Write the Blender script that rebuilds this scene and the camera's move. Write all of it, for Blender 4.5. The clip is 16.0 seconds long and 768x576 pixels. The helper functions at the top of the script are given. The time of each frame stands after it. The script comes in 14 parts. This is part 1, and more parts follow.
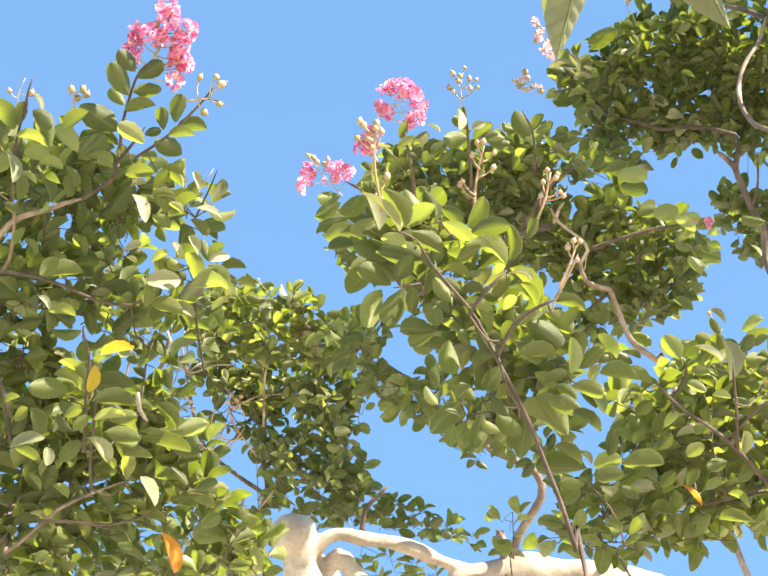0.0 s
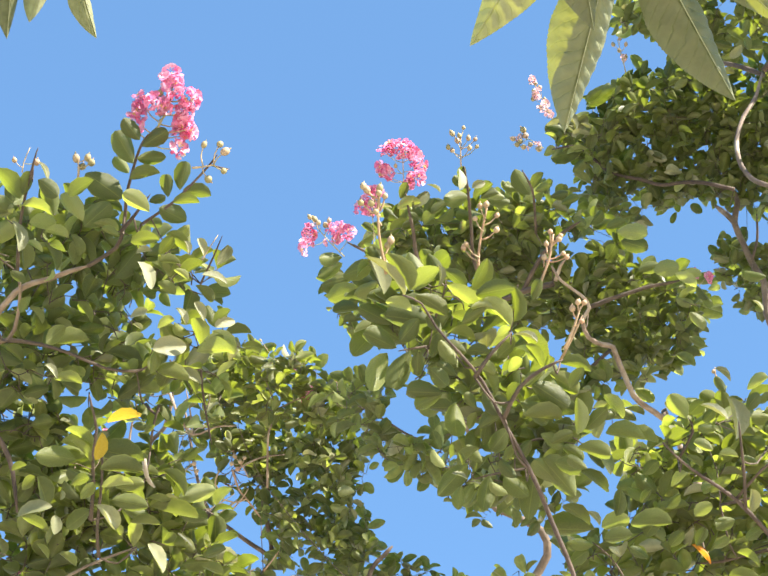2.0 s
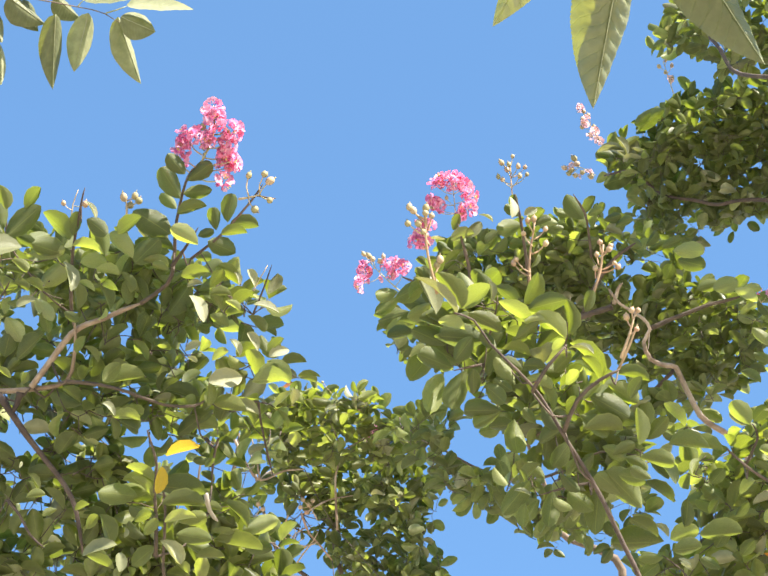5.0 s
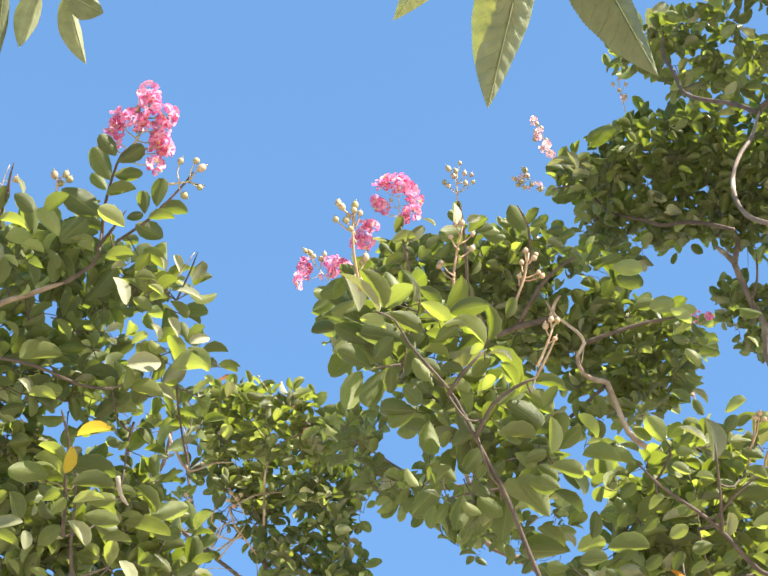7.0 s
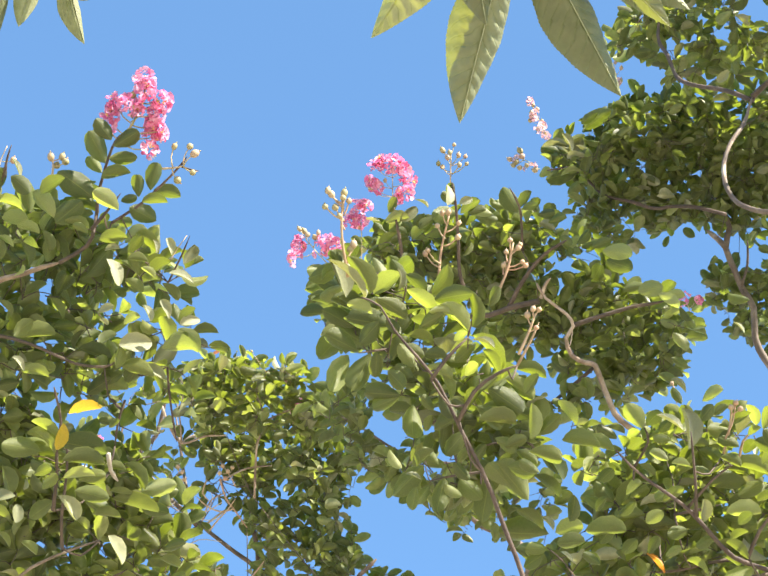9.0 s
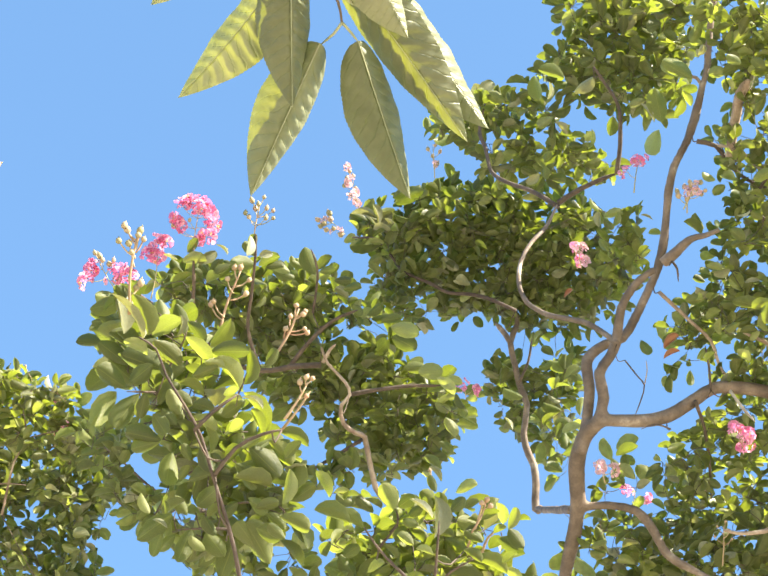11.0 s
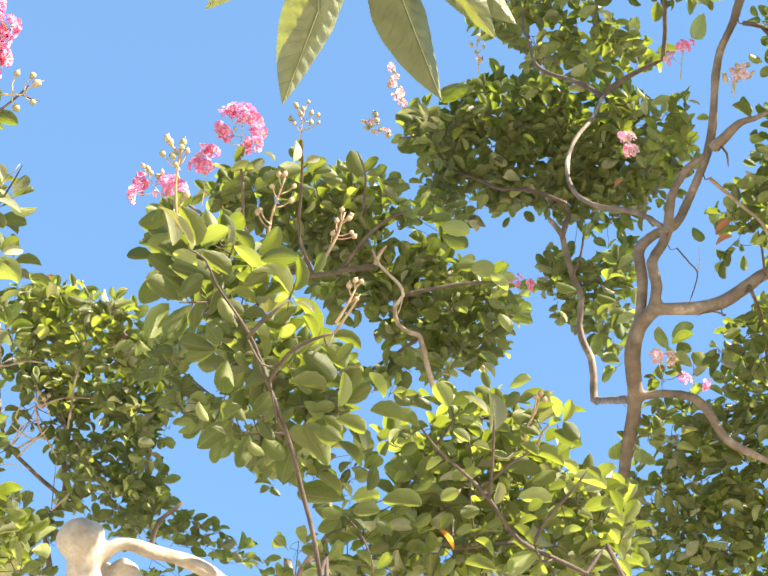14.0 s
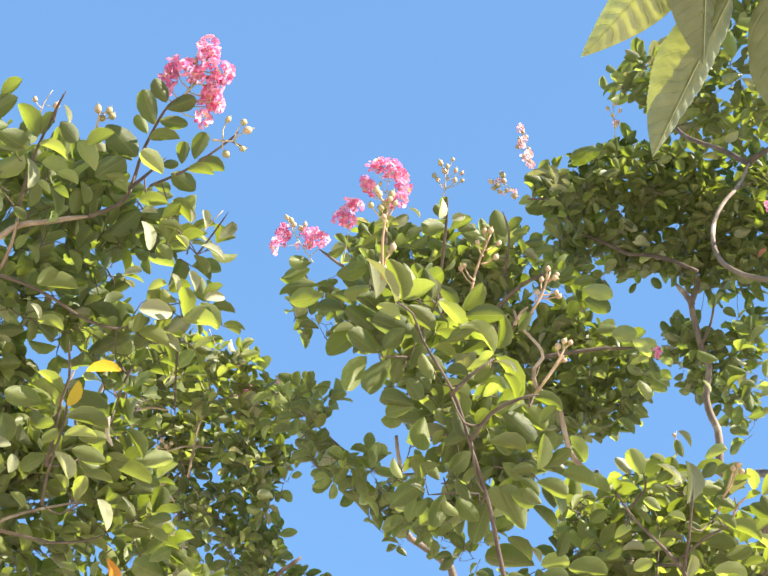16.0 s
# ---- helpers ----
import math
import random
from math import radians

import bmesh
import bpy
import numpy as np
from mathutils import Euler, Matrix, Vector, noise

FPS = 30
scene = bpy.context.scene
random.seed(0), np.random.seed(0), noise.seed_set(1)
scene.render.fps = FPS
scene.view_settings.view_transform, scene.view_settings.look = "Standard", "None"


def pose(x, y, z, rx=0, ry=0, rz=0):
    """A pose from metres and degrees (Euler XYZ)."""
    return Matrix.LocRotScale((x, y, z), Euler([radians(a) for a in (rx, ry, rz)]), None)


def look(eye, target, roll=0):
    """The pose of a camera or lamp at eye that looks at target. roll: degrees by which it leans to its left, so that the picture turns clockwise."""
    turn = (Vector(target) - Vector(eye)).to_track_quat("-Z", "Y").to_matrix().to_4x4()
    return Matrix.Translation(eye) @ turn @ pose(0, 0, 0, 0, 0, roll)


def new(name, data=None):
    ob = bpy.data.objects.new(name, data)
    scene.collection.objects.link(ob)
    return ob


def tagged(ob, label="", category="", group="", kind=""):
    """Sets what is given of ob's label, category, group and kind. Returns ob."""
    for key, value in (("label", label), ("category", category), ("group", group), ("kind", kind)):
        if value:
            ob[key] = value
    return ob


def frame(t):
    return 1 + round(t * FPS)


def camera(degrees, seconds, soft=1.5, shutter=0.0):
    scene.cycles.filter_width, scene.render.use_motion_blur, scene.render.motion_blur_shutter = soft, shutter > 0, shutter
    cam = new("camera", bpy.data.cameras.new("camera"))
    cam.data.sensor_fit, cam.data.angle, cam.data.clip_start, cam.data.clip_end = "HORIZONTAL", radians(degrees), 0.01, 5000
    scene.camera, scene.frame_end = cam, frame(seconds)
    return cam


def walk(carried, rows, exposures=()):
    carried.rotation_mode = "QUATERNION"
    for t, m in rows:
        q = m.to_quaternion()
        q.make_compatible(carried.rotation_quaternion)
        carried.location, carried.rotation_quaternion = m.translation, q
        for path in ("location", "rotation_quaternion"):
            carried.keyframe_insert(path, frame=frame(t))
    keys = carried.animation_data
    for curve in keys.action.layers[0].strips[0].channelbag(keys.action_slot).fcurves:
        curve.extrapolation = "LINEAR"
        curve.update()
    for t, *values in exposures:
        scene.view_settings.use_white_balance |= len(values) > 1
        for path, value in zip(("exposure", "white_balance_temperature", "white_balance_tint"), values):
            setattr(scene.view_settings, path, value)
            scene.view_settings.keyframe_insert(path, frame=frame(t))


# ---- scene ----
cam = camera(28.00, 16.0, 1.6)


def aim(t, x, y, z, yaw, up, lean):
    """A row of the walk: eye in metres; yaw to the left, tilt upwards and lean in degrees."""
    return t, pose(x, y, z) @ pose(0, 0, 0, 0, 0, yaw) @ pose(0, 0, 0, 90 + up) @ pose(0, 0, 0, 0, 0, lean)


walk(cam, [aim(*row) for row in (
    (0.0, 0.0009, 0.0003, 1.6002, 0.01, 40.01, -0.00),
    (0.5, -0.0011, -0.0049, 1.5956, -0.57, 39.81, -0.55),
    (1.0, -0.0070, -0.0050, 1.5938, -0.48, 40.15, -0.58),
    (1.5, 0.0004, -0.0128, 1.6053, -0.22, 41.08, -0.60),
    (2.0, -0.0054, -0.0099, 1.6026, -0.03, 42.10, -0.82),
    (2.5, -0.0133, -0.0002, 1.6000, 0.63, 41.90, -1.09),
    (3.0, -0.0260, -0.0043, 1.5974, 2.77, 41.80, 0.00),
    (3.5, -0.0073, -0.0067, 1.5810, 2.68, 43.02, -0.32),
    (4.0, 0.0250, 0.0266, 1.6045, 3.71, 43.37, -0.72),
    (4.2, 0.0225, 0.0237, 1.6004, 3.51, 43.92, -1.59),
    (6.3, -0.0099, 0.0117, 1.5792, 1.45, 43.38, -0.97),
    (6.5, 0.0003, 0.0130, 1.5820, 0.80, 43.23, -0.74),
    (7.0, 0.0401, 0.0182, 1.5763, 0.68, 43.97, 0.13),
    (7.5, 0.0284, 0.0168, 1.5723, 7.20, 44.04, 1.09),
    (8.0, 0.0416, -0.0245, 1.5596, 8.65, 44.56, 0.95),
    (8.5, 0.0494, -0.0209, 1.5657, 3.97, 43.47, -0.55),
    (9.0, 0.0529, -0.0235, 1.5596, 0.54, 42.94, 1.10),
    (9.5, 0.0554, -0.0446, 1.5560, -1.91, 43.42, 3.31),
    (10.0, 0.0605, -0.0655, 1.5551, -6.06, 44.46, 3.81),
    (10.2, 0.0598, -0.0587, 1.5618, -7.31, 45.14, 4.31),
    (12.3, 0.0840, -0.0244, 1.5605, -12.61, 44.56, 1.55),
    (12.5, 0.0858, -0.0137, 1.5644, -12.45, 43.89, 1.40),
    (13.0, 0.0850, -0.0215, 1.5682, -12.01, 42.41, 1.83),
    (13.5, 0.0766, -0.0197, 1.5746, -10.16, 41.27, 1.98),
    (14.0, 0.0730, -0.0494, 1.5587, -7.37, 41.31, 2.68),
    (14.5, 0.0723, -0.0554, 1.5581, -5.66, 41.70, 3.82),
    (15.0, 0.0659, -0.0396, 1.5524, -5.34, 41.68, 3.85),
    (15.5, 0.0121, -0.0318, 1.5325, -3.66, 42.33, 4.91),
    (16.0, -0.0719, -0.0035, 1.5664, -3.24, 43.25, 7.78),
)], ((0, 2.13, 6950, 10), (1, 2.06, 6850, 10), (2, 1.90, 6600, 10), (3.5, 1.88, 6550, 10), (4.2, 1.86, 6550, 10), (6.5, 1.91, 6550, 10), (8, 1.72, 6400, 10), (9, 1.90, 6550, 10), (10, 2.00, 6750, 10), (12.5, 2.24, 7100, 10), (14, 2.14, 7050, 10), (15, 2.05, 6950, 10), (16, 1.97, 6650, 10)))

# ---- world, sun, exposure ----
SUN_WAY = Vector((0.66, -0.49, 0.60)).normalized()   # towards the sun
world = bpy.data.worlds.new("sky")
scene.world = world
world.use_nodes = True
wt = world.node_tree
sky = wt.nodes.new("ShaderNodeTexSky")
sky.sky_type, sky.sun_disc = "NISHITA", False
sky.sun_elevation, sky.sun_rotation = math.asin(SUN_WAY.z), math.atan2(SUN_WAY.x, SUN_WAY.y)
sky.altitude, sky.air_density, sky.dust_density, sky.ozone_density = 1000, 0.9, 0.1, 3.0
clear = wt.nodes.new("ShaderNodeMix")                 # a clear, slightly cyan air
clear.data_type, clear.blend_type = "RGBA", "MULTIPLY"
clear.inputs["Factor"].default_value, clear.inputs["B"].default_value = 1, (0.765, 0.98, 1.0, 1)
wt.links.new(sky.outputs[0], clear.inputs["A"])
even = wt.nodes.new("ShaderNodeMix")                  # one deep blue well up from the horizon
even.data_type = "RGBA"
even.inputs["Factor"].default_value, even.inputs["B"].default_value = 0.65, (0.42, 0.885, 1.72, 1)
wt.links.new(clear.outputs["Result"], even.inputs["A"])
wt.links.new(even.outputs["Result"], wt.nodes["Background"].inputs[0])
wt.nodes["Background"].inputs[1].default_value = 0.13
sun = new("sun", bpy.data.lights.new("sun", "SUN"))
sun.data.energy, sun.data.angle, sun.data.color = 5.0, radians(0.53), (1.0, 0.94, 0.82)
sun.matrix_world = look(SUN_WAY * 30, (0, 0, 0))


# ---- materials ----
def material(name):
    m = bpy.data.materials.new(name)
    m.use_nodes = True
    return m, m.node_tree.nodes, m.node_tree.links, m.node_tree.nodes["Principled BSDF"]


def ramp(nodes, stops):
    r = nodes.new("ShaderNodeValToRGB")
    while len(r.color_ramp.elements) < len(stops):
        r.color_ramp.elements.new(0.5)
    for e, (at, col) in zip(r.color_ramp.elements, stops):
        e.position, e.color = at, (*col, 1)
    return r


def chance(nodes, links):
    """A number between 0 and 1 that differs from piece to piece."""
    info, geo, add = nodes.new("ShaderNodeObjectInfo"), nodes.new("ShaderNodeNewGeometry"), nodes.new("ShaderNodeMath")
    links.new(info.outputs["Random"], add.inputs[0])
    links.new(geo.outputs["Random Per Island"], add.inputs[1])
    frac = nodes.new("ShaderNodeMath")
    frac.operation = "FRACT"
    links.new(add.outputs[0], frac.inputs[0])
    return frac.outputs[0]


def noise_node(nodes, links, scale, detail=4, rough=0.55):
    co, n = nodes.new("ShaderNodeTexCoord"), nodes.new("ShaderNodeTexNoise")
    n.inputs["Scale"].default_value, n.inputs["Detail"].default_value, n.inputs["Roughness"].default_value = scale, detail, rough
    links.new(co.outputs["Object"], n.inputs["Vector"])
    return n


def leaf_material(name, stops, glow, through_share, rough=0.42, veins=False, spec=0.5, rim=False):
    """Leaf: glossy skin over a blade that lets light through; tone differs from leaf to leaf."""
    m, nodes, links, skin = material(name)
    r = ramp(nodes, stops)
    links.new(chance(nodes, links), r.inputs[0])
    n = noise_node(nodes, links, 60)
    mix = nodes.new("ShaderNodeMix")
    mix.data_type, mix.blend_type = "RGBA", "MULTIPLY"
    spots = ramp(nodes, ((0.3, (0.72, 0.74, 0.66)), (0.7, (1.12, 1.1, 1.05))))
    links.new(n.outputs["Fac"], spots.inputs[0])
    mix.inputs["Factor"].default_value = 1
    links.new(r.outputs[0], mix.inputs["A"])
    links.new(spots.outputs[0], mix.inputs["B"])
    colour = mix.outputs["Result"]
    bump = nodes.new("ShaderNodeBump")
    bump.inputs["Strength"].default_value, bump.inputs["Distance"].default_value = 0.35, 0.002
    links.new(n.outputs["Fac"], bump.inputs["Height"])
    if rim:
        uv, sep = nodes.new("ShaderNodeUVMap"), nodes.new("ShaderNodeSeparateXYZ")
        links.new(uv.outputs[0], sep.inputs[0])
        side = nodes.new("ShaderNodeMath")
        side.operation = "ABSOLUTE"
        links.new(sep.outputs[0], side.inputs[0])
        line = ramp(nodes, ((0.0, (0.22, 0.22, 0.22)), (0.05, (0, 0, 0)), (0.88, (0, 0, 0)), (1.0, (0.18, 0.18, 0.18))))
        links.new(side.outputs[0], line.inputs[0])
        pale = nodes.new("ShaderNodeMix")
        pale.data_type = "RGBA"
        links.new(line.outputs[0], pale.inputs["Factor"])
        links.new(colour, pale.inputs["A"])
        pale.inputs["B"].default_value = (0.38, 0.38, 0.12, 1)
        colour = pale.outputs["Result"]
    if veins:
        uv, sep = nodes.new("ShaderNodeUVMap"), nodes.new("ShaderNodeSeparateXYZ")
        links.new(uv.outputs[0], sep.inputs[0])
        side, lean, wave = nodes.new("ShaderNodeMath"), nodes.new("ShaderNodeMath"), nodes.new("ShaderNodeMath")
        side.operation, lean.operation, wave.operation = "ABSOLUTE", "MULTIPLY_ADD", "PINGPONG"
        links.new(sep.outputs[0], side.inputs[0])
        links.new(side.outputs[0], lean.inputs[0])
        lean.inputs[1].default_value = -0.2
        links.new(sep.outputs[1], lean.inputs[2])
        stray, jitter = nodes.new("ShaderNodeMath"), noise_node(nodes, links, 45, 2)
        stray.operation = "MULTIPLY_ADD"
        links.new(jitter.outputs["Fac"], stray.inputs[0])
        stray.inputs[1].default_value = 0.11
        links.new(lean.outputs[0], stray.inputs[2])
        links.new(stray.outputs[0], wave.inputs[0])
        wave.inputs[1].default_value = 0.045
        lines = ramp(nodes, ((0.0, (1, 1, 1)), (0.16, (0.25, 0.25, 0.25)), (1.0, (0, 0, 0))))
        scaled = nodes.new("ShaderNodeMath")
        scaled.operation = "DIVIDE"
        scaled.inputs[1].default_value = 0.045
        links.new(wave.outputs[0], scaled.inputs[0])
        links.new(scaled.outputs[0], lines.inputs[0])
        rib = ramp(nodes, ((0.0, (1, 1, 1)), (0.05, (0, 0, 0)), (1.0, (0, 0, 0))))
        links.new(side.outputs[0], rib.inputs[0])
        both = nodes.new("ShaderNodeMath")
        both.operation = "MAXIMUM"
        links.new(lines.outputs[0], both.inputs[0])
        links.new(rib.outputs[0], both.inputs[1])
        pale = nodes.new("ShaderNodeMix")
        pale.data_type = "RGBA"
        soft = nodes.new("ShaderNodeMath")
        soft.operation = "MULTIPLY"
        soft.inputs[1].default_value = 0.08
        links.new(both.outputs[0], soft.inputs[0])
        links.new(soft.outputs[0], pale.inputs["Factor"])
        links.new(colour, pale.inputs["A"])
        pale.inputs["B"].default_value = (0.36, 0.42, 0.16, 1)
        colour = pale.outputs["Result"]
        bump2 = nodes.new("ShaderNodeBump")
        bump2.inputs["Strength"].default_value, bump2.inputs["Distance"].default_value = 0.45, 0.0014
        links.new(both.outputs[0], bump2.inputs["Height"])
        links.new(bump.outputs[0], bump2.inputs["Normal"])
        bump = bump2
    links.new(colour, skin.inputs["Base Color"])
    links.new(bump.outputs[0], skin.inputs["Normal"])
    skin.inputs["Roughness"].default_value = rough
    skin.inputs["Specular IOR Level"].default_value = spec
    thin, blend = nodes.new("ShaderNodeBsdfTranslucent"), nodes.new("ShaderNodeMixShader")
    tint = nodes.new("ShaderNodeMix")
    tint.data_type, tint.blend_type = "RGBA", "MULTIPLY"
    tint.inputs["Factor"].default_value = 1
    links.new(colour, tint.inputs["A"])
    tint.inputs["B"].default_value = (*glow, 1)
    links.new(tint.outputs["Result"], thin.inputs["Color"])
    blend.inputs[0].default_value = through_share
    links.new(skin.outputs[0], blend.inputs[1])
    links.new(thin.outputs[0], blend.inputs[2])
    links.new(blend.outputs[0], nodes["Material Output"].inputs["Surface"])
    return m


def bark_material(name, stops, scale, rough=0.75):
    m, nodes, links, skin = material(name)
    n, fine = noise_node(nodes, links, scale, 5), noise_node(nodes, links, scale * 9, 6, 0.7)
    r = ramp(nodes, stops)
    links.new(n.outputs["Fac"], r.inputs[0])
    mix = nodes.new("ShaderNodeMix")
    mix.data_type, mix.blend_type = "RGBA", "MULTIPLY"
    g = ramp(nodes, ((0.3, (0.7, 0.68, 0.66)), (0.65, (1.05, 1.05, 1.05))))
    links.new(fine.outputs["Fac"], g.inputs[0])
    mix.inputs["Factor"].default_value = 0.8
    links.new(r.outputs[0], mix.inputs["A"])
    links.new(g.outputs[0], mix.inputs["B"])
    links.new(mix.outputs["Result"], skin.inputs["Base Color"])
    bump = nodes.new("ShaderNodeBump")
    bump.inputs["Strength"].default_value, bump.inputs["Distance"].default_value = 0.5, 0.004
    links.new(fine.outputs["Fac"], bump.inputs["Height"])
    links.new(bump.outputs[0], skin.inputs["Normal"])
    skin.inputs["Roughness"].default_value = rough
    return m


def soft_material(name, stops, share, rough=0.6):
    """Petals, buds and stalks."""
    m, nodes, links, skin = material(name)
    r = ramp(nodes, stops)
    links.new(chance(nodes, links), r.inputs[0])
    n = noise_node(nodes, links, 130)
    g = ramp(nodes, ((0.3, (0.8, 0.8, 0.8)), (0.7, (1.1, 1.1, 1.1))))
    links.new(n.outputs["Fac"], g.inputs[0])
    mix = nodes.new("ShaderNodeMix")
    mix.data_type, mix.blend_type = "RGBA", "MULTIPLY"
    mix.inputs["Factor"].default_value = 1
    links.new(r.outputs[0], mix.inputs["A"])
    links.new(g.outputs[0], mix.inputs["B"])
    links.new(mix.outputs["Result"], skin.inputs["Base Color"])
    skin.inputs["Roughness"].default_value = rough
    if share:
        thin, blend = nodes.new("ShaderNodeBsdfTranslucent"), nodes.new("ShaderNodeMixShader")
        links.new(mix.outputs["Result"], thin.inputs["Color"])
        blend.inputs[0].default_value = share
        links.new(skin.outputs[0], blend.inputs[1])
        links.new(thin.outputs[0], blend.inputs[2])
        links.new(blend.outputs[0], nodes["Material Output"].inputs["Surface"])
    return m


GREEN = leaf_material("crape_leaf", ((0.0, (0.092, 0.104, 0.045)), (0.45, (0.124, 0.138, 0.056)), (0.8, (0.165, 0.181, 0.070)), (1.0, (0.28, 0.285, 0.17))), (1.82, 2.06, 0.44), 0.40, 0.42, False, 0.35, True)
# Lit counterpart of the crape leaf: sunlit yellow-green put into the colour.
SUNNY = leaf_material("sunny_leaf", ((0.0, (0.110, 0.118, 0.044)), (0.4, (0.144, 0.154, 0.054)), (0.75, (0.185, 0.195, 0.068)), (1.0, (0.31, 0.315, 0.16))), (1.72, 1.98, 0.40), 0.42, 0.42, False, 0.4, True)
# Pale leaf undersides, with sunlit brightness put into the colour.
SUNLIT_PALE = leaf_material("sunlit_pale_leaf", ((0.0, (0.16, 0.166, 0.096)), (0.5, (0.22, 0.222, 0.14)), (1.0, (0.33, 0.325, 0.22))), (1.4, 1.4, 0.4), 0.22, 0.45, False, 0.4, True)
YELLOW = leaf_material("yellow_leaf", ((0.0, (0.5, 0.36, 0.03)), (1.0, (0.6, 0.4, 0.05))), (1.2, 1.1, 0.8), 0.45)
ORANGE = leaf_material("orange_leaf", ((0.0, (0.55, 0.2, 0.02)), (1.0, (0.62, 0.26, 0.03))), (1.2, 1.1, 0.8), 0.45)
RED = leaf_material("red_leaf", ((0.0, (0.32, 0.13, 0.07)), (1.0, (0.38, 0.17, 0.09))), (1.3, 1.1, 0.8), 0.4)
# Palest tone lends some leaves, at random, a sunlit white in the colour.
DROOP = leaf_material("toothed_leaf", ((0.0, (0.125, 0.132, 0.076)), (0.5, (0.168, 0.174, 0.106)), (1.0, (0.31, 0.31, 0.21))), (2.0, 2.1, 0.2), 0.2, 0.5, True, 0.4)
RIB = soft_material("pale_midrib", ((0.0, (0.28, 0.29, 0.16)), (1.0, (0.34, 0.34, 0.2))), 0.0)
BARK = bark_material("smooth_bark", ((0.32, (0.085, 0.060, 0.044)), (0.48, (0.155, 0.112, 0.082)), (0.60, (0.235, 0.175, 0.130)), (0.72, (0.50, 0.42, 0.34))), 15)
PALE = bark_material("pale_bark", ((0.25, (0.22, 0.17, 0.125)), (0.5, (0.42, 0.345, 0.275)), (0.75, (0.58, 0.50, 0.42))), 9)
STEM = bark_material("brown_stem_bark", ((0.3, (0.046, 0.029, 0.022)), (0.5, (0.078, 0.050, 0.038)), (0.7, (0.15, 0.103, 0.078))), 30)
# Tan bark; on some limbs it puts their sunlit paleness into the colour.
LIGHT = bark_material("tan_bark", ((0.3, (0.16, 0.105, 0.07)), (0.48, (0.30, 0.215, 0.155)), (0.66, (0.46, 0.36, 0.28))), 22)
TWIG = bark_material("twig_bark", ((0.3, (0.055, 0.038, 0.026)), (0.6, (0.12, 0.082, 0.058)), (0.8, (0.21, 0.155, 0.115))), 40)
PINK = soft_material("petal", ((0.0, (0.84, 0.20, 0.42)), (0.5, (0.90, 0.35, 0.54)), (1.0, (0.95, 0.58, 0.71))), 0.5)
PALE_PINK = soft_material("pale_petal", ((0.0, (0.80, 0.45, 0.50)), (1.0, (0.85, 0.60, 0.60))), 0.4)
STAMEN = soft_material("stamen", ((0.0, (0.75, 0.5, 0.1)), (1.0, (0.85, 0.62, 0.2))), 0.0)
BUD = soft_material("bud_skin", ((0.0, (0.24, 0.21, 0.09)), (0.5, (0.34, 0.27, 0.14)), (1.0, (0.42, 0.28, 0.2))), 0.0)
DRY = soft_material("dry_stalk", ((0.0, (0.34, 0.22, 0.12)), (0.5, (0.44, 0.31, 0.19)), (1.0, (0.38, 0.2, 0.12))), 0.0)
STALK = soft_material("flower_stalk", ((0.0, (0.34, 0.30, 0.14)), (1.0, (0.45, 0.32, 0.2))), 0.0)
# Unseen ground, made pale so that it bounces fill light onto leaf undersides.
FILL_GROUND, en, el, eskin = material("fill_ground")
er = ramp(en, ((0.3, (0.36, 0.32, 0.23)), (0.55, (0.49, 0.435, 0.33)), (0.75, (0.41, 0.385, 0.27))))
el.new(noise_node(en, el, 0.8, 8).outputs["Fac"], er.inputs[0])
el.new(er.outputs[0], eskin.inputs["Base Color"])
eskin.inputs["Roughness"].default_value = 0.95


# ---- mesh helpers ----
def lay_uv(d, uv):
    """Give each corner of the mesh the place on the leaf of its vertex."""
    layer = d.uv_layers.new(name="UVMap")
    idx = np.empty(len(d.loops), dtype=np.int32)
    d.loops.foreach_get("vertex_index", idx)
    layer.data.foreach_set("uv", np.asarray(uv, dtype=np.float32)[idx].ravel())


def made(name, verts, faces, mat, parent=None, label="", kind="", smooth=True, uv=None):
    d = bpy.data.meshes.new(name)
    d.from_pydata(verts, [], faces)
    if uv is not None:
        lay_uv(d, uv)
    d.materials.append(mat)
    if smooth:
        d.polygons.foreach_set("use_smooth", [True] * len(d.polygons))
    d.update()
    ob = new(name, d)
    if parent:
        ob.parent = parent
        ob.matrix_parent_inverse = parent.matrix_basis.inverted()
    return tagged(ob, label, "", "", kind)


def curve_points(pts, step):
    """Points of a smooth line through pts, about step apart, with their share of the way."""
    p = [np.array(q, float) for q in pts]
    if len(p) == 2:
        p = [p[0], p[0] * 0.5 + p[1] * 0.5, p[1]]
    p = [2 * p[0] - p[1]] + p + [2 * p[-1] - p[-2]]
    out = []
    for a, b, c, d in zip(p, p[1:], p[2:], p[3:]):
        n = max(2, int(np.linalg.norm(c - b) / step))
        for k in range(n):
            t = k / n
            out.append(0.5 * (2 * b + (c - a) * t + (2 * a - 5 * b + 4 * c - d) * t * t + (3 * b - a - 3 * c + d) * t ** 3))
    out.append(p[-2])
    return np.array(out)


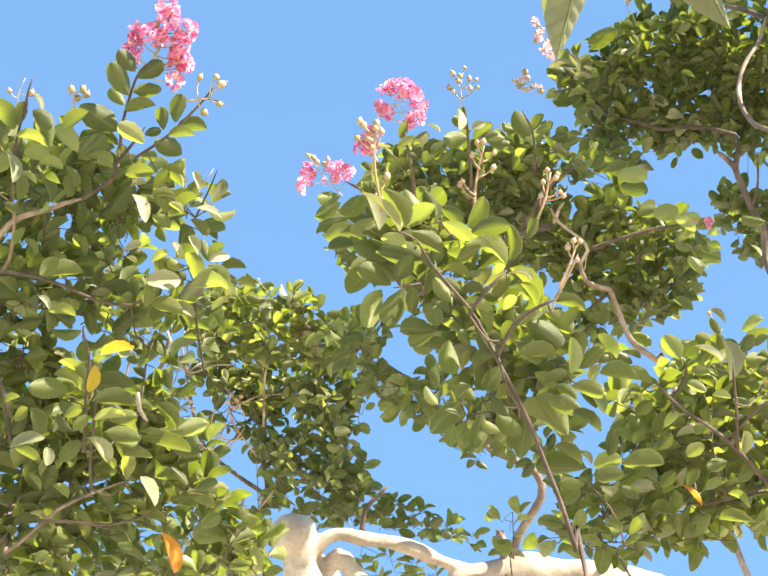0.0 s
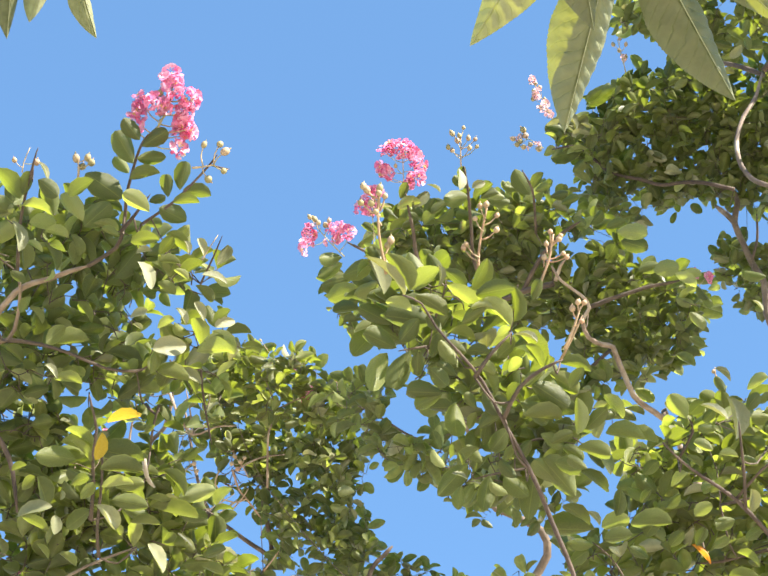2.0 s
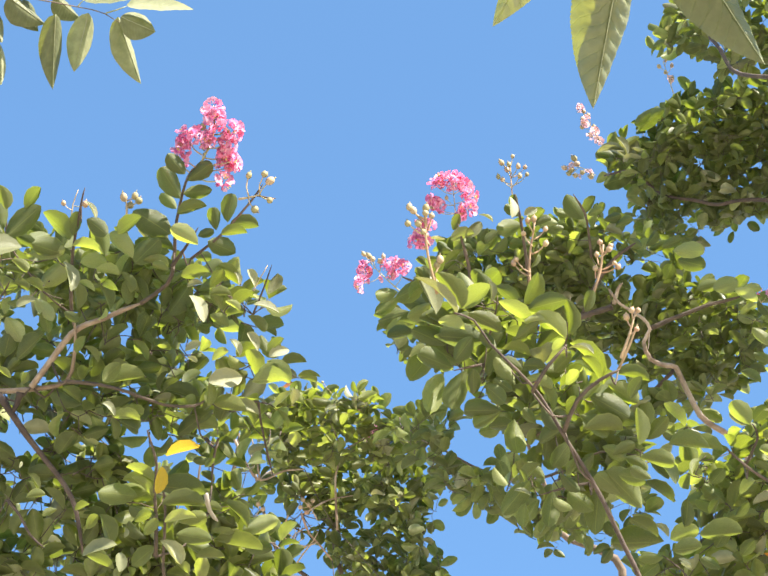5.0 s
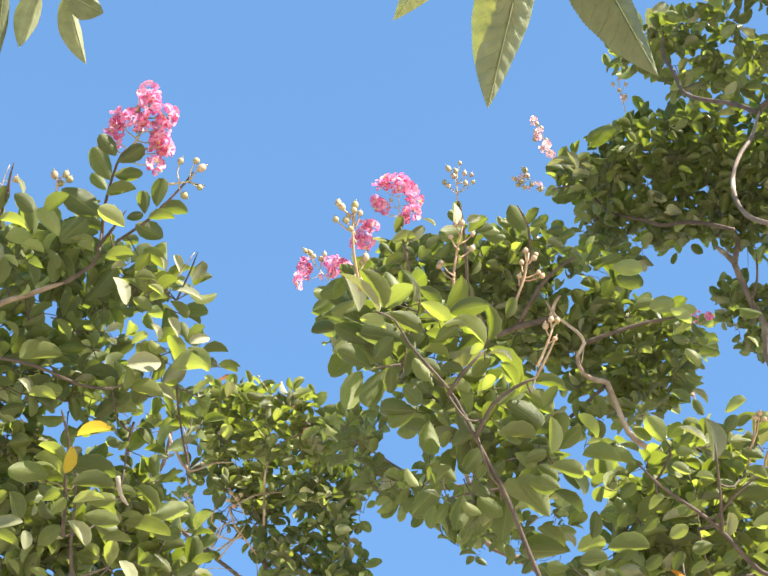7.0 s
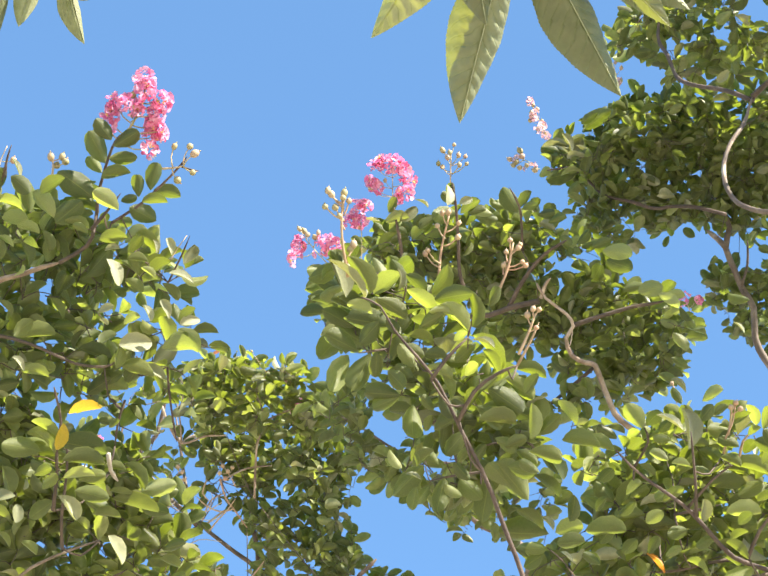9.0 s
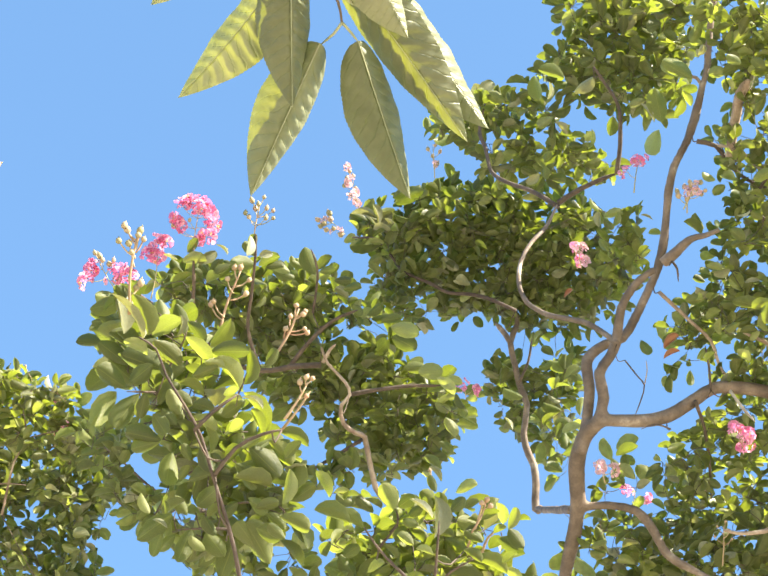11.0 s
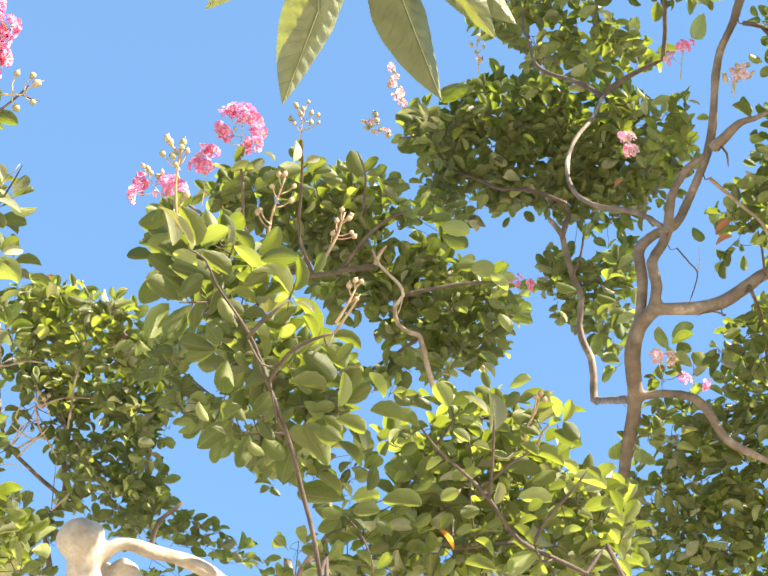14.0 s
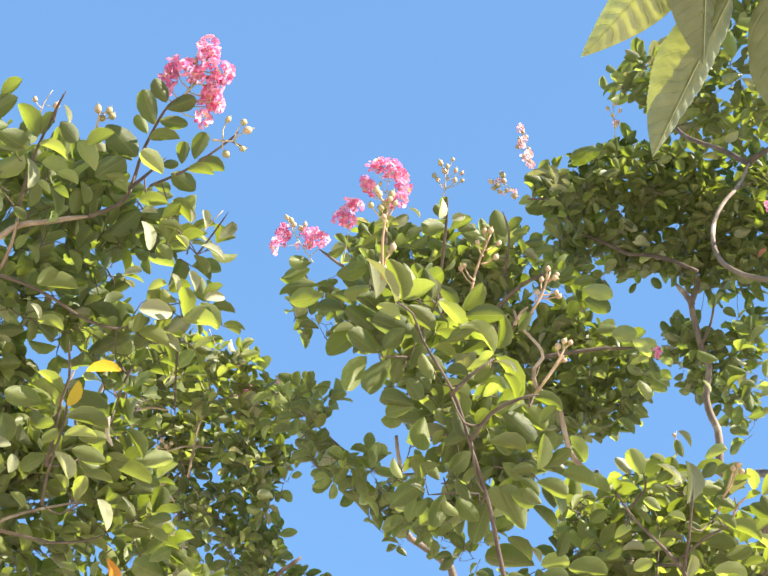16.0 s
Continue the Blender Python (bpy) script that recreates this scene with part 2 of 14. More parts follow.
def tube(line, radii, sides=8, rough=0.0, start=0):
    """Vertices and faces of a round rod along line; rough: uneven girth."""
    line = np.asarray(line)
    way = np.gradient(line, axis=0)
    way /= np.linalg.norm(way, axis=1)[:, None] + 1e-9
    u = np.cross(way[0], (0.31, 0.2, 0.93))
    verts, faces = [], []
    for k, (p, w, r) in enumerate(zip(line, way, radii)):
        u = u - w * (u @ w)
        u /= np.linalg.norm(u) + 1e-9
        v = np.cross(w, u)
        for s in range(sides):
            a = 2 * math.pi * s / sides
            g = r
            if rough:
                q = Vector(p * 9) + Vector((math.cos(a), math.sin(a), 0)) * 0.7
                g = r * (1 + rough * noise.noise(q) + 0.5 * rough * noise.noise(q * 3.1))
            verts.append(tuple(p + (u * math.cos(a) + v * math.sin(a)) * g))
        if k:
            b = start + (k - 1) * sides
            for s in range(sides):
                t = (s + 1) % sides
                faces.append((b + s, b + t, b + sides + t, b + sides + s))
    n = len(line)
    faces.append(tuple(start + s for s in reversed(range(sides))))
    faces.append(tuple(start + (n - 1) * sides + s for s in range(sides)))
    return verts, faces


def ball(c, r, start=0, stretch=1.0, seg=7, rings=5):
    verts, faces = [], []
    for i in range(rings + 1):
        a = math.pi * i / rings
        for s in range(seg):
            b = 2 * math.pi * s / seg
            verts.append((c[0] + r * math.sin(a) * math.cos(b), c[1] + r * math.sin(a) * math.sin(b), c[2] + r * stretch * math.cos(a)))
        if i:
            for s in range(seg):
                o = start + (i - 1) * seg
                faces.append((o + s, o + seg + s, o + seg + (s + 1) % seg, o + (s + 1) % seg))
    return verts, faces


def leaf_blade(length, width, fold, bend, twist, widest=0.52, tip=1.0, rows=6, cols=1, teeth=0.0, wave=0.0, curl=1.4, quilt=0.0):
    """A leaf along +y, its upper side up: folded at the rib, bent down to the tip. tip: over 1 drawn out to a point."""
    verts, faces, uv = [], [], []
    at = rows if isinstance(rows, tuple) else [k / rows for k in range(rows + 1)]
    for k, s in enumerate(at):
        b = math.sin(math.pi * s ** (math.log(0.5) / math.log(widest)))
        half = width * 0.5 * (max(b, 0.0) ** (0.62 if s < widest else 0.62 * tip)) + 0.012 * length * (1 - s)
        y, z0 = length * s * math.cos(bend * s * 0.5), -length * math.sin(bend * s) * s * 0.5
        for c in range(-cols, cols + 1):
            f = c / cols
            w = half * (1 + (teeth * (1 if k % 2 else -1) if abs(c) == cols else 0))
            x, z = f * w * (1 - 0.25 * fold * f * f), abs(f) ** curl * w * fold
            if wave:
                z += wave * width * (math.sin(s * 17 + (2 if f > 0 else 0)) + 0.6 * math.sin(s * 41 + 3 * f)) * abs(f) * half / (0.5 * width)
                z += quilt * width * math.cos(2 * math.pi * (s - 0.13 * abs(f)) / 0.082) * min(1, 3 * abs(f)) * (1 - f ** 4) * half / (0.5 * width)
            a = twist * s
            verts.append((x * math.cos(a) - z * math.sin(a), y, z0 + x * math.sin(a) + z * math.cos(a)))
            uv.append((f * half / (0.5 * width), s))
        if k:
            o, n = (k - 1) * (2 * cols + 1), 2 * cols + 1
            for c in range(2 * cols):
                faces.append((o + c, o + c + 1, o + n + c + 1, o + n + c))
    return verts, faces, uv


def leaf_turn(way, up):
    """The turn that lays a leaf's length along way with its upper side towards up."""
    y = Vector(way).normalized()
    x = y.cross(Vector(up))
    x = x.normalized() if x.length > 1e-5 else y.orthogonal().normalized()
    return Matrix((x, y, x.cross(y))).transposed()


rnd = random.Random(7)
BLADES = []
for k in range(10):
    v, f, uv = leaf_blade(1.0, rnd.uniform(0.58, 0.78), rnd.uniform(0.4, 1.1), rnd.uniform(-0.6, 1.4), rnd.uniform(-0.6, 0.6), rnd.uniform(0.5, 0.6), rnd.choice((0.6, 0.75, 0.9)), (0.0, 0.1, 0.32, 0.6, 0.84, 0.96, 1.0), 2)
    BLADES.append((v, f, [((i % 5 - 2) / 2, q[1]) for i, q in enumerate(uv)]))


# ---- ground ----
g = bmesh.new()
bmesh.ops.create_grid(g, x_segments=60, y_segments=60, size=600)
for v in g.verts:
    if v.co.length > 30:
        v.co.z = 0.6 * noise.noise(v.co * 0.02) - 0.4
gd = bpy.data.meshes.new("ground")
g.to_mesh(gd)
gd.materials.append(FILL_GROUND)
tagged(new("ground", gd), "unseen ground, kept pale to bounce light up", "ground", "", "structure")


# ---- trees ----
class Tree:
    def __init__(self, base, label, category="tree", mat=None, size=0.05, name="crape_myrtle_tree", seed=1, sunward=0.15):
        self.root = new(name)
        self.root.location = base
        tagged(self.root, label, category, "garden trees")
        self.inv = Matrix.Translation(base).inverted()
        self.nodes, self.leaves, self.tv, self.tf = [], [], [], []
        self.mat, self.size, self.rnd, self.sunward = mat or GREEN, size, random.Random(seed), sunward

    def local(self, verts):
        b = self.root.location
        return [(v[0] - b.x, v[1] - b.y, v[2] - b.z) for v in verts]

    def part(self, name, verts, faces, mat, label="", kind="", uv=None, parent=None):
        ob = made(name, self.local(verts), faces, mat, None, label, kind, True, uv)
        ob.parent = parent or self.root
        return ob

    def limb(self, pts, r0, r1, name="limb", mat=None, label="", rough=0.12, sides=10, grow=True, parent=None):
        if grow and self.nodes:
            start = Vector(pts[0])
            near = min(self.nodes, key=lambda q: (Vector(q) - start).length)
            if 0.015 < (Vector(near) - start).length < 0.6:
                self.twig((near, (Vector(near) + start) / 2 + Vector((0, 0.01, -0.01)), start), min(0.6 * r0, 0.0014), min(0.6 * r0, 0.0014), 5)
        line = curve_points(pts, 0.04 if r0 > 0.008 else 0.02)
        if len(line) > 400:
            line = line[:: len(line) // 300]
        n = len(line)
        radii = [(r0 + (r1 - r0) * k / (n - 1)) * min(1, 0.45 + 5 * (1 - k / (n - 1))) for k in range(n)]
        wob = np.array([noise.noise_vector(Vector(p * 6)) + 0.5 * noise.noise_vector(Vector(p * 19)) for p in line]) * min(0.35 * r0, 0.004)
        v, f = tube(line + wob, radii, sides, rough)
        ob = self.part(name, v, f, mat or BARK, label, "", None, parent)
        if grow:
            self.nodes += [tuple(p) for p in line[:: max(1, n // 12)]] + [tuple(line[-1])]
        return ob

    def grown(self, pieces, name, mat, label, voxel, knobs=()):
        """Several limbs and knobs grown together into one smooth piece of wood; pieces: (points, first radius, last radius)."""
        verts, faces = [], []
        for pts, r0, r1 in pieces:
            line = curve_points(pts, 0.025)
            n = len(line)
            radii = [(r0 + (r1 - r0) * k / (n - 1)) * (1 + 0.3 * noise.noise(Vector(line[k] * 11))) for k in range(n)]
            wob = np.array([noise.noise_vector(Vector(p * 6)) for p in line]) * min(0.25 * r0, 0.005)
            v, f = tube(line + wob, radii, 14, 0.16, len(verts))
            verts += v
            faces += f
            self.nodes += [tuple(p) for p in line[:: max(1, n // 12)]] + [tuple(line[-1])]
        for c, r in knobs:
            v, f = ball(c, r, len(verts), 0.95, 14, 10)
            verts += [tuple(Vector(p) + noise.noise_vector(Vector(p) * 16) * 0.2 * r) for p in v]
            faces += f
        ob = self.part(name, verts, faces, mat, label)
        one = ob.modifiers.new("grown", "REMESH")
        one.mode, one.voxel_size, one.use_smooth_shade = "VOXEL", voxel, True
        even = ob.modifiers.new("even", "SMOOTH")
        even.factor, even.iterations = 0.5, 5
        return ob

    def twig(self, pts, r0, r1, sides=4):
        line = curve_points(pts, 0.03)
        n = len(line)
        v, f = tube(line, [r0 + (r1 - r0) * k / (n - 1) for k in range(n)], sides, 0, len(self.tv))
        self.tv += v
        self.tf += f

    def leaf(self, at, way, up, size, mat=None):
        self.leaves.append((Vector(at), Vector(way), Vector(up), size, self.rnd.randrange(len(BLADES)), mat or self.mat))

    def shoot(self, a, b, size=None, gap=0.35, spread=1.0, mat=None, up=(0, 0, 1), sag=0.0):
        """A twig from a to b with leaves on both sides and one at its end."""
        r, size = self.rnd, size or self.size
        a, b = Vector(a), Vector(b)
        axis = b - a
        side = axis.cross(Vector(up))
        side = side.normalized() if side.length > 1e-5 else Vector((1, 0, 0))
        mid = (a + b) / 2 + Vector((r.uniform(-1, 1), r.uniform(-1, 1), r.uniform(-0.5, 1) - sag)) * axis.length * 0.1
        self.twig((a, mid, b), 0.0011, 0.0006, 3)
        n = max(2, int(axis.length / (size * gap)))
        d = axis.normalized()
        lift = side.cross(d)
        for k in range(n):
            s = (k + 0.6) / n
            p = a.lerp(b, s)
            hand = side * (1 if k % 2 else -1)
            turn = r.uniform(-0.7, 0.7)
            out = hand * math.cos(turn) + lift * math.sin(turn)
            way = d * r.uniform(0.35, 0.95) + out * spread + Vector((0, 0, r.uniform(-0.3, 0.4)))
            nrm = Vector((0, 0.4, 0.75)) + SUN_WAY * self.sunward + d * r.uniform(-0.4, 0.4) + Vector((r.gauss(0, 0.45), r.gauss(0, 0.45), r.gauss(0, 0.4)))
            luck = r.random()
            tone = SUNLIT_PALE if luck < 0.06 else SUNNY if luck < 0.24 else mat
            self.leaf(p + way.normalized() * size * 0.06, way, nrm, size * r.uniform(0.62, 1.12) * (1 - 0.25 * (s > 0.85)), tone)
        self.leaf(b, d + Vector((r.gauss(0, 0.2), r.gauss(0, 0.2), 0)), Vector(up) + Vector((r.gauss(0, 0.4), r.gauss(0, 0.4), 0)), size * r.uniform(0.6, 0.9), mat)

    def clump(self, x, y, z, radius, cover=1.6, mat=None, size=None):
        """A bunch of leafy shoots round a point, joined to the nearest wood."""
        r, size = self.rnd, size or self.size
        c = Vector((x, y, z))
        near = min(self.nodes, key=lambda q: (Vector(q) - c).length) if self.nodes else None
        if near is not None:
            gapway = c - Vector(near)
            mid = Vector(near) + gapway * 0.5 + Vector((r.gauss(0, 1), r.gauss(0, 1), r.gauss(0, 0.6) - 0.4)) * gapway.length * 0.12
            thick = 0.0007 + 0.0010 * min(gapway.length, 0.5)
            if gapway.length < 0.42:
                self.twig((near, mid, c), thick, 0.0006, 5)
            self.nodes += [tuple(c), tuple(mid)]
        else:
            self.nodes.append(tuple(c))
        want = cover * 13.0 * (radius / size) ** 2
        got = len(self.leaves)
        tries = 0
        while len(self.leaves) - got < want and tries < 400:
            tries += 1
            v = Vector((r.gauss(0, 1), r.gauss(0, 1), r.gauss(0, 1) + 0.25)).normalized()
            inner = c + Vector((r.uniform(-1, 1), r.uniform(-1, 1), r.uniform(-1, 0.4))) * radius * 0.5
            outer = c + v * radius * (r.uniform(0.55, 1.05) if r.random() < 0.75 else r.uniform(1.05, 1.55))
            if (outer - inner).length < 0.02:
                continue
            self.shoot(inner, outer, size, 0.42, 1.0, mat)

    def close(self, singles=0):
        """Build the twigs and the leaves: the frontmost as leaves of their own, the rest as foliage."""
        if self.tv:
            self.part("brushwood", self.tv, self.tf, TWIG, "thin brown leafy twigs", "stuff")
        order = sorted(range(len(self.leaves)), key=lambda i: self.leaves[i][0].y)
        meshes = {}
        for i in order[:singles]:
            at, way, up, size, kind, mat = self.leaves[i]
            key = (kind, mat.name)
            if key not in meshes:
                v, f, uv = BLADES[kind]
                d = bpy.data.meshes.new("leaf")
                d.from_pydata(v, [], f)
                lay_uv(d, uv)
                d.materials.append(mat)
                d.polygons.foreach_set("use_smooth", [True] * len(d.polygons))
                meshes[key] = d
            ob = new("leaf", meshes[key])
            ob.parent = self.root
            ob.matrix_basis = Matrix.LocRotScale(at - self.root.location, leaf_turn(way, up).to_quaternion(), (size, size, size))
        groups = {}
        for i in order[singles:]:
            groups.setdefault(self.leaves[i][5].name, []).append(i)
        for name, ids in groups.items():
            verts, faces, count, spread = [], [], 0, []
            for i in ids:
                at, way, up, size, kind, mat = self.leaves[i]
                v, f, uv = BLADES[kind]
                t = np.array(leaf_turn(way, up)) * size
                verts.append(np.array(v) @ t.T + np.array(at))
                faces += [tuple(count + q for q in face) for face in f]
                count += len(v)
                spread += uv
            self.part("foliage", [tuple(p) for p in np.concatenate(verts)], faces, mat, "dense small oval green leaves", "stuff", spread)


# ---- flowers ----
def blossom_mesh(name, mat, petals, seed, crisp=1.0):
    """A ruffled flower about 1 wide: clawed, crinkled petals."""
    r = random.Random(seed)
    verts, faces = [], []
    for k in range(petals):
        a = 2 * math.pi * k / petals + r.uniform(-0.35, 0.35)
        tilt = r.uniform(0.0, 1.0)
        o = Vector((math.cos(a), math.sin(a), 0))
        t = Vector((-math.sin(a), math.cos(a), 0))
        rise = Vector((0, 0, 1))
        way = (o * math.cos(tilt) + rise * math.sin(tilt))
        nrm = rise * math.cos(tilt) - o * math.sin(tilt)
        b = len(verts)
        for i, (s, w) in enumerate(((0.1, 0.02), (0.24, 0.06), (0.36, 0.24), (0.5, 0.24))):
            for j in range(5):
                f = j / 2 - 1
                p = way * (s * (1 - 0.16 * f * f * (i > 1))) + t * f * w + nrm * crisp * (0.07 * math.sin(j * 2.6 + k + i) * (i > 1) + r.uniform(-0.03, 0.03) * (i > 1))
                verts.append(tuple(p))
            if i:
                for j in range(4):
                    q = b + (i - 1) * 5 + j
                    faces.append((q, q + 1, q + 6, q + 5))
    d = bpy.data.meshes.new(name)
    d.from_pydata(verts, [], faces)
    d.materials.append(mat)
    d.polygons.foreach_set("use_smooth", [True] * len(d.polygons))
    return d


def bud_mesh(name, mat, stretch):
    v, f = ball((0, 0, 0), 0.5, 0, stretch, 8, 6)
    v2, f2 = tube([(0, 0, 0.45 * stretch), (0, 0, 0.6 * stretch), (0, 0, 0.72 * stretch)], [0.12, 0.1, 0.02], 5, 0, len(v))
    d = bpy.data.meshes.new(name)
    d.from_pydata(v + v2, [], f + f2)
    d.materials.append(mat)
    d.polygons.foreach_set("use_smooth", [True] * len(d.polygons))
    return d


def stamen_mesh():
    v, f = [], []
    r = random.Random(3)
    for k in range(9):
        a, t = r.uniform(0, 6.3), r.uniform(0.1, 0.8)
        e = Vector((math.cos(a) * math.sin(t), math.sin(a) * math.sin(t), math.cos(t))) * 0.3
        x, y = tube([(0, 0, 0), tuple(e * 0.5), tuple(e)], [0.012, 0.01, 0.02], 3, 0, len(v))
        v += x
        f += y
    d = bpy.data.meshes.new("stamen")
    d.from_pydata(v, [], f)
    d.materials.append(STAMEN)
    return d


BLOSSOMS = [blossom_mesh("blossom", PINK, 6, 40 + k) for k in range(4)]
FADED = [blossom_mesh("blossom", PALE_PINK, 6, 60 + k) for k in range(2)]
BUDS = [bud_mesh("bud", BUD, s) for s in (1.0, 1.25)]
SEEDS = [bud_mesh("seed_capsule", DRY, s) for s in (0.9, 1.1)]
STAMENS = stamen_mesh()


def panicle(tree, base, tip, blooms=(), buds=(), radius=0.0016, bloom=0.028, bud=0.008, mat=None, seeds=False, faded=False, name="flower_panicle", label="pink crape myrtle flower panicle with round buds"):
    """A flower spike: a stalk from base to tip; blooms: (x, y, z, spread, count); buds: (x, y, z), each on a side stalk."""
    r = random.Random(int(abs(base[0] * 1000 + base[2] * 7000)))
    base, tip = Vector(base), Vector(tip)
    line = curve_points((base, (base + tip) / 2 + Vector((r.uniform(-1, 1), r.uniform(-1, 1), 0)) * 0.004, tip), 0.01)
    v, f = tube(line, np.linspace(radius, radius * 0.55, len(line)), 6, 0.15)

    def side(p):
        p = Vector(p)
        s = max(0.05, min(0.97, ((p - base).dot(tip - base)) / (tip - base).length_squared - 0.18))
        q = base.lerp(tip, s)
        ln = curve_points((q, (q + p) / 2 - (tip - base).normalized() * 0.12 * (p - q).length, p), 0.008)
        a, b = tube(ln, np.linspace(radius * 0.6, radius * 0.4, len(ln)), 5, 0.1, len(v))
        v.extend(a)
        f.extend(b)
    for p in buds:
        side(p)
    for x, y, z, spread, count in blooms:
        side((x, y, z))
    stalk = tree.part(name, v, f, mat or STALK, label)
    off = tree.root.location

    def put(kind, mesh, p, size, turn=None):
        ob = new(kind, mesh)
        ob.parent = stalk
        q = turn or Euler([r.uniform(0, 6.3) for k in range(3)]).to_quaternion()
        ob.matrix_basis = Matrix.LocRotScale(Vector(p) - off, q, (size,) * 3)
        return ob
    for p in buds:
        d = (Vector(p) - base).normalized()
        turn = (d + Vector((r.gauss(0, 0.3), r.gauss(0, 0.3), 0.4))).to_track_quat("Z", "Y")
        if seeds:
            put("seed_capsule", r.choice(SEEDS), p, bud * r.uniform(0.8, 1.15), turn)
        else:
            put("bud", r.choice(BUDS), p, bud * r.uniform(0.85, 1.15), turn)
    for x, y, z, spread, count in blooms:
        for k in range(count):
            v3 = Vector((r.gauss(0, 1), r.gauss(0, 1), r.gauss(0, 1)))
            p = Vector((x, y, z)) + v3.normalized() * spread * r.uniform(0.2, 1)
            out = (v3.normalized() + Vector((0, -0.3, 0.2))).to_track_quat("Z", "Y")
            put("blossom", r.choice(FADED if faded else BLOSSOMS), p, bloom * r.uniform(0.75, 1.15), out)
            if k % 3 == 0:
                put("stamen", STAMENS, p, bloom, out)
    return stalk


def hanging_leaf(tree, base, tip, width, face, mat=None, fold=0.35, bend=0.35, fine=True, label=""):
    """A long toothed leaf from base to tip; face: where its upper side looks."""
    base, tip = Vector(base), Vector(tip)
    n = (tip - base).length
    v, f, uv = leaf_blade(n, width, fold, bend, 0.1, 0.45, 1.4, 72 if fine else 20, 5 if fine else 2, 0.012 if fine else 0.0, 0.022 if fine else 0.015, 1.2, 0.042 if fine else 0.0)
    turn = leaf_turn(tip - base, face)
    m = Matrix.Translation(base) @ turn.to_4x4()
    end = m @ Vector(v[-1])
    fix = (end - base).rotation_difference(tip - base).to_matrix()
    verts = [tuple(base + fix @ (m @ Vector(p) - base)) for p in v]
    ob = tree.part("leaf", verts, f, mat or DROOP, label, "", uv)
    rib, k = [], 2 * (5 if fine else 2) + 1
    line = [np.array(verts[i * k + k // 2]) - np.array(turn @ Vector((0, 0, 1))) * 0.0004 for i in range(len(verts) // k)]
    a, b = tube(line, np.linspace(0.0004, 0.00015, len(line)) * (1 if fine else 2), 5)
    rb = made("midrib", tree.local(a), b, RIB)
    rb.parent = ob
    return ob



# ---- the tree with the tall pink flower spike ----
left = Tree((-0.95, 2.35, 0), "crape myrtle tree with pink flower spikes and dense oval leaves", seed=11, size=0.044)
left.limb(((-0.95, 2.35, -0.05), (-0.97, 2.33, 0.5), (-0.96, 2.28, 1.1), (-1.0, 2.15, 1.6)), 0.06, 0.02, "trunk", rough=0.1)
left.limb(((-1.000, 2.150, 1.600), (-1.050, 1.800, 2.400), (-0.780, 1.495, 2.789), (-0.698, 1.492, 2.822), (-0.657, 1.482, 2.834), (-0.610, 1.472, 2.850), (-0.563, 1.470, 2.853), (-0.511, 1.471, 2.854), (-0.476, 1.463, 2.856), (-0.462, 1.437, 2.870), (-0.455, 1.408, 2.884), (-0.454, 1.382, 2.893)), 0.0067, 0.0034, mat=LIGHT, label="brown side limb")
left.limb(((-0.521, 1.464, 2.852), (-0.492, 1.438, 2.870), (-0.462, 1.411, 2.888), (-0.439, 1.397, 2.890), (-0.416, 1.386, 2.887), (-0.391, 1.373, 2.887), (-0.365, 1.361, 2.885)), 0.0042, 0.0029, mat=LIGHT)
left.limb(((-0.466, 1.434, 2.830), (-0.428, 1.438, 2.825), (-0.390, 1.445, 2.815), (-0.347, 1.456, 2.800), (-0.309, 1.456, 2.795), (-0.294, 1.446, 2.795)), 0.0025, 0.0016, mat=TWIG)
left.limb(((-0.563, 1.467, 2.846), (-0.545, 1.480, 2.823), (-0.528, 1.492, 2.799), (-0.504, 1.511, 2.771), (-0.479, 1.529, 2.741), (-0.465, 1.543, 2.712), (-0.457, 1.566, 2.665)), 0.0046, 0.0026, mat=STEM)
left.limb(((-0.534, 1.465, 2.845), (-0.538, 1.473, 2.834), (-0.547, 1.481, 2.820)), 0.0046, 0.0026, mat=STEM)
left.limb(((-0.663, 1.489, 2.834), (-0.635, 1.514, 2.802), (-0.603, 1.534, 2.777), (-0.587, 1.548, 2.750), (-0.588, 1.565, 2.708)), 0.0033, 0.0020, mat=TWIG)
left.limb(((-0.548, 1.520, 2.720), (-0.532, 1.530, 2.703), (-0.519, 1.543, 2.681), (-0.501, 1.551, 2.666)), 0.0019, 0.0013, mat=STEM)
left.limb(((-0.365, 1.361, 2.885), (-0.330, 1.341, 2.895), (-0.318, 1.315, 2.904), (-0.312, 1.284, 2.915), (-0.306, 1.260, 2.920), (-0.294, 1.228, 2.933), (-0.284, 1.206, 2.936), (-0.275, 1.190, 2.932)), 0.0028, 0.0012, mat=TWIG)
left.limb(((-0.315, 1.295, 2.879), (-0.299, 1.278, 2.886), (-0.286, 1.262, 2.891), (-0.276, 1.248, 2.893)), 0.0024, 0.0007, mat=STEM)
left.limb(((-0.292, 1.293, 2.887), (-0.269, 1.281, 2.896), (-0.252, 1.270, 2.902), (-0.229, 1.253, 2.915), (-0.208, 1.235, 2.927), (-0.198, 1.223, 2.932)), 0.0018, 0.0012, mat=STEM)
left.limb(((-0.207, 1.231, 2.923), (-0.195, 1.235, 2.922), (-0.184, 1.237, 2.921)), 0.0012, 0.0009, mat=STEM)
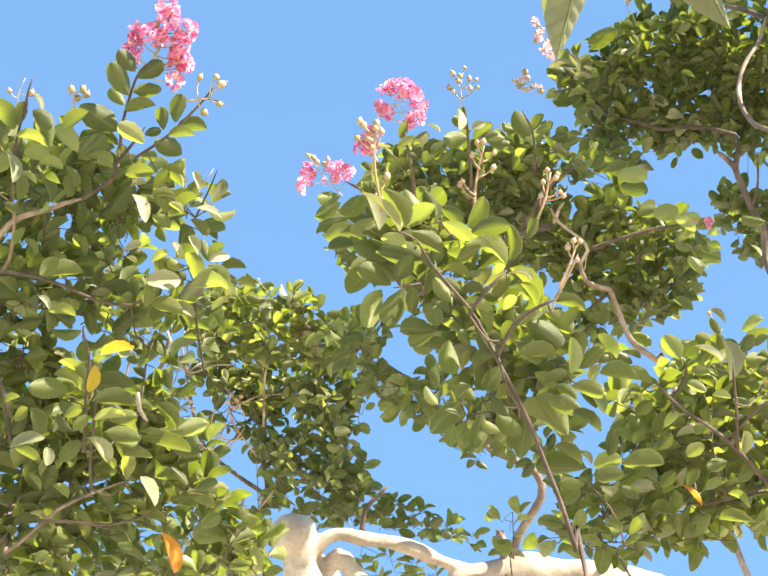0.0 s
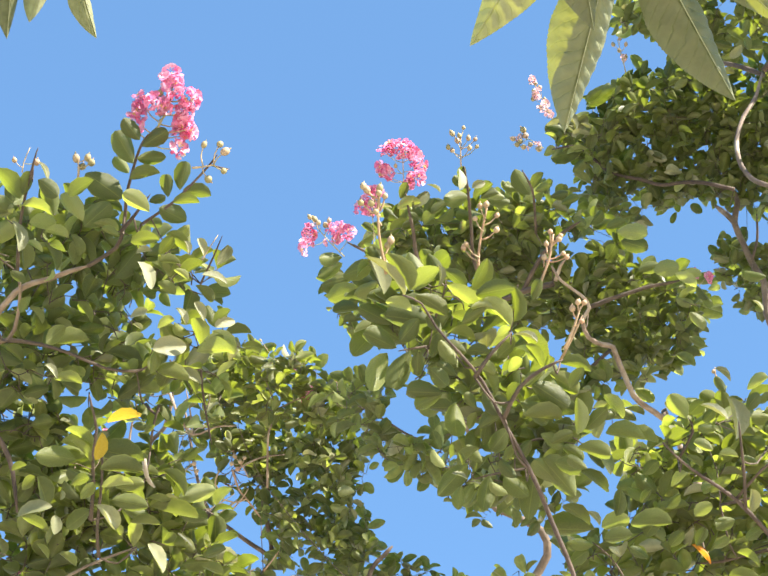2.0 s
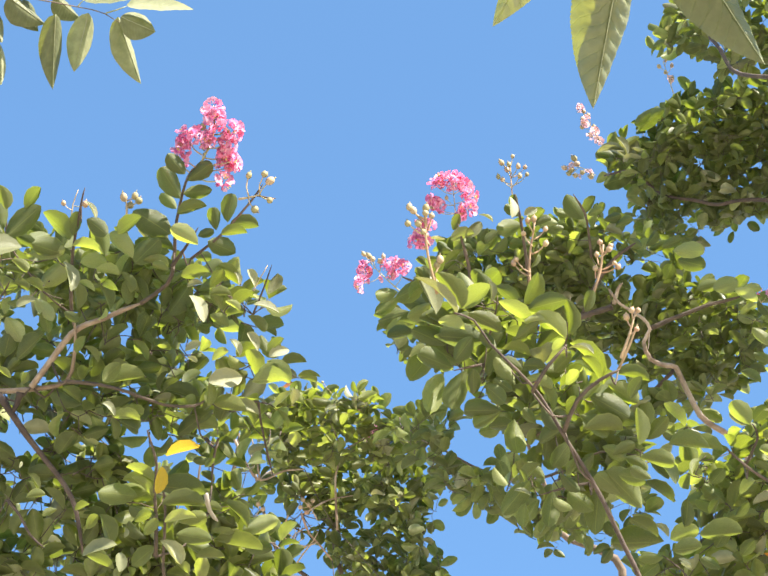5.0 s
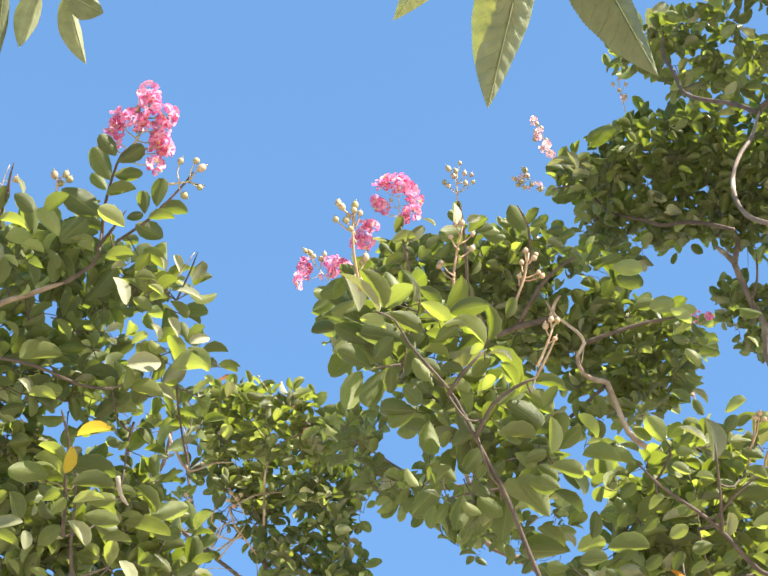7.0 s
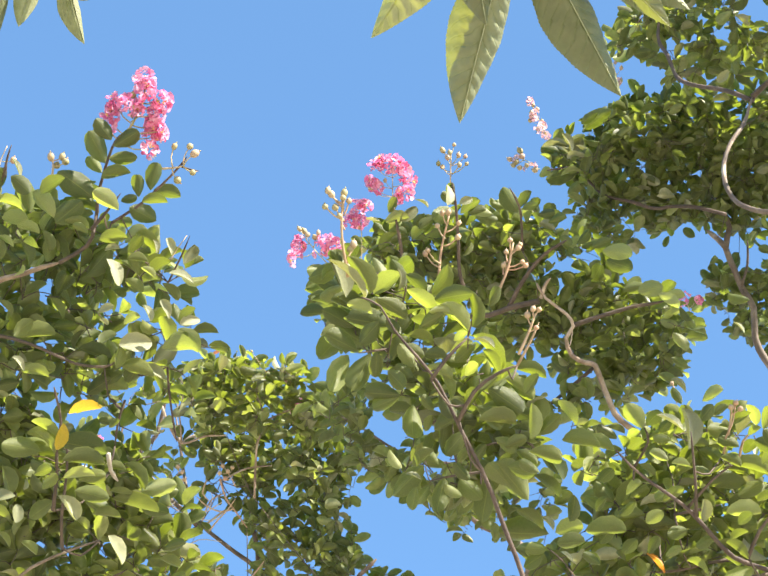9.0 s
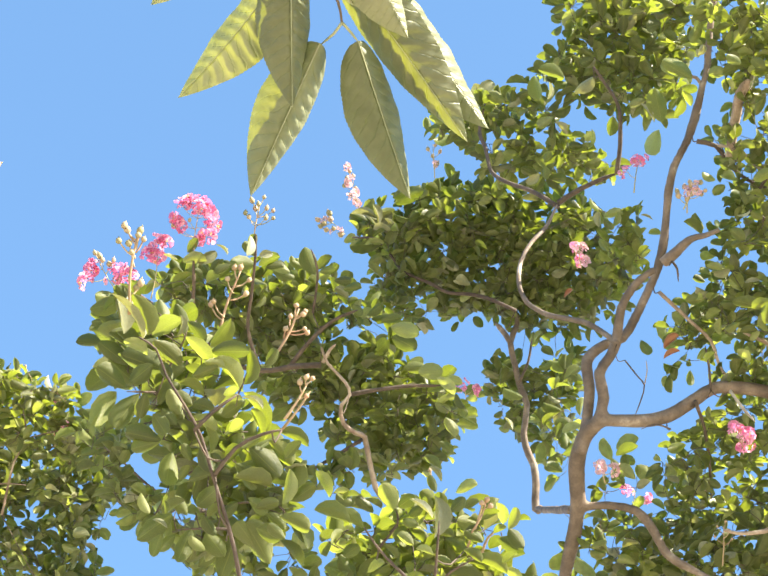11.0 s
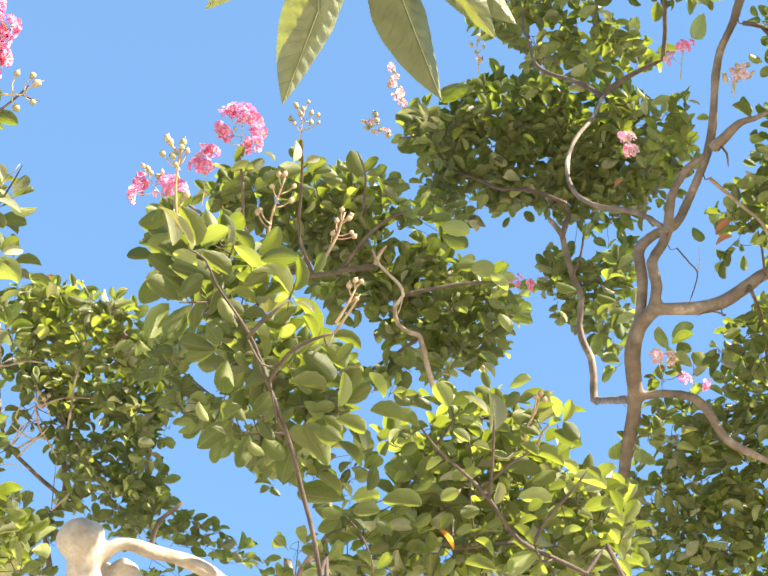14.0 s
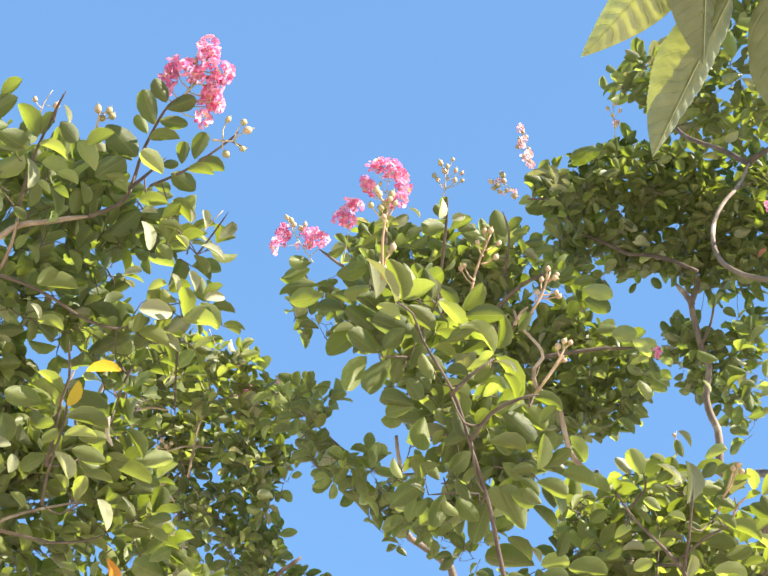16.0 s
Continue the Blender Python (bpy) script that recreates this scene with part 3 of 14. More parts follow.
left.limb(((-0.512, 1.265, 2.913), (-0.506, 1.243, 2.916), (-0.502, 1.219, 2.917)), 0.0019, 0.0012, mat=STEM)
left.limb(((-0.446, 1.351, 2.868), (-0.440, 1.316, 2.877), (-0.432, 1.281, 2.885), (-0.423, 1.252, 2.888), (-0.411, 1.218, 2.896), (-0.399, 1.186, 2.901)), 0.0022, 0.0012, mat=TWIG)
left.limb(((-0.406, 1.205, 2.881), (-0.401, 1.190, 2.890), (-0.395, 1.177, 2.897)), 0.0013, 0.0008, mat=STEM)
left.limb(((-0.561, 1.344, 2.858), (-0.539, 1.332, 2.865), (-0.520, 1.314, 2.876), (-0.511, 1.301, 2.879)), 0.0016, 0.0009, mat=TWIG)
left.limb(((-0.594, 1.347, 2.839), (-0.599, 1.322, 2.842), (-0.605, 1.299, 2.843), (-0.607, 1.275, 2.846)), 0.0019, 0.0013, mat=STEM)
left.limb(((-0.603, 1.454, 2.841), (-0.594, 1.410, 2.853), (-0.589, 1.373, 2.854), (-0.593, 1.346, 2.840)), 0.0033, 0.0020, mat=TWIG)
left.limb(((-0.224, 1.351, 2.843), (-0.205, 1.315, 2.856), (-0.193, 1.285, 2.859)), 0.0013, 0.0007, mat=STEM)
left.limb(((-0.299, 1.483, 2.765), (-0.284, 1.481, 2.747), (-0.278, 1.463, 2.748)), 0.0019, 0.0012, mat=STEM)
left.limb(((-0.278, 1.463, 2.748), (-0.287, 1.486, 2.732), (-0.292, 1.512, 2.714)), 0.0016, 0.0014, mat=TWIG)
left.limb(((-0.232, 1.465, 2.804), (-0.232, 1.491, 2.793), (-0.228, 1.526, 2.772), (-0.224, 1.556, 2.756)), 0.0016, 0.0012, mat=STEM)
left.limb(((-0.296, 1.500, 2.694), (-0.294, 1.521, 2.683), (-0.287, 1.538, 2.680)), 0.0031, 0.0025, mat=PALE)
left.limb(((-0.352, 1.507, 2.613), (-0.347, 1.474, 2.640), (-0.346, 1.444, 2.661), (-0.339, 1.417, 2.678), (-0.343, 1.389, 2.693), (-0.343, 1.372, 2.694)), 0.0024, 0.0012, mat=TWIG)
left.limb(((-1.000, 2.150, 1.600), (-0.950, 1.900, 2.000), (-0.536, 1.764, 2.606), (-0.489, 1.743, 2.616), (-0.454, 1.717, 2.628), (-0.414, 1.687, 2.647), (-0.362, 1.662, 2.659), (-0.321, 1.641, 2.661)), 0.0047, 0.0027)
left.limb(((-0.440, 1.700, 2.638), (-0.396, 1.700, 2.636), (-0.352, 1.700, 2.632), (-0.308, 1.693, 2.639), (-0.288, 1.682, 2.644)), 0.0026, 0.0013, mat=TWIG)
left.limb(((-0.366, 1.640, 2.647), (-0.363, 1.596, 2.661), (-0.354, 1.551, 2.674), (-0.346, 1.504, 2.692), (-0.345, 1.462, 2.697)), 0.0022, 0.0013, mat=TWIG)
left.limb(((-1.050, 1.800, 2.400), (-0.649, 1.125, 2.906), (-0.612, 1.116, 2.917), (-0.592, 1.109, 2.919), (-0.577, 1.098, 2.922), (-0.565, 1.092, 2.918)), 0.0024, 0.0011, mat=STEM)
left.limb(((-0.574, 1.092, 2.914), (-0.570, 1.085, 2.921)), 0.0012, 0.0008, mat=STEM)
panicle(left, (-0.278, 1.207, 2.933), (-0.247, 1.167, 2.980), ((-0.247, 1.161, 2.984, 0.0102, 5), (-0.229, 1.165, 2.966, 0.0102, 6), (-0.235, 1.179, 2.957, 0.0091, 5), (-0.237, 1.198, 2.957, 0.0091, 4), (-0.240, 1.205, 2.944, 0.0085, 4), (-0.241, 1.206, 2.924, 0.0079, 4), (-0.252, 1.179, 2.956, 0.0079, 3), (-0.266, 1.171, 2.964, 0.0102, 5), (-0.282, 1.181, 2.975, 0.0102, 5), (-0.290, 1.189, 2.963, 0.0091, 4), (-0.293, 1.191, 2.953, 0.0068, 3), (-0.256, 1.161, 2.987, 0.0057, 3), (-0.249, 1.153, 2.998, 0.0068, 3), (-0.241, 1.173, 2.963, 0.0091, 4), (-0.232, 1.192, 2.940, 0.0079, 4)), ((-0.262, 1.165, 2.975), (-0.256, 1.179, 2.969)), bloom=0.0225)
panicle(left, (-0.226, 1.224, 2.910), (-0.200, 1.222, 2.913), (), ((-0.212, 1.208, 2.932), (-0.193, 1.205, 2.929), (-0.187, 1.210, 2.922), (-0.189, 1.225, 2.905), (-0.207, 1.231, 2.898)), bloom=0.02, bud=0.0085, name="bud_spray", label="spray of round greenish crape myrtle buds")
panicle(left, (-0.224, 1.339, 2.867), (-0.203, 1.318, 2.892), (), (), radius=0.0009, name="bare_stalk", label="thin bare pinkish flower stalk")
panicle(left, (-0.373, 1.280, 2.953), (-0.374, 1.263, 2.973), (), ((-0.374, 1.261, 2.969), (-0.361, 1.264, 2.973), (-0.356, 1.266, 2.966), (-0.368, 1.273, 2.967)), bud=0.0085, name="bud_spray", label="spray of round greenish crape myrtle buds")
panicle(left, (-0.452, 1.309, 2.996), (-0.442, 1.289, 3.020), (), ((-0.461, 1.298, 3.007), (-0.435, 1.304, 3.009)), radius=0.001, bud=0.008, seeds=True, name="seed_spray", label="dry flower stalk with dark seed capsules")
left.leaf((-0.305, 1.318, 2.612), (0.017, -0.006, -0.001), (0.3, -0.6, 0.6), 0.04, YELLOW)
left.leaf((-0.311, 1.325, 2.604), (-0.002, 0.010, -0.019), (0.3, -0.6, 0.6), 0.03, YELLOW)
left.leaf((-0.267, 1.605, 2.565), (0.008, 0.011, -0.021), (0.3, -0.6, 0.6), 0.052, ORANGE)
for p in (
        (-0.401, 1.458, 3.091, 0.022, 0.94), (-0.604, 1.423, 3.056, 0.023, 0.95), (-0.579, 1.427, 3.05, 0.023, 1.09), (-0.534, 1.42, 3.048, 0.024, 1.03), (-0.502, 1.431, 3.048, 0.024, 0.95),
        (-0.487, 1.454, 3.075, 0.018, 0.9), (-0.449, 1.448, 3.045, 0.021, 1.03), (-0.411, 1.473, 3.075, 0.02, 0.86), (-0.383, 1.484, 3.075, 0.018, 1.04), (-0.631, 1.437, 3.02, 0.024, 1.08),
        (-0.566, 1.454, 3.03, 0.019, 1.06), (-0.526, 1.442, 3.009, 0.022, 1.01), (-0.502, 1.467, 3.035, 0.02, 1.09), (-0.464, 1.466, 3.03, 0.023, 1.1), (-0.426, 1.48, 3.038, 0.025, 1.01),
        (-0.405, 1.492, 3.044, 0.024, 1.07), (-0.362, 1.493, 3.053, 0.023, 0.98), (-0.326, 1.486, 3.029, 0.022, 0.9), (-0.616, 1.458, 3.008, 0.02, 0.96)):
    left.clump(*p)
for p in (
        (-0.51, 1.486, 3.011, 0.02, 0.96), (-0.493, 1.499, 3.025, 0.021, 1.03), (-0.453, 1.499, 3.014, 0.016, 1.03), (-0.421, 1.499, 3.015, 0.024, 0.92), (-0.391, 1.525, 3.029, 0.02, 1.03),
        (-0.353, 1.513, 3.013, 0.021, 1.15), (-0.317, 1.522, 3.032, 0.02, 0.98), (-0.596, 1.473, 2.978, 0.019, 0.96), (-0.495, 1.501, 2.987, 0.017, 1.02), (-0.464, 1.507, 2.988, 0.02, 0.97),
        (-0.426, 1.501, 2.987, 0.019, 1.1), (-0.403, 1.537, 3.012, 0.019, 0.89), (-0.367, 1.52, 2.99, 0.021, 1.03), (-0.333, 1.543, 3.017, 0.018, 1.05), (-0.582, 1.499, 2.953, 0.024, 0.94),
        (-0.522, 1.516, 2.974, 0.022, 1), (-0.482, 1.528, 2.971, 0.022, 0.93), (-0.395, 1.553, 2.98, 0.022, 0.88), (-0.36, 1.553, 2.978, 0.018, 0.95)):
    left.clump(*p)
for p in (
        (-0.633, 1.518, 2.938, 0.023, 1.01), (-0.595, 1.502, 2.921, 0.023, 0.86), (-0.576, 1.525, 2.95, 0.024, 0.85), (-0.503, 1.528, 2.936, 0.017, 0.96), (-0.473, 1.544, 2.938, 0.018, 0.9),
        (-0.447, 1.566, 2.966, 0.02, 0.96), (-0.405, 1.58, 2.965, 0.022, 0.89), (-0.368, 1.557, 2.95, 0.022, 0.91), (-0.351, 1.588, 2.975, 0.017, 0.96), (-0.63, 1.535, 2.925, 0.024, 0.87),
        (-0.587, 1.524, 2.911, 0.02, 0.97), (-0.554, 1.53, 2.913, 0.017, 1), (-0.52, 1.542, 2.91, 0.017, 1.01), (-0.48, 1.549, 2.911, 0.024, 1.01), (-0.461, 1.578, 2.933, 0.02, 1.12),
        (-0.425, 1.564, 2.92, 0.023, 0.94), (-0.396, 1.574, 2.919, 0.023, 0.87), (-0.361, 1.579, 2.933, 0.02, 0.87), (-0.627, 1.531, 2.878, 0.018, 0.93)):
    left.clump(*p)
for p in (
        (-0.603, 1.551, 2.893, 0.017, 0.86), (-0.585, 1.569, 2.909, 0.019, 1.03), (-0.539, 1.551, 2.884, 0.019, 1.03), (-0.501, 1.569, 2.889, 0.017, 1.06), (-0.476, 1.583, 2.894, 0.023, 1.12),
        (-0.449, 1.606, 2.919, 0.02, 1.01), (-0.404, 1.6, 2.906, 0.017, 0.87), (-0.374, 1.617, 2.928, 0.021, 0.97), (-0.348, 1.606, 2.912, 0.018, 1.08), (-0.621, 1.567, 2.861, 0.02, 1.03),
        (-0.593, 1.565, 2.864, 0.019, 0.96), (-0.523, 1.601, 2.878, 0.024, 1.01), (-0.491, 1.6, 2.882, 0.021, 0.94), (-0.471, 1.61, 2.894, 0.019, 1.06), (-0.397, 1.634, 2.905, 0.023, 1.12),
        (-0.783, 1.514, 2.807, 0.017, 1.05), (-0.749, 1.529, 2.806, 0.022, 1.06), (-0.725, 1.539, 2.815, 0.02, 0.94), (-0.668, 1.553, 2.821, 0.023, 1.02)):
    left.clump(*p)
for p in (
        (-0.634, 1.579, 2.834, 0.022, 1.01), (-0.571, 1.587, 2.832, 0.018, 1.02), (-0.545, 1.607, 2.859, 0.018, 1.06), (-0.514, 1.625, 2.872, 0.02, 0.95), (-0.478, 1.63, 2.862, 0.024, 1.1),
        (-0.444, 1.611, 2.855, 0.018, 0.9), (-0.77, 1.533, 2.785, 0.022, 0.97), (-0.744, 1.554, 2.798, 0.017, 1.06), (-0.662, 1.593, 2.825, 0.02, 1.13), (-0.631, 1.606, 2.828, 0.021, 1.02),
        (-0.591, 1.591, 2.813, 0.023, 0.98), (-0.561, 1.604, 2.814, 0.017, 0.99), (-0.519, 1.614, 2.82, 0.02, 0.96), (-0.488, 1.615, 2.827, 0.023, 0.93), (-0.464, 1.632, 2.83, 0.021, 1.14),
        (-0.439, 1.665, 2.851, 0.017, 1.06), (-0.763, 1.584, 2.787, 0.025, 0.89), (-0.725, 1.572, 2.775, 0.024, 0.98), (-0.7, 1.577, 2.775, 0.019, 0.9)):
    left.clump(*p)
for p in (
        (-0.678, 1.61, 2.804, 0.02, 0.91), (-0.644, 1.6, 2.78, 0.024, 0.92), (-0.582, 1.624, 2.799, 0.019, 1.08), (-0.548, 1.624, 2.794, 0.025, 0.88), (-0.515, 1.649, 2.812, 0.02, 1.14),
        (-0.49, 1.663, 2.816, 0.019, 0.89), (-0.451, 1.662, 2.81, 0.017, 1), (-0.413, 1.657, 2.802, 0.017, 0.97), (-0.389, 1.678, 2.828, 0.019, 1.13), (-0.311, 1.684, 2.808, 0.025, 1.13),
        (-0.292, 1.691, 2.821, 0.023, 1.13), (-0.778, 1.576, 2.745, 0.023, 1), (-0.741, 1.576, 2.748, 0.02, 0.95), (-0.728, 1.614, 2.76, 0.019, 1.07), (-0.694, 1.619, 2.763, 0.022, 0.92),
        (-0.657, 1.614, 2.756, 0.02, 0.89), (-0.628, 1.617, 2.758, 0.021, 1.1), (-0.592, 1.632, 2.763, 0.017, 1.07), (-0.522, 1.644, 2.779, 0.017, 0.87)):
    left.clump(*p)
for p in (
        (-0.462, 1.66, 2.785, 0.022, 1.08), (-0.44, 1.682, 2.795, 0.016, 1.12), (-0.408, 1.703, 2.81, 0.018, 0.91), (-0.378, 1.7, 2.801, 0.017, 1.05), (-0.342, 1.698, 2.801, 0.021, 1.02),
        (-0.299, 1.709, 2.805, 0.019, 1.12), (-0.798, 1.604, 2.731, 0.02, 0.94), (-0.765, 1.591, 2.726, 0.019, 1.04), (-0.73, 1.612, 2.726, 0.017, 0.88), (-0.71, 1.643, 2.747, 0.021, 0.97),
        (-0.67, 1.631, 2.737, 0.019, 0.88), (-0.644, 1.629, 2.734, 0.02, 0.94), (-0.618, 1.656, 2.746, 0.023, 0.88), (-0.555, 1.685, 2.772, 0.017, 1.13), (-0.493, 1.689, 2.765, 0.017, 0.98),
        (-0.455, 1.686, 2.759, 0.025, 1), (-0.414, 1.698, 2.767, 0.022, 1.09), (-0.388, 1.707, 2.775, 0.017, 0.98), (-0.352, 1.728, 2.779, 0.021, 0.93)):
    left.clump(*p)
for p in (
        (-0.322, 1.715, 2.764, 0.021, 1.06), (-0.284, 1.715, 2.773, 0.025, 0.88), (-0.723, 1.64, 2.722, 0.019, 0.89), (-0.687, 1.644, 2.72, 0.021, 1.11), (-0.649, 1.643, 2.717, 0.019, 0.98),
        (-0.472, 1.72, 2.75, 0.022, 0.9), (-0.443, 1.724, 2.759, 0.023, 0.86), (-0.411, 1.74, 2.759, 0.017, 1.11), (-0.313, 1.747, 2.763, 0.022, 1), (-0.675, 1.53, 3.183, 0.022, 1.01),
        (-0.647, 1.554, 3.195, 0.025, 1.03), (-0.602, 1.568, 3.202, 0.024, 1.15), (-0.567, 1.551, 3.199, 0.021, 0.88), (-0.502, 1.594, 3.218, 0.022, 1.12), (-0.454, 1.581, 3.211, 0.022, 0.86),
        (-0.424, 1.603, 3.216, 0.024, 1.08), (-0.661, 1.559, 3.165, 0.019, 1.14), (-0.611, 1.559, 3.161, 0.026, 0.85), (-0.596, 1.588, 3.181, 0.025, 0.99)):
    left.clump(*p)
for p in (
        (-0.543, 1.589, 3.175, 0.023, 0.98), (-0.505, 1.582, 3.173, 0.021, 1.01), (-0.486, 1.613, 3.19, 0.023, 0.97), (-0.448, 1.622, 3.19, 0.025, 0.89), (-0.406, 1.62, 3.201, 0.024, 0.86),
        (-0.672, 1.565, 3.123, 0.022, 0.92), (-0.606, 1.597, 3.152, 0.023, 0.99), (-0.564, 1.596, 3.141, 0.022, 0.98), (-0.53, 1.617, 3.162, 0.021, 0.9), (-0.503, 1.633, 3.165, 0.018, 1.12),
        (-0.471, 1.63, 3.173, 0.024, 0.86), (-0.428, 1.635, 3.171, 0.021, 1.11), (-0.385, 1.648, 3.167, 0.026, 0.95), (-0.354, 1.658, 3.185, 0.026, 1.13), (-0.547, 1.62, 3.124, 0.021, 1.13),
        (-0.522, 1.625, 3.121, 0.02, 0.92), (-0.472, 1.639, 3.122, 0.02, 0.89), (-0.45, 1.648, 3.123, 0.021, 0.88), (-0.406, 1.678, 3.15, 0.026, 0.93)):
    left.clump(*p)
for p in (
        (-0.382, 1.675, 3.156, 0.019, 1), (-0.348, 1.682, 3.157, 0.026, 1.07), (-0.634, 1.619, 3.08, 0.021, 1.03), (-0.543, 1.669, 3.124, 0.025, 0.89), (-0.429, 1.68, 3.126, 0.02, 0.88),
        (-0.395, 1.7, 3.133, 0.022, 0.94), (-0.66, 1.647, 3.08, 0.021, 0.86), (-0.631, 1.644, 3.07, 0.026, 0.99), (-0.562, 1.689, 3.097, 0.023, 1.03), (-0.534, 1.687, 3.091, 0.024, 0.96),
        (-0.489, 1.7, 3.095, 0.024, 1.06), (-0.445, 1.683, 3.084, 0.024, 1.08), (-0.423, 1.715, 3.103, 0.023, 0.99), (-0.372, 1.71, 3.094, 0.023, 1.06), (-0.687, 1.67, 3.047, 0.024, 1.14),
        (-0.644, 1.657, 3.036, 0.024, 1.14), (-0.623, 1.694, 3.064, 0.018, 0.93), (-0.584, 1.695, 3.055, 0.02, 1.12), (-0.54, 1.681, 3.049, 0.02, 0.89)):
    left.clump(*p)
for p in (
        (-0.513, 1.7, 3.062, 0.025, 0.92), (-0.477, 1.718, 3.066, 0.022, 0.93), (-0.446, 1.735, 3.074, 0.019, 1.01), (-0.398, 1.744, 3.086, 0.027, 0.98), (-0.374, 1.743, 3.084, 0.027, 1.09),
        (-0.702, 1.672, 3.017, 0.025, 0.88), (-0.676, 1.696, 3.02, 0.024, 1.05), (-0.629, 1.683, 3.018, 0.019, 0.97), (-0.605, 1.7, 3.022, 0.021, 1), (-0.565, 1.704, 3.018, 0.022, 1.12),
        (-0.532, 1.735, 3.052, 0.024, 1.13), (-0.492, 1.732, 3.05, 0.022, 0.91), (-0.461, 1.734, 3.048, 0.023, 1.12), (-0.419, 1.764, 3.06, 0.025, 1.11), (-0.385, 1.754, 3.039, 0.021, 1.13),
        (-0.699, 1.71, 2.995, 0.019, 1.08), (-0.648, 1.702, 2.992, 0.025, 0.92), (-0.623, 1.71, 3.005, 0.027, 0.97), (-0.593, 1.745, 3.014, 0.022, 1.13)):
    left.clump(*p)
for p in (
        (-0.555, 1.733, 3.008, 0.02, 0.94), (-0.519, 1.755, 3.018, 0.023, 0.99), (-0.472, 1.762, 3.023, 0.025, 1.03), (-0.435, 1.756, 3.009, 0.02, 0.86), (-0.399, 1.755, 3.012, 0.02, 1.05),
        (-0.373, 1.785, 3.031, 0.024, 0.92), (-0.84, 1.676, 2.954, 0.026, 0.89), (-0.798, 1.676, 2.951, 0.024, 0.93), (-0.711, 1.713, 2.975, 0.019, 1.14), (-0.576, 1.759, 2.98, 0.023, 1.03),
        (-0.53, 1.755, 2.989, 0.019, 0.89), (-0.49, 1.764, 2.979, 0.025, 1.08), (-0.855, 1.685, 2.917, 0.026, 1.05), (-0.82, 1.692, 2.923, 0.02, 0.86), (-0.796, 1.704, 2.931, 0.024, 1.09),
        (-0.723, 1.73, 2.943, 0.026, 1.11), (-0.659, 1.759, 2.948, 0.021, 1.15), (-0.62, 1.744, 2.944, 0.019, 1.1), (-0.596, 1.773, 2.968, 0.027, 0.95)):
    left.clump(*p)
for p in (
        (-0.561, 1.79, 2.973, 0.027, 1.11), (-0.516, 1.789, 2.97, 0.025, 0.92), (-0.478, 1.79, 2.954, 0.023, 1.04), (-0.833, 1.697, 2.885, 0.023, 0.88), (-0.805, 1.728, 2.902, 0.018, 1.11),
        (-0.737, 1.741, 2.908, 0.022, 1.13), (-0.705, 1.74, 2.913, 0.027, 0.91), (-0.669, 1.756, 2.919, 0.022, 1.03), (-0.651, 1.783, 2.94, 0.023, 0.89), (-0.598, 1.777, 2.93, 0.021, 1.14),
        (-0.571, 1.785, 2.922, 0.027, 0.98), (-0.544, 1.804, 2.945, 0.021, 1.01), (-0.504, 1.805, 2.942, 0.019, 0.87), (-0.469, 1.828, 2.956, 0.025, 1.13), (-0.426, 1.838, 2.96, 0.026, 0.99),
        (-0.858, 1.718, 2.87, 0.023, 1.12), (-0.828, 1.753, 2.886, 0.024, 1.09), (-0.796, 1.747, 2.883, 0.026, 0.94), (-0.766, 1.772, 2.898, 0.027, 1.14)):
    left.clump(*p)
for p in (
        (-0.735, 1.762, 2.896, 0.021, 0.93), (-0.703, 1.781, 2.904, 0.019, 0.91), (-0.667, 1.792, 2.901, 0.019, 1.11), (-0.621, 1.796, 2.898, 0.02, 0.97), (-0.58, 1.793, 2.898, 0.025, 0.91),
        (-0.529, 1.837, 2.926, 0.022, 1.03), (-0.488, 1.827, 2.916, 0.023, 0.87), (-0.447, 1.841, 2.912, 0.026, 1.02), (-0.41, 1.835, 2.918, 0.023, 0.98), (-0.374, 1.862, 2.925, 0.021, 1.02),
        (-0.347, 1.875, 2.935, 0.022, 0.96), (-0.838, 1.737, 2.841, 0.024, 1.13), (-0.815, 1.754, 2.849, 0.02, 0.92), (-0.787, 1.778, 2.857, 0.018, 0.96), (-0.753, 1.787, 2.864, 0.027, 0.97),
        (-0.7, 1.78, 2.858, 0.026, 0.98), (-0.681, 1.812, 2.887, 0.019, 1.05), (-0.611, 1.838, 2.888, 0.022, 1), (-0.539, 1.849, 2.886, 0.019, 0.98)):
    left.clump(*p)
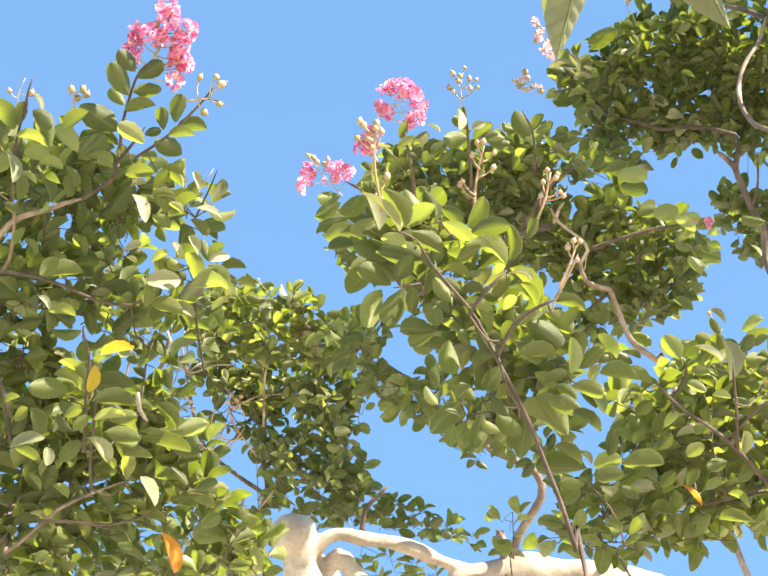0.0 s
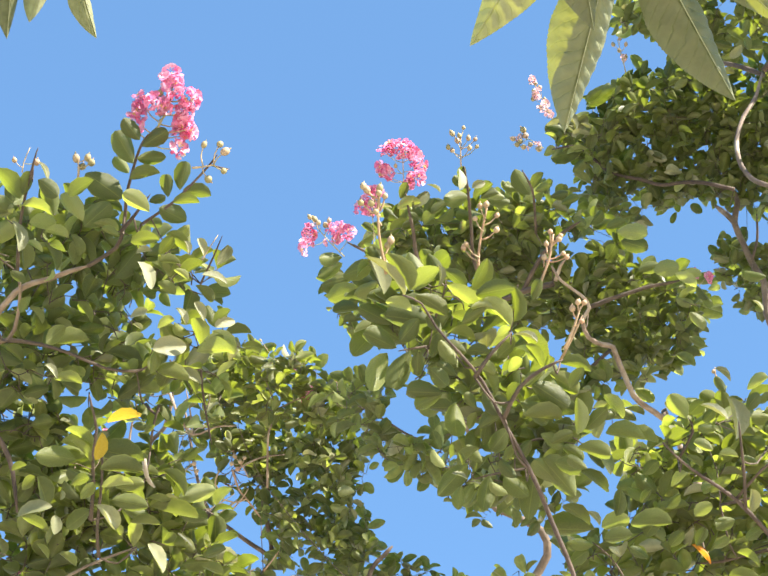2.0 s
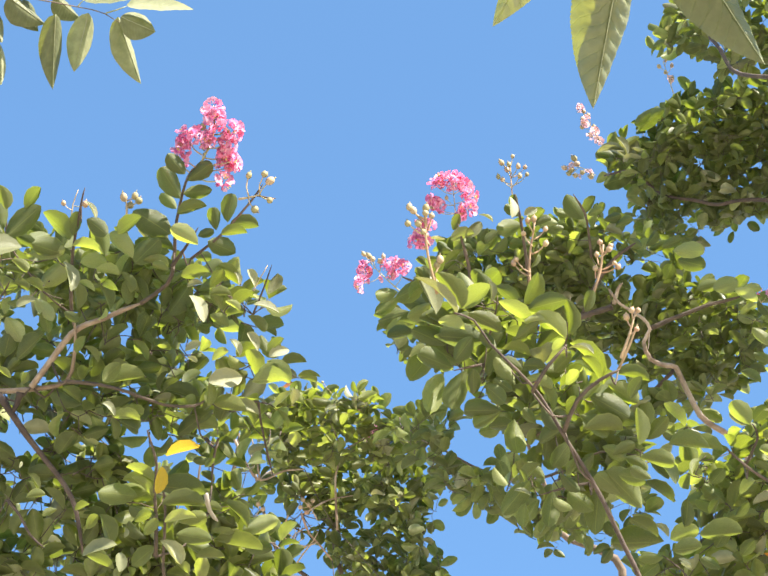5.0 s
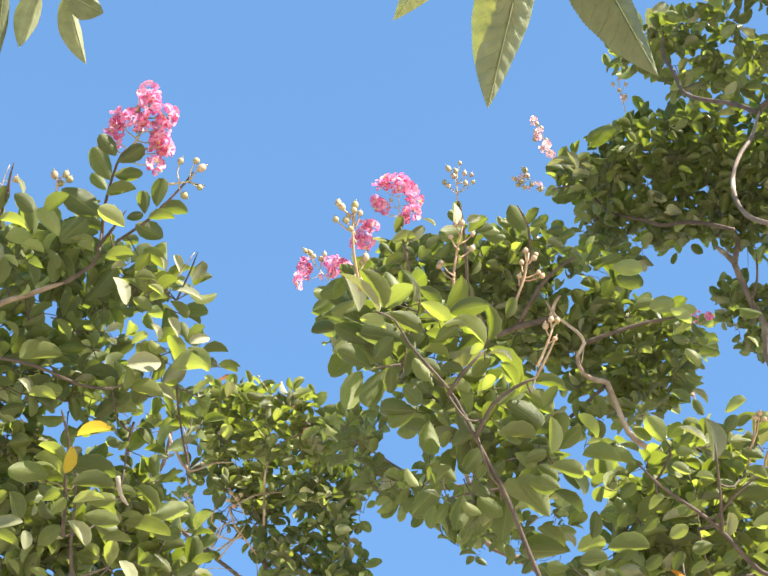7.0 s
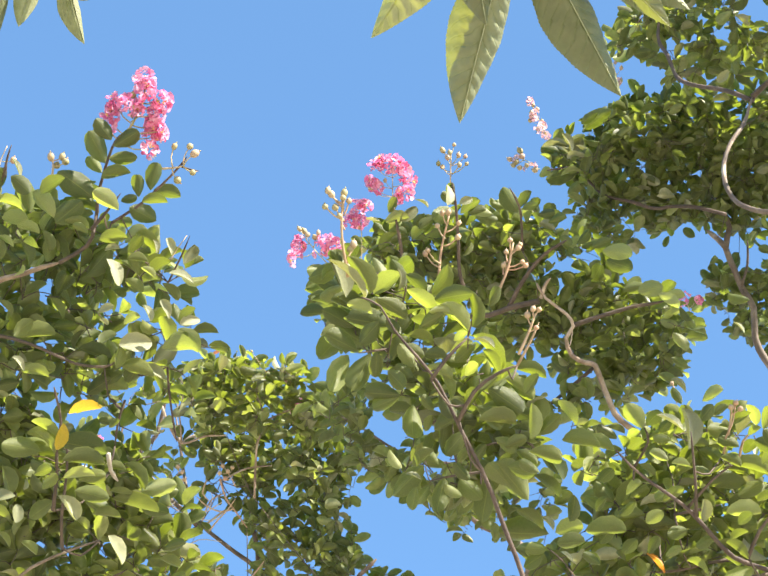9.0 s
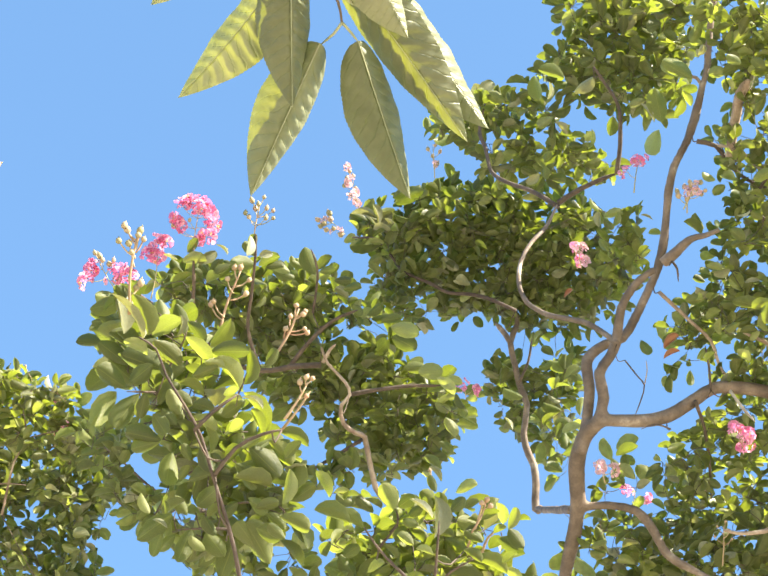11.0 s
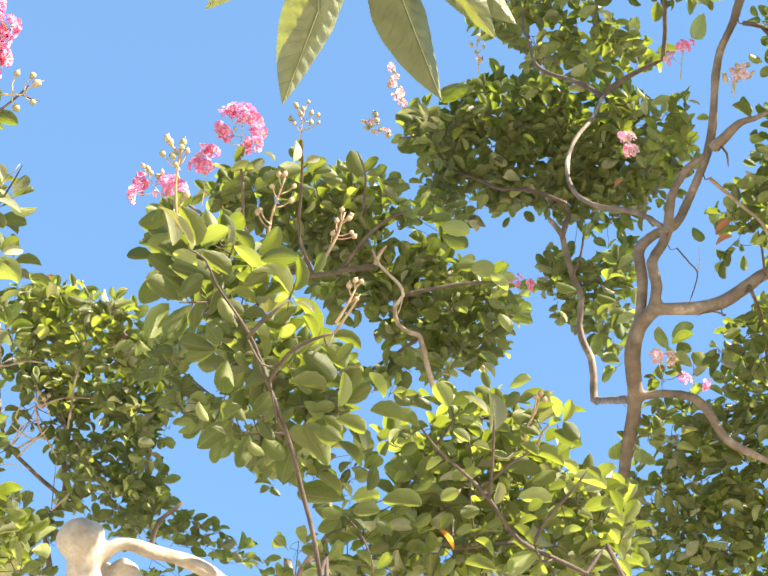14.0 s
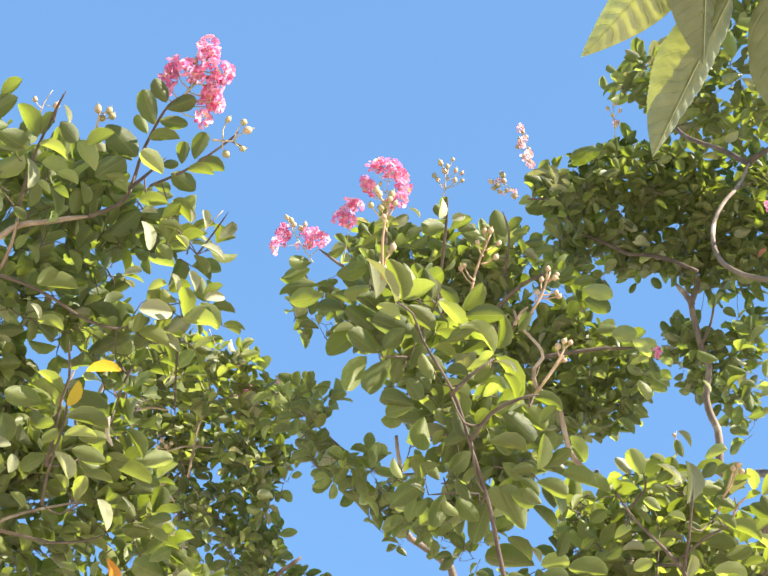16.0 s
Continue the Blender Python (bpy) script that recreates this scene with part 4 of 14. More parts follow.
for p in (
        (-0.508, 1.852, 2.899, 0.025, 0.98), (-0.469, 1.853, 2.893, 0.022, 1.14), (-0.427, 1.855, 2.896, 0.024, 1.12), (-0.39, 1.866, 2.902, 0.024, 1.01), (-0.358, 1.89, 2.904, 0.026, 0.97),
        (-0.333, 1.899, 2.905, 0.023, 1), (-0.858, 1.762, 2.815, 0.021, 0.94), (-0.83, 1.778, 2.824, 0.024, 1.03), (-0.796, 1.776, 2.825, 0.021, 1.1), (-0.771, 1.799, 2.848, 0.021, 1.15),
        (-0.727, 1.79, 2.837, 0.026, 0.94), (-0.691, 1.796, 2.84, 0.02, 0.89), (-0.663, 1.827, 2.856, 0.026, 0.93), (-0.627, 1.839, 2.86, 0.026, 1.08), (-0.59, 1.841, 2.85, 0.021, 1.14),
        (-0.57, 1.861, 2.871, 0.021, 0.9), (-0.529, 1.853, 2.867, 0.021, 1.04), (-0.493, 1.883, 2.878, 0.022, 1.07), (-0.462, 1.881, 2.877, 0.025, 1.08)):
    left.clump(*p)
for p in (
        (-0.426, 1.895, 2.871, 0.02, 1.09), (-0.384, 1.888, 2.871, 0.025, 1.15), (-0.35, 1.891, 2.861, 0.026, 0.91), (-0.478, 1.705, 2.767, 0.02, 0.89), (-0.452, 1.711, 2.771, 0.021, 1.08),
        (-0.409, 1.693, 2.76, 0.02, 1.13), (-0.249, 1.72, 2.779, 0.022, 0.93), (-0.464, 1.707, 2.738, 0.022, 1.02), (-0.431, 1.691, 2.734, 0.019, 1.14), (-0.395, 1.721, 2.748, 0.022, 0.98),
        (-0.369, 1.735, 2.751, 0.024, 1.04), (-0.336, 1.728, 2.751, 0.018, 1.03), (-0.306, 1.723, 2.744, 0.024, 1.07), (-0.273, 1.724, 2.751, 0.019, 0.87), (-0.471, 1.706, 2.714, 0.02, 1.06),
        (-0.436, 1.714, 2.717, 0.019, 0.89), (-0.419, 1.746, 2.726, 0.019, 1.04), (-0.385, 1.736, 2.726, 0.019, 1.14), (-0.344, 1.727, 2.72, 0.023, 1.05)):
    left.clump(*p)
for p in (
        (-0.317, 1.722, 2.722, 0.019, 0.96), (-0.279, 1.754, 2.737, 0.019, 1), (-0.253, 1.747, 2.732, 0.018, 1.06), (-0.48, 1.721, 2.678, 0.022, 0.9), (-0.458, 1.723, 2.68, 0.018, 1.12),
        (-0.393, 1.745, 2.706, 0.021, 1), (-0.335, 1.756, 2.713, 0.02, 0.99), (-0.295, 1.756, 2.7, 0.022, 1.07), (-0.266, 1.762, 2.714, 0.023, 0.91), (-0.231, 1.767, 2.713, 0.022, 1.03),
        (-0.478, 1.76, 2.679, 0.022, 0.91), (-0.44, 1.741, 2.662, 0.022, 0.97), (-0.412, 1.774, 2.676, 0.021, 0.98), (-0.376, 1.754, 2.666, 0.022, 1.07), (-0.351, 1.771, 2.686, 0.018, 1.13),
        (-0.315, 1.775, 2.685, 0.023, 1.15), (-0.287, 1.782, 2.694, 0.017, 0.97), (-0.245, 1.774, 2.678, 0.016, 0.93), (-0.493, 1.773, 2.65, 0.018, 1.02)):
    left.clump(*p)
for p in (
        (-0.423, 1.764, 2.649, 0.019, 1.1), (-0.394, 1.771, 2.65, 0.017, 0.97), (-0.36, 1.788, 2.663, 0.017, 0.87), (-0.33, 1.773, 2.644, 0.02, 0.94), (-0.206, 1.785, 2.651, 0.023, 1.14),
        (-0.173, 1.782, 2.659, 0.018, 0.99), (-0.5, 1.777, 2.628, 0.02, 1.12), (-0.44, 1.793, 2.637, 0.022, 0.94), (-0.377, 1.792, 2.631, 0.017, 1.06), (-0.346, 1.787, 2.625, 0.018, 1.09),
        (-0.319, 1.8, 2.638, 0.017, 0.92), (-0.287, 1.803, 2.63, 0.019, 1.1), (-0.222, 1.824, 2.648, 0.016, 1.12), (-0.181, 1.818, 2.642, 0.022, 0.9), (-0.478, 1.792, 2.596, 0.018, 1.04),
        (-0.446, 1.78, 2.594, 0.018, 1.06), (-0.424, 1.798, 2.606, 0.017, 1.12), (-0.355, 1.798, 2.604, 0.019, 1.04), (-0.331, 1.824, 2.623, 0.021, 0.98)):
    left.clump(*p)
for p in (
        (-0.294, 1.826, 2.624, 0.023, 0.98), (-0.238, 1.827, 2.613, 0.023, 1), (-0.163, 1.815, 2.612, 0.017, 0.88), (-0.553, 1.865, 2.864, 0.018, 0.93), (-0.501, 1.843, 2.852, 0.018, 1.14),
        (-0.473, 1.856, 2.86, 0.018, 0.9), (-0.438, 1.861, 2.855, 0.021, 1.02), (-0.412, 1.877, 2.862, 0.026, 0.97), (-0.366, 1.878, 2.869, 0.024, 1.07), (-0.302, 1.875, 2.862, 0.02, 1.13),
        (-0.266, 1.906, 2.885, 0.018, 0.94), (-0.521, 1.883, 2.841, 0.018, 0.98), (-0.489, 1.889, 2.836, 0.025, 1.13), (-0.456, 1.903, 2.849, 0.021, 1.09), (-0.419, 1.88, 2.827, 0.025, 1.03),
        (-0.394, 1.898, 2.85, 0.023, 1.1), (-0.344, 1.894, 2.847, 0.026, 1.08), (-0.309, 1.898, 2.847, 0.025, 1.04), (-0.275, 1.907, 2.862, 0.019, 0.98)):
    left.clump(*p)
for p in (
        (-0.548, 1.889, 2.808, 0.024, 0.96), (-0.503, 1.896, 2.806, 0.023, 1.01), (-0.477, 1.905, 2.809, 0.018, 0.86), (-0.433, 1.902, 2.818, 0.022, 1.03), (-0.371, 1.894, 2.812, 0.019, 1.14),
        (-0.325, 1.905, 2.823, 0.025, 1.11), (-0.303, 1.914, 2.818, 0.023, 0.89), (-0.259, 1.908, 2.82, 0.023, 1.07), (-0.525, 1.893, 2.771, 0.021, 1.13), (-0.492, 1.926, 2.794, 0.024, 1.1),
        (-0.415, 1.927, 2.783, 0.023, 1.11), (-0.377, 1.915, 2.777, 0.022, 1.14), (-0.356, 1.928, 2.791, 0.023, 0.94), (-0.325, 1.943, 2.804, 0.021, 1.13), (-0.276, 1.951, 2.811, 0.023, 0.89),
        (-0.527, 1.903, 2.745, 0.025, 0.87), (-0.503, 1.934, 2.752, 0.018, 0.99), (-0.48, 1.944, 2.767, 0.022, 1.07), (-0.446, 1.954, 2.771, 0.023, 1.12)):
    left.clump(*p)
for p in (
        (-0.406, 1.925, 2.757, 0.019, 1.1), (-0.367, 1.957, 2.772, 0.026, 1.04), (-0.194, 1.95, 2.769, 0.022, 0.91), (-0.414, 1.972, 2.741, 0.019, 0.98), (-0.379, 1.948, 2.732, 0.023, 1.11),
        (-0.355, 1.972, 2.756, 0.02, 1.02), (-0.242, 1.957, 2.747, 0.024, 1.09), (-0.215, 1.965, 2.741, 0.023, 0.93), (-0.537, 1.936, 2.691, 0.02, 0.88), (-0.468, 1.953, 2.698, 0.021, 1.13),
        (-0.435, 1.955, 2.695, 0.024, 1.15), (-0.402, 1.991, 2.722, 0.023, 1.14), (-0.357, 1.964, 2.715, 0.022, 1.12), (-0.33, 1.994, 2.732, 0.02, 1.15), (-0.298, 1.979, 2.711, 0.023, 0.88),
        (-0.268, 1.982, 2.72, 0.019, 0.89), (-0.231, 1.996, 2.731, 0.026, 1.01), (-0.184, 2.008, 2.728, 0.026, 1.11), (-0.26, 1.866, 2.772, 0.018, 1.13)):
    left.clump(*p)
for p in (
        (-0.229, 1.84, 2.758, 0.02, 1.05), (-0.2, 1.874, 2.771, 0.018, 1.15), (-0.251, 1.858, 2.744, 0.015, 1.13), (-0.187, 1.858, 2.735, 0.016, 1.24), (-0.267, 1.889, 2.722, 0.016, 1.23),
        (-0.204, 1.868, 2.705, 0.017, 1.04), (-0.17, 1.866, 2.712, 0.018, 1.15), (-0.244, 1.898, 2.697, 0.018, 1.13), (-0.214, 1.88, 2.683, 0.017, 0.98), (-0.192, 1.91, 2.712, 0.016, 1.13),
        (-0.157, 1.908, 2.705, 0.017, 1.08), (-0.264, 1.881, 2.669, 0.015, 1.08), (-0.232, 1.922, 2.686, 0.017, 1.18), (-0.199, 1.898, 2.664, 0.02, 0.98), (-0.175, 1.894, 2.67, 0.019, 1.05)):
    left.clump(*p)
for p in (
        (-0.261, 1.326, 2.862, 0.014, 0.88), (-0.24, 1.342, 2.869, 0.011, 0.94), (-0.222, 1.336, 2.867, 0.015, 0.85), (-0.259, 1.349, 2.847, 0.013, 0.8), (-0.237, 1.372, 2.869, 0.013, 1.01),
        (-0.21, 1.349, 2.852, 0.011, 0.93), (-0.263, 1.432, 2.846, 0.013, 0.69), (-0.238, 1.421, 2.828, 0.012, 0.76), (-0.215, 1.447, 2.844, 0.015, 0.9), (-0.26, 1.439, 2.817, 0.015, 0.9),
        (-0.228, 1.441, 2.815, 0.016, 0.91), (-0.2, 1.454, 2.832, 0.016, 0.83), (-0.263, 1.437, 2.791, 0.012, 0.71), (-0.25, 1.469, 2.809, 0.014, 0.79), (-0.224, 1.47, 2.806, 0.012, 0.71)):
    left.clump(*p, SUNNY, 0.040)
for p in (
        (-0.559, 1.336, 2.949, 0.015, 0.69), (-0.53, 1.342, 2.96, 0.015, 0.85), (-0.501, 1.356, 2.965, 0.018, 0.84), (-0.474, 1.343, 2.956, 0.017, 0.75), (-0.453, 1.378, 2.981, 0.02, 0.92),
        (-0.422, 1.382, 2.984, 0.014, 0.76), (-0.388, 1.373, 2.98, 0.02, 0.73), (-0.355, 1.382, 2.969, 0.016, 0.85), (-0.523, 1.358, 2.933, 0.019, 0.9), (-0.496, 1.376, 2.945, 0.017, 0.83),
        (-0.463, 1.394, 2.968, 0.016, 0.71), (-0.427, 1.375, 2.94, 0.015, 0.88), (-0.409, 1.382, 2.942, 0.019, 0.87), (-0.385, 1.401, 2.97, 0.019, 0.92), (-0.353, 1.418, 2.978, 0.02, 0.85),
        (-0.318, 1.395, 2.958, 0.02, 0.85), (-0.501, 1.372, 2.922, 0.014, 0.89), (-0.47, 1.38, 2.92, 0.017, 0.88), (-0.453, 1.406, 2.945, 0.015, 0.75)):
    left.clump(*p)
for p in (
        (-0.43, 1.41, 2.936, 0.016, 0.77), (-0.339, 1.418, 2.94, 0.017, 0.83), (-0.298, 1.413, 2.935, 0.017, 0.85), (-0.277, 1.422, 2.935, 0.018, 0.83), (-0.358, 1.433, 2.927, 0.02, 0.7),
        (-0.328, 1.441, 2.923, 0.02, 0.8), (-0.297, 1.443, 2.916, 0.014, 0.86), (-0.259, 1.443, 2.918, 0.016, 0.86), (-0.429, 1.449, 2.904, 0.015, 0.85), (-0.397, 1.456, 2.918, 0.016, 0.8),
        (-0.342, 1.452, 2.908, 0.018, 0.79), (-0.447, 1.505, 2.863, 0.014, 0.85), (-0.478, 1.479, 2.823, 0.015, 0.89), (-0.451, 1.491, 2.829, 0.02, 0.76), (-0.425, 1.505, 2.829, 0.018, 0.89),
        (-0.395, 1.52, 2.835, 0.017, 0.78), (-0.366, 1.507, 2.834, 0.016, 0.75), (-0.342, 1.531, 2.839, 0.016, 0.91), (-0.316, 1.535, 2.848, 0.015, 0.91)):
    left.clump(*p)
for p in (
        (-0.463, 1.499, 2.805, 0.015, 0.91), (-0.443, 1.536, 2.832, 0.016, 0.81), (-0.353, 1.531, 2.816, 0.014, 0.8), (-0.337, 1.549, 2.826, 0.015, 0.86), (-0.317, 1.774, 3.054, 0.017, 0.61),
        (-0.281, 1.796, 3.067, 0.022, 0.8), (-0.358, 1.781, 3.016, 0.019, 0.79), (-0.288, 1.781, 3.019, 0.016, 0.78), (-0.253, 1.805, 3.034, 0.021, 0.7), (-0.378, 1.812, 3.007, 0.018, 0.73),
        (-0.273, 1.799, 3.005, 0.021, 0.74), (-0.362, 1.833, 2.994, 0.021, 0.79), (-0.328, 1.838, 2.982, 0.017, 0.75), (-0.294, 1.835, 2.991, 0.018, 0.74), (-0.352, 1.848, 2.961, 0.018, 0.67),
        (-0.314, 1.85, 2.95, 0.02, 0.62), (-0.64, 1.671, 2.769, 0.02, 0.6), (-0.717, 1.651, 2.73, 0.015, 0.66), (-0.691, 1.667, 2.739, 0.02, 0.79)):
    left.clump(*p)
for p in (
        (-0.65, 1.651, 2.734, 0.016, 0.75), (-0.615, 1.695, 2.748, 0.019, 0.64), (-0.592, 1.685, 2.747, 0.022, 0.6), (-0.55, 1.691, 2.75, 0.02, 0.77), (-0.511, 1.701, 2.76, 0.019, 0.6),
        (-0.475, 1.697, 2.753, 0.022, 0.75), (-0.447, 1.718, 2.763, 0.021, 0.61), (-0.715, 1.692, 2.709, 0.022, 0.75), (-0.672, 1.691, 2.719, 0.02, 0.69), (-0.624, 1.674, 2.708, 0.021, 0.63),
        (-0.604, 1.717, 2.727, 0.016, 0.8), (-0.56, 1.701, 2.727, 0.021, 0.66), (-0.525, 1.7, 2.719, 0.016, 0.68), (-0.458, 1.742, 2.735, 0.019, 0.73), (-0.432, 1.736, 2.737, 0.019, 0.7),
        (-0.719, 1.692, 2.685, 0.016, 0.65), (-0.676, 1.687, 2.672, 0.018, 0.6), (-0.661, 1.723, 2.691, 0.022, 0.61), (-0.623, 1.732, 2.695, 0.017, 0.72)):
    left.clump(*p)
for p in (
        (-0.55, 1.738, 2.698, 0.017, 0.67), (-0.523, 1.743, 2.714, 0.016, 0.61), (-0.482, 1.735, 2.695, 0.017, 0.77), (-0.441, 1.738, 2.71, 0.018, 0.62), (-0.701, 1.724, 2.666, 0.021, 0.64),
        (-0.669, 1.732, 2.661, 0.021, 0.76), (-0.634, 1.723, 2.67, 0.016, 0.72), (-0.608, 1.738, 2.664, 0.018, 0.65), (-0.568, 1.729, 2.669, 0.021, 0.62), (-0.499, 1.736, 2.675, 0.022, 0.73),
        (-0.457, 1.761, 2.685, 0.022, 0.69), (-0.418, 1.764, 2.681, 0.021, 0.69), (-0.723, 1.733, 2.638, 0.017, 0.79), (-0.687, 1.728, 2.622, 0.018, 0.69), (-0.657, 1.747, 2.65, 0.019, 0.73),
        (-0.623, 1.756, 2.639, 0.02, 0.75), (-0.59, 1.765, 2.643, 0.021, 0.64), (-0.54, 1.758, 2.64, 0.022, 0.78), (-0.507, 1.774, 2.649, 0.016, 0.6)):
    left.clump(*p)
for p in (
        (-0.486, 1.791, 2.661, 0.022, 0.64), (-0.437, 1.773, 2.655, 0.017, 0.6), (-0.406, 1.787, 2.666, 0.02, 0.78), (-0.686, 1.722, 2.593, 0.021, 0.64), (-0.662, 1.742, 2.599, 0.016, 0.65),
        (-0.637, 1.763, 2.61, 0.018, 0.79), (-0.569, 1.784, 2.63, 0.017, 0.78), (-0.532, 1.779, 2.623, 0.018, 0.8), (-0.498, 1.806, 2.638, 0.019, 0.63), (-0.455, 1.786, 2.627, 0.018, 0.66),
        (-0.431, 1.805, 2.63, 0.016, 0.71), (-0.788, 1.795, 2.85, 0.019, 0.63), (-0.76, 1.81, 2.845, 0.025, 0.72), (-0.704, 1.798, 2.852, 0.017, 0.62), (-0.673, 1.816, 2.865, 0.018, 0.7),
        (-0.637, 1.827, 2.858, 0.019, 0.64), (-0.593, 1.827, 2.85, 0.022, 0.72), (-0.562, 1.833, 2.864, 0.017, 0.62), (-0.518, 1.857, 2.871, 0.024, 0.75)):
    left.clump(*p)
for p in (
        (-0.764, 1.793, 2.805, 0.02, 0.61), (-0.716, 1.805, 2.811, 0.024, 0.63), (-0.656, 1.843, 2.826, 0.018, 0.75), (-0.618, 1.856, 2.832, 0.017, 0.69), (-0.577, 1.853, 2.83, 0.023, 0.78),
        (-0.505, 1.856, 2.838, 0.021, 0.66), (-0.472, 1.871, 2.84, 0.02, 0.67), (-0.426, 1.88, 2.855, 0.02, 0.7), (-0.783, 1.818, 2.782, 0.023, 0.8), (-0.752, 1.838, 2.792, 0.022, 0.78),
        (-0.716, 1.843, 2.793, 0.02, 0.64), (-0.675, 1.839, 2.794, 0.02, 0.79), (-0.599, 1.873, 2.806, 0.021, 0.76), (-0.559, 1.869, 2.801, 0.019, 0.76), (-0.525, 1.902, 2.823, 0.021, 0.6),
        (-0.486, 1.893, 2.821, 0.023, 0.75), (-0.753, 1.828, 2.754, 0.019, 0.6), (-0.731, 1.857, 2.758, 0.023, 0.78), (-0.685, 1.857, 2.758, 0.02, 0.71)):
    left.clump(*p)
for p in (
        (-0.655, 1.863, 2.76, 0.018, 0.74), (-0.608, 1.873, 2.761, 0.02, 0.68), (-0.55, 1.914, 2.79, 0.023, 0.74), (-0.501, 1.909, 2.781, 0.019, 0.66), (-0.468, 1.932, 2.796, 0.017, 0.6),
        (-0.777, 1.844, 2.718, 0.022, 0.73), (-0.751, 1.868, 2.74, 0.019, 0.62), (-0.715, 1.893, 2.743, 0.018, 0.73), (-0.673, 1.899, 2.749, 0.018, 0.75), (-0.638, 1.887, 2.729, 0.024, 0.63),
        (-0.602, 1.892, 2.736, 0.021, 0.67), (-0.565, 1.914, 2.746, 0.023, 0.65), (-0.526, 1.917, 2.761, 0.022, 0.78), (-0.493, 1.933, 2.759, 0.017, 0.7), (-0.439, 1.925, 2.761, 0.019, 0.74),
        (-0.766, 1.881, 2.703, 0.023, 0.7), (-0.73, 1.894, 2.709, 0.018, 0.66), (-0.696, 1.897, 2.714, 0.022, 0.6), (-0.654, 1.902, 2.712, 0.018, 0.77)):
    left.clump(*p)
for p in (
        (-0.616, 1.908, 2.717, 0.023, 0.67), (-0.591, 1.94, 2.727, 0.019, 0.6), (-0.546, 1.927, 2.718, 0.022, 0.8), (-0.499, 1.947, 2.734, 0.022, 0.68), (-0.455, 1.933, 2.721, 0.022, 0.62),
        (-0.434, 1.946, 2.734, 0.024, 0.72)):
    left.clump(*p)
left.leaf((-0.503, 1.188, 2.885), (-0.013, -0.031, 0.022), (-0.38, 0.68, 0.63), 0.040)
left.leaf((-0.487, 1.189, 2.883), (-0.002, -0.017, 0.023), (0.22, 0.07, 0.97), 0.029, SUNNY)
left.leaf((-0.470, 1.200, 2.895), (0.020, -0.015, 0.022), (-0.45, 0.70, 0.56), 0.034)
left.leaf((-0.496, 1.214, 2.877), (-0.009, -0.031, 0.028), (-0.49, 0.31, 0.82), 0.043)
left.leaf((-0.491, 1.202, 2.857), (-0.043, -0.028, -0.000), (-0.45, 0.06, 0.89), 0.051)
left.leaf((-0.491, 1.215, 2.865), (0.036, -0.008, 0.038), (-0.18, 0.64, 0.75), 0.053)
left.leaf((-0.474, 1.224, 2.855), (-0.045, -0.019, -0.017), (0.65, -0.70, 0.31), 0.052, SUNLIT_PALE)
left.leaf((-0.534, 1.211, 2.838), (-0.014, -0.018, 0.008), (-0.26, 0.55, 0.79), 0.024)
left.leaf((-0.573, 1.212, 2.787), (-0.017, -0.030, 0.009), (-0.01, 0.19, 0.98), 0.036, SUNNY)
left.leaf((-0.572, 1.208, 2.784), (-0.003, -0.022, 0.019), (0.54, -0.74, 0.40), 0.029, SUNLIT_PALE)
left.leaf((-0.549, 1.251, 2.820), (-0.026, -0.025, 0.004), (0.12, 0.13, 0.98), 0.036, SUNNY)
left.leaf((-0.583, 1.254, 2.803), (-0.019, -0.014, 0.013), (0.21, 0.16, 0.96), 0.027, SUNNY)
left.leaf((-0.595, 1.268, 2.809), (-0.000, 0.024, -0.017), (-0.39, 0.63, 0.67), 0.029)
left.leaf((-0.582, 1.217, 2.762), (-0.018, 0.008, -0.025), (0.19, 0.02, 0.98), 0.032, SUNNY)
left.leaf((-0.575, 1.325, 2.806), (-0.023, -0.014, -0.002), (-0.32, 0.65, 0.69), 0.027)
left.leaf((-0.518, 1.237, 2.781), (0.025, 0.002, 0.005), (0.59, -0.79, 0.18), 0.026, SUNLIT_PALE)
left.leaf((-0.509, 1.300, 2.824), (0.006, -0.011, 0.018), (-0.55, 0.67, 0.49), 0.022)
left.leaf((-0.498, 1.274, 2.816), (0.020, 0.007, -0.002), (-0.45, 0.51, 0.74), 0.021)
left.leaf((-0.532, 1.327, 2.816), (0.011, -0.014, 0.024), (-0.42, 0.61, 0.67), 0.030)
left.leaf((-0.506, 1.299, 2.818), (0.016, 0.021, -0.021), (-0.36, 0.71, 0.60), 0.034)
left.leaf((-0.514, 1.337, 2.790), (0.010, -0.021, 0.022), (-0.24, 0.78, 0.58), 0.032)
left.leaf((-0.483, 1.264, 2.800), (0.022, -0.004, 0.007), (0.51, -0.86, 0.08), 0.024, SUNLIT_PALE)
left.leaf((-0.479, 1.311, 2.856), (0.016, 0.028, -0.015), (-0.35, 0.61, 0.71), 0.036)
left.leaf((-0.419, 1.257, 2.811), (0.003, -0.027, 0.029), (0.64, -0.77, 0.02), 0.040, SUNLIT_PALE)
left.leaf((-0.419, 1.289, 2.812), (0.002, -0.020, 0.026), (0.28, 0.19, 0.94), 0.033, SUNNY)
left.leaf((-0.426, 1.245, 2.884), (-0.025, -0.033, 0.019), (0.11, 0.17, 0.98), 0.045)
left.leaf((-0.421, 1.238, 2.883), (0.009, -0.021, 0.022), (-0.35, 0.75, 0.56), 0.031)
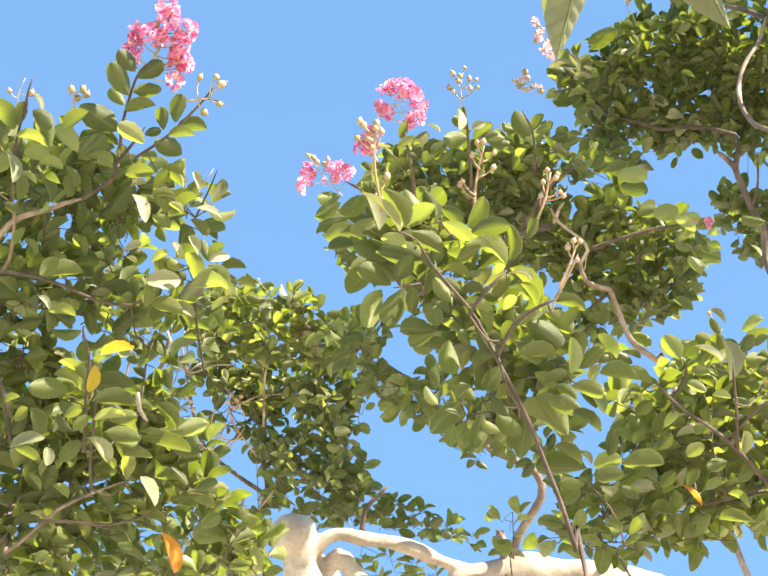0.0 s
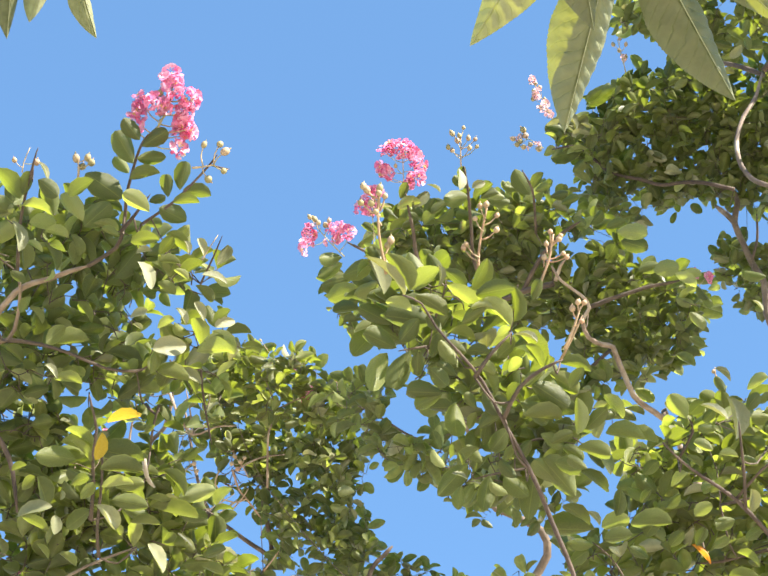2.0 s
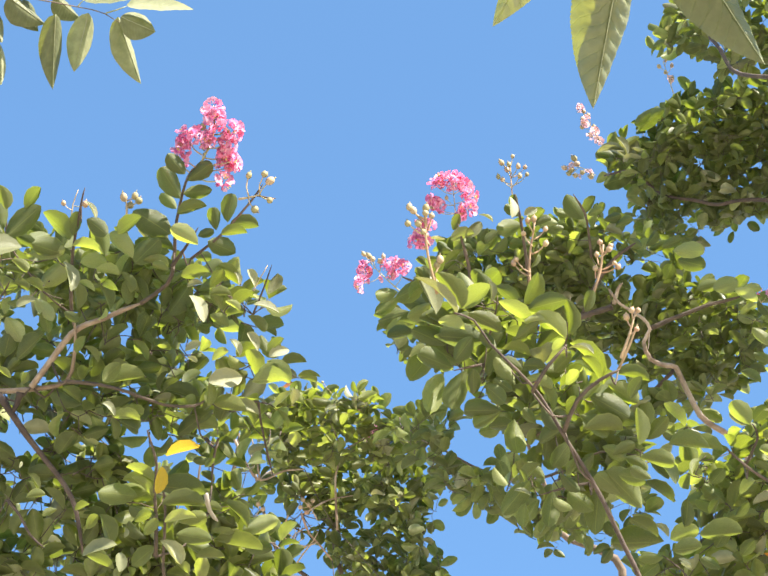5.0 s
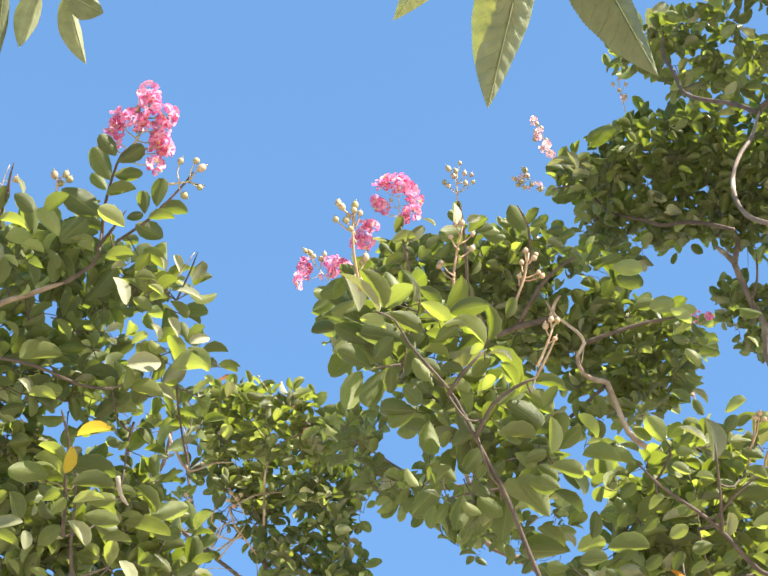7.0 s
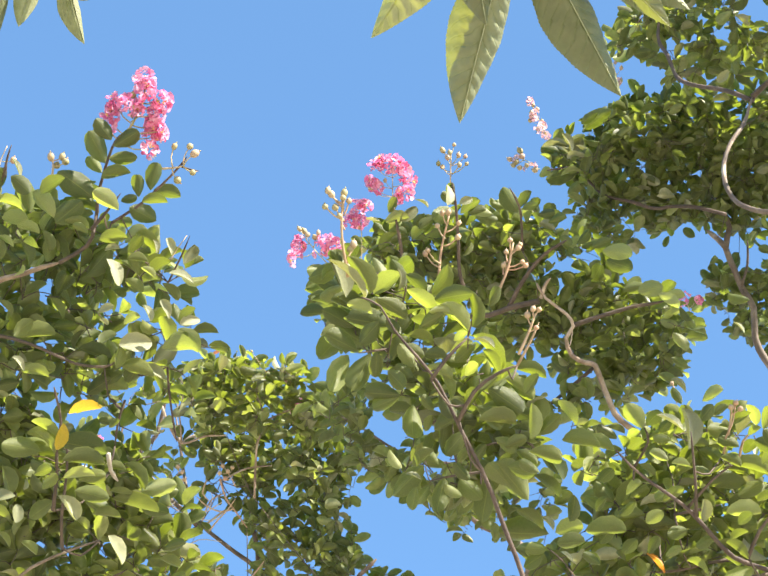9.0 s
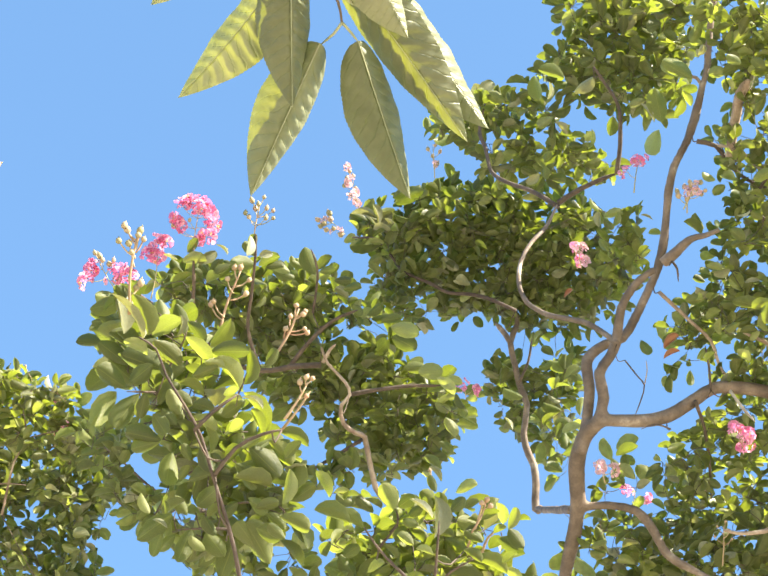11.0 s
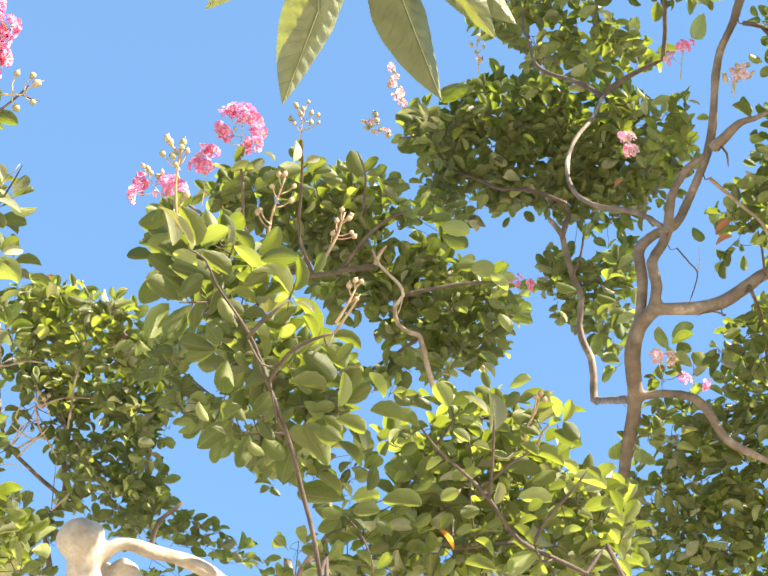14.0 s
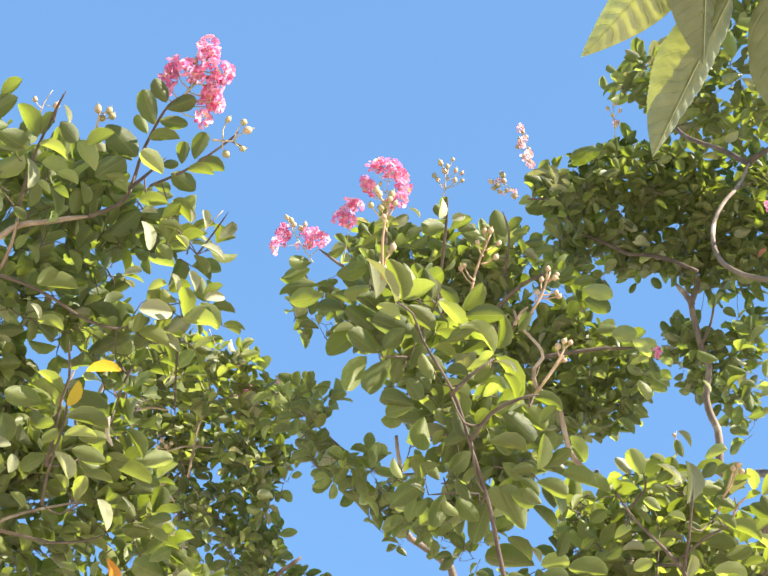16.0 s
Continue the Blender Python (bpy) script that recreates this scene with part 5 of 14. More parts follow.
left.leaf((-0.418, 1.232, 2.860), (0.040, 0.007, 0.006), (0.53, 0.09, 0.84), 0.041, SUNNY)
left.leaf((-0.389, 1.214, 2.881), (-0.004, -0.020, 0.012), (0.53, -0.79, 0.30), 0.024, SUNLIT_PALE)
left.leaf((-0.463, 1.224, 2.860), (0.034, 0.026, 0.002), (-0.56, 0.33, 0.76), 0.043)
left.leaf((-0.479, 1.213, 2.825), (0.018, 0.010, -0.010), (0.16, 0.28, 0.94), 0.023, SUNNY)
left.leaf((-0.483, 1.243, 2.821), (0.014, 0.010, -0.010), (0.29, 0.15, 0.94), 0.020, SUNNY)
left.leaf((-0.477, 1.256, 2.833), (0.023, 0.011, -0.005), (0.21, 0.04, 0.98), 0.026, SUNNY)
left.leaf((-0.471, 1.243, 2.863), (0.039, 0.008, 0.011), (0.10, 0.66, 0.74), 0.042)
left.leaf((-0.397, 1.206, 2.875), (0.023, 0.014, -0.013), (-0.36, 0.32, 0.88), 0.030)
left.leaf((-0.416, 1.264, 2.864), (0.030, 0.006, 0.006), (0.37, 0.27, 0.89), 0.031, SUNNY)
left.leaf((-0.418, 1.272, 2.841), (0.022, 0.007, -0.008), (0.09, 0.11, 0.99), 0.024, SUNNY)
left.leaf((-0.497, 1.334, 2.781), (0.030, -0.017, 0.018), (-0.69, 0.69, 0.22), 0.039)
left.leaf((-0.468, 1.345, 2.830), (-0.004, -0.016, 0.023), (-0.15, 0.69, 0.71), 0.028)
left.leaf((-0.414, 1.319, 2.781), (0.019, 0.015, -0.008), (0.22, -0.04, 0.98), 0.025, SUNNY)
left.leaf((-0.284, 1.191, 2.923), (-0.017, -0.024, 0.010), (-0.30, 0.30, 0.91), 0.031)
left.leaf((-0.283, 1.201, 2.923), (0.032, -0.014, 0.013), (-0.06, 0.68, 0.73), 0.037)
left.leaf((-0.298, 1.239, 2.935), (-0.021, -0.029, 0.024), (-0.44, 0.63, 0.64), 0.044)
left.leaf((-0.309, 1.267, 2.948), (-0.019, -0.021, 0.013), (-0.22, 0.55, 0.81), 0.031)
left.leaf((-0.292, 1.225, 2.928), (0.032, 0.006, 0.008), (-0.33, 0.70, 0.63), 0.034)
left.leaf((-0.300, 1.238, 2.908), (0.035, -0.003, 0.016), (0.41, 0.20, 0.89), 0.039, SUNNY)
left.leaf((-0.246, 1.271, 2.922), (0.008, -0.025, 0.023), (-0.49, 0.43, 0.75), 0.035)
left.leaf((-0.260, 1.275, 2.914), (-0.002, -0.026, 0.015), (-0.12, 0.83, 0.55), 0.030)
left.leaf((-0.242, 1.268, 2.919), (0.033, 0.004, -0.009), (-0.02, 0.42, 0.91), 0.034)
left.leaf((-0.246, 1.235, 2.865), (0.032, 0.003, 0.010), (0.27, 0.35, 0.90), 0.033, SUNNY)
left.leaf((-0.269, 1.274, 2.895), (0.032, 0.020, -0.003), (-0.23, 0.74, 0.64), 0.038)
left.leaf((-0.292, 1.307, 2.907), (0.027, 0.005, -0.006), (-0.55, 0.51, 0.67), 0.028)
left.leaf((-0.286, 1.295, 2.927), (0.019, 0.000, 0.009), (-0.48, 0.56, 0.67), 0.021)
left.leaf((-0.311, 1.259, 2.896), (-0.040, -0.024, 0.022), (-0.14, 0.51, 0.85), 0.052)
left.leaf((-0.321, 1.292, 2.923), (-0.023, -0.020, 0.007), (-0.11, 0.74, 0.66), 0.031)
left.leaf((-0.364, 1.224, 2.866), (0.027, -0.012, 0.019), (-0.24, 0.32, 0.92), 0.035)
left.leaf((-0.353, 1.261, 2.862), (-0.027, -0.025, 0.015), (0.57, 0.30, 0.77), 0.040, SUNNY)
left.leaf((-0.353, 1.271, 2.863), (0.029, -0.013, 0.025), (-0.09, 0.54, 0.84), 0.041)
left.leaf((-0.370, 1.274, 2.848), (-0.021, -0.020, 0.005), (0.35, 0.26, 0.90), 0.030, SUNNY)
left.leaf((-0.370, 1.280, 2.861), (0.008, 0.016, -0.022), (0.32, 0.31, 0.90), 0.028, SUNNY)
left.leaf((-0.273, 1.241, 2.856), (-0.029, -0.023, 0.004), (0.38, 0.31, 0.87), 0.037, SUNNY)
left.leaf((-0.315, 1.281, 2.865), (-0.024, -0.012, 0.014), (0.29, 0.13, 0.95), 0.031, SUNNY)
left.leaf((-0.311, 1.270, 2.845), (-0.018, -0.011, 0.001), (0.11, 0.07, 0.99), 0.021, SUNNY)
left.leaf((-0.295, 1.264, 2.830), (0.034, -0.001, 0.007), (0.38, 0.32, 0.87), 0.035, SUNNY)
left.leaf((-0.271, 1.276, 2.827), (-0.021, -0.000, 0.002), (0.76, -0.64, -0.12), 0.021, SUNLIT_PALE)
left.leaf((-0.270, 1.312, 2.855), (0.017, -0.015, 0.016), (0.16, 0.34, 0.92), 0.028, SUNNY)
left.leaf((-0.245, 1.330, 2.837), (0.029, -0.017, 0.019), (0.19, 0.02, 0.98), 0.038, SUNNY)
left.leaf((-0.243, 1.311, 2.839), (-0.024, -0.011, -0.002), (0.37, 0.17, 0.91), 0.027, SUNNY)
left.leaf((-0.219, 1.322, 2.862), (-0.006, -0.012, 0.018), (0.65, -0.76, 0.05), 0.022, SUNLIT_PALE)
left.leaf((-0.236, 1.312, 2.855), (-0.002, -0.011, 0.015), (0.58, -0.75, 0.32), 0.018, SUNLIT_PALE)
left.leaf((-0.197, 1.291, 2.817), (0.012, -0.010, 0.021), (0.49, -0.81, 0.32), 0.027, SUNLIT_PALE)
left.leaf((-0.217, 1.311, 2.821), (0.031, 0.009, -0.000), (0.50, -0.78, 0.38), 0.032, SUNLIT_PALE)
left.leaf((-0.270, 1.324, 2.823), (0.020, 0.015, -0.010), (-0.24, 0.37, 0.90), 0.026)
left.leaf((-0.224, 1.316, 2.809), (0.019, 0.016, -0.012), (0.35, 0.11, 0.93), 0.028, SUNNY)
left.leaf((-0.232, 1.306, 2.808), (-0.011, -0.015, 0.012), (0.20, 0.06, 0.98), 0.022, SUNNY)
left.leaf((-0.291, 1.297, 2.830), (0.024, 0.016, -0.022), (0.53, -0.74, 0.40), 0.036, SUNLIT_PALE)
left.leaf((-0.388, 1.295, 2.818), (-0.004, 0.009, -0.017), (0.43, -0.01, 0.90), 0.020, SUNNY)
left.leaf((-0.299, 1.334, 2.776), (0.021, -0.003, 0.005), (0.44, -0.83, 0.33), 0.022, SUNLIT_PALE)
left.leaf((-0.294, 1.327, 2.760), (0.011, 0.005, -0.005), (0.46, -0.85, 0.26), 0.013, SUNLIT_PALE)
left.leaf((-0.370, 1.325, 2.756), (-0.024, 0.010, -0.013), (0.35, 0.08, 0.93), 0.029, SUNNY)
left.leaf((-0.391, 1.352, 2.752), (0.040, 0.004, 0.017), (0.16, 0.11, 0.98), 0.044, SUNNY)
left.leaf((-0.277, 1.376, 2.763), (0.040, -0.002, 0.010), (0.67, -0.75, -0.02), 0.041, SUNLIT_PALE)
left.leaf((-0.279, 1.390, 2.738), (0.004, -0.015, 0.021), (0.43, 0.17, 0.89), 0.026, SUNNY)
left.leaf((-0.234, 1.403, 2.736), (-0.040, -0.007, 0.007), (0.50, 0.07, 0.86), 0.041, SUNNY)
left.leaf((-0.222, 1.416, 2.742), (-0.031, -0.018, 0.011), (0.46, -0.89, 0.00), 0.038, SUNLIT_PALE)
left.leaf((-0.234, 1.334, 2.763), (-0.006, -0.015, 0.017), (0.66, -0.75, 0.01), 0.024, SUNLIT_PALE)
left.leaf((-0.214, 1.338, 2.772), (-0.010, -0.016, 0.016), (0.44, -0.85, 0.27), 0.025, SUNLIT_PALE)
left.leaf((-0.207, 1.355, 2.786), (-0.005, -0.013, 0.016), (-0.12, 0.67, 0.73), 0.021)
left.leaf((-0.204, 1.350, 2.778), (0.018, -0.010, 0.017), (-0.16, 0.47, 0.87), 0.027)
left.leaf((-0.203, 1.353, 2.776), (0.025, -0.007, 0.012), (0.64, -0.75, 0.14), 0.028, SUNLIT_PALE)
left.leaf((-0.268, 1.344, 2.768), (0.021, -0.011, 0.010), (-0.04, 0.42, 0.91), 0.025)
left.leaf((-0.217, 1.367, 2.766), (0.024, -0.000, 0.007), (-0.16, 0.63, 0.76), 0.025)
left.leaf((-0.209, 1.379, 2.793), (0.029, 0.019, -0.020), (0.15, 0.67, 0.73), 0.040)
left.leaf((-0.225, 1.375, 2.758), (0.050, -0.007, 0.006), (0.32, 0.37, 0.87), 0.051)
left.leaf((-0.345, 1.443, 2.682), (0.016, -0.001, 0.011), (0.74, -0.67, 0.09), 0.019, SUNLIT_PALE)
left.leaf((-0.347, 1.449, 2.679), (-0.031, -0.014, 0.016), (0.31, 0.16, 0.94), 0.038, SUNNY)
left.leaf((-0.347, 1.460, 2.672), (-0.037, -0.011, 0.019), (0.44, 0.03, 0.90), 0.043, SUNNY)
left.leaf((-0.347, 1.456, 2.677), (0.059, 0.015, 0.003), (-0.67, 0.32, 0.67), 0.061)
left.leaf((-0.331, 1.425, 2.627), (0.049, 0.007, 0.011), (0.47, 0.33, 0.82), 0.051, SUNNY)
left.leaf((-0.267, 1.470, 2.657), (0.034, 0.013, -0.022), (0.37, 0.25, 0.89), 0.043, SUNNY)
left.leaf((-0.290, 1.483, 2.729), (-0.021, -0.001, 0.003), (-0.25, 0.71, 0.66), 0.021)
left.leaf((-0.294, 1.472, 2.713), (0.013, -0.002, 0.011), (-0.09, 0.72, 0.69), 0.017)
left.leaf((-0.359, 1.398, 2.730), (-0.028, -0.017, 0.007), (0.40, 0.05, 0.92), 0.034, SUNNY)
left.leaf((-0.397, 1.360, 2.728), (0.021, 0.008, -0.005), (0.68, -0.69, 0.23), 0.023, SUNLIT_PALE)
left.leaf((-0.346, 1.463, 2.640), (-0.030, -0.010, 0.010), (-0.25, 0.80, 0.55), 0.033)
left.leaf((-0.329, 1.438, 2.612), (0.035, 0.001, 0.013), (0.47, 0.19, 0.86), 0.038, SUNNY)
left.leaf((-0.316, 1.454, 2.622), (0.032, -0.003, 0.003), (0.46, 0.48, 0.75), 0.033, SUNNY)
left.leaf((-0.488, 1.303, 2.726), (-0.014, -0.013, 0.004), (0.31, 0.43, 0.85), 0.019, SUNNY)
left.leaf((-0.478, 1.315, 2.727), (0.008, -0.007, 0.011), (0.31, 0.26, 0.91), 0.015, SUNNY)
left.leaf((-0.481, 1.361, 2.643), (0.003, -0.004, 0.006), (0.61, -0.78, 0.16), 0.008, SUNLIT_PALE)
left.leaf((-0.476, 1.385, 2.619), (0.020, 0.004, 0.008), (0.02, 0.29, 0.96), 0.022, SUNNY)
left.leaf((-0.455, 1.435, 2.637), (-0.016, 0.001, -0.006), (0.24, 0.36, 0.90), 0.018, SUNNY)
left.leaf((-0.623, 1.336, 2.701), (0.018, -0.004, 0.022), (-0.51, 0.33, 0.79), 0.028)
left.leaf((-0.569, 1.313, 2.705), (0.013, -0.003, 0.020), (-0.56, 0.55, 0.62), 0.024)
left.leaf((-0.550, 1.328, 2.680), (0.002, 0.006, -0.011), (0.21, 0.21, 0.95), 0.013, SUNNY)
left.leaf((-0.533, 1.334, 2.781), (0.018, -0.004, 0.010), (-0.35, 0.70, 0.62), 0.021)
left.leaf((-0.568, 1.346, 2.780), (-0.007, -0.015, 0.012), (-0.40, 0.59, 0.70), 0.020)
left.leaf((-0.617, 1.310, 2.770), (-0.016, -0.016, 0.019), (-0.31, 0.56, 0.77), 0.029)
left.leaf((-0.493, 1.347, 2.820), (0.020, -0.004, 0.010), (-0.45, 0.71, 0.54), 0.023)
left.leaf((-0.430, 1.342, 2.793), (0.010, -0.011, 0.017), (-0.46, 0.43, 0.78), 0.023)
left.leaf((-0.442, 1.311, 2.831), (0.016, 0.013, -0.006), (-0.22, 0.67, 0.71), 0.022)
left.leaf((-0.322, 1.488, 2.651), (0.047, 0.007, -0.013), (0.24, 0.16, 0.96), 0.049, SUNNY)
left.leaf((-0.285, 1.489, 2.631), (0.027, 0.015, -0.002), (0.17, -0.00, 0.99), 0.030, SUNNY)
left.leaf((-0.283, 1.504, 2.630), (0.053, 0.023, -0.012), (0.41, 0.15, 0.90), 0.059, SUNNY)
left.leaf((-0.322, 1.472, 2.618), (0.040, 0.015, 0.000), (-0.16, 0.76, 0.63), 0.042)
left.leaf((-0.341, 1.475, 2.613), (0.021, 0.018, -0.025), (0.61, -0.68, 0.40), 0.037, SUNLIT_PALE)
left.leaf((-0.318, 1.515, 2.635), (0.026, 0.019, -0.012), (0.18, 0.81, 0.56), 0.035)
left.leaf((-0.306, 1.511, 2.612), (0.036, 0.002, 0.003), (0.54, 0.23, 0.81), 0.036, SUNNY)
left.leaf((-0.389, 1.467, 2.606), (-0.038, -0.011, -0.012), (0.58, -0.80, 0.18), 0.041, SUNLIT_PALE)
left.leaf((-0.418, 1.453, 2.583), (0.027, 0.012, -0.016), (0.31, 0.28, 0.91), 0.034, SUNNY)
left.leaf((-0.404, 1.482, 2.566), (0.015, 0.012, -0.011), (0.21, 0.28, 0.93), 0.022, SUNNY)
left.leaf((-0.380, 1.497, 2.562), (0.020, 0.012, -0.007), (0.32, 0.44, 0.84), 0.024, SUNNY)
left.leaf((-0.382, 1.520, 2.611), (0.024, -0.001, 0.024), (0.03, 0.66, 0.75), 0.034)
left.leaf((-0.382, 1.467, 2.568), (0.002, -0.010, 0.020), (0.64, -0.73, 0.25), 0.022, SUNLIT_PALE)
left.leaf((-0.285, 1.523, 2.590), (0.020, 0.026, -0.023), (0.50, -0.83, 0.24), 0.040, SUNLIT_PALE)
left.leaf((-0.252, 1.511, 2.647), (0.041, 0.009, 0.015), (-0.23, 0.84, 0.50), 0.045)
left.leaf((-0.412, 1.464, 2.647), (0.017, 0.015, -0.031), (0.34, 0.32, 0.89), 0.038, SUNNY)
left.leaf((-0.385, 1.482, 2.625), (0.004, -0.006, 0.014), (0.69, -0.72, 0.11), 0.016, SUNLIT_PALE)
left.leaf((-0.336, 1.493, 2.641), (0.015, -0.008, 0.023), (0.10, -0.20, 0.98), 0.028, SUNNY)
left.leaf((-0.368, 1.457, 2.664), (-0.045, -0.010, 0.007), (-0.12, 0.64, 0.76), 0.047)
left.leaf((-0.371, 1.431, 2.674), (0.027, 0.020, -0.014), (0.35, 0.08, 0.93), 0.036, SUNNY)
left.leaf((-0.358, 1.472, 2.683), (-0.031, -0.011, 0.006), (-0.24, 0.90, 0.37), 0.033)
left.leaf((-0.256, 1.550, 2.652), (0.034, 0.016, -0.003), (-0.34, 0.84, 0.41), 0.038)
left.leaf((-0.224, 1.567, 2.600), (0.026, -0.000, 0.010), (-0.18, 0.84, 0.52), 0.028)
left.leaf((-0.212, 1.546, 2.533), (0.023, -0.010, 0.014), (-0.19, 0.69, 0.70), 0.028)
left.leaf((-0.219, 1.519, 2.556), (0.025, 0.006, -0.003), (0.35, 0.16, 0.92), 0.026, SUNNY)
left.leaf((-0.353, 1.447, 2.602), (0.014, -0.006, 0.019), (0.18, 0.41, 0.89), 0.024, SUNNY)
left.leaf((-0.366, 1.445, 2.621), (0.026, -0.006, 0.009), (0.60, 0.38, 0.71), 0.028, SUNNY)
left.leaf((-0.427, 1.466, 2.629), (0.015, -0.008, 0.015), (0.50, 0.09, 0.86), 0.023, SUNNY)
left.leaf((-0.441, 1.458, 2.651), (0.020, -0.006, 0.010), (0.11, 0.31, 0.94), 0.023, SUNNY)
left.leaf((-0.400, 1.553, 2.492), (0.016, -0.004, 0.010), (0.24, 0.33, 0.91), 0.020, SUNNY)
left.leaf((-0.318, 1.606, 2.549), (0.020, 0.004, -0.004), (-0.14, 0.77, 0.62), 0.021)
left.close(300)


# ---- the tree farther back, with the pale pruned limb ----
back = Tree((-0.2, 4.6, 0), "crape myrtle tree with small leaves and a pale pruned limb", seed=23, size=0.055)
back.limb(((-0.487, 3.809, 4.133), (-0.460, 3.791, 4.164), (-0.432, 3.776, 4.192), (-0.412, 3.760, 4.218)), 0.0026, 0.0018, mat=DRY)
back.limb(((-0.460, 3.724, 4.262), (-0.441, 3.764, 4.219), (-0.419, 3.788, 4.200), (-0.378, 3.828, 4.159)), 0.0032, 0.0023, mat=DRY)
back.limb(((-0.417, 3.777, 4.193), (-0.455, 3.780, 4.183), (-0.498, 3.766, 4.194), (-0.527, 3.749, 4.214)), 0.0026, 0.0018, mat=DRY)
back.limb(((-0.498, 3.722, 4.257), (-0.510, 3.744, 4.224), (-0.486, 3.761, 4.204)), 0.0026, 0.0018, mat=DRY)
back.limb(((-0.369, 3.896, 4.018), (-0.345, 3.882, 4.044), (-0.324, 3.868, 4.069)), 0.0026, 0.0018, mat=DRY)
wood = []
wood.append((((-0.200, 4.600, 0.000), (-0.150, 4.450, 1.400), (-0.168, 3.900, 3.564), (-0.208, 3.751, 3.664), (-0.230, 3.700, 3.725), (-0.242, 3.653, 3.781)), 0.1100, 0.0540))
wood.append((((-0.212, 3.708, 3.715), (-0.172, 3.664, 3.768), (-0.126, 3.650, 3.784), (-0.059, 3.657, 3.776), (0.008, 3.679, 3.780), (0.089, 3.720, 3.779), (0.165, 3.786, 3.778), (0.248, 3.804, 3.757), (0.309, 3.807, 3.753)), 0.0240, 0.0191))
wood.append((((-0.180, 3.743, 3.704), (-0.127, 3.722, 3.761), (-0.093, 3.726, 3.725), (-0.032, 3.756, 3.659)), 0.0268, 0.0240))
wood.append((((0.105, 3.992, 3.610), (0.200, 3.845, 3.708), (0.275, 3.813, 3.746), (0.377, 3.801, 3.760), (0.501, 3.807, 3.753), (0.706, 3.825, 3.732), (0.880, 3.939, 3.674), (0.974, 4.119, 3.537)), 0.0465, 0.0448))
back.grown(wood, "trunk", PALE, "smooth pale pruned trunk with a bent limb", 0.008, (((-0.252, 3.647, 3.784), 0.0610), ((-0.220, 3.657, 3.807), 0.0400)))
back.nodes.clear()
back.limb(((-0.356, 4.486, 4.032), (-0.416, 4.290, 4.189), (-0.372, 4.176, 4.246), (-0.396, 4.066, 4.378), (-0.392, 4.006, 4.527), (-0.412, 3.975, 4.641), (-0.404, 3.904, 4.727)), 0.0111, 0.0040, mat=TWIG)
back.limb(((-0.380, 4.176, 4.246), (-0.484, 4.084, 4.278), (-0.583, 4.066, 4.378), (-0.634, 3.971, 4.569), (-0.658, 3.945, 4.678)), 0.0078, 0.0040)
back.limb(((-0.567, 4.096, 4.342), (-0.770, 4.047, 4.556), (-0.722, 3.991, 4.623), (-0.698, 3.934, 4.690), (-0.690, 3.904, 4.727)), 0.0080, 0.0064)
back.limb(((-0.634, 3.971, 4.569), (-0.605, 3.956, 4.587), (-0.565, 3.951, 4.593), (-0.510, 3.971, 4.569)), 0.0079, 0.0063, mat=PALE)
back.limb(((-0.559, 4.101, 4.336), (-0.489, 4.066, 4.378), (-0.443, 4.046, 4.401)), 0.0039, 0.0031, mat=PALE)
back.limb(((-0.388, 4.016, 4.437), (-0.443, 4.046, 4.401), (-0.552, 4.016, 4.437)), 0.0039, 0.0023, mat=TWIG)
back.limb(((-0.404, 4.006, 4.605), (-0.309, 3.975, 4.641), (-0.213, 3.934, 4.690)), 0.0040, 0.0032, mat=TWIG)
back.limb(((-0.762, 3.720, 4.228), (-0.757, 3.637, 4.311), (-0.726, 3.538, 4.415)), 0.0041, 0.0026, mat=LIGHT)
back.limb(((-0.639, 3.551, 4.416), (-0.613, 3.601, 4.370), (-0.575, 3.645, 4.332), (-0.503, 3.635, 4.353), (-0.441, 3.639, 4.358)), 0.0046, 0.0026, mat=LIGHT)
back.limb(((-0.575, 3.645, 4.332), (-0.579, 3.601, 4.375), (-0.591, 3.547, 4.427)), 0.0031, 0.0018, mat=LIGHT)
back.limb(((-0.359, 3.778, 4.232), (-0.352, 3.665, 4.346), (-0.330, 3.616, 4.398), (-0.358, 3.549, 4.460)), 0.0041, 0.0022, mat=LIGHT)
back.limb(((-0.330, 3.616, 4.398), (-0.247, 3.597, 4.430), (-0.210, 3.597, 4.436)), 0.0026, 0.0018, mat=LIGHT)
back.limb(((-0.457, 3.732, 4.262), (-0.380, 3.712, 4.294), (-0.306, 3.712, 4.305)), 0.0031, 0.0018, mat=LIGHT)
back.limb(((-0.512, 3.814, 4.172), (-0.484, 3.770, 4.220), (-0.430, 3.757, 4.241)), 0.0031, 0.0018, mat=LIGHT)
panicle(back, (-0.410, 3.708, 4.223), (-0.441, 3.667, 4.258), (), ((-0.448, 3.667, 4.268), (-0.432, 3.675, 4.254), (-0.457, 3.680, 4.251), (-0.420, 3.674, 4.267), (-0.440, 3.693, 4.241)), mat=DRY, seeds=True, bud=0.014, radius=0.002, name="seed_spray", label="dry flower stalk with tan seed capsules")
panicle(back, (-0.612, 3.689, 4.210), (-0.572, 3.664, 4.242), (), ((-0.565, 3.665, 4.242), (-0.578, 3.657, 4.255), (-0.558, 3.675, 4.222)), mat=DRY, seeds=True, bud=0.014, radius=0.002, name="seed_spray", label="dry flower stalk with tan seed capsules")
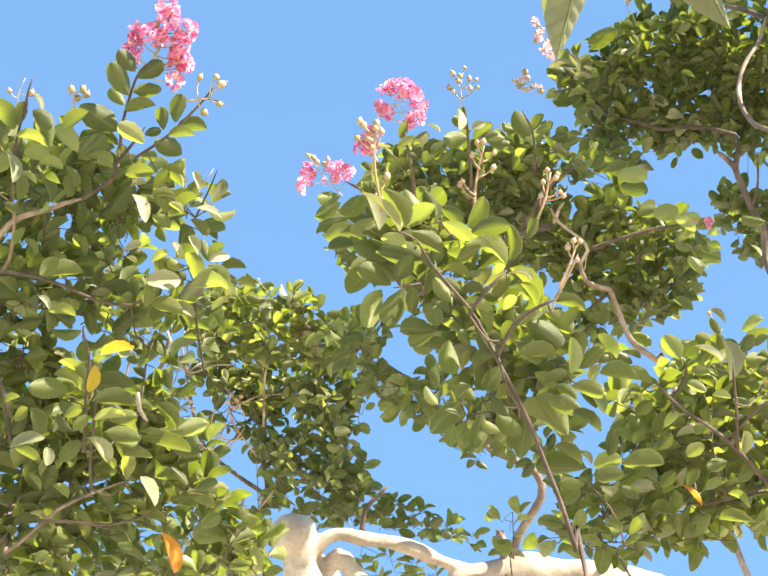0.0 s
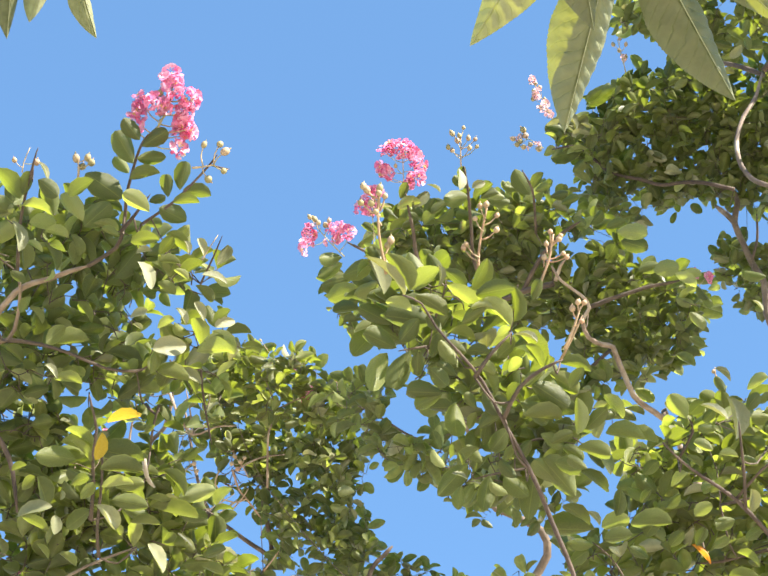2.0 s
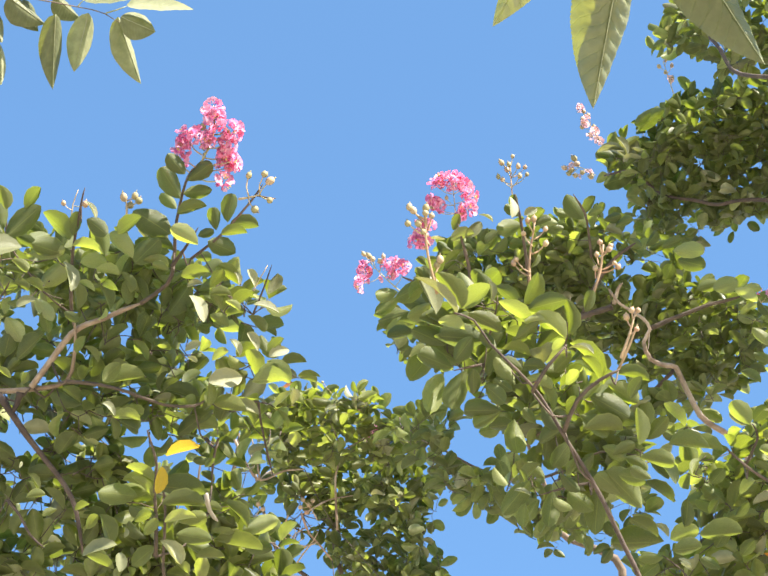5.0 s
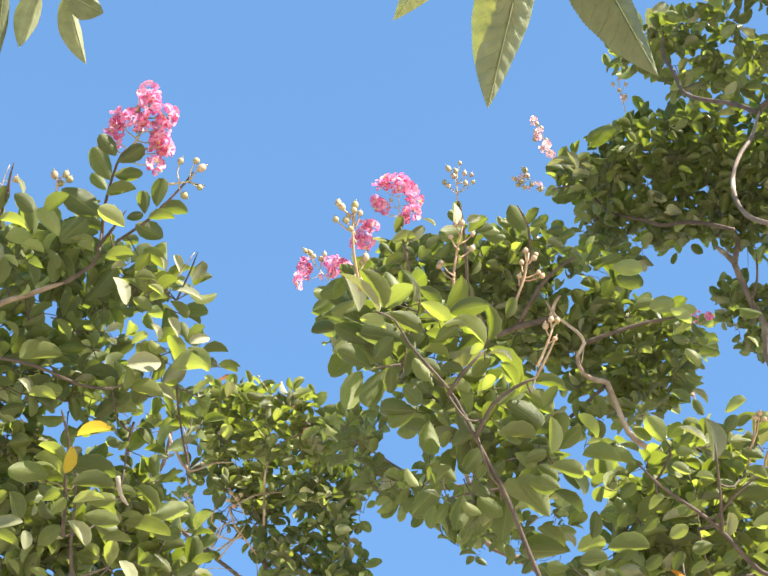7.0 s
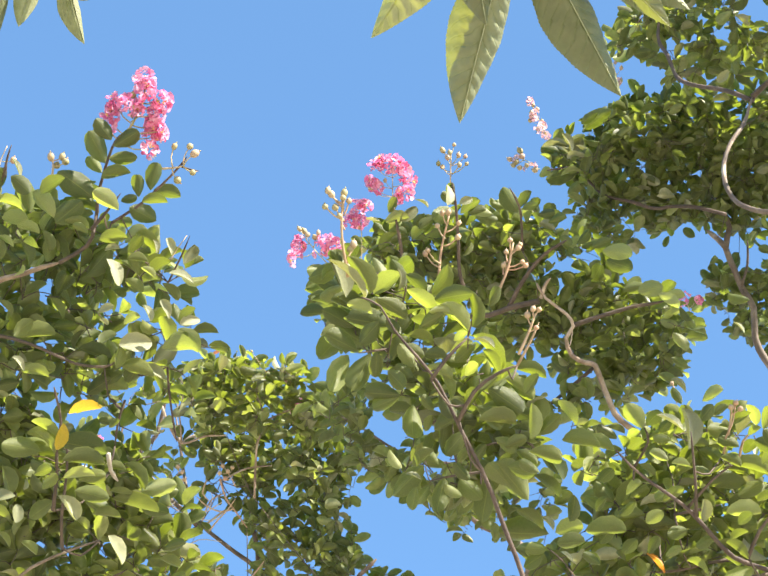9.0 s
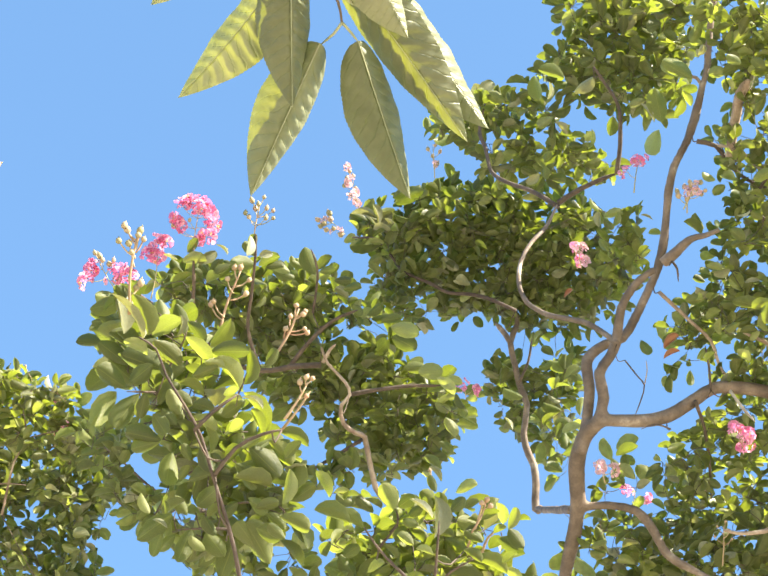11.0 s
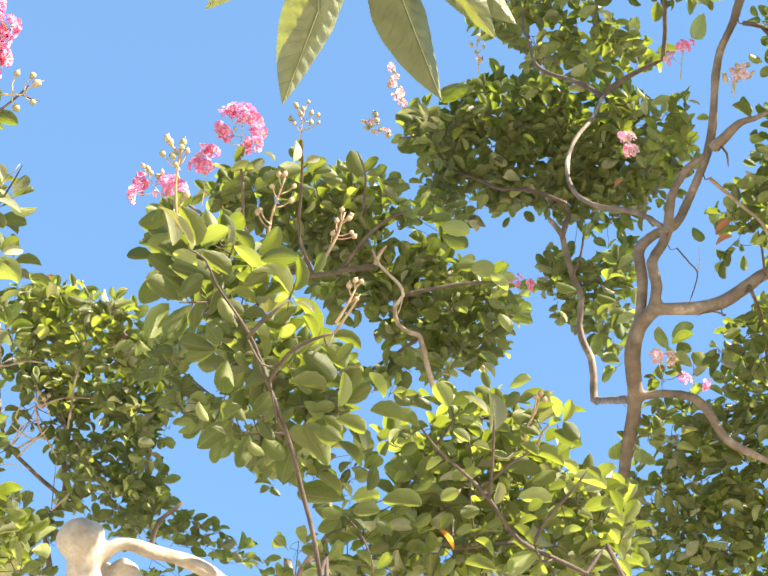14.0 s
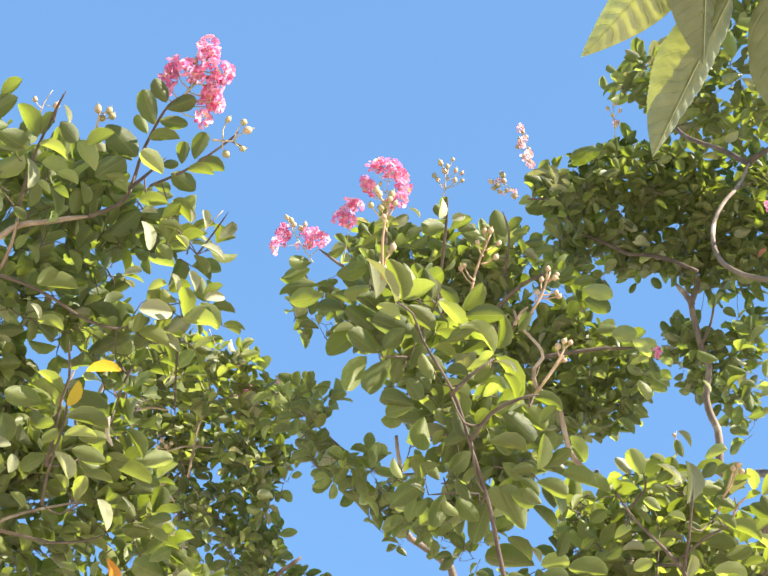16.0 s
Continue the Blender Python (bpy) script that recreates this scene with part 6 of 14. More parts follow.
back.limb(((-0.067, 3.827, 3.885), (-0.050, 3.777, 3.944), (-0.017, 3.752, 3.974), (0.011, 3.734, 3.996)), 0.0077, 0.0056, mat=TWIG, label="dark broken branch stub")
back.limb(((-0.577, 3.725, 4.068), (-0.532, 3.698, 4.091), (-0.493, 3.680, 4.105), (-0.438, 3.652, 4.127)), 0.0025, 0.0013, mat=PALE, rough=0.0, sides=6)
back.limb(((-0.512, 3.690, 4.097), (-0.477, 3.691, 4.091), (-0.440, 3.684, 4.095)), 0.0015, 0.0008, mat=PALE, rough=0.0, sides=6)
back.limb(((-0.532, 3.698, 4.091), (-0.526, 3.679, 4.109), (-0.504, 3.659, 4.127)), 0.0015, 0.0008, mat=PALE, rough=0.0, sides=6)
back.limb(((-0.474, 3.669, 4.113), (-0.465, 3.643, 4.139), (-0.473, 3.629, 4.154)), 0.0014, 0.0007, mat=PALE, rough=0.0, sides=6)
back.limb(((-0.555, 3.761, 4.029), (-0.504, 3.733, 4.052), (-0.433, 3.732, 4.045)), 0.0020, 0.0010, mat=PALE, rough=0.0, sides=6)
back.limb(((-0.600, 3.679, 4.118), (-0.563, 3.653, 4.139), (-0.526, 3.622, 4.166)), 0.0022, 0.0011, mat=PALE, rough=0.0, sides=6)
panicle(back, (-0.245, 3.608, 4.379), (-0.237, 3.552, 4.445), ((-0.235, 3.574, 4.440, 0.0174, 4), (-0.243, 3.584, 4.415, 0.0145, 3), (-0.267, 3.532, 4.494, 0.0174, 4)), ((-0.371, 3.470, 4.546),), bloom=0.03)
panicle(back, (-0.136, 3.590, 4.401), (-0.136, 3.534, 4.467), ((-0.137, 3.563, 4.463, 0.0203, 4),), ((-0.151, 3.543, 4.475), (-0.122, 3.549, 4.461)), bloom=0.028, faded=True)
panicle(back, (-0.831, 3.664, 4.312), (-0.826, 3.645, 4.334), ((-0.826, 3.643, 4.332, 0.0145, 4),), (), bloom=0.03)
panicle(back, (-0.985, 3.450, 3.711), (-0.978, 3.425, 3.741), ((-0.976, 3.417, 3.735, 0.0178, 5),), (), bloom=0.03)
back.leaf((-0.542, 3.784, 4.792), (0.055, -0.010, 0.012), (0, -0.5, 0.7), 0.05, RED)
for p in (
        (-0.519, 3.486, 4.464, 0.027, 1.19), (-0.467, 3.472, 4.47, 0.03, 1.14), (-0.431, 3.48, 4.484, 0.026, 1.32), (-0.385, 3.508, 4.505, 0.03, 1.15), (-0.341, 3.486, 4.47, 0.034, 1.26),
        (-0.273, 3.487, 4.484, 0.032, 1.35), (-0.241, 3.5, 4.478, 0.025, 1.34), (-0.507, 3.5, 4.432, 0.025, 1.21), (-0.401, 3.518, 4.439, 0.027, 1.27), (-0.363, 3.532, 4.473, 0.034, 1.43),
        (-0.318, 3.532, 4.45, 0.025, 1.36), (-0.264, 3.548, 4.463, 0.034, 1.26), (-0.531, 3.552, 4.412, 0.033, 1.29), (-0.489, 3.542, 4.421, 0.034, 1.39), (-0.373, 3.524, 4.412, 0.026, 1.07),
        (-0.336, 3.537, 4.417, 0.026, 1.43), (-0.287, 3.539, 4.421, 0.036, 1.35), (-0.231, 3.58, 4.436, 0.033, 1.27), (-0.193, 3.549, 4.429, 0.035, 1.29)):
    back.clump(*p, SUNNY)
for p in (
        (-0.148, 3.58, 4.443, 0.027, 1.23), (-0.462, 3.561, 4.38, 0.035, 1.39), (-0.408, 3.562, 4.388, 0.024, 1.07), (-0.352, 3.566, 4.378, 0.029, 1.31), (-0.265, 3.57, 4.368, 0.033, 1.17),
        (-0.208, 3.586, 4.383, 0.034, 1.17), (-0.162, 3.567, 4.39, 0.031, 1.22), (-0.118, 3.598, 4.408, 0.035, 1.24), (-0.475, 3.608, 4.354, 0.027, 1.32), (-0.439, 3.604, 4.361, 0.025, 1.33),
        (-0.378, 3.599, 4.349, 0.026, 1.41), (-0.342, 3.628, 4.365, 0.027, 1.26), (-0.292, 3.628, 4.373, 0.025, 1.08), (-0.235, 3.616, 4.37, 0.035, 1.21), (-0.19, 3.634, 4.367, 0.029, 1.29),
        (-0.13, 3.599, 4.337, 0.028, 1.43), (-0.457, 3.711, 4.695, 0.03, 1.26), (-0.426, 3.734, 4.692, 0.029, 1.33), (-0.363, 3.708, 4.676, 0.028, 1.12)):
    back.clump(*p, SUNNY)
for p in (
        (-0.539, 3.721, 4.625, 0.031, 1.36), (-0.491, 3.714, 4.639, 0.033, 1.35), (-0.45, 3.739, 4.666, 0.029, 1.27), (-0.395, 3.753, 4.651, 0.036, 1.1), (-0.339, 3.761, 4.68, 0.029, 1.36),
        (-0.284, 3.765, 4.671, 0.032, 1.21), (-0.231, 3.769, 4.677, 0.037, 1.39), (-0.557, 3.755, 4.6, 0.038, 1.33), (-0.51, 3.752, 4.604, 0.038, 1.12), (-0.408, 3.771, 4.606, 0.032, 1.09),
        (-0.364, 3.783, 4.619, 0.031, 1.33), (-0.314, 3.77, 4.624, 0.026, 1.14), (-0.208, 3.786, 4.628, 0.033, 1.12), (-0.483, 3.786, 4.586, 0.033, 1.39), (-0.389, 3.802, 4.572, 0.03, 1.37),
        (-0.276, 3.796, 4.571, 0.033, 1.42), (-0.224, 3.797, 4.572, 0.038, 1.36), (-0.177, 3.829, 4.601, 0.027, 1.23), (-0.137, 3.827, 4.617, 0.037, 1.39)):
    back.clump(*p, SUNNY)
for p in (
        (-0.468, 3.816, 4.543, 0.033, 1.3), (-0.414, 3.825, 4.553, 0.029, 1.2), (-0.358, 3.816, 4.541, 0.03, 1.39), (-0.261, 3.823, 4.536, 0.027, 1.12), (-0.21, 3.851, 4.578, 0.034, 1.17),
        (-0.157, 3.835, 4.558, 0.036, 1.25), (-0.104, 3.841, 4.57, 0.037, 1.12), (-0.493, 3.823, 4.502, 0.035, 1.2), (-0.392, 3.851, 4.508, 0.032, 1.42), (-0.335, 3.866, 4.512, 0.028, 1.39),
        (-0.281, 3.875, 4.529, 0.032, 1.26), (-0.234, 3.876, 4.539, 0.034, 1.09)):
    back.clump(*p, SUNNY)
for p in (
        (-0.193, 3.723, 4.42, 0.034, 1.55), (-0.156, 3.759, 4.442, 0.034, 1.5), (-0.504, 3.779, 4.396, 0.034, 1.63), (-0.399, 3.785, 4.398, 0.031, 1.34), (-0.278, 3.788, 4.414, 0.039, 1.29),
        (-0.22, 3.764, 4.382, 0.035, 1.43), (-0.175, 3.789, 4.422, 0.032, 1.51), (-0.13, 3.783, 4.404, 0.034, 1.43), (-0.472, 3.773, 4.352, 0.04, 1.32), (-0.427, 3.786, 4.362, 0.03, 1.72),
        (-0.361, 3.804, 4.371, 0.04, 1.28), (-0.315, 3.784, 4.357, 0.031, 1.28), (-0.262, 3.783, 4.353, 0.032, 1.69), (-0.213, 3.79, 4.367, 0.035, 1.41), (-0.157, 3.781, 4.346, 0.039, 1.5),
        (-0.106, 3.824, 4.374, 0.038, 1.48), (-0.397, 3.835, 4.326, 0.038, 1.44), (-0.342, 3.836, 4.325, 0.034, 1.45), (-0.237, 3.829, 4.338, 0.033, 1.45)):
    back.clump(*p)
for p in (
        (-0.182, 3.824, 4.329, 0.035, 1.57), (-0.122, 3.851, 4.337, 0.041, 1.49), (-0.077, 3.815, 4.314, 0.034, 1.39), (-0.373, 3.855, 4.298, 0.039, 1.39), (-0.205, 3.864, 4.293, 0.039, 1.54),
        (-0.155, 3.855, 4.276, 0.038, 1.52), (-0.105, 3.849, 4.275, 0.031, 1.29), (-0.35, 3.896, 4.248, 0.034, 1.59), (-0.239, 3.877, 4.258, 0.028, 1.66), (-0.117, 3.864, 4.231, 0.031, 1.53),
        (-0.356, 3.878, 4.206, 0.035, 1.56), (-0.312, 3.887, 4.196, 0.039, 1.45), (-0.249, 3.892, 4.189, 0.03, 1.31), (-0.159, 3.924, 4.215, 0.038, 1.43), (-0.335, 3.926, 4.166, 0.036, 1.48),
        (-0.278, 3.923, 4.165, 0.03, 1.46), (-0.221, 3.923, 4.165, 0.029, 1.41), (-0.17, 3.921, 4.167, 0.04, 1.29), (-0.063, 3.945, 4.181, 0.037, 1.5)):
    back.clump(*p)
for p in (
        (-0.318, 3.948, 4.122, 0.038, 1.39), (-0.199, 3.952, 4.136, 0.033, 1.48), (-0.156, 3.936, 4.12, 0.029, 1.47), (-0.108, 3.972, 4.142, 0.037, 1.31), (-0.189, 3.987, 4.112, 0.033, 1.44),
        (-0.117, 4.004, 4.108, 0.037, 1.5), (-0.072, 3.969, 4.092, 0.034, 1.6), (-0.145, 4.005, 4.064, 0.038, 1.7), (-0.102, 4.003, 4.058, 0.037, 1.67), (-0.309, 3.944, 4.543, 0.039, 1.66),
        (-0.253, 3.97, 4.561, 0.032, 1.3), (-0.203, 3.962, 4.577, 0.03, 1.66), (-0.128, 3.984, 4.58, 0.036, 1.59), (-0.496, 3.98, 4.511, 0.042, 1.38), (-0.454, 3.953, 4.512, 0.029, 1.57),
        (-0.399, 3.966, 4.506, 0.034, 1.59), (-0.338, 3.967, 4.5, 0.03, 1.58), (-0.27, 3.979, 4.517, 0.031, 1.51), (-0.214, 3.967, 4.515, 0.043, 1.52)):
    back.clump(*p)
for p in (
        (-0.177, 3.976, 4.519, 0.034, 1.58), (-0.112, 3.98, 4.509, 0.038, 1.64), (-0.428, 4.011, 4.487, 0.034, 1.52), (-0.362, 3.991, 4.477, 0.043, 1.56), (-0.246, 3.994, 4.483, 0.037, 1.39),
        (-0.198, 4.031, 4.499, 0.032, 1.63), (-0.132, 4.031, 4.496, 0.038, 1.45), (-0.387, 4.02, 4.439, 0.036, 1.28), (-0.22, 4.065, 4.457, 0.035, 1.55), (-0.161, 4.051, 4.435, 0.037, 1.71),
        (-0.101, 4.07, 4.459, 0.034, 1.31), (-0.363, 4.091, 4.406, 0.038, 1.61), (-0.319, 4.079, 4.402, 0.031, 1.65), (-0.257, 4.078, 4.397, 0.033, 1.44), (-0.186, 4.087, 4.422, 0.031, 1.28),
        (-0.139, 4.085, 4.417, 0.033, 1.69), (-0.331, 4.097, 4.365, 0.033, 1.7), (-0.282, 4.073, 4.359, 0.03, 1.33), (-0.178, 4.11, 4.359, 0.04, 1.37)):
    back.clump(*p)
for p in (
        (-0.123, 4.093, 4.359, 0.039, 1.55), (-0.369, 4.123, 4.335, 0.04, 1.56), (-0.307, 4.121, 4.313, 0.033, 1.49), (-0.261, 4.141, 4.323, 0.034, 1.62), (-0.2, 4.136, 4.322, 0.036, 1.33),
        (-0.333, 4.151, 4.294, 0.029, 1.56), (-0.273, 4.156, 4.277, 0.038, 1.42), (-0.231, 4.15, 4.275, 0.032, 1.29), (-0.16, 4.169, 4.307, 0.04, 1.55), (-0.122, 4.153, 4.273, 0.03, 1.65),
        (-0.066, 4.168, 4.297, 0.039, 1.64), (-0.319, 4.176, 4.244, 0.033, 1.64), (-0.206, 4.201, 4.258, 0.03, 1.41), (-0.137, 4.171, 4.253, 0.031, 1.46), (-0.095, 4.185, 4.258, 0.042, 1.38),
        (-0.268, 4.203, 4.195, 0.037, 1.31), (-0.23, 4.2, 4.191, 0.033, 1.28), (-0.17, 4.224, 4.209, 0.032, 1.64), (-0.121, 4.179, 4.202, 0.043, 1.56)):
    back.clump(*p)
for p in (
        (-0.526, 3.948, 4.048, 0.032, 1.19), (-0.484, 3.958, 4.045, 0.039, 1.16), (-0.383, 3.992, 4.076, 0.035, 1.26), (-0.36, 3.997, 4.029, 0.027, 1.08), (-0.528, 4.006, 3.968, 0.034, 1.09),
        (-0.428, 4.051, 3.995, 0.027, 1.21), (-0.372, 4.037, 4.007, 0.038, 1.12), (-0.518, 4.036, 3.954, 0.039, 1.06), (-0.459, 4.062, 3.95, 0.03, 1.23), (-0.414, 4.044, 3.957, 0.034, 1.15),
        (-0.535, 4.06, 3.916, 0.034, 1.1), (-0.471, 4.055, 3.894, 0.032, 1.07), (-0.429, 4.092, 3.923, 0.027, 0.96), (-0.381, 4.067, 3.9, 0.034, 1.03)):
    back.clump(*p)
for p in (
        (-0.088, 4.225, 4.03, 0.027, 0.89), (0.023, 4.237, 4.041, 0.025, 0.96), (0.086, 4.251, 4.054, 0.037, 0.99), (-0.064, 4.259, 4.011, 0.025, 0.85), (-0.01, 4.27, 4.001, 0.034, 0.8),
        (0.041, 4.245, 3.995, 0.036, 0.91), (0.109, 4.25, 3.998, 0.032, 1.01), (0.157, 4.244, 3.997, 0.032, 1.02)):
    back.clump(*p, SUNNY)
for p in (
        (0.04, 4.132, 4.188, 0.034, 1.36), (-0.071, 4.152, 4.157, 0.025, 1.09), (-0.035, 4.193, 4.174, 0.033, 1.11), (0.021, 4.189, 4.182, 0.027, 1.13), (0.075, 4.153, 4.153, 0.033, 1.17),
        (0.115, 4.161, 4.171, 0.026, 1.18), (-0.049, 4.183, 4.138, 0.025, 1.32), (-0.004, 4.17, 4.125, 0.032, 1.3), (0.046, 4.193, 4.128, 0.023, 1.17), (0.103, 4.191, 4.132, 0.031, 1.27),
        (0.146, 4.204, 4.138, 0.031, 1.16), (0.196, 4.209, 4.154, 0.029, 1.22), (0.163, 4.204, 4.095, 0.027, 1.1), (0.214, 4.197, 4.102, 0.026, 1.09), (0.273, 4.23, 4.111, 0.028, 1.13),
        (-0.622, 3.659, 4.526, 0.024, 0.81), (-0.578, 3.673, 4.565, 0.031, 0.93), (-0.519, 3.692, 4.552, 0.031, 1.03), (-0.463, 3.69, 4.57, 0.033, 0.99)):
    back.clump(*p)
for p in (
        (-0.541, 3.694, 4.495, 0.03, 1.02), (-0.494, 3.706, 4.521, 0.031, 0.91), (-0.505, 3.752, 4.472, 0.033, 0.78), (-0.444, 3.756, 4.489, 0.035, 0.82), (-0.599, 3.777, 4.442, 0.033, 0.87),
        (-0.537, 3.783, 4.446, 0.026, 0.83), (-0.492, 3.787, 4.425, 0.027, 0.86), (-0.628, 3.8, 4.387, 0.028, 0.8), (-0.495, 3.849, 4.349, 0.026, 0.94), (-0.466, 3.856, 4.303, 0.027, 0.85),
        (-0.55, 3.889, 4.252, 0.033, 0.91), (-0.467, 3.588, 4.634, 0.03, 0.96), (-0.558, 3.637, 4.628, 0.026, 0.85), (-0.5, 3.618, 4.612, 0.036, 0.97), (-0.452, 3.638, 4.638, 0.029, 1),
        (-0.4, 3.643, 4.629, 0.034, 1.09), (-0.527, 3.66, 4.583, 0.031, 1.05), (-0.484, 3.65, 4.583, 0.033, 0.84), (-0.42, 3.649, 4.572, 0.027, 1.02)):
    back.clump(*p)
for p in (
        (-0.507, 3.687, 4.544, 0.026, 1.01), (-0.458, 3.699, 4.543, 0.034, 0.97), (-0.385, 3.715, 4.563, 0.029, 0.92), (-0.545, 3.718, 4.505, 0.031, 0.85), (-0.48, 3.751, 4.511, 0.026, 0.83),
        (-0.412, 3.721, 4.506, 0.034, 0.92), (-0.369, 3.741, 4.511, 0.033, 0.85), (-0.564, 3.759, 4.481, 0.031, 0.88), (-0.505, 3.73, 4.459, 0.024, 1), (-0.397, 3.778, 4.48, 0.03, 0.97),
        (-0.521, 3.759, 4.407, 0.025, 0.92), (-0.489, 3.804, 4.437, 0.03, 0.89), (-0.424, 3.761, 4.419, 0.032, 0.86), (-0.37, 3.764, 4.424, 0.034, 1), (-0.516, 3.812, 4.398, 0.026, 0.86),
        (-0.44, 3.821, 4.404, 0.036, 0.99), (-0.392, 3.802, 4.383, 0.029, 1.03), (-0.464, 3.827, 4.332, 0.025, 0.97), (-0.433, 3.856, 4.343, 0.025, 0.9)):
    back.clump(*p)
for p in (
        (-0.374, 3.832, 4.354, 0.031, 1.09), (-0.4, 3.886, 4.326, 0.035, 1.04), (-0.417, 3.923, 4.273, 0.028, 0.94)):
    back.clump(*p)
for p in (
        (-0.697, 3.566, 4.48, 0.031, 0.86), (-0.644, 3.6, 4.504, 0.042, 0.77), (-0.594, 3.592, 4.481, 0.034, 0.8), (-0.693, 3.597, 4.444, 0.039, 0.91)):
    back.clump(*p, SUNNY)
for p in (
        (-1.527, 3.714, 4.382, 0.084, 0.74), (-1.174, 3.833, 4.444, 0.061, 0.66), (-0.948, 3.833, 4.474, 0.078, 0.68), (-1.687, 3.74, 4.291, 0.071, 0.8), (-1.577, 3.773, 4.287, 0.072, 0.79),
        (-1.455, 3.799, 4.34, 0.065, 0.8), (-1.346, 3.818, 4.346, 0.069, 0.68), (-1.24, 3.841, 4.329, 0.08, 0.77), (-1.121, 3.889, 4.359, 0.084, 0.77), (-1.038, 3.921, 4.383, 0.06, 0.65),
        (-0.89, 3.897, 4.39, 0.065, 0.63), (-0.763, 3.95, 4.406, 0.082, 0.64), (-0.653, 3.949, 4.431, 0.085, 0.79), (-1.602, 3.813, 4.216, 0.083, 0.79), (-1.483, 3.851, 4.205, 0.061, 0.7),
        (-1.389, 3.866, 4.222, 0.063, 0.6), (-1.279, 3.891, 4.269, 0.08, 0.73), (-1.172, 3.894, 4.289, 0.075, 0.69), (-1.091, 3.944, 4.31, 0.062, 0.73)):
    back.clump(*p, GREEN, 0.056)
for p in (
        (-0.932, 3.961, 4.283, 0.079, 0.74), (-0.839, 3.986, 4.348, 0.079, 0.72), (-0.709, 4.034, 4.336, 0.064, 0.6), (-1.638, 3.85, 4.124, 0.084, 0.77), (-1.547, 3.87, 4.141, 0.059, 0.67),
        (-1.439, 3.915, 4.178, 0.071, 0.74), (-1.335, 3.98, 4.173, 0.074, 0.66), (-1.251, 3.978, 4.183, 0.071, 0.76), (-1.097, 4.01, 4.189, 0.075, 0.66), (-1.004, 4.004, 4.231, 0.079, 0.77),
        (-0.906, 4.004, 4.232, 0.074, 0.8), (-0.76, 4.055, 4.214, 0.068, 0.61), (-0.629, 4.085, 4.238, 0.062, 0.69), (-1.691, 3.914, 4.026, 0.077, 0.68), (-1.597, 3.93, 4.074, 0.062, 0.63),
        (-1.492, 3.969, 4.098, 0.062, 0.72), (-1.366, 3.974, 4.069, 0.086, 0.66), (-1.284, 4.023, 4.08, 0.071, 0.78), (-1.182, 4.03, 4.093, 0.057, 0.63)):
    back.clump(*p, GREEN, 0.056)
for p in (
        (-1.08, 4.084, 4.111, 0.06, 0.72), (-0.692, 4.126, 4.17, 0.073, 0.62), (-1.644, 3.969, 3.93, 0.063, 0.61), (-1.555, 3.984, 3.952, 0.083, 0.66), (-1.464, 4.045, 3.996, 0.084, 0.63),
        (-1.336, 4.083, 3.998, 0.064, 0.6), (-1.246, 4.056, 4.024, 0.064, 0.71), (-1.09, 4.107, 4.014, 0.073, 0.6), (-0.994, 4.107, 4.039, 0.07, 0.75), (-0.864, 4.158, 4.07, 0.073, 0.68),
        (-0.794, 4.171, 4.096, 0.07, 0.71), (-0.637, 4.173, 4.057, 0.083, 0.67), (-1.684, 4.015, 3.852, 0.076, 0.76), (-1.606, 4.048, 3.869, 0.06, 0.65), (-1.472, 4.058, 3.901, 0.084, 0.79),
        (-1.416, 4.097, 3.936, 0.062, 0.78), (-1.277, 4.141, 3.916, 0.06, 0.67), (-1.151, 4.165, 3.935, 0.077, 0.64), (-1.033, 4.177, 3.978, 0.064, 0.75)):
    back.clump(*p, GREEN, 0.056)
for p in (
        (-0.919, 4.185, 3.957, 0.084, 0.8), (-0.838, 4.204, 3.974, 0.06, 0.78), (-0.712, 4.226, 3.994, 0.063, 0.63)):
    back.clump(*p, GREEN, 0.056)
back.close(300)


# ---- the tree in the middle, with the small pink flower ring ----
middle = Tree((0.75, 3.3, 0), "crape myrtle tree with dark leaves and winding pale branches", seed=37, size=0.056)
middle.limb(((0.750, 3.300, 0.000), (0.900, 3.100, 1.500), (0.860, 2.900, 2.600), (0.681, 2.909, 3.731), (0.645, 2.871, 3.783), (0.608, 2.855, 3.805), (0.576, 2.837, 3.826), (0.548, 2.795, 3.876), (0.530, 2.763, 3.911), (0.507, 2.757, 3.915), (0.476, 2.745, 3.927), (0.461, 2.716, 3.956), (0.475, 2.691, 3.974), (0.457, 2.670, 3.993), (0.410, 2.647, 4.018), (0.388, 2.620, 4.043)), 0.0106, 0.0059, mat=LIGHT, label="winding pale branch")
middle.limb(((0.401, 2.707, 4.065), (0.328, 2.711, 4.044), (0.258, 2.716, 4.020), (0.161, 2.697, 4.021), (0.081, 2.637, 4.064), (0.065, 2.570, 4.110), (0.049, 2.495, 4.162)), 0.0071, 0.0036, mat=TWIG)
middle.limb(((0.404, 2.695, 4.063), (0.414, 2.660, 4.078), (0.423, 2.639, 4.077)), 0.0047, 0.0030, mat=LIGHT)
middle.limb(((0.329, 2.723, 4.055), (0.361, 2.667, 4.094), (0.405, 2.613, 4.126), (0.458, 2.574, 4.139)), 0.0059, 0.0036, mat=TWIG)
middle.limb(((0.260, 2.741, 4.042), (0.211, 2.662, 4.094), (0.203, 2.579, 4.145), (0.195, 2.504, 4.185), (0.185, 2.450, 4.202)), 0.0048, 0.0030, mat=TWIG)
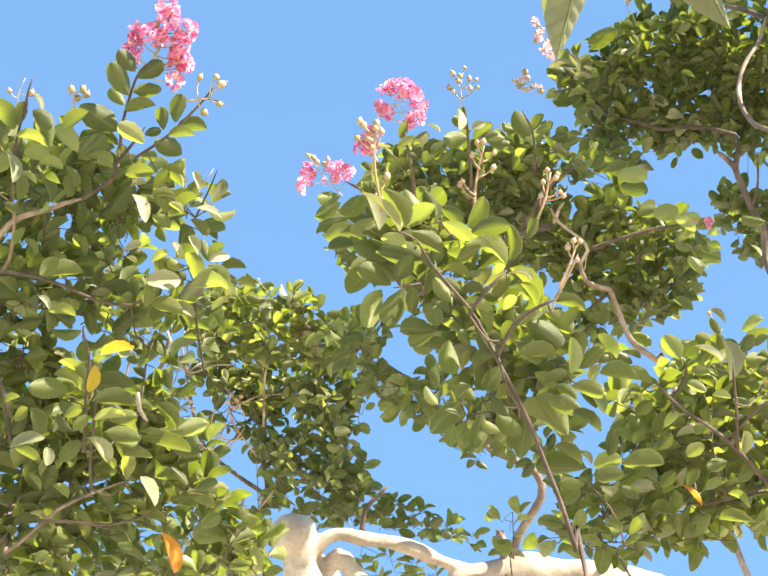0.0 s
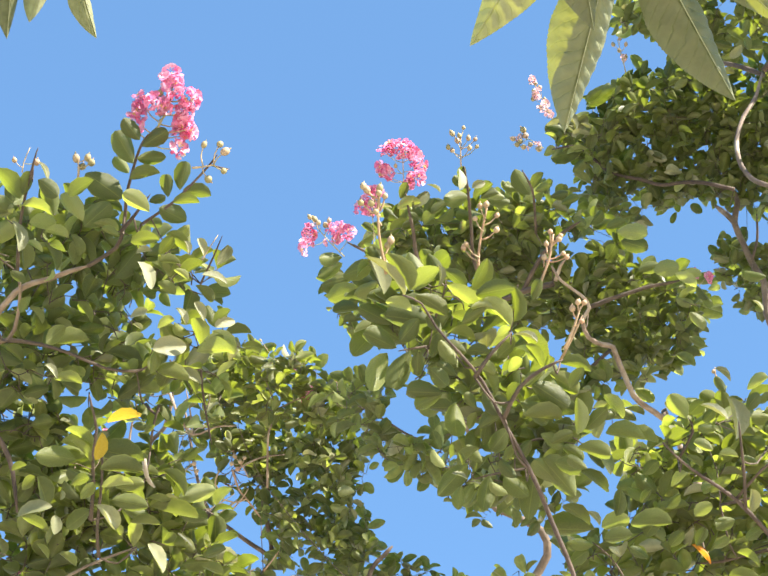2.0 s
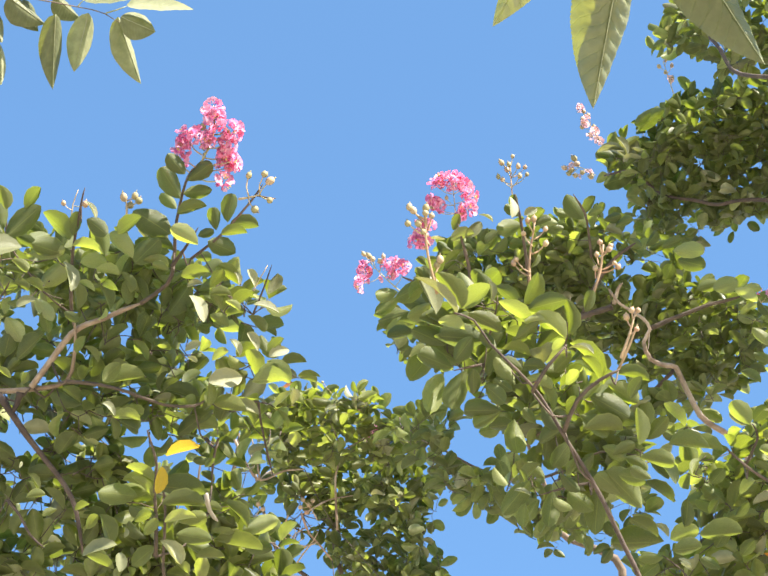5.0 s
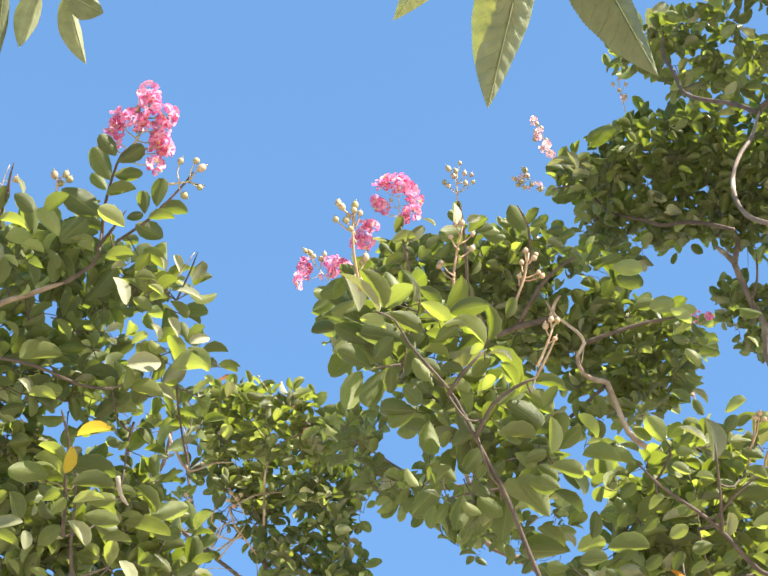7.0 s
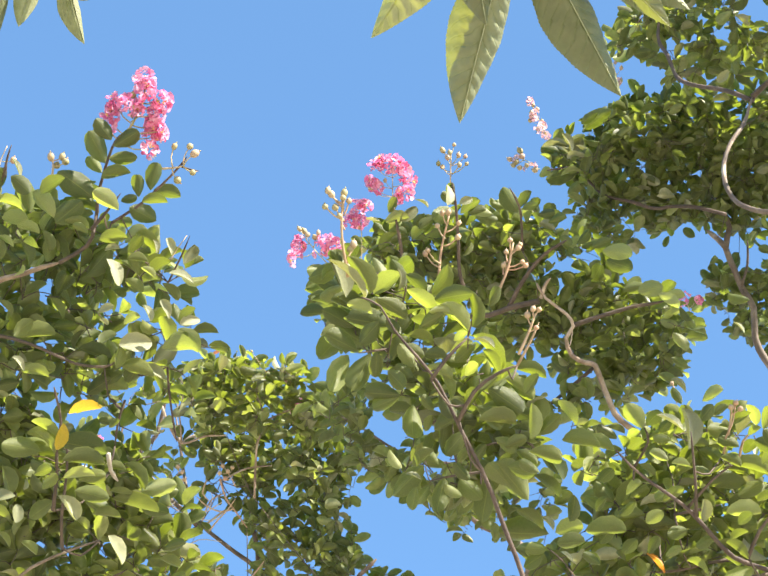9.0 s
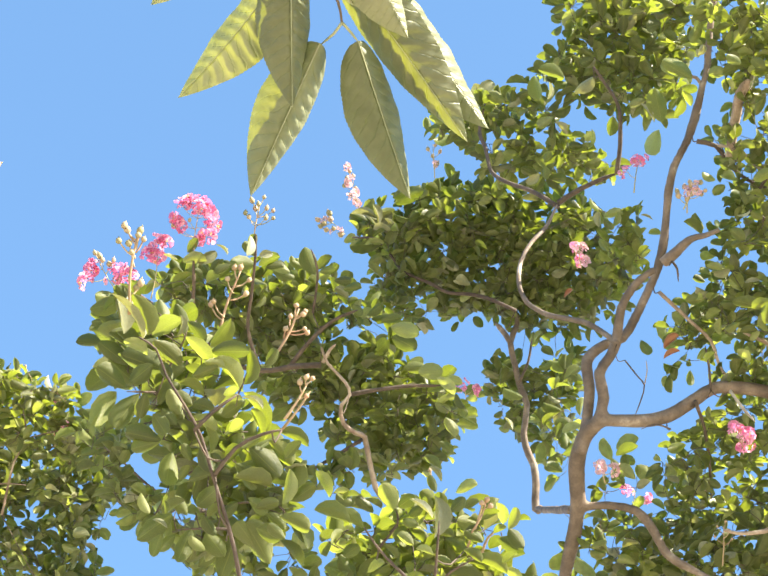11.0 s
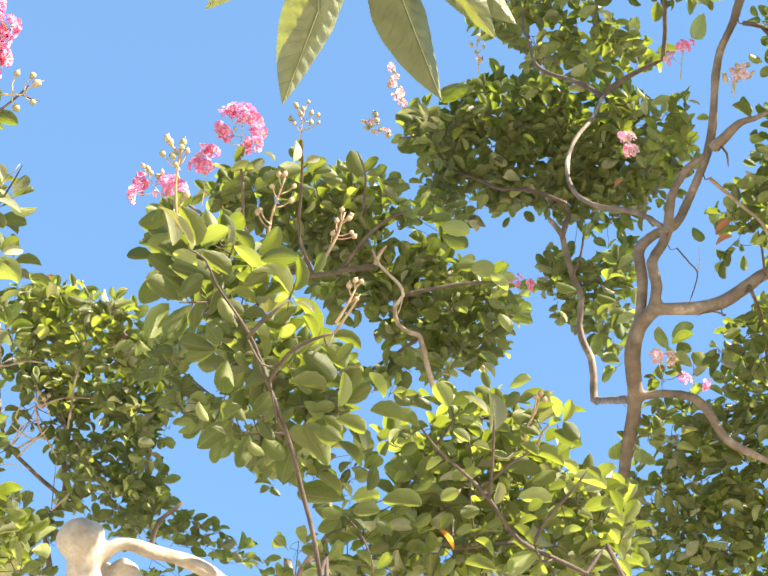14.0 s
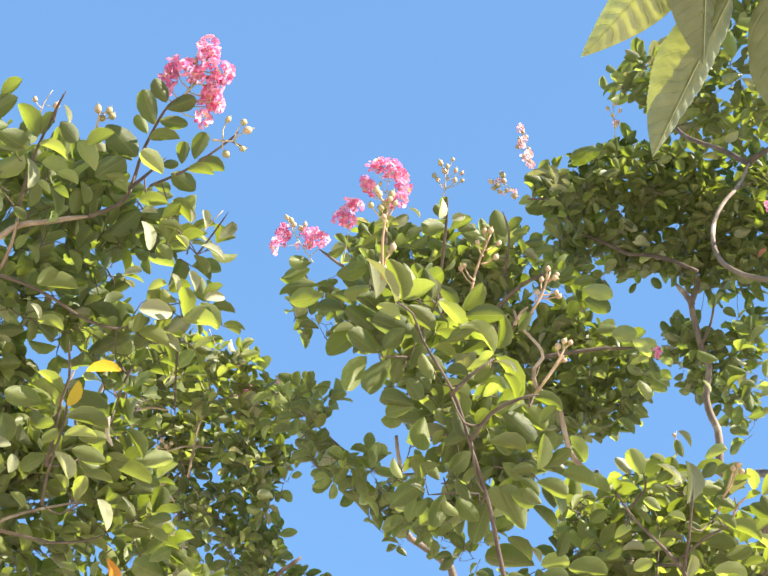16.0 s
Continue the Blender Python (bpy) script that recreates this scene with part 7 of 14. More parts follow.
middle.limb(((0.483, 2.747, 4.023), (0.547, 2.726, 4.035), (0.616, 2.705, 4.045), (0.696, 2.684, 4.049)), 0.0060, 0.0036, mat=TWIG)
middle.limb(((0.081, 2.628, 4.054), (-0.014, 2.605, 4.063), (-0.088, 2.571, 4.080)), 0.0047, 0.0029, mat=TWIG)
middle.limb(((0.531, 2.784, 3.925), (0.461, 2.833, 3.884), (0.364, 2.892, 3.832), (0.267, 2.944, 3.781), (0.163, 2.965, 3.766), (0.064, 2.950, 3.795), (-0.013, 2.925, 3.834), (-0.076, 2.906, 3.862)), 0.0047, 0.0024, mat=TWIG)
middle.limb(((0.400, 3.200, 0.000), (0.380, 3.250, 1.800), (0.315, 3.324, 3.398), (0.315, 3.281, 3.496), (0.316, 3.259, 3.552), (0.315, 3.239, 3.603)), 0.0037, 0.0024, mat=TWIG)
middle.limb(((0.357, 2.613, 4.141), (0.353, 2.558, 4.169), (0.345, 2.511, 4.188), (0.320, 2.467, 4.205)), 0.0035, 0.0024, mat=TWIG)
middle.limb(((0.750, 3.300, 0.000), (0.700, 3.600, 1.600), (0.346, 3.779, 3.709), (0.353, 3.727, 3.771), (0.384, 3.679, 3.828), (0.434, 3.627, 3.890), (0.420, 3.583, 3.942), (0.333, 3.553, 3.978), (0.269, 3.485, 3.981), (0.230, 3.318, 4.024), (0.192, 3.172, 4.043)), 0.0230, 0.0102, label="dark bent branch")
middle.limb(((0.230, 3.318, 4.024), (0.127, 3.350, 4.064), (0.021, 3.382, 4.104)), 0.0052, 0.0027, mat=TWIG)
panicle(middle, (0.047, 2.538, 4.176), (0.044, 2.465, 4.263), ((0.007, 2.457, 4.255, 0.0160, 6), (0.024, 2.452, 4.269, 0.0160, 6), (0.047, 2.456, 4.270, 0.0160, 6), (0.070, 2.464, 4.263, 0.0160, 6), (0.085, 2.488, 4.254, 0.0160, 6), (0.076, 2.498, 4.216, 0.0160, 6), (0.055, 2.516, 4.215, 0.0114, 4), (0.001, 2.486, 4.244, 0.0137, 5), (0.007, 2.502, 4.233, 0.0114, 3)), ((-0.010, 2.493, 4.223), (0.027, 2.478, 4.236)), bloom=0.034)
panicle(middle, (-0.028, 2.626, 4.102), (-0.033, 2.552, 4.190), ((-0.039, 2.548, 4.201, 0.0184, 6), (-0.027, 2.551, 4.172, 0.0184, 6), (-0.048, 2.557, 4.178, 0.0138, 4), (-0.018, 2.544, 4.215, 0.0138, 4)), (), bloom=0.034)
panicle(middle, (-0.097, 2.656, 4.114), (-0.161, 2.611, 4.167), ((-0.181, 2.625, 4.164, 0.0139, 5), (-0.184, 2.632, 4.126, 0.0139, 4), (-0.109, 2.622, 4.170, 0.0186, 6), (-0.086, 2.614, 4.153, 0.0163, 5), (-0.127, 2.637, 4.160, 0.0163, 4)), ((-0.178, 2.590, 4.182), (-0.167, 2.601, 4.186), (-0.158, 2.599, 4.172), (-0.132, 2.598, 4.178), (-0.141, 2.612, 4.176)), bloom=0.034, bud=0.013)
panicle(middle, (0.190, 2.586, 4.274), (0.187, 2.503, 4.373), (), ((0.166, 2.507, 4.378), (0.156, 2.527, 4.351), (0.166, 2.535, 4.348), (0.183, 2.502, 4.364), (0.194, 2.497, 4.387), (0.205, 2.509, 4.363), (0.222, 2.518, 4.368), (0.225, 2.522, 4.346), (0.207, 2.521, 4.341), (0.178, 2.520, 4.366)), radius=0.0022, bud=0.0125, name="bud_spray", label="spray of round greenish crape myrtle buds")
for p in (
        (0.286, 2.665, 4.304, 0.024, 1.61), (-0.01, 2.701, 4.221, 0.026, 1.62), (0.039, 2.718, 4.256, 0.034, 1.47), (0.088, 2.682, 4.238, 0.031, 1.78), (0.126, 2.7, 4.272, 0.024, 1.81),
        (0.185, 2.713, 4.274, 0.032, 1.38), (0.229, 2.669, 4.252, 0.031, 1.73), (0.261, 2.677, 4.268, 0.028, 1.84), (0.323, 2.693, 4.281, 0.034, 1.63), (0.358, 2.672, 4.285, 0.033, 1.39),
        (0.411, 2.671, 4.282, 0.031, 1.73), (0.024, 2.726, 4.223, 0.033, 1.37), (0.062, 2.753, 4.237, 0.026, 1.5), (0.114, 2.742, 4.233, 0.031, 1.81), (0.17, 2.715, 4.225, 0.031, 1.5),
        (0.209, 2.73, 4.25, 0.027, 1.4), (0.254, 2.726, 4.249, 0.032, 1.78), (0.295, 2.684, 4.228, 0.034, 1.61), (0.342, 2.701, 4.242, 0.032, 1.64)):
    middle.clump(*p)
for p in (
        (0.383, 2.683, 4.23, 0.028, 1.44), (0.444, 2.687, 4.242, 0.027, 1.56), (0.092, 2.768, 4.21, 0.027, 1.77), (0.137, 2.755, 4.205, 0.033, 1.51), (0.18, 2.746, 4.21, 0.03, 1.5),
        (0.233, 2.744, 4.198, 0.025, 1.56), (0.279, 2.755, 4.228, 0.027, 1.73), (0.333, 2.707, 4.201, 0.029, 1.41), (0.385, 2.736, 4.218, 0.027, 1.45), (0.468, 2.693, 4.201, 0.027, 1.79),
        (0.167, 2.769, 4.157, 0.025, 1.54), (0.216, 2.766, 4.158, 0.034, 1.43), (0.272, 2.766, 4.181, 0.031, 1.66), (0.312, 2.749, 4.181, 0.024, 1.82), (0.348, 2.731, 4.171, 0.026, 1.74),
        (0.408, 2.763, 4.199, 0.035, 1.4), (0.548, 2.744, 4.202, 0.031, 1.8), (0.252, 2.787, 4.14, 0.027, 1.47), (0.287, 2.781, 4.157, 0.028, 1.42)):
    middle.clump(*p)
for p in (
        (0.339, 2.789, 4.153, 0.03, 1.47), (0.389, 2.755, 4.148, 0.031, 1.48), (0.43, 2.755, 4.149, 0.027, 1.73), (0.524, 2.734, 4.144, 0.025, 1.7), (0.573, 2.755, 4.164, 0.025, 1.7),
        (0.283, 2.838, 4.135, 0.032, 1.51), (0.329, 2.83, 4.131, 0.034, 1.69), (0.364, 2.81, 4.125, 0.028, 1.44), (0.411, 2.815, 4.131, 0.029, 1.65), (0.458, 2.793, 4.126, 0.033, 1.36),
        (0.507, 2.793, 4.144, 0.034, 1.48), (0.544, 2.781, 4.145, 0.032, 1.4), (0.598, 2.789, 4.144, 0.029, 1.75), (0.634, 2.75, 4.123, 0.024, 1.53), (0.306, 2.848, 4.088, 0.027, 1.81),
        (0.406, 2.85, 4.109, 0.032, 1.68), (0.439, 2.815, 4.1, 0.031, 1.64), (0.483, 2.804, 4.089, 0.024, 1.5), (0.533, 2.801, 4.093, 0.029, 1.51)):
    middle.clump(*p)
for p in (
        (0.587, 2.801, 4.116, 0.028, 1.43), (0.623, 2.807, 4.119, 0.027, 1.42), (0.664, 2.762, 4.083, 0.03, 1.42), (0.706, 2.772, 4.091, 0.025, 1.7), (0.324, 2.844, 4.053, 0.024, 1.82),
        (0.381, 2.866, 4.061, 0.029, 1.74), (0.46, 2.827, 4.064, 0.027, 1.44), (0.513, 2.826, 4.068, 0.024, 1.58), (0.554, 2.832, 4.068, 0.033, 1.44), (0.61, 2.815, 4.068, 0.03, 1.57),
        (0.649, 2.83, 4.088, 0.032, 1.46), (0.706, 2.806, 4.079, 0.034, 1.48), (0.736, 2.78, 4.056, 0.029, 1.6), (0.498, 2.879, 4.04, 0.024, 1.43), (0.548, 2.87, 4.064, 0.033, 1.78),
        (0.585, 2.842, 4.041, 0.028, 1.61), (0.641, 2.848, 4.059, 0.028, 1.67), (0.679, 2.851, 4.051, 0.031, 1.57), (0.726, 2.814, 4.03, 0.035, 1.38)):
    middle.clump(*p)
for p in (
        (0.474, 2.875, 3.998, 0.033, 1.73), (0.533, 2.896, 4.026, 0.024, 1.53), (0.575, 2.897, 4.014, 0.03, 1.59), (0.619, 2.888, 4.02, 0.025, 1.65), (0.661, 2.875, 4.018, 0.035, 1.83),
        (0.699, 2.833, 4, 0.033, 1.46), (0.56, 2.903, 3.978, 0.025, 1.73), (0.592, 2.882, 3.97, 0.028, 1.66), (0.65, 2.891, 3.975, 0.025, 1.55), (0.691, 2.864, 3.969, 0.027, 1.39),
        (0.741, 2.866, 3.97, 0.028, 1.66), (0.571, 2.908, 3.938, 0.035, 1.6), (0.62, 2.908, 3.938, 0.033, 1.73), (0.022, 2.878, 4.45, 0.033, 1.49), (0.086, 2.871, 4.435, 0.037, 1.39),
        (0.128, 2.867, 4.441, 0.037, 1.38), (0.182, 2.85, 4.448, 0.036, 1.46), (0.222, 2.841, 4.432, 0.028, 1.61), (0.27, 2.842, 4.463, 0.037, 1.43)):
    middle.clump(*p)
for p in (
        (0.321, 2.852, 4.467, 0.036, 1.52), (0.378, 2.832, 4.459, 0.027, 1.62), (0.426, 2.829, 4.461, 0.037, 1.78), (0.004, 2.914, 4.414, 0.037, 1.73), (0.058, 2.887, 4.394, 0.025, 1.66),
        (0.112, 2.905, 4.413, 0.031, 1.5), (0.162, 2.888, 4.426, 0.033, 1.79), (0.199, 2.859, 4.405, 0.034, 1.76), (0.248, 2.856, 4.411, 0.026, 1.71), (0.308, 2.882, 4.44, 0.028, 1.62),
        (0.362, 2.852, 4.417, 0.035, 1.63), (0.411, 2.863, 4.426, 0.027, 1.67), (0.449, 2.849, 4.422, 0.03, 1.57), (0.099, 2.915, 4.368, 0.027, 1.82), (0.134, 2.912, 4.379, 0.031, 1.45),
        (0.183, 2.909, 4.371, 0.03, 1.45), (0.24, 2.907, 4.399, 0.037, 1.58), (0.277, 2.916, 4.405, 0.034, 1.47), (0.327, 2.921, 4.405, 0.036, 1.81)):
    middle.clump(*p)
for p in (
        (0.381, 2.887, 4.397, 0.033, 1.4), (0.426, 2.901, 4.405, 0.032, 1.57), (0.475, 2.867, 4.386, 0.032, 1.4), (0.524, 2.851, 4.389, 0.035, 1.59), (0.168, 2.944, 4.344, 0.031, 1.83),
        (0.228, 2.936, 4.352, 0.036, 1.52), (0.276, 2.931, 4.347, 0.033, 1.58), (0.321, 2.936, 4.359, 0.035, 1.73), (0.355, 2.921, 4.37, 0.028, 1.58), (0.421, 2.911, 4.355, 0.036, 1.47),
        (0.605, 2.892, 4.381, 0.033, 1.78), (0.202, 2.953, 4.31, 0.03, 1.64), (0.246, 2.977, 4.346, 0.031, 1.81), (0.295, 2.973, 4.351, 0.034, 1.56), (0.341, 2.974, 4.338, 0.027, 1.39),
        (0.402, 2.958, 4.338, 0.03, 1.55), (0.432, 2.936, 4.334, 0.032, 1.54), (0.578, 2.9, 4.337, 0.031, 1.54), (0.288, 3.008, 4.3, 0.032, 1.47)):
    middle.clump(*p)
for p in (
        (0.326, 2.997, 4.3, 0.027, 1.57), (0.373, 2.989, 4.313, 0.03, 1.51), (0.433, 2.985, 4.331, 0.033, 1.38), (0.47, 2.956, 4.294, 0.036, 1.69), (0.532, 2.952, 4.305, 0.026, 1.42),
        (0.565, 2.929, 4.294, 0.037, 1.82), (0.616, 2.922, 4.295, 0.032, 1.37), (0.303, 3.01, 4.261, 0.025, 1.68), (0.346, 3.016, 4.287, 0.037, 1.6), (0.401, 2.985, 4.271, 0.03, 1.41),
        (0.446, 2.994, 4.274, 0.027, 1.75), (0.498, 2.994, 4.282, 0.037, 1.39), (0.554, 2.99, 4.293, 0.037, 1.6), (0.596, 2.978, 4.283, 0.036, 1.73), (0.643, 2.982, 4.296, 0.03, 1.59),
        (0.69, 2.966, 4.28, 0.03, 1.42), (0.737, 2.92, 4.268, 0.027, 1.39), (0.437, 3.038, 4.24, 0.036, 1.79), (0.488, 3.027, 4.245, 0.036, 1.38)):
    middle.clump(*p)
for p in (
        (0.531, 3.018, 4.245, 0.029, 1.68), (0.574, 2.996, 4.243, 0.033, 1.39), (0.632, 2.988, 4.243, 0.028, 1.68), (0.675, 2.967, 4.238, 0.033, 1.69), (0.722, 2.959, 4.24, 0.033, 1.46),
        (0.781, 2.971, 4.268, 0.029, 1.36), (0.369, 3.063, 4.214, 0.036, 1.55), (0.526, 3.069, 4.223, 0.033, 1.57), (0.563, 3.029, 4.203, 0.036, 1.81), (0.621, 3.026, 4.219, 0.037, 1.41),
        (0.661, 3.006, 4.215, 0.035, 1.6), (0.696, 2.993, 4.211, 0.036, 1.8), (0.763, 3.011, 4.214, 0.037, 1.65), (0.794, 2.975, 4.205, 0.029, 1.83), (0.493, 3.094, 4.197, 0.031, 1.72),
        (0.54, 3.064, 4.169, 0.031, 1.65), (0.595, 3.051, 4.182, 0.027, 1.56), (0.643, 3.034, 4.178, 0.028, 1.77), (0.688, 3.048, 4.185, 0.03, 1.74)):
    middle.clump(*p)
for p in (
        (0.727, 3.021, 4.172, 0.034, 1.58), (0.61, 3.057, 4.136, 0.031, 1.72), (0.664, 3.082, 4.154, 0.037, 1.74), (0.723, 3.083, 4.155, 0.031, 1.59), (0.769, 3.033, 4.13, 0.032, 1.38),
        (0.616, 3.123, 4.119, 0.033, 1.66), (0.662, 3.102, 4.129, 0.031, 1.39), (0.708, 3.105, 4.119, 0.028, 1.48), (0.755, 3.106, 4.131, 0.031, 1.62), (0.637, 3.137, 4.09, 0.028, 1.45),
        (0.357, 2.781, 3.826, 0.021, 1.28), (0.371, 2.789, 3.807, 0.021, 1.4), (0.42, 2.804, 3.817, 0.021, 1.33), (0.455, 2.803, 3.81, 0.024, 1.29), (0.504, 2.789, 3.823, 0.026, 1.4),
        (0.39, 2.815, 3.784, 0.029, 1.26), (0.434, 2.809, 3.771, 0.028, 1.29), (0.479, 2.805, 3.77, 0.027, 1.45), (0.528, 2.805, 3.777, 0.025, 1.14)):
    middle.clump(*p)
for p in (
        (0.513, 2.855, 3.775, 0.028, 1.11), (-0.118, 2.763, 3.785, 0.029, 1.03), (-0.081, 2.781, 3.801, 0.029, 1.12), (-0.096, 2.784, 3.76, 0.024, 1.24), (-0.049, 2.809, 3.787, 0.028, 1.11),
        (-0.01, 2.793, 3.79, 0.027, 1.28), (-0.061, 2.819, 3.738, 0.026, 1.13), (-0.026, 2.801, 3.739, 0.021, 1.23), (-0.037, 2.851, 3.729, 0.022, 1.04), (-0.021, 2.84, 3.686, 0.029, 1.3),
        (0.067, 2.826, 3.687, 0.028, 1.18), (0.001, 2.865, 3.671, 0.021, 1.19), (0.045, 2.869, 3.675, 0.026, 1.31), (0.08, 2.862, 3.676, 0.029, 1.1), (0.126, 2.869, 3.693, 0.027, 1.37),
        (0.076, 2.9, 3.647, 0.021, 1.19), (0.109, 2.892, 3.65, 0.025, 1.32), (0.148, 2.867, 3.641, 0.02, 1.12), (0.182, 2.892, 3.628, 0.021, 1.03)):
    middle.clump(*p)
for p in (
        (0.217, 2.906, 3.637, 0.03, 1.32), (0.253, 2.911, 3.638, 0.023, 1.33), (0.243, 2.893, 3.58, 0.028, 1.38), (0.283, 2.885, 3.584, 0.025, 1.18), (-0.109, 2.995, 3.937, 0.029, 1.3),
        (-0.068, 2.986, 3.939, 0.031, 1.33), (-0.037, 2.959, 3.93, 0.03, 1.19), (-0.088, 3.022, 3.918, 0.022, 1.11), (-0.046, 3.007, 3.913, 0.022, 1.02), (-0.052, 3.013, 3.862, 0.027, 1.07),
        (-0.038, 3.039, 3.843, 0.028, 1.26), (-0.01, 3.079, 3.84, 0.028, 1.26), (0.037, 3.047, 3.82, 0.028, 1.2), (0.07, 3.052, 3.833, 0.03, 1.15), (0.126, 3.057, 3.833, 0.031, 1.37),
        (0.065, 3.094, 3.811, 0.029, 1.38), (0.111, 3.1, 3.815, 0.028, 1.26), (0.154, 3.064, 3.796, 0.025, 1.32), (0.179, 3.08, 3.759, 0.031, 1.14)):
    middle.clump(*p)
for p in (
        (0.217, 3.118, 3.791, 0.025, 1.24), (0.266, 3.101, 3.792, 0.022, 1.13), (0.242, 3.101, 3.736, 0.026, 1.2), (0.289, 3.128, 3.769, 0.026, 1.34), (0.306, 3.119, 3.729, 0.032, 1.18)):
    middle.clump(*p)
for p in (
        (0.296, 3.274, 3.603, 0.019, 1.32), (0.327, 3.278, 3.603, 0.023, 1.32), (0.32, 3.282, 3.566, 0.02, 1.16), (0.307, 3.293, 3.516, 0.023, 1.11), (0.334, 3.318, 3.534, 0.023, 1.07)):
    middle.clump(*p, SUNNY)
for p in (
        (-0.122, 2.849, 4.193, 0.021, 1.41), (-0.085, 2.811, 4.171, 0.028, 1.3), (-0.039, 2.798, 4.168, 0.026, 1.27), (-0.099, 2.836, 4.134, 0.02, 1.26), (-0.056, 2.833, 4.136, 0.021, 1.43),
        (-0.006, 2.831, 4.152, 0.027, 1.29), (-0.11, 2.871, 4.108, 0.025, 1.47), (-0.072, 2.871, 4.126, 0.023, 1.18), (-0.029, 2.88, 4.13, 0.022, 1.38), (0.023, 2.862, 4.129, 0.022, 1.29),
        (-0.082, 2.897, 4.092, 0.022, 1.17), (-0.036, 2.88, 4.092, 0.028, 1.38), (0.004, 2.869, 4.093, 0.026, 1.17), (0.16, 3.141, 3.758, 0.028, 1.21), (0.193, 3.129, 3.763, 0.029, 0.96),
        (0.23, 3.121, 3.766, 0.026, 1.04), (0.179, 3.149, 3.74, 0.026, 0.96), (0.219, 3.149, 3.742, 0.022, 1.21), (0.272, 3.146, 3.743, 0.024, 1.04)):
    middle.clump(*p)
for p in (
        (0.241, 3.176, 3.724, 0.028, 1.26), (0.283, 3.172, 3.731, 0.021, 1.25), (0.421, 3.086, 3.776, 0.027, 1.01), (0.318, 3.132, 3.74, 0.023, 1.11), (0.36, 3.147, 3.775, 0.025, 1.11),
        (0.416, 3.11, 3.743, 0.025, 1.12), (0.444, 3.12, 3.774, 0.029, 1.02), (0.341, 3.137, 3.722, 0.029, 1.09), (0.387, 3.132, 3.706, 0.02, 0.95), (0.426, 3.119, 3.721, 0.021, 1.07),
        (0.383, 3.179, 3.7, 0.022, 1.08), (0.423, 3.18, 3.716, 0.029, 1.11)):
    middle.clump(*p)
middle.leaf((0.198, 2.526, 4.207), (-0.039, -0.024, 0.018), (0.01, 0.75, 0.67), 0.050)
middle.leaf((0.201, 2.457, 4.137), (0.029, -0.014, 0.011), (0.63, -0.77, 0.11), 0.034, SUNLIT_PALE)
middle.leaf((0.205, 2.496, 4.145), (0.044, -0.030, 0.024), (-0.22, 0.60, 0.77), 0.059)
middle.leaf((0.200, 2.558, 4.207), (-0.069, -0.010, -0.011), (0.08, 0.58, 0.81), 0.070)
middle.leaf((0.222, 2.494, 4.143), (0.043, -0.002, 0.010), (0.23, 0.59, 0.78), 0.045)
middle.leaf((0.349, 2.576, 4.234), (-0.043, -0.049, 0.040), (-0.06, 0.70, 0.71), 0.077)
middle.leaf((0.351, 2.563, 4.238), (0.026, -0.034, 0.029), (-0.20, 0.66, 0.72), 0.052)
middle.leaf((0.349, 2.488, 4.156), (0.040, -0.010, 0.008), (0.14, 0.68, 0.72), 0.042)
middle.leaf((0.393, 2.557, 4.206), (0.043, -0.011, 0.001), (-0.03, 0.77, 0.64), 0.044)
middle.leaf((0.285, 2.552, 4.201), (-0.050, -0.016, 0.008), (-0.43, 0.70, 0.57), 0.053)
middle.leaf((0.299, 2.588, 4.256), (-0.016, -0.018, 0.022), (0.02, 0.75, 0.66), 0.032)
middle.leaf((0.420, 2.577, 4.201), (0.043, -0.019, 0.000), (-0.12, 0.73, 0.67), 0.046)
middle.leaf((0.449, 2.598, 4.177), (0.029, 0.009, -0.019), (-0.05, 0.59, 0.81), 0.036)
middle.leaf((0.488, 2.612, 4.165), (0.036, -0.033, 0.012), (0.27, 0.86, 0.42), 0.050)
middle.leaf((0.541, 2.569, 4.101), (0.073, -0.002, -0.014), (-0.01, 0.71, 0.71), 0.075)
middle.leaf((0.555, 2.610, 4.110), (0.065, 0.004, -0.029), (-0.05, 0.75, 0.66), 0.071)
middle.leaf((0.521, 2.591, 4.134), (0.047, -0.016, 0.010), (-0.02, 0.62, 0.78), 0.051)
middle.leaf((0.600, 2.688, 4.084), (0.052, -0.014, 0.005), (0.04, 0.59, 0.81), 0.054)
middle.leaf((0.628, 2.648, 4.045), (0.058, -0.022, -0.002), (-0.05, 0.65, 0.76), 0.062)
middle.leaf((0.684, 2.631, 4.009), (0.049, -0.005, 0.005), (0.55, 0.03, 0.83), 0.050, SUNNY)
middle.leaf((0.728, 2.667, 4.016), (0.024, 0.012, -0.032), (-0.30, 0.86, 0.41), 0.042)
middle.leaf((0.663, 2.588, 3.983), (0.051, 0.020, -0.020), (0.34, 0.51, 0.79), 0.058)
middle.leaf((0.749, 2.656, 3.994), (0.035, -0.015, -0.007), (-0.11, 0.74, 0.67), 0.038)
middle.leaf((0.743, 2.678, 3.997), (0.014, 0.021, -0.027), (-0.11, 0.72, 0.68), 0.037)
middle.leaf((0.173, 2.467, 4.142), (0.007, -0.031, 0.044), (0.42, -0.81, 0.41), 0.054, SUNLIT_PALE)
middle.leaf((0.187, 2.504, 4.199), (-0.006, -0.038, 0.026), (-0.13, 0.58, 0.81), 0.047)
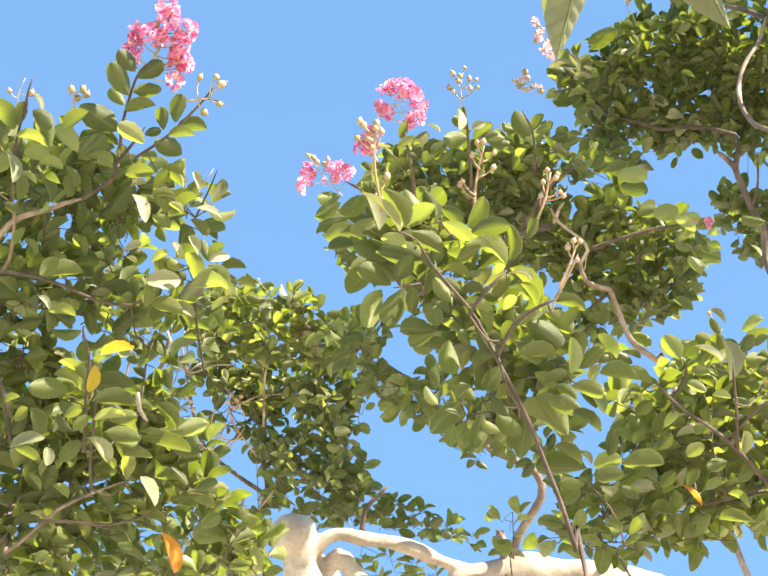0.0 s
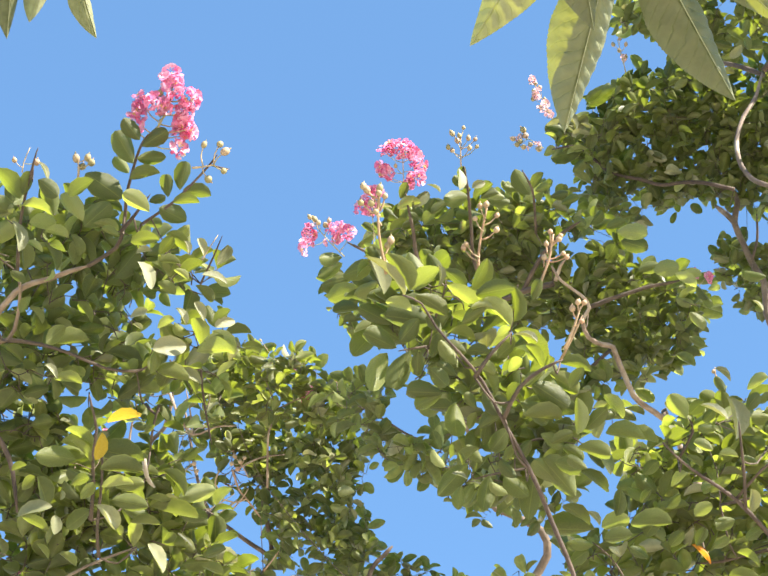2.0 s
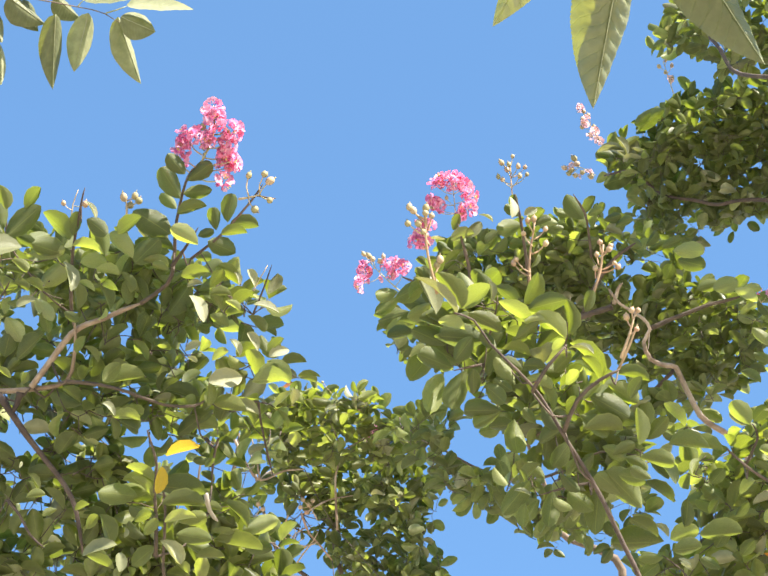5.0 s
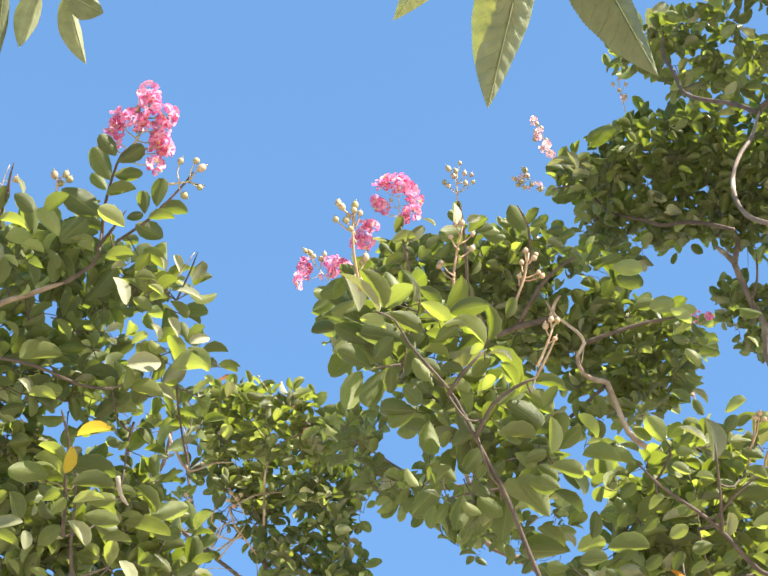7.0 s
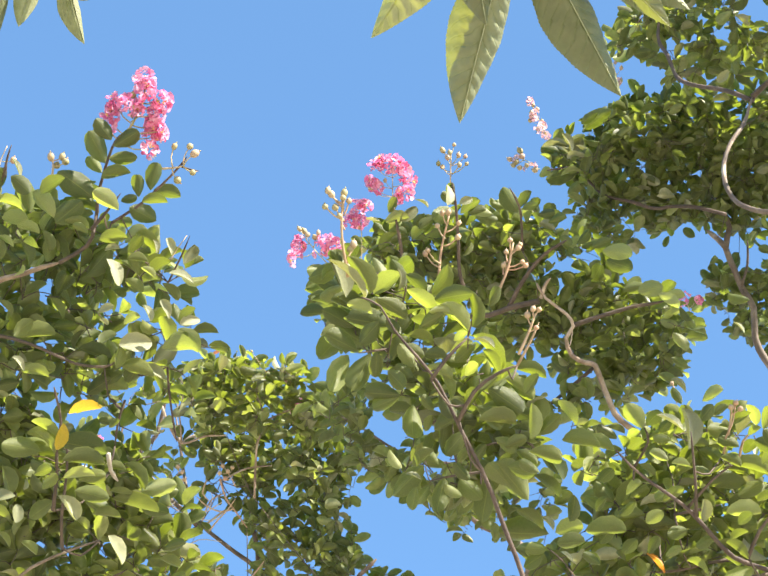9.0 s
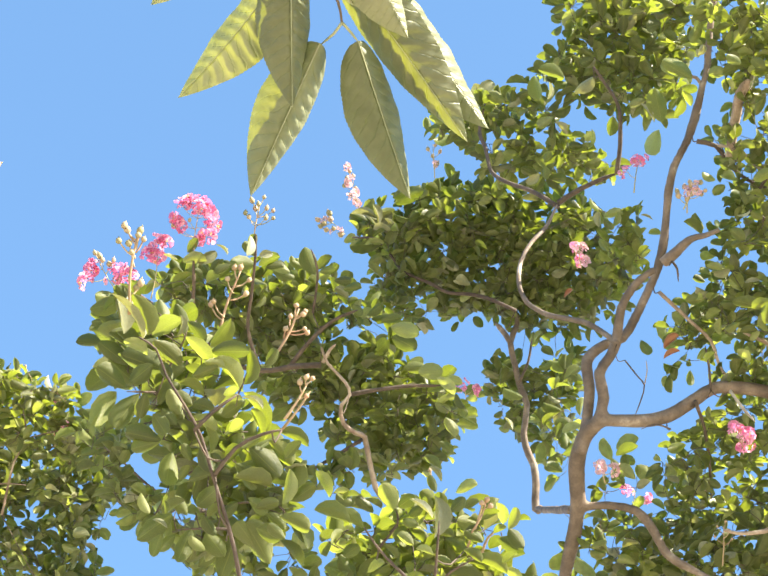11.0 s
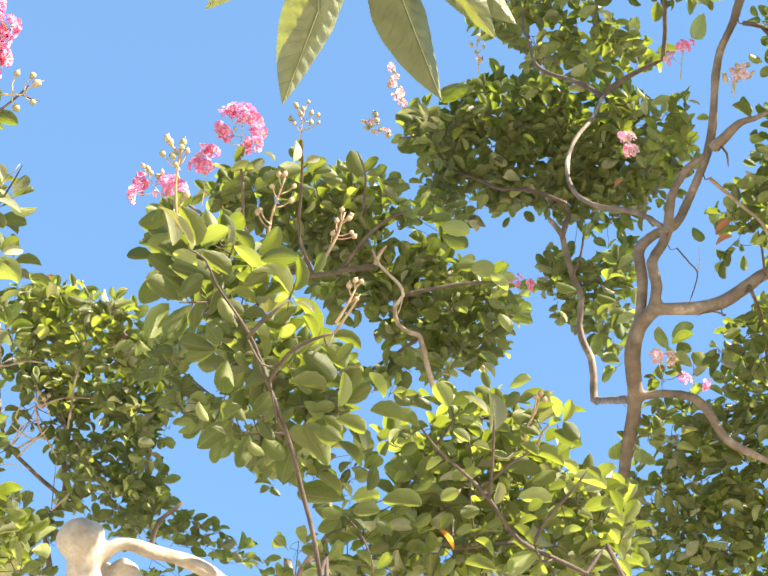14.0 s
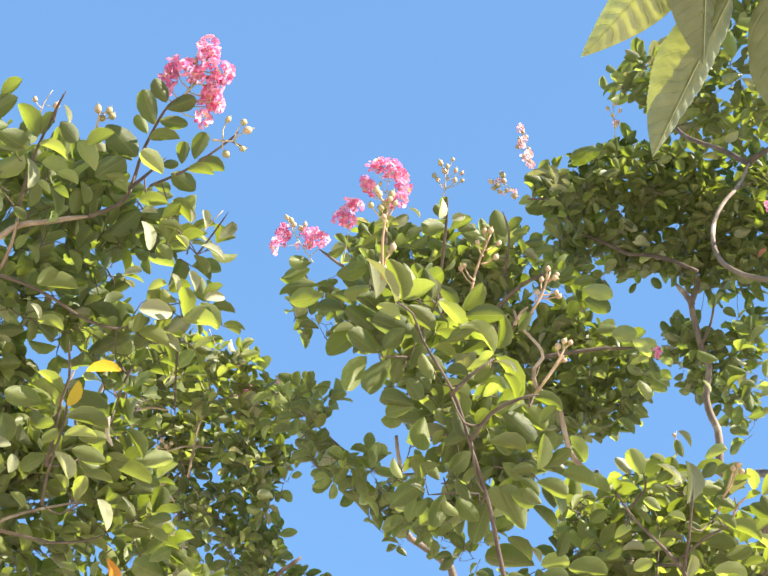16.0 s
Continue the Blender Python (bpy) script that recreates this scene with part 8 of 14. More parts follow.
middle.leaf((0.085, 2.514, 4.148), (-0.058, -0.004, 0.001), (0.11, -0.04, 0.99), 0.058)
middle.leaf((0.063, 2.525, 4.146), (0.042, -0.028, 0.021), (0.75, -0.62, 0.24), 0.055, SUNLIT_PALE)
middle.leaf((0.128, 2.472, 4.138), (-0.021, -0.022, 0.022), (0.75, -0.65, 0.10), 0.038, SUNLIT_PALE)
middle.leaf((0.017, 2.517, 4.137), (-0.035, -0.002, -0.001), (0.72, -0.62, 0.31), 0.035, SUNLIT_PALE)
middle.leaf((0.037, 2.511, 4.160), (0.018, -0.023, 0.030), (0.17, 0.58, 0.80), 0.042)
middle.leaf((0.720, 2.741, 3.999), (0.032, 0.026, -0.035), (0.06, 0.72, 0.69), 0.054)
middle.leaf((0.714, 2.772, 3.946), (0.039, 0.013, -0.014), (-0.05, 0.61, 0.79), 0.043)
middle.leaf((0.680, 2.785, 3.905), (0.051, 0.014, -0.019), (0.12, 0.47, 0.87), 0.056)
middle.leaf((0.142, 2.500, 4.137), (-0.031, 0.013, -0.025), (0.09, 0.46, 0.88), 0.042)
middle.leaf((0.245, 2.569, 4.209), (0.055, 0.007, -0.003), (0.06, 0.54, 0.84), 0.055)
middle.leaf((0.383, 2.579, 4.246), (0.019, -0.028, 0.018), (0.04, 0.79, 0.61), 0.038)
middle.leaf((0.322, 2.579, 4.252), (-0.038, -0.004, 0.014), (0.11, 0.74, 0.66), 0.040)
middle.leaf((-0.101, 2.614, 4.072), (-0.069, -0.011, -0.014), (-0.30, 0.71, 0.64), 0.071)
middle.leaf((-0.102, 2.664, 4.100), (-0.060, 0.022, -0.023), (-0.03, 0.66, 0.75), 0.068)
middle.leaf((-0.079, 2.665, 4.056), (-0.073, 0.003, -0.023), (-0.03, 0.73, 0.68), 0.077)
middle.leaf((-0.063, 2.650, 4.009), (-0.072, 0.026, -0.022), (-0.11, 0.30, 0.95), 0.079)
middle.close(300)


# ---- the young tree close by, with dry flower stalks ----
young = Tree((0.3, 1.5, 0), "young crape myrtle tree with large light green leaves", seed=41, size=0.046)
young.limb(((0.300, 1.500, -0.030), (0.310, 1.500, 1.200), (0.236, 1.560, 2.436), (0.218, 1.522, 2.492), (0.203, 1.493, 2.530), (0.188, 1.468, 2.559), (0.168, 1.436, 2.597), (0.144, 1.403, 2.633), (0.125, 1.376, 2.659), (0.105, 1.348, 2.686), (0.080, 1.323, 2.706), (0.053, 1.298, 2.725), (0.037, 1.276, 2.741), (0.016, 1.264, 2.744)), 0.0059, 0.0023, "trunk", mat=STEM, label="straight reddish-brown stem")
young.limb(((0.129, 1.377, 2.656), (0.146, 1.352, 2.680), (0.172, 1.336, 2.693), (0.195, 1.326, 2.698)), 0.0026, 0.0017, mat=TWIG)
young.limb(((0.096, 1.341, 2.686), (0.113, 1.325, 2.705), (0.138, 1.308, 2.724)), 0.0026, 0.0017, mat=TWIG)
young.limb(((0.160, 1.491, 2.667), (0.133, 1.486, 2.659), (0.098, 1.483, 2.647)), 0.0018, 0.0012, mat=TWIG)
young.limb(((0.071, 1.378, 2.766), (0.042, 1.372, 2.758), (0.011, 1.367, 2.748)), 0.0018, 0.0012, mat=TWIG)
young.limb(((0.199, 1.372, 2.736), (0.212, 1.351, 2.752), (0.223, 1.330, 2.767)), 0.0018, 0.0012, mat=DRY)
young.limb(((0.124, 1.450, 2.725), (0.096, 1.468, 2.719), (0.068, 1.485, 2.712)), 0.0015, 0.0009, mat=TWIG)
young.limb(((0.148, 1.477, 2.688), (0.176, 1.462, 2.689), (0.218, 1.456, 2.676)), 0.0015, 0.0009, mat=TWIG)
young.limb(((0.051, 1.349, 2.769), (0.064, 1.321, 2.794), (0.067, 1.305, 2.804)), 0.0015, 0.0009, mat=TWIG)
young.limb(((0.140, 1.346, 2.757), (0.147, 1.325, 2.780), (0.150, 1.309, 2.798)), 0.0012, 0.0007, mat=TWIG)
panicle(young, (-0.002, 1.291, 2.799), (-0.010, 1.231, 2.871), (), ((-0.027, 1.223, 2.875), (-0.023, 1.228, 2.874), (-0.008, 1.229, 2.877), (-0.009, 1.230, 2.870), (-0.030, 1.236, 2.861), (-0.002, 1.234, 2.869), (-0.018, 1.237, 2.861), (0.004, 1.268, 2.831), (-0.000, 1.273, 2.827), (-0.013, 1.243, 2.853)), radius=0.0021, bud=0.0078, mat=DRY, name="bud_spray", label="tall dry flower stalk with tan buds")
panicle(young, (0.105, 1.313, 2.820), (0.117, 1.264, 2.878), (), ((0.116, 1.261, 2.880), (0.109, 1.263, 2.880), (0.129, 1.273, 2.874), (0.128, 1.284, 2.861), (0.103, 1.273, 2.869), (0.092, 1.293, 2.847), (0.089, 1.296, 2.844)), mat=DRY, seeds=True, bud=0.0072, radius=0.0019, name="seed_spray", label="pale dry flower stalk with seed capsules")
panicle(young, (0.175, 1.317, 2.800), (0.193, 1.278, 2.847), (), ((0.189, 1.273, 2.846), (0.185, 1.288, 2.841), (0.199, 1.279, 2.840), (0.204, 1.292, 2.829), (0.208, 1.296, 2.827), (0.182, 1.296, 2.827), (0.201, 1.277, 2.843)), mat=DRY, seeds=True, bud=0.0072, radius=0.0019, name="seed_spray", label="pale dry flower stalk with seed capsules")
panicle(young, (0.194, 1.302, 2.693), (0.213, 1.272, 2.729), (), ((0.217, 1.270, 2.733), (0.204, 1.275, 2.729), (0.210, 1.269, 2.733), (0.214, 1.284, 2.718)), mat=DRY, seeds=True, bud=0.0072, radius=0.0019, name="seed_spray", label="pale dry flower stalk with seed capsules")
for p in (
        (-0.005, 1.363, 2.886, 0.017, 1.08), (-0.013, 1.375, 2.868, 0.014, 0.92), (0.008, 1.377, 2.885, 0.017, 1.12), (0.032, 1.37, 2.882, 0.017, 0.95), (-0.004, 1.389, 2.851, 0.016, 1.12),
        (0.029, 1.382, 2.862, 0.017, 0.92), (0.051, 1.372, 2.85, 0.015, 0.98), (0.072, 1.365, 2.849, 0.014, 0.94), (0.018, 1.413, 2.846, 0.013, 0.96), (0.044, 1.39, 2.837, 0.017, 1.11),
        (0.063, 1.375, 2.828, 0.016, 1.05), (0.091, 1.389, 2.839, 0.016, 1.08), (0.01, 1.422, 2.821, 0.014, 1.15), (0.029, 1.397, 2.81, 0.018, 0.99), (0.062, 1.426, 2.837, 0.016, 0.96),
        (0.084, 1.412, 2.83, 0.019, 1.09), (0.114, 1.4, 2.822, 0.018, 1), (0.021, 1.444, 2.813, 0.019, 1.07), (0.047, 1.417, 2.794, 0.018, 0.96)):
    young.clump(*p)
for p in (
        (0.077, 1.44, 2.812, 0.017, 1.14), (0.103, 1.423, 2.812, 0.018, 1.06), (0.127, 1.416, 2.81, 0.016, 0.94), (0.042, 1.431, 2.78, 0.015, 0.92), (0.069, 1.447, 2.786, 0.015, 1.08),
        (0.091, 1.446, 2.802, 0.017, 0.87), (0.113, 1.432, 2.787, 0.018, 0.9), (0.145, 1.422, 2.788, 0.015, 0.9), (0.057, 1.463, 2.779, 0.013, 0.95), (0.085, 1.454, 2.774, 0.014, 0.86),
        (0.101, 1.458, 2.782, 0.015, 1.04), (0.133, 1.445, 2.775, 0.014, 0.94), (0.159, 1.438, 2.769, 0.018, 0.87), (0.075, 1.454, 2.733, 0.016, 1.12), (0.092, 1.456, 2.748, 0.016, 0.91),
        (0.152, 1.45, 2.746, 0.019, 0.87), (0.178, 1.461, 2.764, 0.013, 1.12), (0.081, 1.49, 2.733, 0.017, 0.86), (0.117, 1.462, 2.727, 0.013, 0.97)):
    young.clump(*p)
for p in (
        (0.141, 1.476, 2.737, 0.016, 1.14), (0.167, 1.462, 2.732, 0.018, 1.12), (0.191, 1.473, 2.743, 0.017, 1.14), (0.223, 1.482, 2.753, 0.017, 0.92), (0.128, 1.486, 2.709, 0.019, 0.91),
        (0.149, 1.483, 2.722, 0.014, 1.1), (0.188, 1.505, 2.732, 0.017, 0.93), (0.207, 1.477, 2.713, 0.019, 1.09), (0.231, 1.488, 2.724, 0.014, 0.99), (0.094, 1.495, 2.682, 0.019, 0.99),
        (0.124, 1.517, 2.704, 0.014, 0.88), (0.141, 1.518, 2.71, 0.014, 1.13), (0.177, 1.509, 2.713, 0.019, 0.95), (0.2, 1.511, 2.707, 0.017, 0.97), (0.223, 1.474, 2.697, 0.019, 0.92),
        (0.13, 1.513, 2.671, 0.015, 1.09), (0.159, 1.532, 2.687, 0.016, 1.08), (0.189, 1.506, 2.685, 0.018, 1.13), (0.216, 1.492, 2.678, 0.019, 1.01)):
    young.clump(*p)
for p in (
        (0.155, 1.533, 2.672, 0.016, 1.14), (0.173, 1.538, 2.666, 0.016, 0.95), (0.198, 1.51, 2.662, 0.013, 1.06), (-0.008, 1.464, 2.972, 0.017, 1.1), (0.024, 1.45, 2.956, 0.02, 1.06),
        (-0.012, 1.459, 2.925, 0.017, 1.13), (0.019, 1.474, 2.943, 0.015, 0.91), (0.046, 1.472, 2.951, 0.02, 1.14), (-0.018, 1.481, 2.915, 0.014, 1.02), (0.007, 1.488, 2.926, 0.018, 1.14),
        (0.039, 1.505, 2.942, 0.015, 0.85), (0.056, 1.486, 2.937, 0.019, 0.92), (0.086, 1.492, 2.943, 0.019, 0.86), (-0.001, 1.518, 2.919, 0.017, 0.99), (0.021, 1.511, 2.921, 0.02, 0.97),
        (0.046, 1.503, 2.922, 0.015, 1.12), (0.076, 1.509, 2.917, 0.02, 0.93), (0.108, 1.512, 2.927, 0.017, 1.07), (0.01, 1.536, 2.902, 0.019, 0.99)):
    young.clump(*p)
for p in (
        (0.034, 1.531, 2.906, 0.019, 1.11), (0.073, 1.531, 2.907, 0.019, 1.14), (0.092, 1.524, 2.898, 0.02, 1.11), (0.128, 1.516, 2.912, 0.019, 0.94), (0.028, 1.536, 2.878, 0.014, 1.02),
        (0.057, 1.545, 2.881, 0.019, 1.09), (0.09, 1.544, 2.883, 0.017, 0.97), (0.108, 1.541, 2.898, 0.02, 0.99), (0.147, 1.516, 2.878, 0.017, 1.04), (0.041, 1.564, 2.865, 0.014, 1.04),
        (0.076, 1.55, 2.861, 0.018, 1.13), (0.103, 1.56, 2.875, 0.016, 0.98), (0.127, 1.555, 2.865, 0.019, 1.12), (0.155, 1.534, 2.854, 0.014, 0.89), (0.064, 1.57, 2.849, 0.018, 0.86),
        (0.089, 1.579, 2.852, 0.018, 1.07), (0.12, 1.566, 2.844, 0.017, 1.02), (0.179, 1.543, 2.835, 0.014, 0.95), (0.083, 1.583, 2.822, 0.016, 0.93)):
    young.clump(*p)
for p in (
        (0.104, 1.578, 2.829, 0.016, 0.89), (0.136, 1.568, 2.827, 0.017, 1.02), (0.166, 1.56, 2.822, 0.017, 0.98), (0.196, 1.567, 2.832, 0.018, 1.08), (0.131, 1.589, 2.799, 0.016, 1.01),
        (0.155, 1.605, 2.813, 0.018, 1.02), (0.184, 1.595, 2.822, 0.016, 1.09), (0.205, 1.57, 2.807, 0.016, 1.11), (0.139, 1.603, 2.777, 0.015, 1.13), (0.17, 1.589, 2.778, 0.015, 1.06),
        (0.202, 1.597, 2.797, 0.014, 0.89), (0.225, 1.606, 2.804, 0.02, 1.1), (0.07, 1.633, 2.771, 0.016, 0.96), (0.103, 1.623, 2.765, 0.016, 0.89), (0.136, 1.616, 2.77, 0.02, 0.98),
        (0.156, 1.599, 2.759, 0.014, 1), (0.193, 1.627, 2.787, 0.019, 0.99), (0.216, 1.608, 2.777, 0.019, 0.85), (0.248, 1.596, 2.771, 0.015, 1.06)):
    young.clump(*p)
for p in (
        (0.153, 1.643, 2.755, 0.015, 1), (0.175, 1.632, 2.75, 0.018, 1.02), (0.207, 1.611, 2.736, 0.017, 0.93)):
    young.clump(*p)
young.leaf((0.018, 1.309, 2.781), (-0.022, -0.053, 0.037), (0.64, -0.71, 0.28), 0.068, SUNLIT_PALE)
young.leaf((0.024, 1.290, 2.772), (-0.011, -0.033, 0.041), (0.44, 0.08, 0.89), 0.054, SUNNY)
young.leaf((-0.010, 1.286, 2.810), (-0.013, -0.019, 0.013), (0.03, 0.47, 0.88), 0.027)
young.leaf((-0.005, 1.322, 2.796), (-0.014, -0.049, 0.032), (0.62, -0.77, 0.13), 0.060, SUNLIT_PALE)
young.leaf((0.027, 1.327, 2.774), (-0.026, -0.011, 0.017), (0.25, 0.03, 0.97), 0.033, SUNNY)
young.leaf((0.028, 1.322, 2.802), (0.032, -0.026, 0.017), (-0.15, 0.47, 0.87), 0.045)
young.leaf((0.056, 1.268, 2.792), (0.012, 0.017, -0.016), (0.58, -0.76, 0.28), 0.027, SUNLIT_PALE)
young.leaf((0.066, 1.303, 2.817), (0.027, 0.015, -0.015), (0.30, 0.54, 0.79), 0.035)
young.leaf((0.067, 1.322, 2.762), (-0.030, -0.014, 0.030), (0.30, 0.41, 0.86), 0.045, SUNNY)
young.leaf((0.067, 1.290, 2.780), (0.031, 0.021, -0.024), (0.58, 0.27, 0.77), 0.044, SUNNY)
young.leaf((0.097, 1.316, 2.796), (0.021, -0.022, 0.027), (0.61, 0.05, 0.79), 0.041, SUNNY)
young.leaf((0.099, 1.300, 2.773), (0.046, -0.011, 0.004), (0.10, 0.57, 0.82), 0.047)
young.leaf((0.139, 1.323, 2.745), (-0.026, -0.023, 0.031), (0.56, 0.24, 0.79), 0.047, SUNNY)
young.leaf((0.144, 1.333, 2.761), (0.015, -0.021, 0.037), (0.76, 0.15, 0.64), 0.045, SUNNY)
young.leaf((0.164, 1.311, 2.774), (0.010, -0.019, 0.015), (0.50, 0.42, 0.75), 0.026, SUNNY)
young.leaf((0.096, 1.332, 2.776), (0.028, -0.001, 0.006), (0.47, -0.83, 0.30), 0.028, SUNLIT_PALE)
young.leaf((0.083, 1.314, 2.743), (0.027, -0.012, 0.011), (0.61, 0.34, 0.72), 0.032, SUNNY)
young.leaf((0.073, 1.331, 2.771), (0.031, 0.003, -0.008), (0.55, 0.29, 0.78), 0.032, SUNNY)
young.leaf((0.122, 1.322, 2.730), (0.017, -0.009, 0.008), (0.52, 0.23, 0.82), 0.020, SUNNY)
young.leaf((0.146, 1.349, 2.762), (0.052, 0.030, -0.021), (0.46, 0.01, 0.89), 0.064, SUNNY)
young.leaf((0.158, 1.352, 2.743), (0.024, 0.016, -0.022), (0.55, 0.36, 0.75), 0.036, SUNNY)
young.leaf((0.195, 1.376, 2.735), (0.041, 0.004, -0.002), (0.39, 0.27, 0.88), 0.041, SUNNY)
young.leaf((0.185, 1.380, 2.722), (0.034, 0.017, -0.017), (0.48, 0.30, 0.82), 0.041, SUNNY)
young.leaf((0.163, 1.383, 2.711), (0.042, 0.009, -0.029), (0.11, 0.62, 0.78), 0.052)
young.leaf((0.215, 1.390, 2.694), (0.004, 0.026, -0.034), (0.54, 0.27, 0.79), 0.043, SUNNY)
young.leaf((0.224, 1.413, 2.665), (0.026, -0.019, 0.016), (0.65, 0.25, 0.72), 0.036, SUNNY)
young.leaf((0.246, 1.384, 2.693), (0.024, 0.019, -0.015), (0.22, 0.18, 0.96), 0.035, SUNNY)
young.leaf((0.151, 1.405, 2.700), (0.033, 0.006, -0.026), (0.38, 0.68, 0.63), 0.043)
young.leaf((0.153, 1.399, 2.675), (0.044, 0.005, -0.005), (0.64, 0.23, 0.73), 0.045, SUNNY)
young.leaf((0.184, 1.419, 2.650), (0.025, -0.009, 0.008), (0.52, 0.14, 0.85), 0.028, SUNNY)
young.leaf((0.210, 1.399, 2.629), (0.036, -0.004, -0.014), (0.56, 0.22, 0.80), 0.039, SUNNY)
young.leaf((0.134, 1.399, 2.678), (-0.014, -0.014, 0.014), (0.60, 0.29, 0.74), 0.024, SUNNY)
young.leaf((0.110, 1.378, 2.726), (0.019, 0.021, -0.019), (0.34, 0.26, 0.90), 0.034, SUNNY)
young.leaf((0.092, 1.373, 2.733), (0.030, 0.004, -0.013), (0.41, 0.13, 0.90), 0.033, SUNNY)
young.leaf((0.009, 1.382, 2.765), (-0.038, -0.020, 0.007), (-0.20, 0.63, 0.75), 0.044)
young.leaf((-0.002, 1.396, 2.769), (-0.030, 0.030, -0.035), (-0.31, 0.75, 0.58), 0.055)
young.leaf((0.025, 1.376, 2.755), (-0.020, 0.019, -0.041), (-0.08, 0.84, 0.54), 0.050)
young.leaf((0.033, 1.344, 2.729), (-0.001, 0.024, -0.018), (0.20, 0.28, 0.94), 0.030, SUNNY)
young.leaf((0.050, 1.354, 2.780), (-0.055, 0.002, 0.013), (0.16, 0.71, 0.69), 0.056)
young.leaf((0.061, 1.347, 2.759), (-0.017, -0.010, 0.017), (0.06, 0.80, 0.60), 0.026)
young.leaf((0.050, 1.377, 2.744), (0.021, -0.017, 0.022), (-0.38, 0.69, 0.62), 0.035)
young.leaf((0.076, 1.372, 2.715), (-0.021, -0.010, 0.014), (0.16, 0.81, 0.57), 0.027)
young.leaf((0.061, 1.392, 2.705), (-0.042, -0.009, -0.005), (-0.31, 0.70, 0.64), 0.043)
young.leaf((0.061, 1.395, 2.705), (-0.034, 0.005, -0.014), (-0.10, 0.68, 0.72), 0.037)
young.leaf((0.077, 1.422, 2.714), (-0.005, 0.023, -0.046), (-0.20, 0.85, 0.48), 0.051)
young.leaf((0.100, 1.397, 2.686), (-0.015, -0.014, 0.010), (-0.13, 0.69, 0.71), 0.023)
young.leaf((0.091, 1.420, 2.673), (0.009, -0.011, 0.018), (0.25, 0.18, 0.95), 0.023, SUNNY)
young.leaf((0.101, 1.398, 2.658), (0.034, -0.009, 0.014), (0.33, 0.43, 0.84), 0.038)
young.leaf((0.078, 1.450, 2.643), (0.021, -0.012, 0.024), (-0.24, 0.49, 0.84), 0.034)
young.leaf((0.035, 1.336, 2.770), (-0.021, 0.015, -0.021), (-0.14, 0.69, 0.71), 0.034)
young.leaf((0.046, 1.363, 2.718), (0.021, 0.008, -0.020), (0.14, 0.57, 0.81), 0.030)
young.leaf((0.100, 1.353, 2.749), (-0.031, -0.017, 0.007), (0.40, -0.13, 0.91), 0.036, SUNNY)
young.leaf((0.090, 1.376, 2.752), (-0.029, -0.010, 0.001), (-0.04, 0.67, 0.75), 0.031)
young.leaf((0.116, 1.352, 2.729), (-0.028, -0.011, 0.005), (0.10, 0.24, 0.96), 0.030)
young.leaf((0.126, 1.370, 2.738), (0.021, -0.010, 0.017), (0.57, 0.14, 0.81), 0.029, SUNNY)
young.leaf((0.136, 1.359, 2.708), (0.019, -0.018, 0.011), (0.50, 0.20, 0.84), 0.028, SUNNY)
young.leaf((0.175, 1.363, 2.710), (-0.021, 0.010, -0.010), (-0.04, 0.55, 0.84), 0.026)
young.leaf((0.107, 1.376, 2.695), (0.020, 0.011, -0.025), (-0.02, 0.97, 0.23), 0.034)
young.leaf((0.080, 1.376, 2.735), (-0.022, -0.016, 0.021), (-0.19, 0.82, 0.55), 0.035)
young.leaf((0.171, 1.348, 2.742), (-0.023, -0.011, 0.017), (0.45, -0.88, 0.16), 0.031, SUNLIT_PALE)
young.leaf((0.118, 1.303, 2.756), (-0.024, -0.001, 0.010), (0.63, 0.24, 0.74), 0.026, SUNNY)
young.leaf((0.115, 1.470, 2.643), (-0.009, 0.021, -0.036), (0.04, 0.81, 0.58), 0.043)
young.leaf((0.090, 1.466, 2.657), (-0.034, 0.030, -0.022), (0.16, 0.70, 0.69), 0.051)
young.leaf((0.081, 1.457, 2.620), (-0.005, 0.018, -0.022), (-0.15, 0.84, 0.52), 0.028)
young.leaf((0.098, 1.487, 2.644), (-0.017, 0.011, -0.021), (-0.13, 0.91, 0.40), 0.029)
young.leaf((0.129, 1.418, 2.627), (0.013, -0.008, 0.016), (0.45, 0.10, 0.89), 0.022, SUNNY)
young.leaf((0.068, 1.417, 2.609), (0.020, 0.002, -0.003), (0.53, -0.72, 0.46), 0.020, SUNLIT_PALE)
young.leaf((0.077, 1.412, 2.635), (0.008, 0.007, -0.015), (0.36, 0.31, 0.88), 0.018, SUNNY)
young.leaf((0.170, 1.484, 2.652), (-0.011, 0.038, -0.035), (-0.22, 0.85, 0.49), 0.053)
young.leaf((0.193, 1.465, 2.627), (-0.028, -0.022, 0.025), (0.01, 0.48, 0.88), 0.043)
young.leaf((0.213, 1.470, 2.612), (-0.038, -0.028, 0.034), (0.02, 0.64, 0.77), 0.058)
young.leaf((0.138, 1.434, 2.684), (-0.020, 0.010, -0.025), (-0.06, 0.72, 0.69), 0.034)
young.leaf((0.162, 1.418, 2.654), (-0.021, 0.017, -0.012), (0.17, 0.68, 0.71), 0.029)
young.leaf((0.189, 1.441, 2.639), (0.030, -0.001, -0.010), (0.10, 0.51, 0.85), 0.032)
young.leaf((0.199, 1.439, 2.661), (0.026, 0.012, -0.009), (-0.22, 0.42, 0.88), 0.030)
young.leaf((0.173, 1.418, 2.663), (0.025, 0.004, -0.015), (0.25, 0.61, 0.75), 0.029)
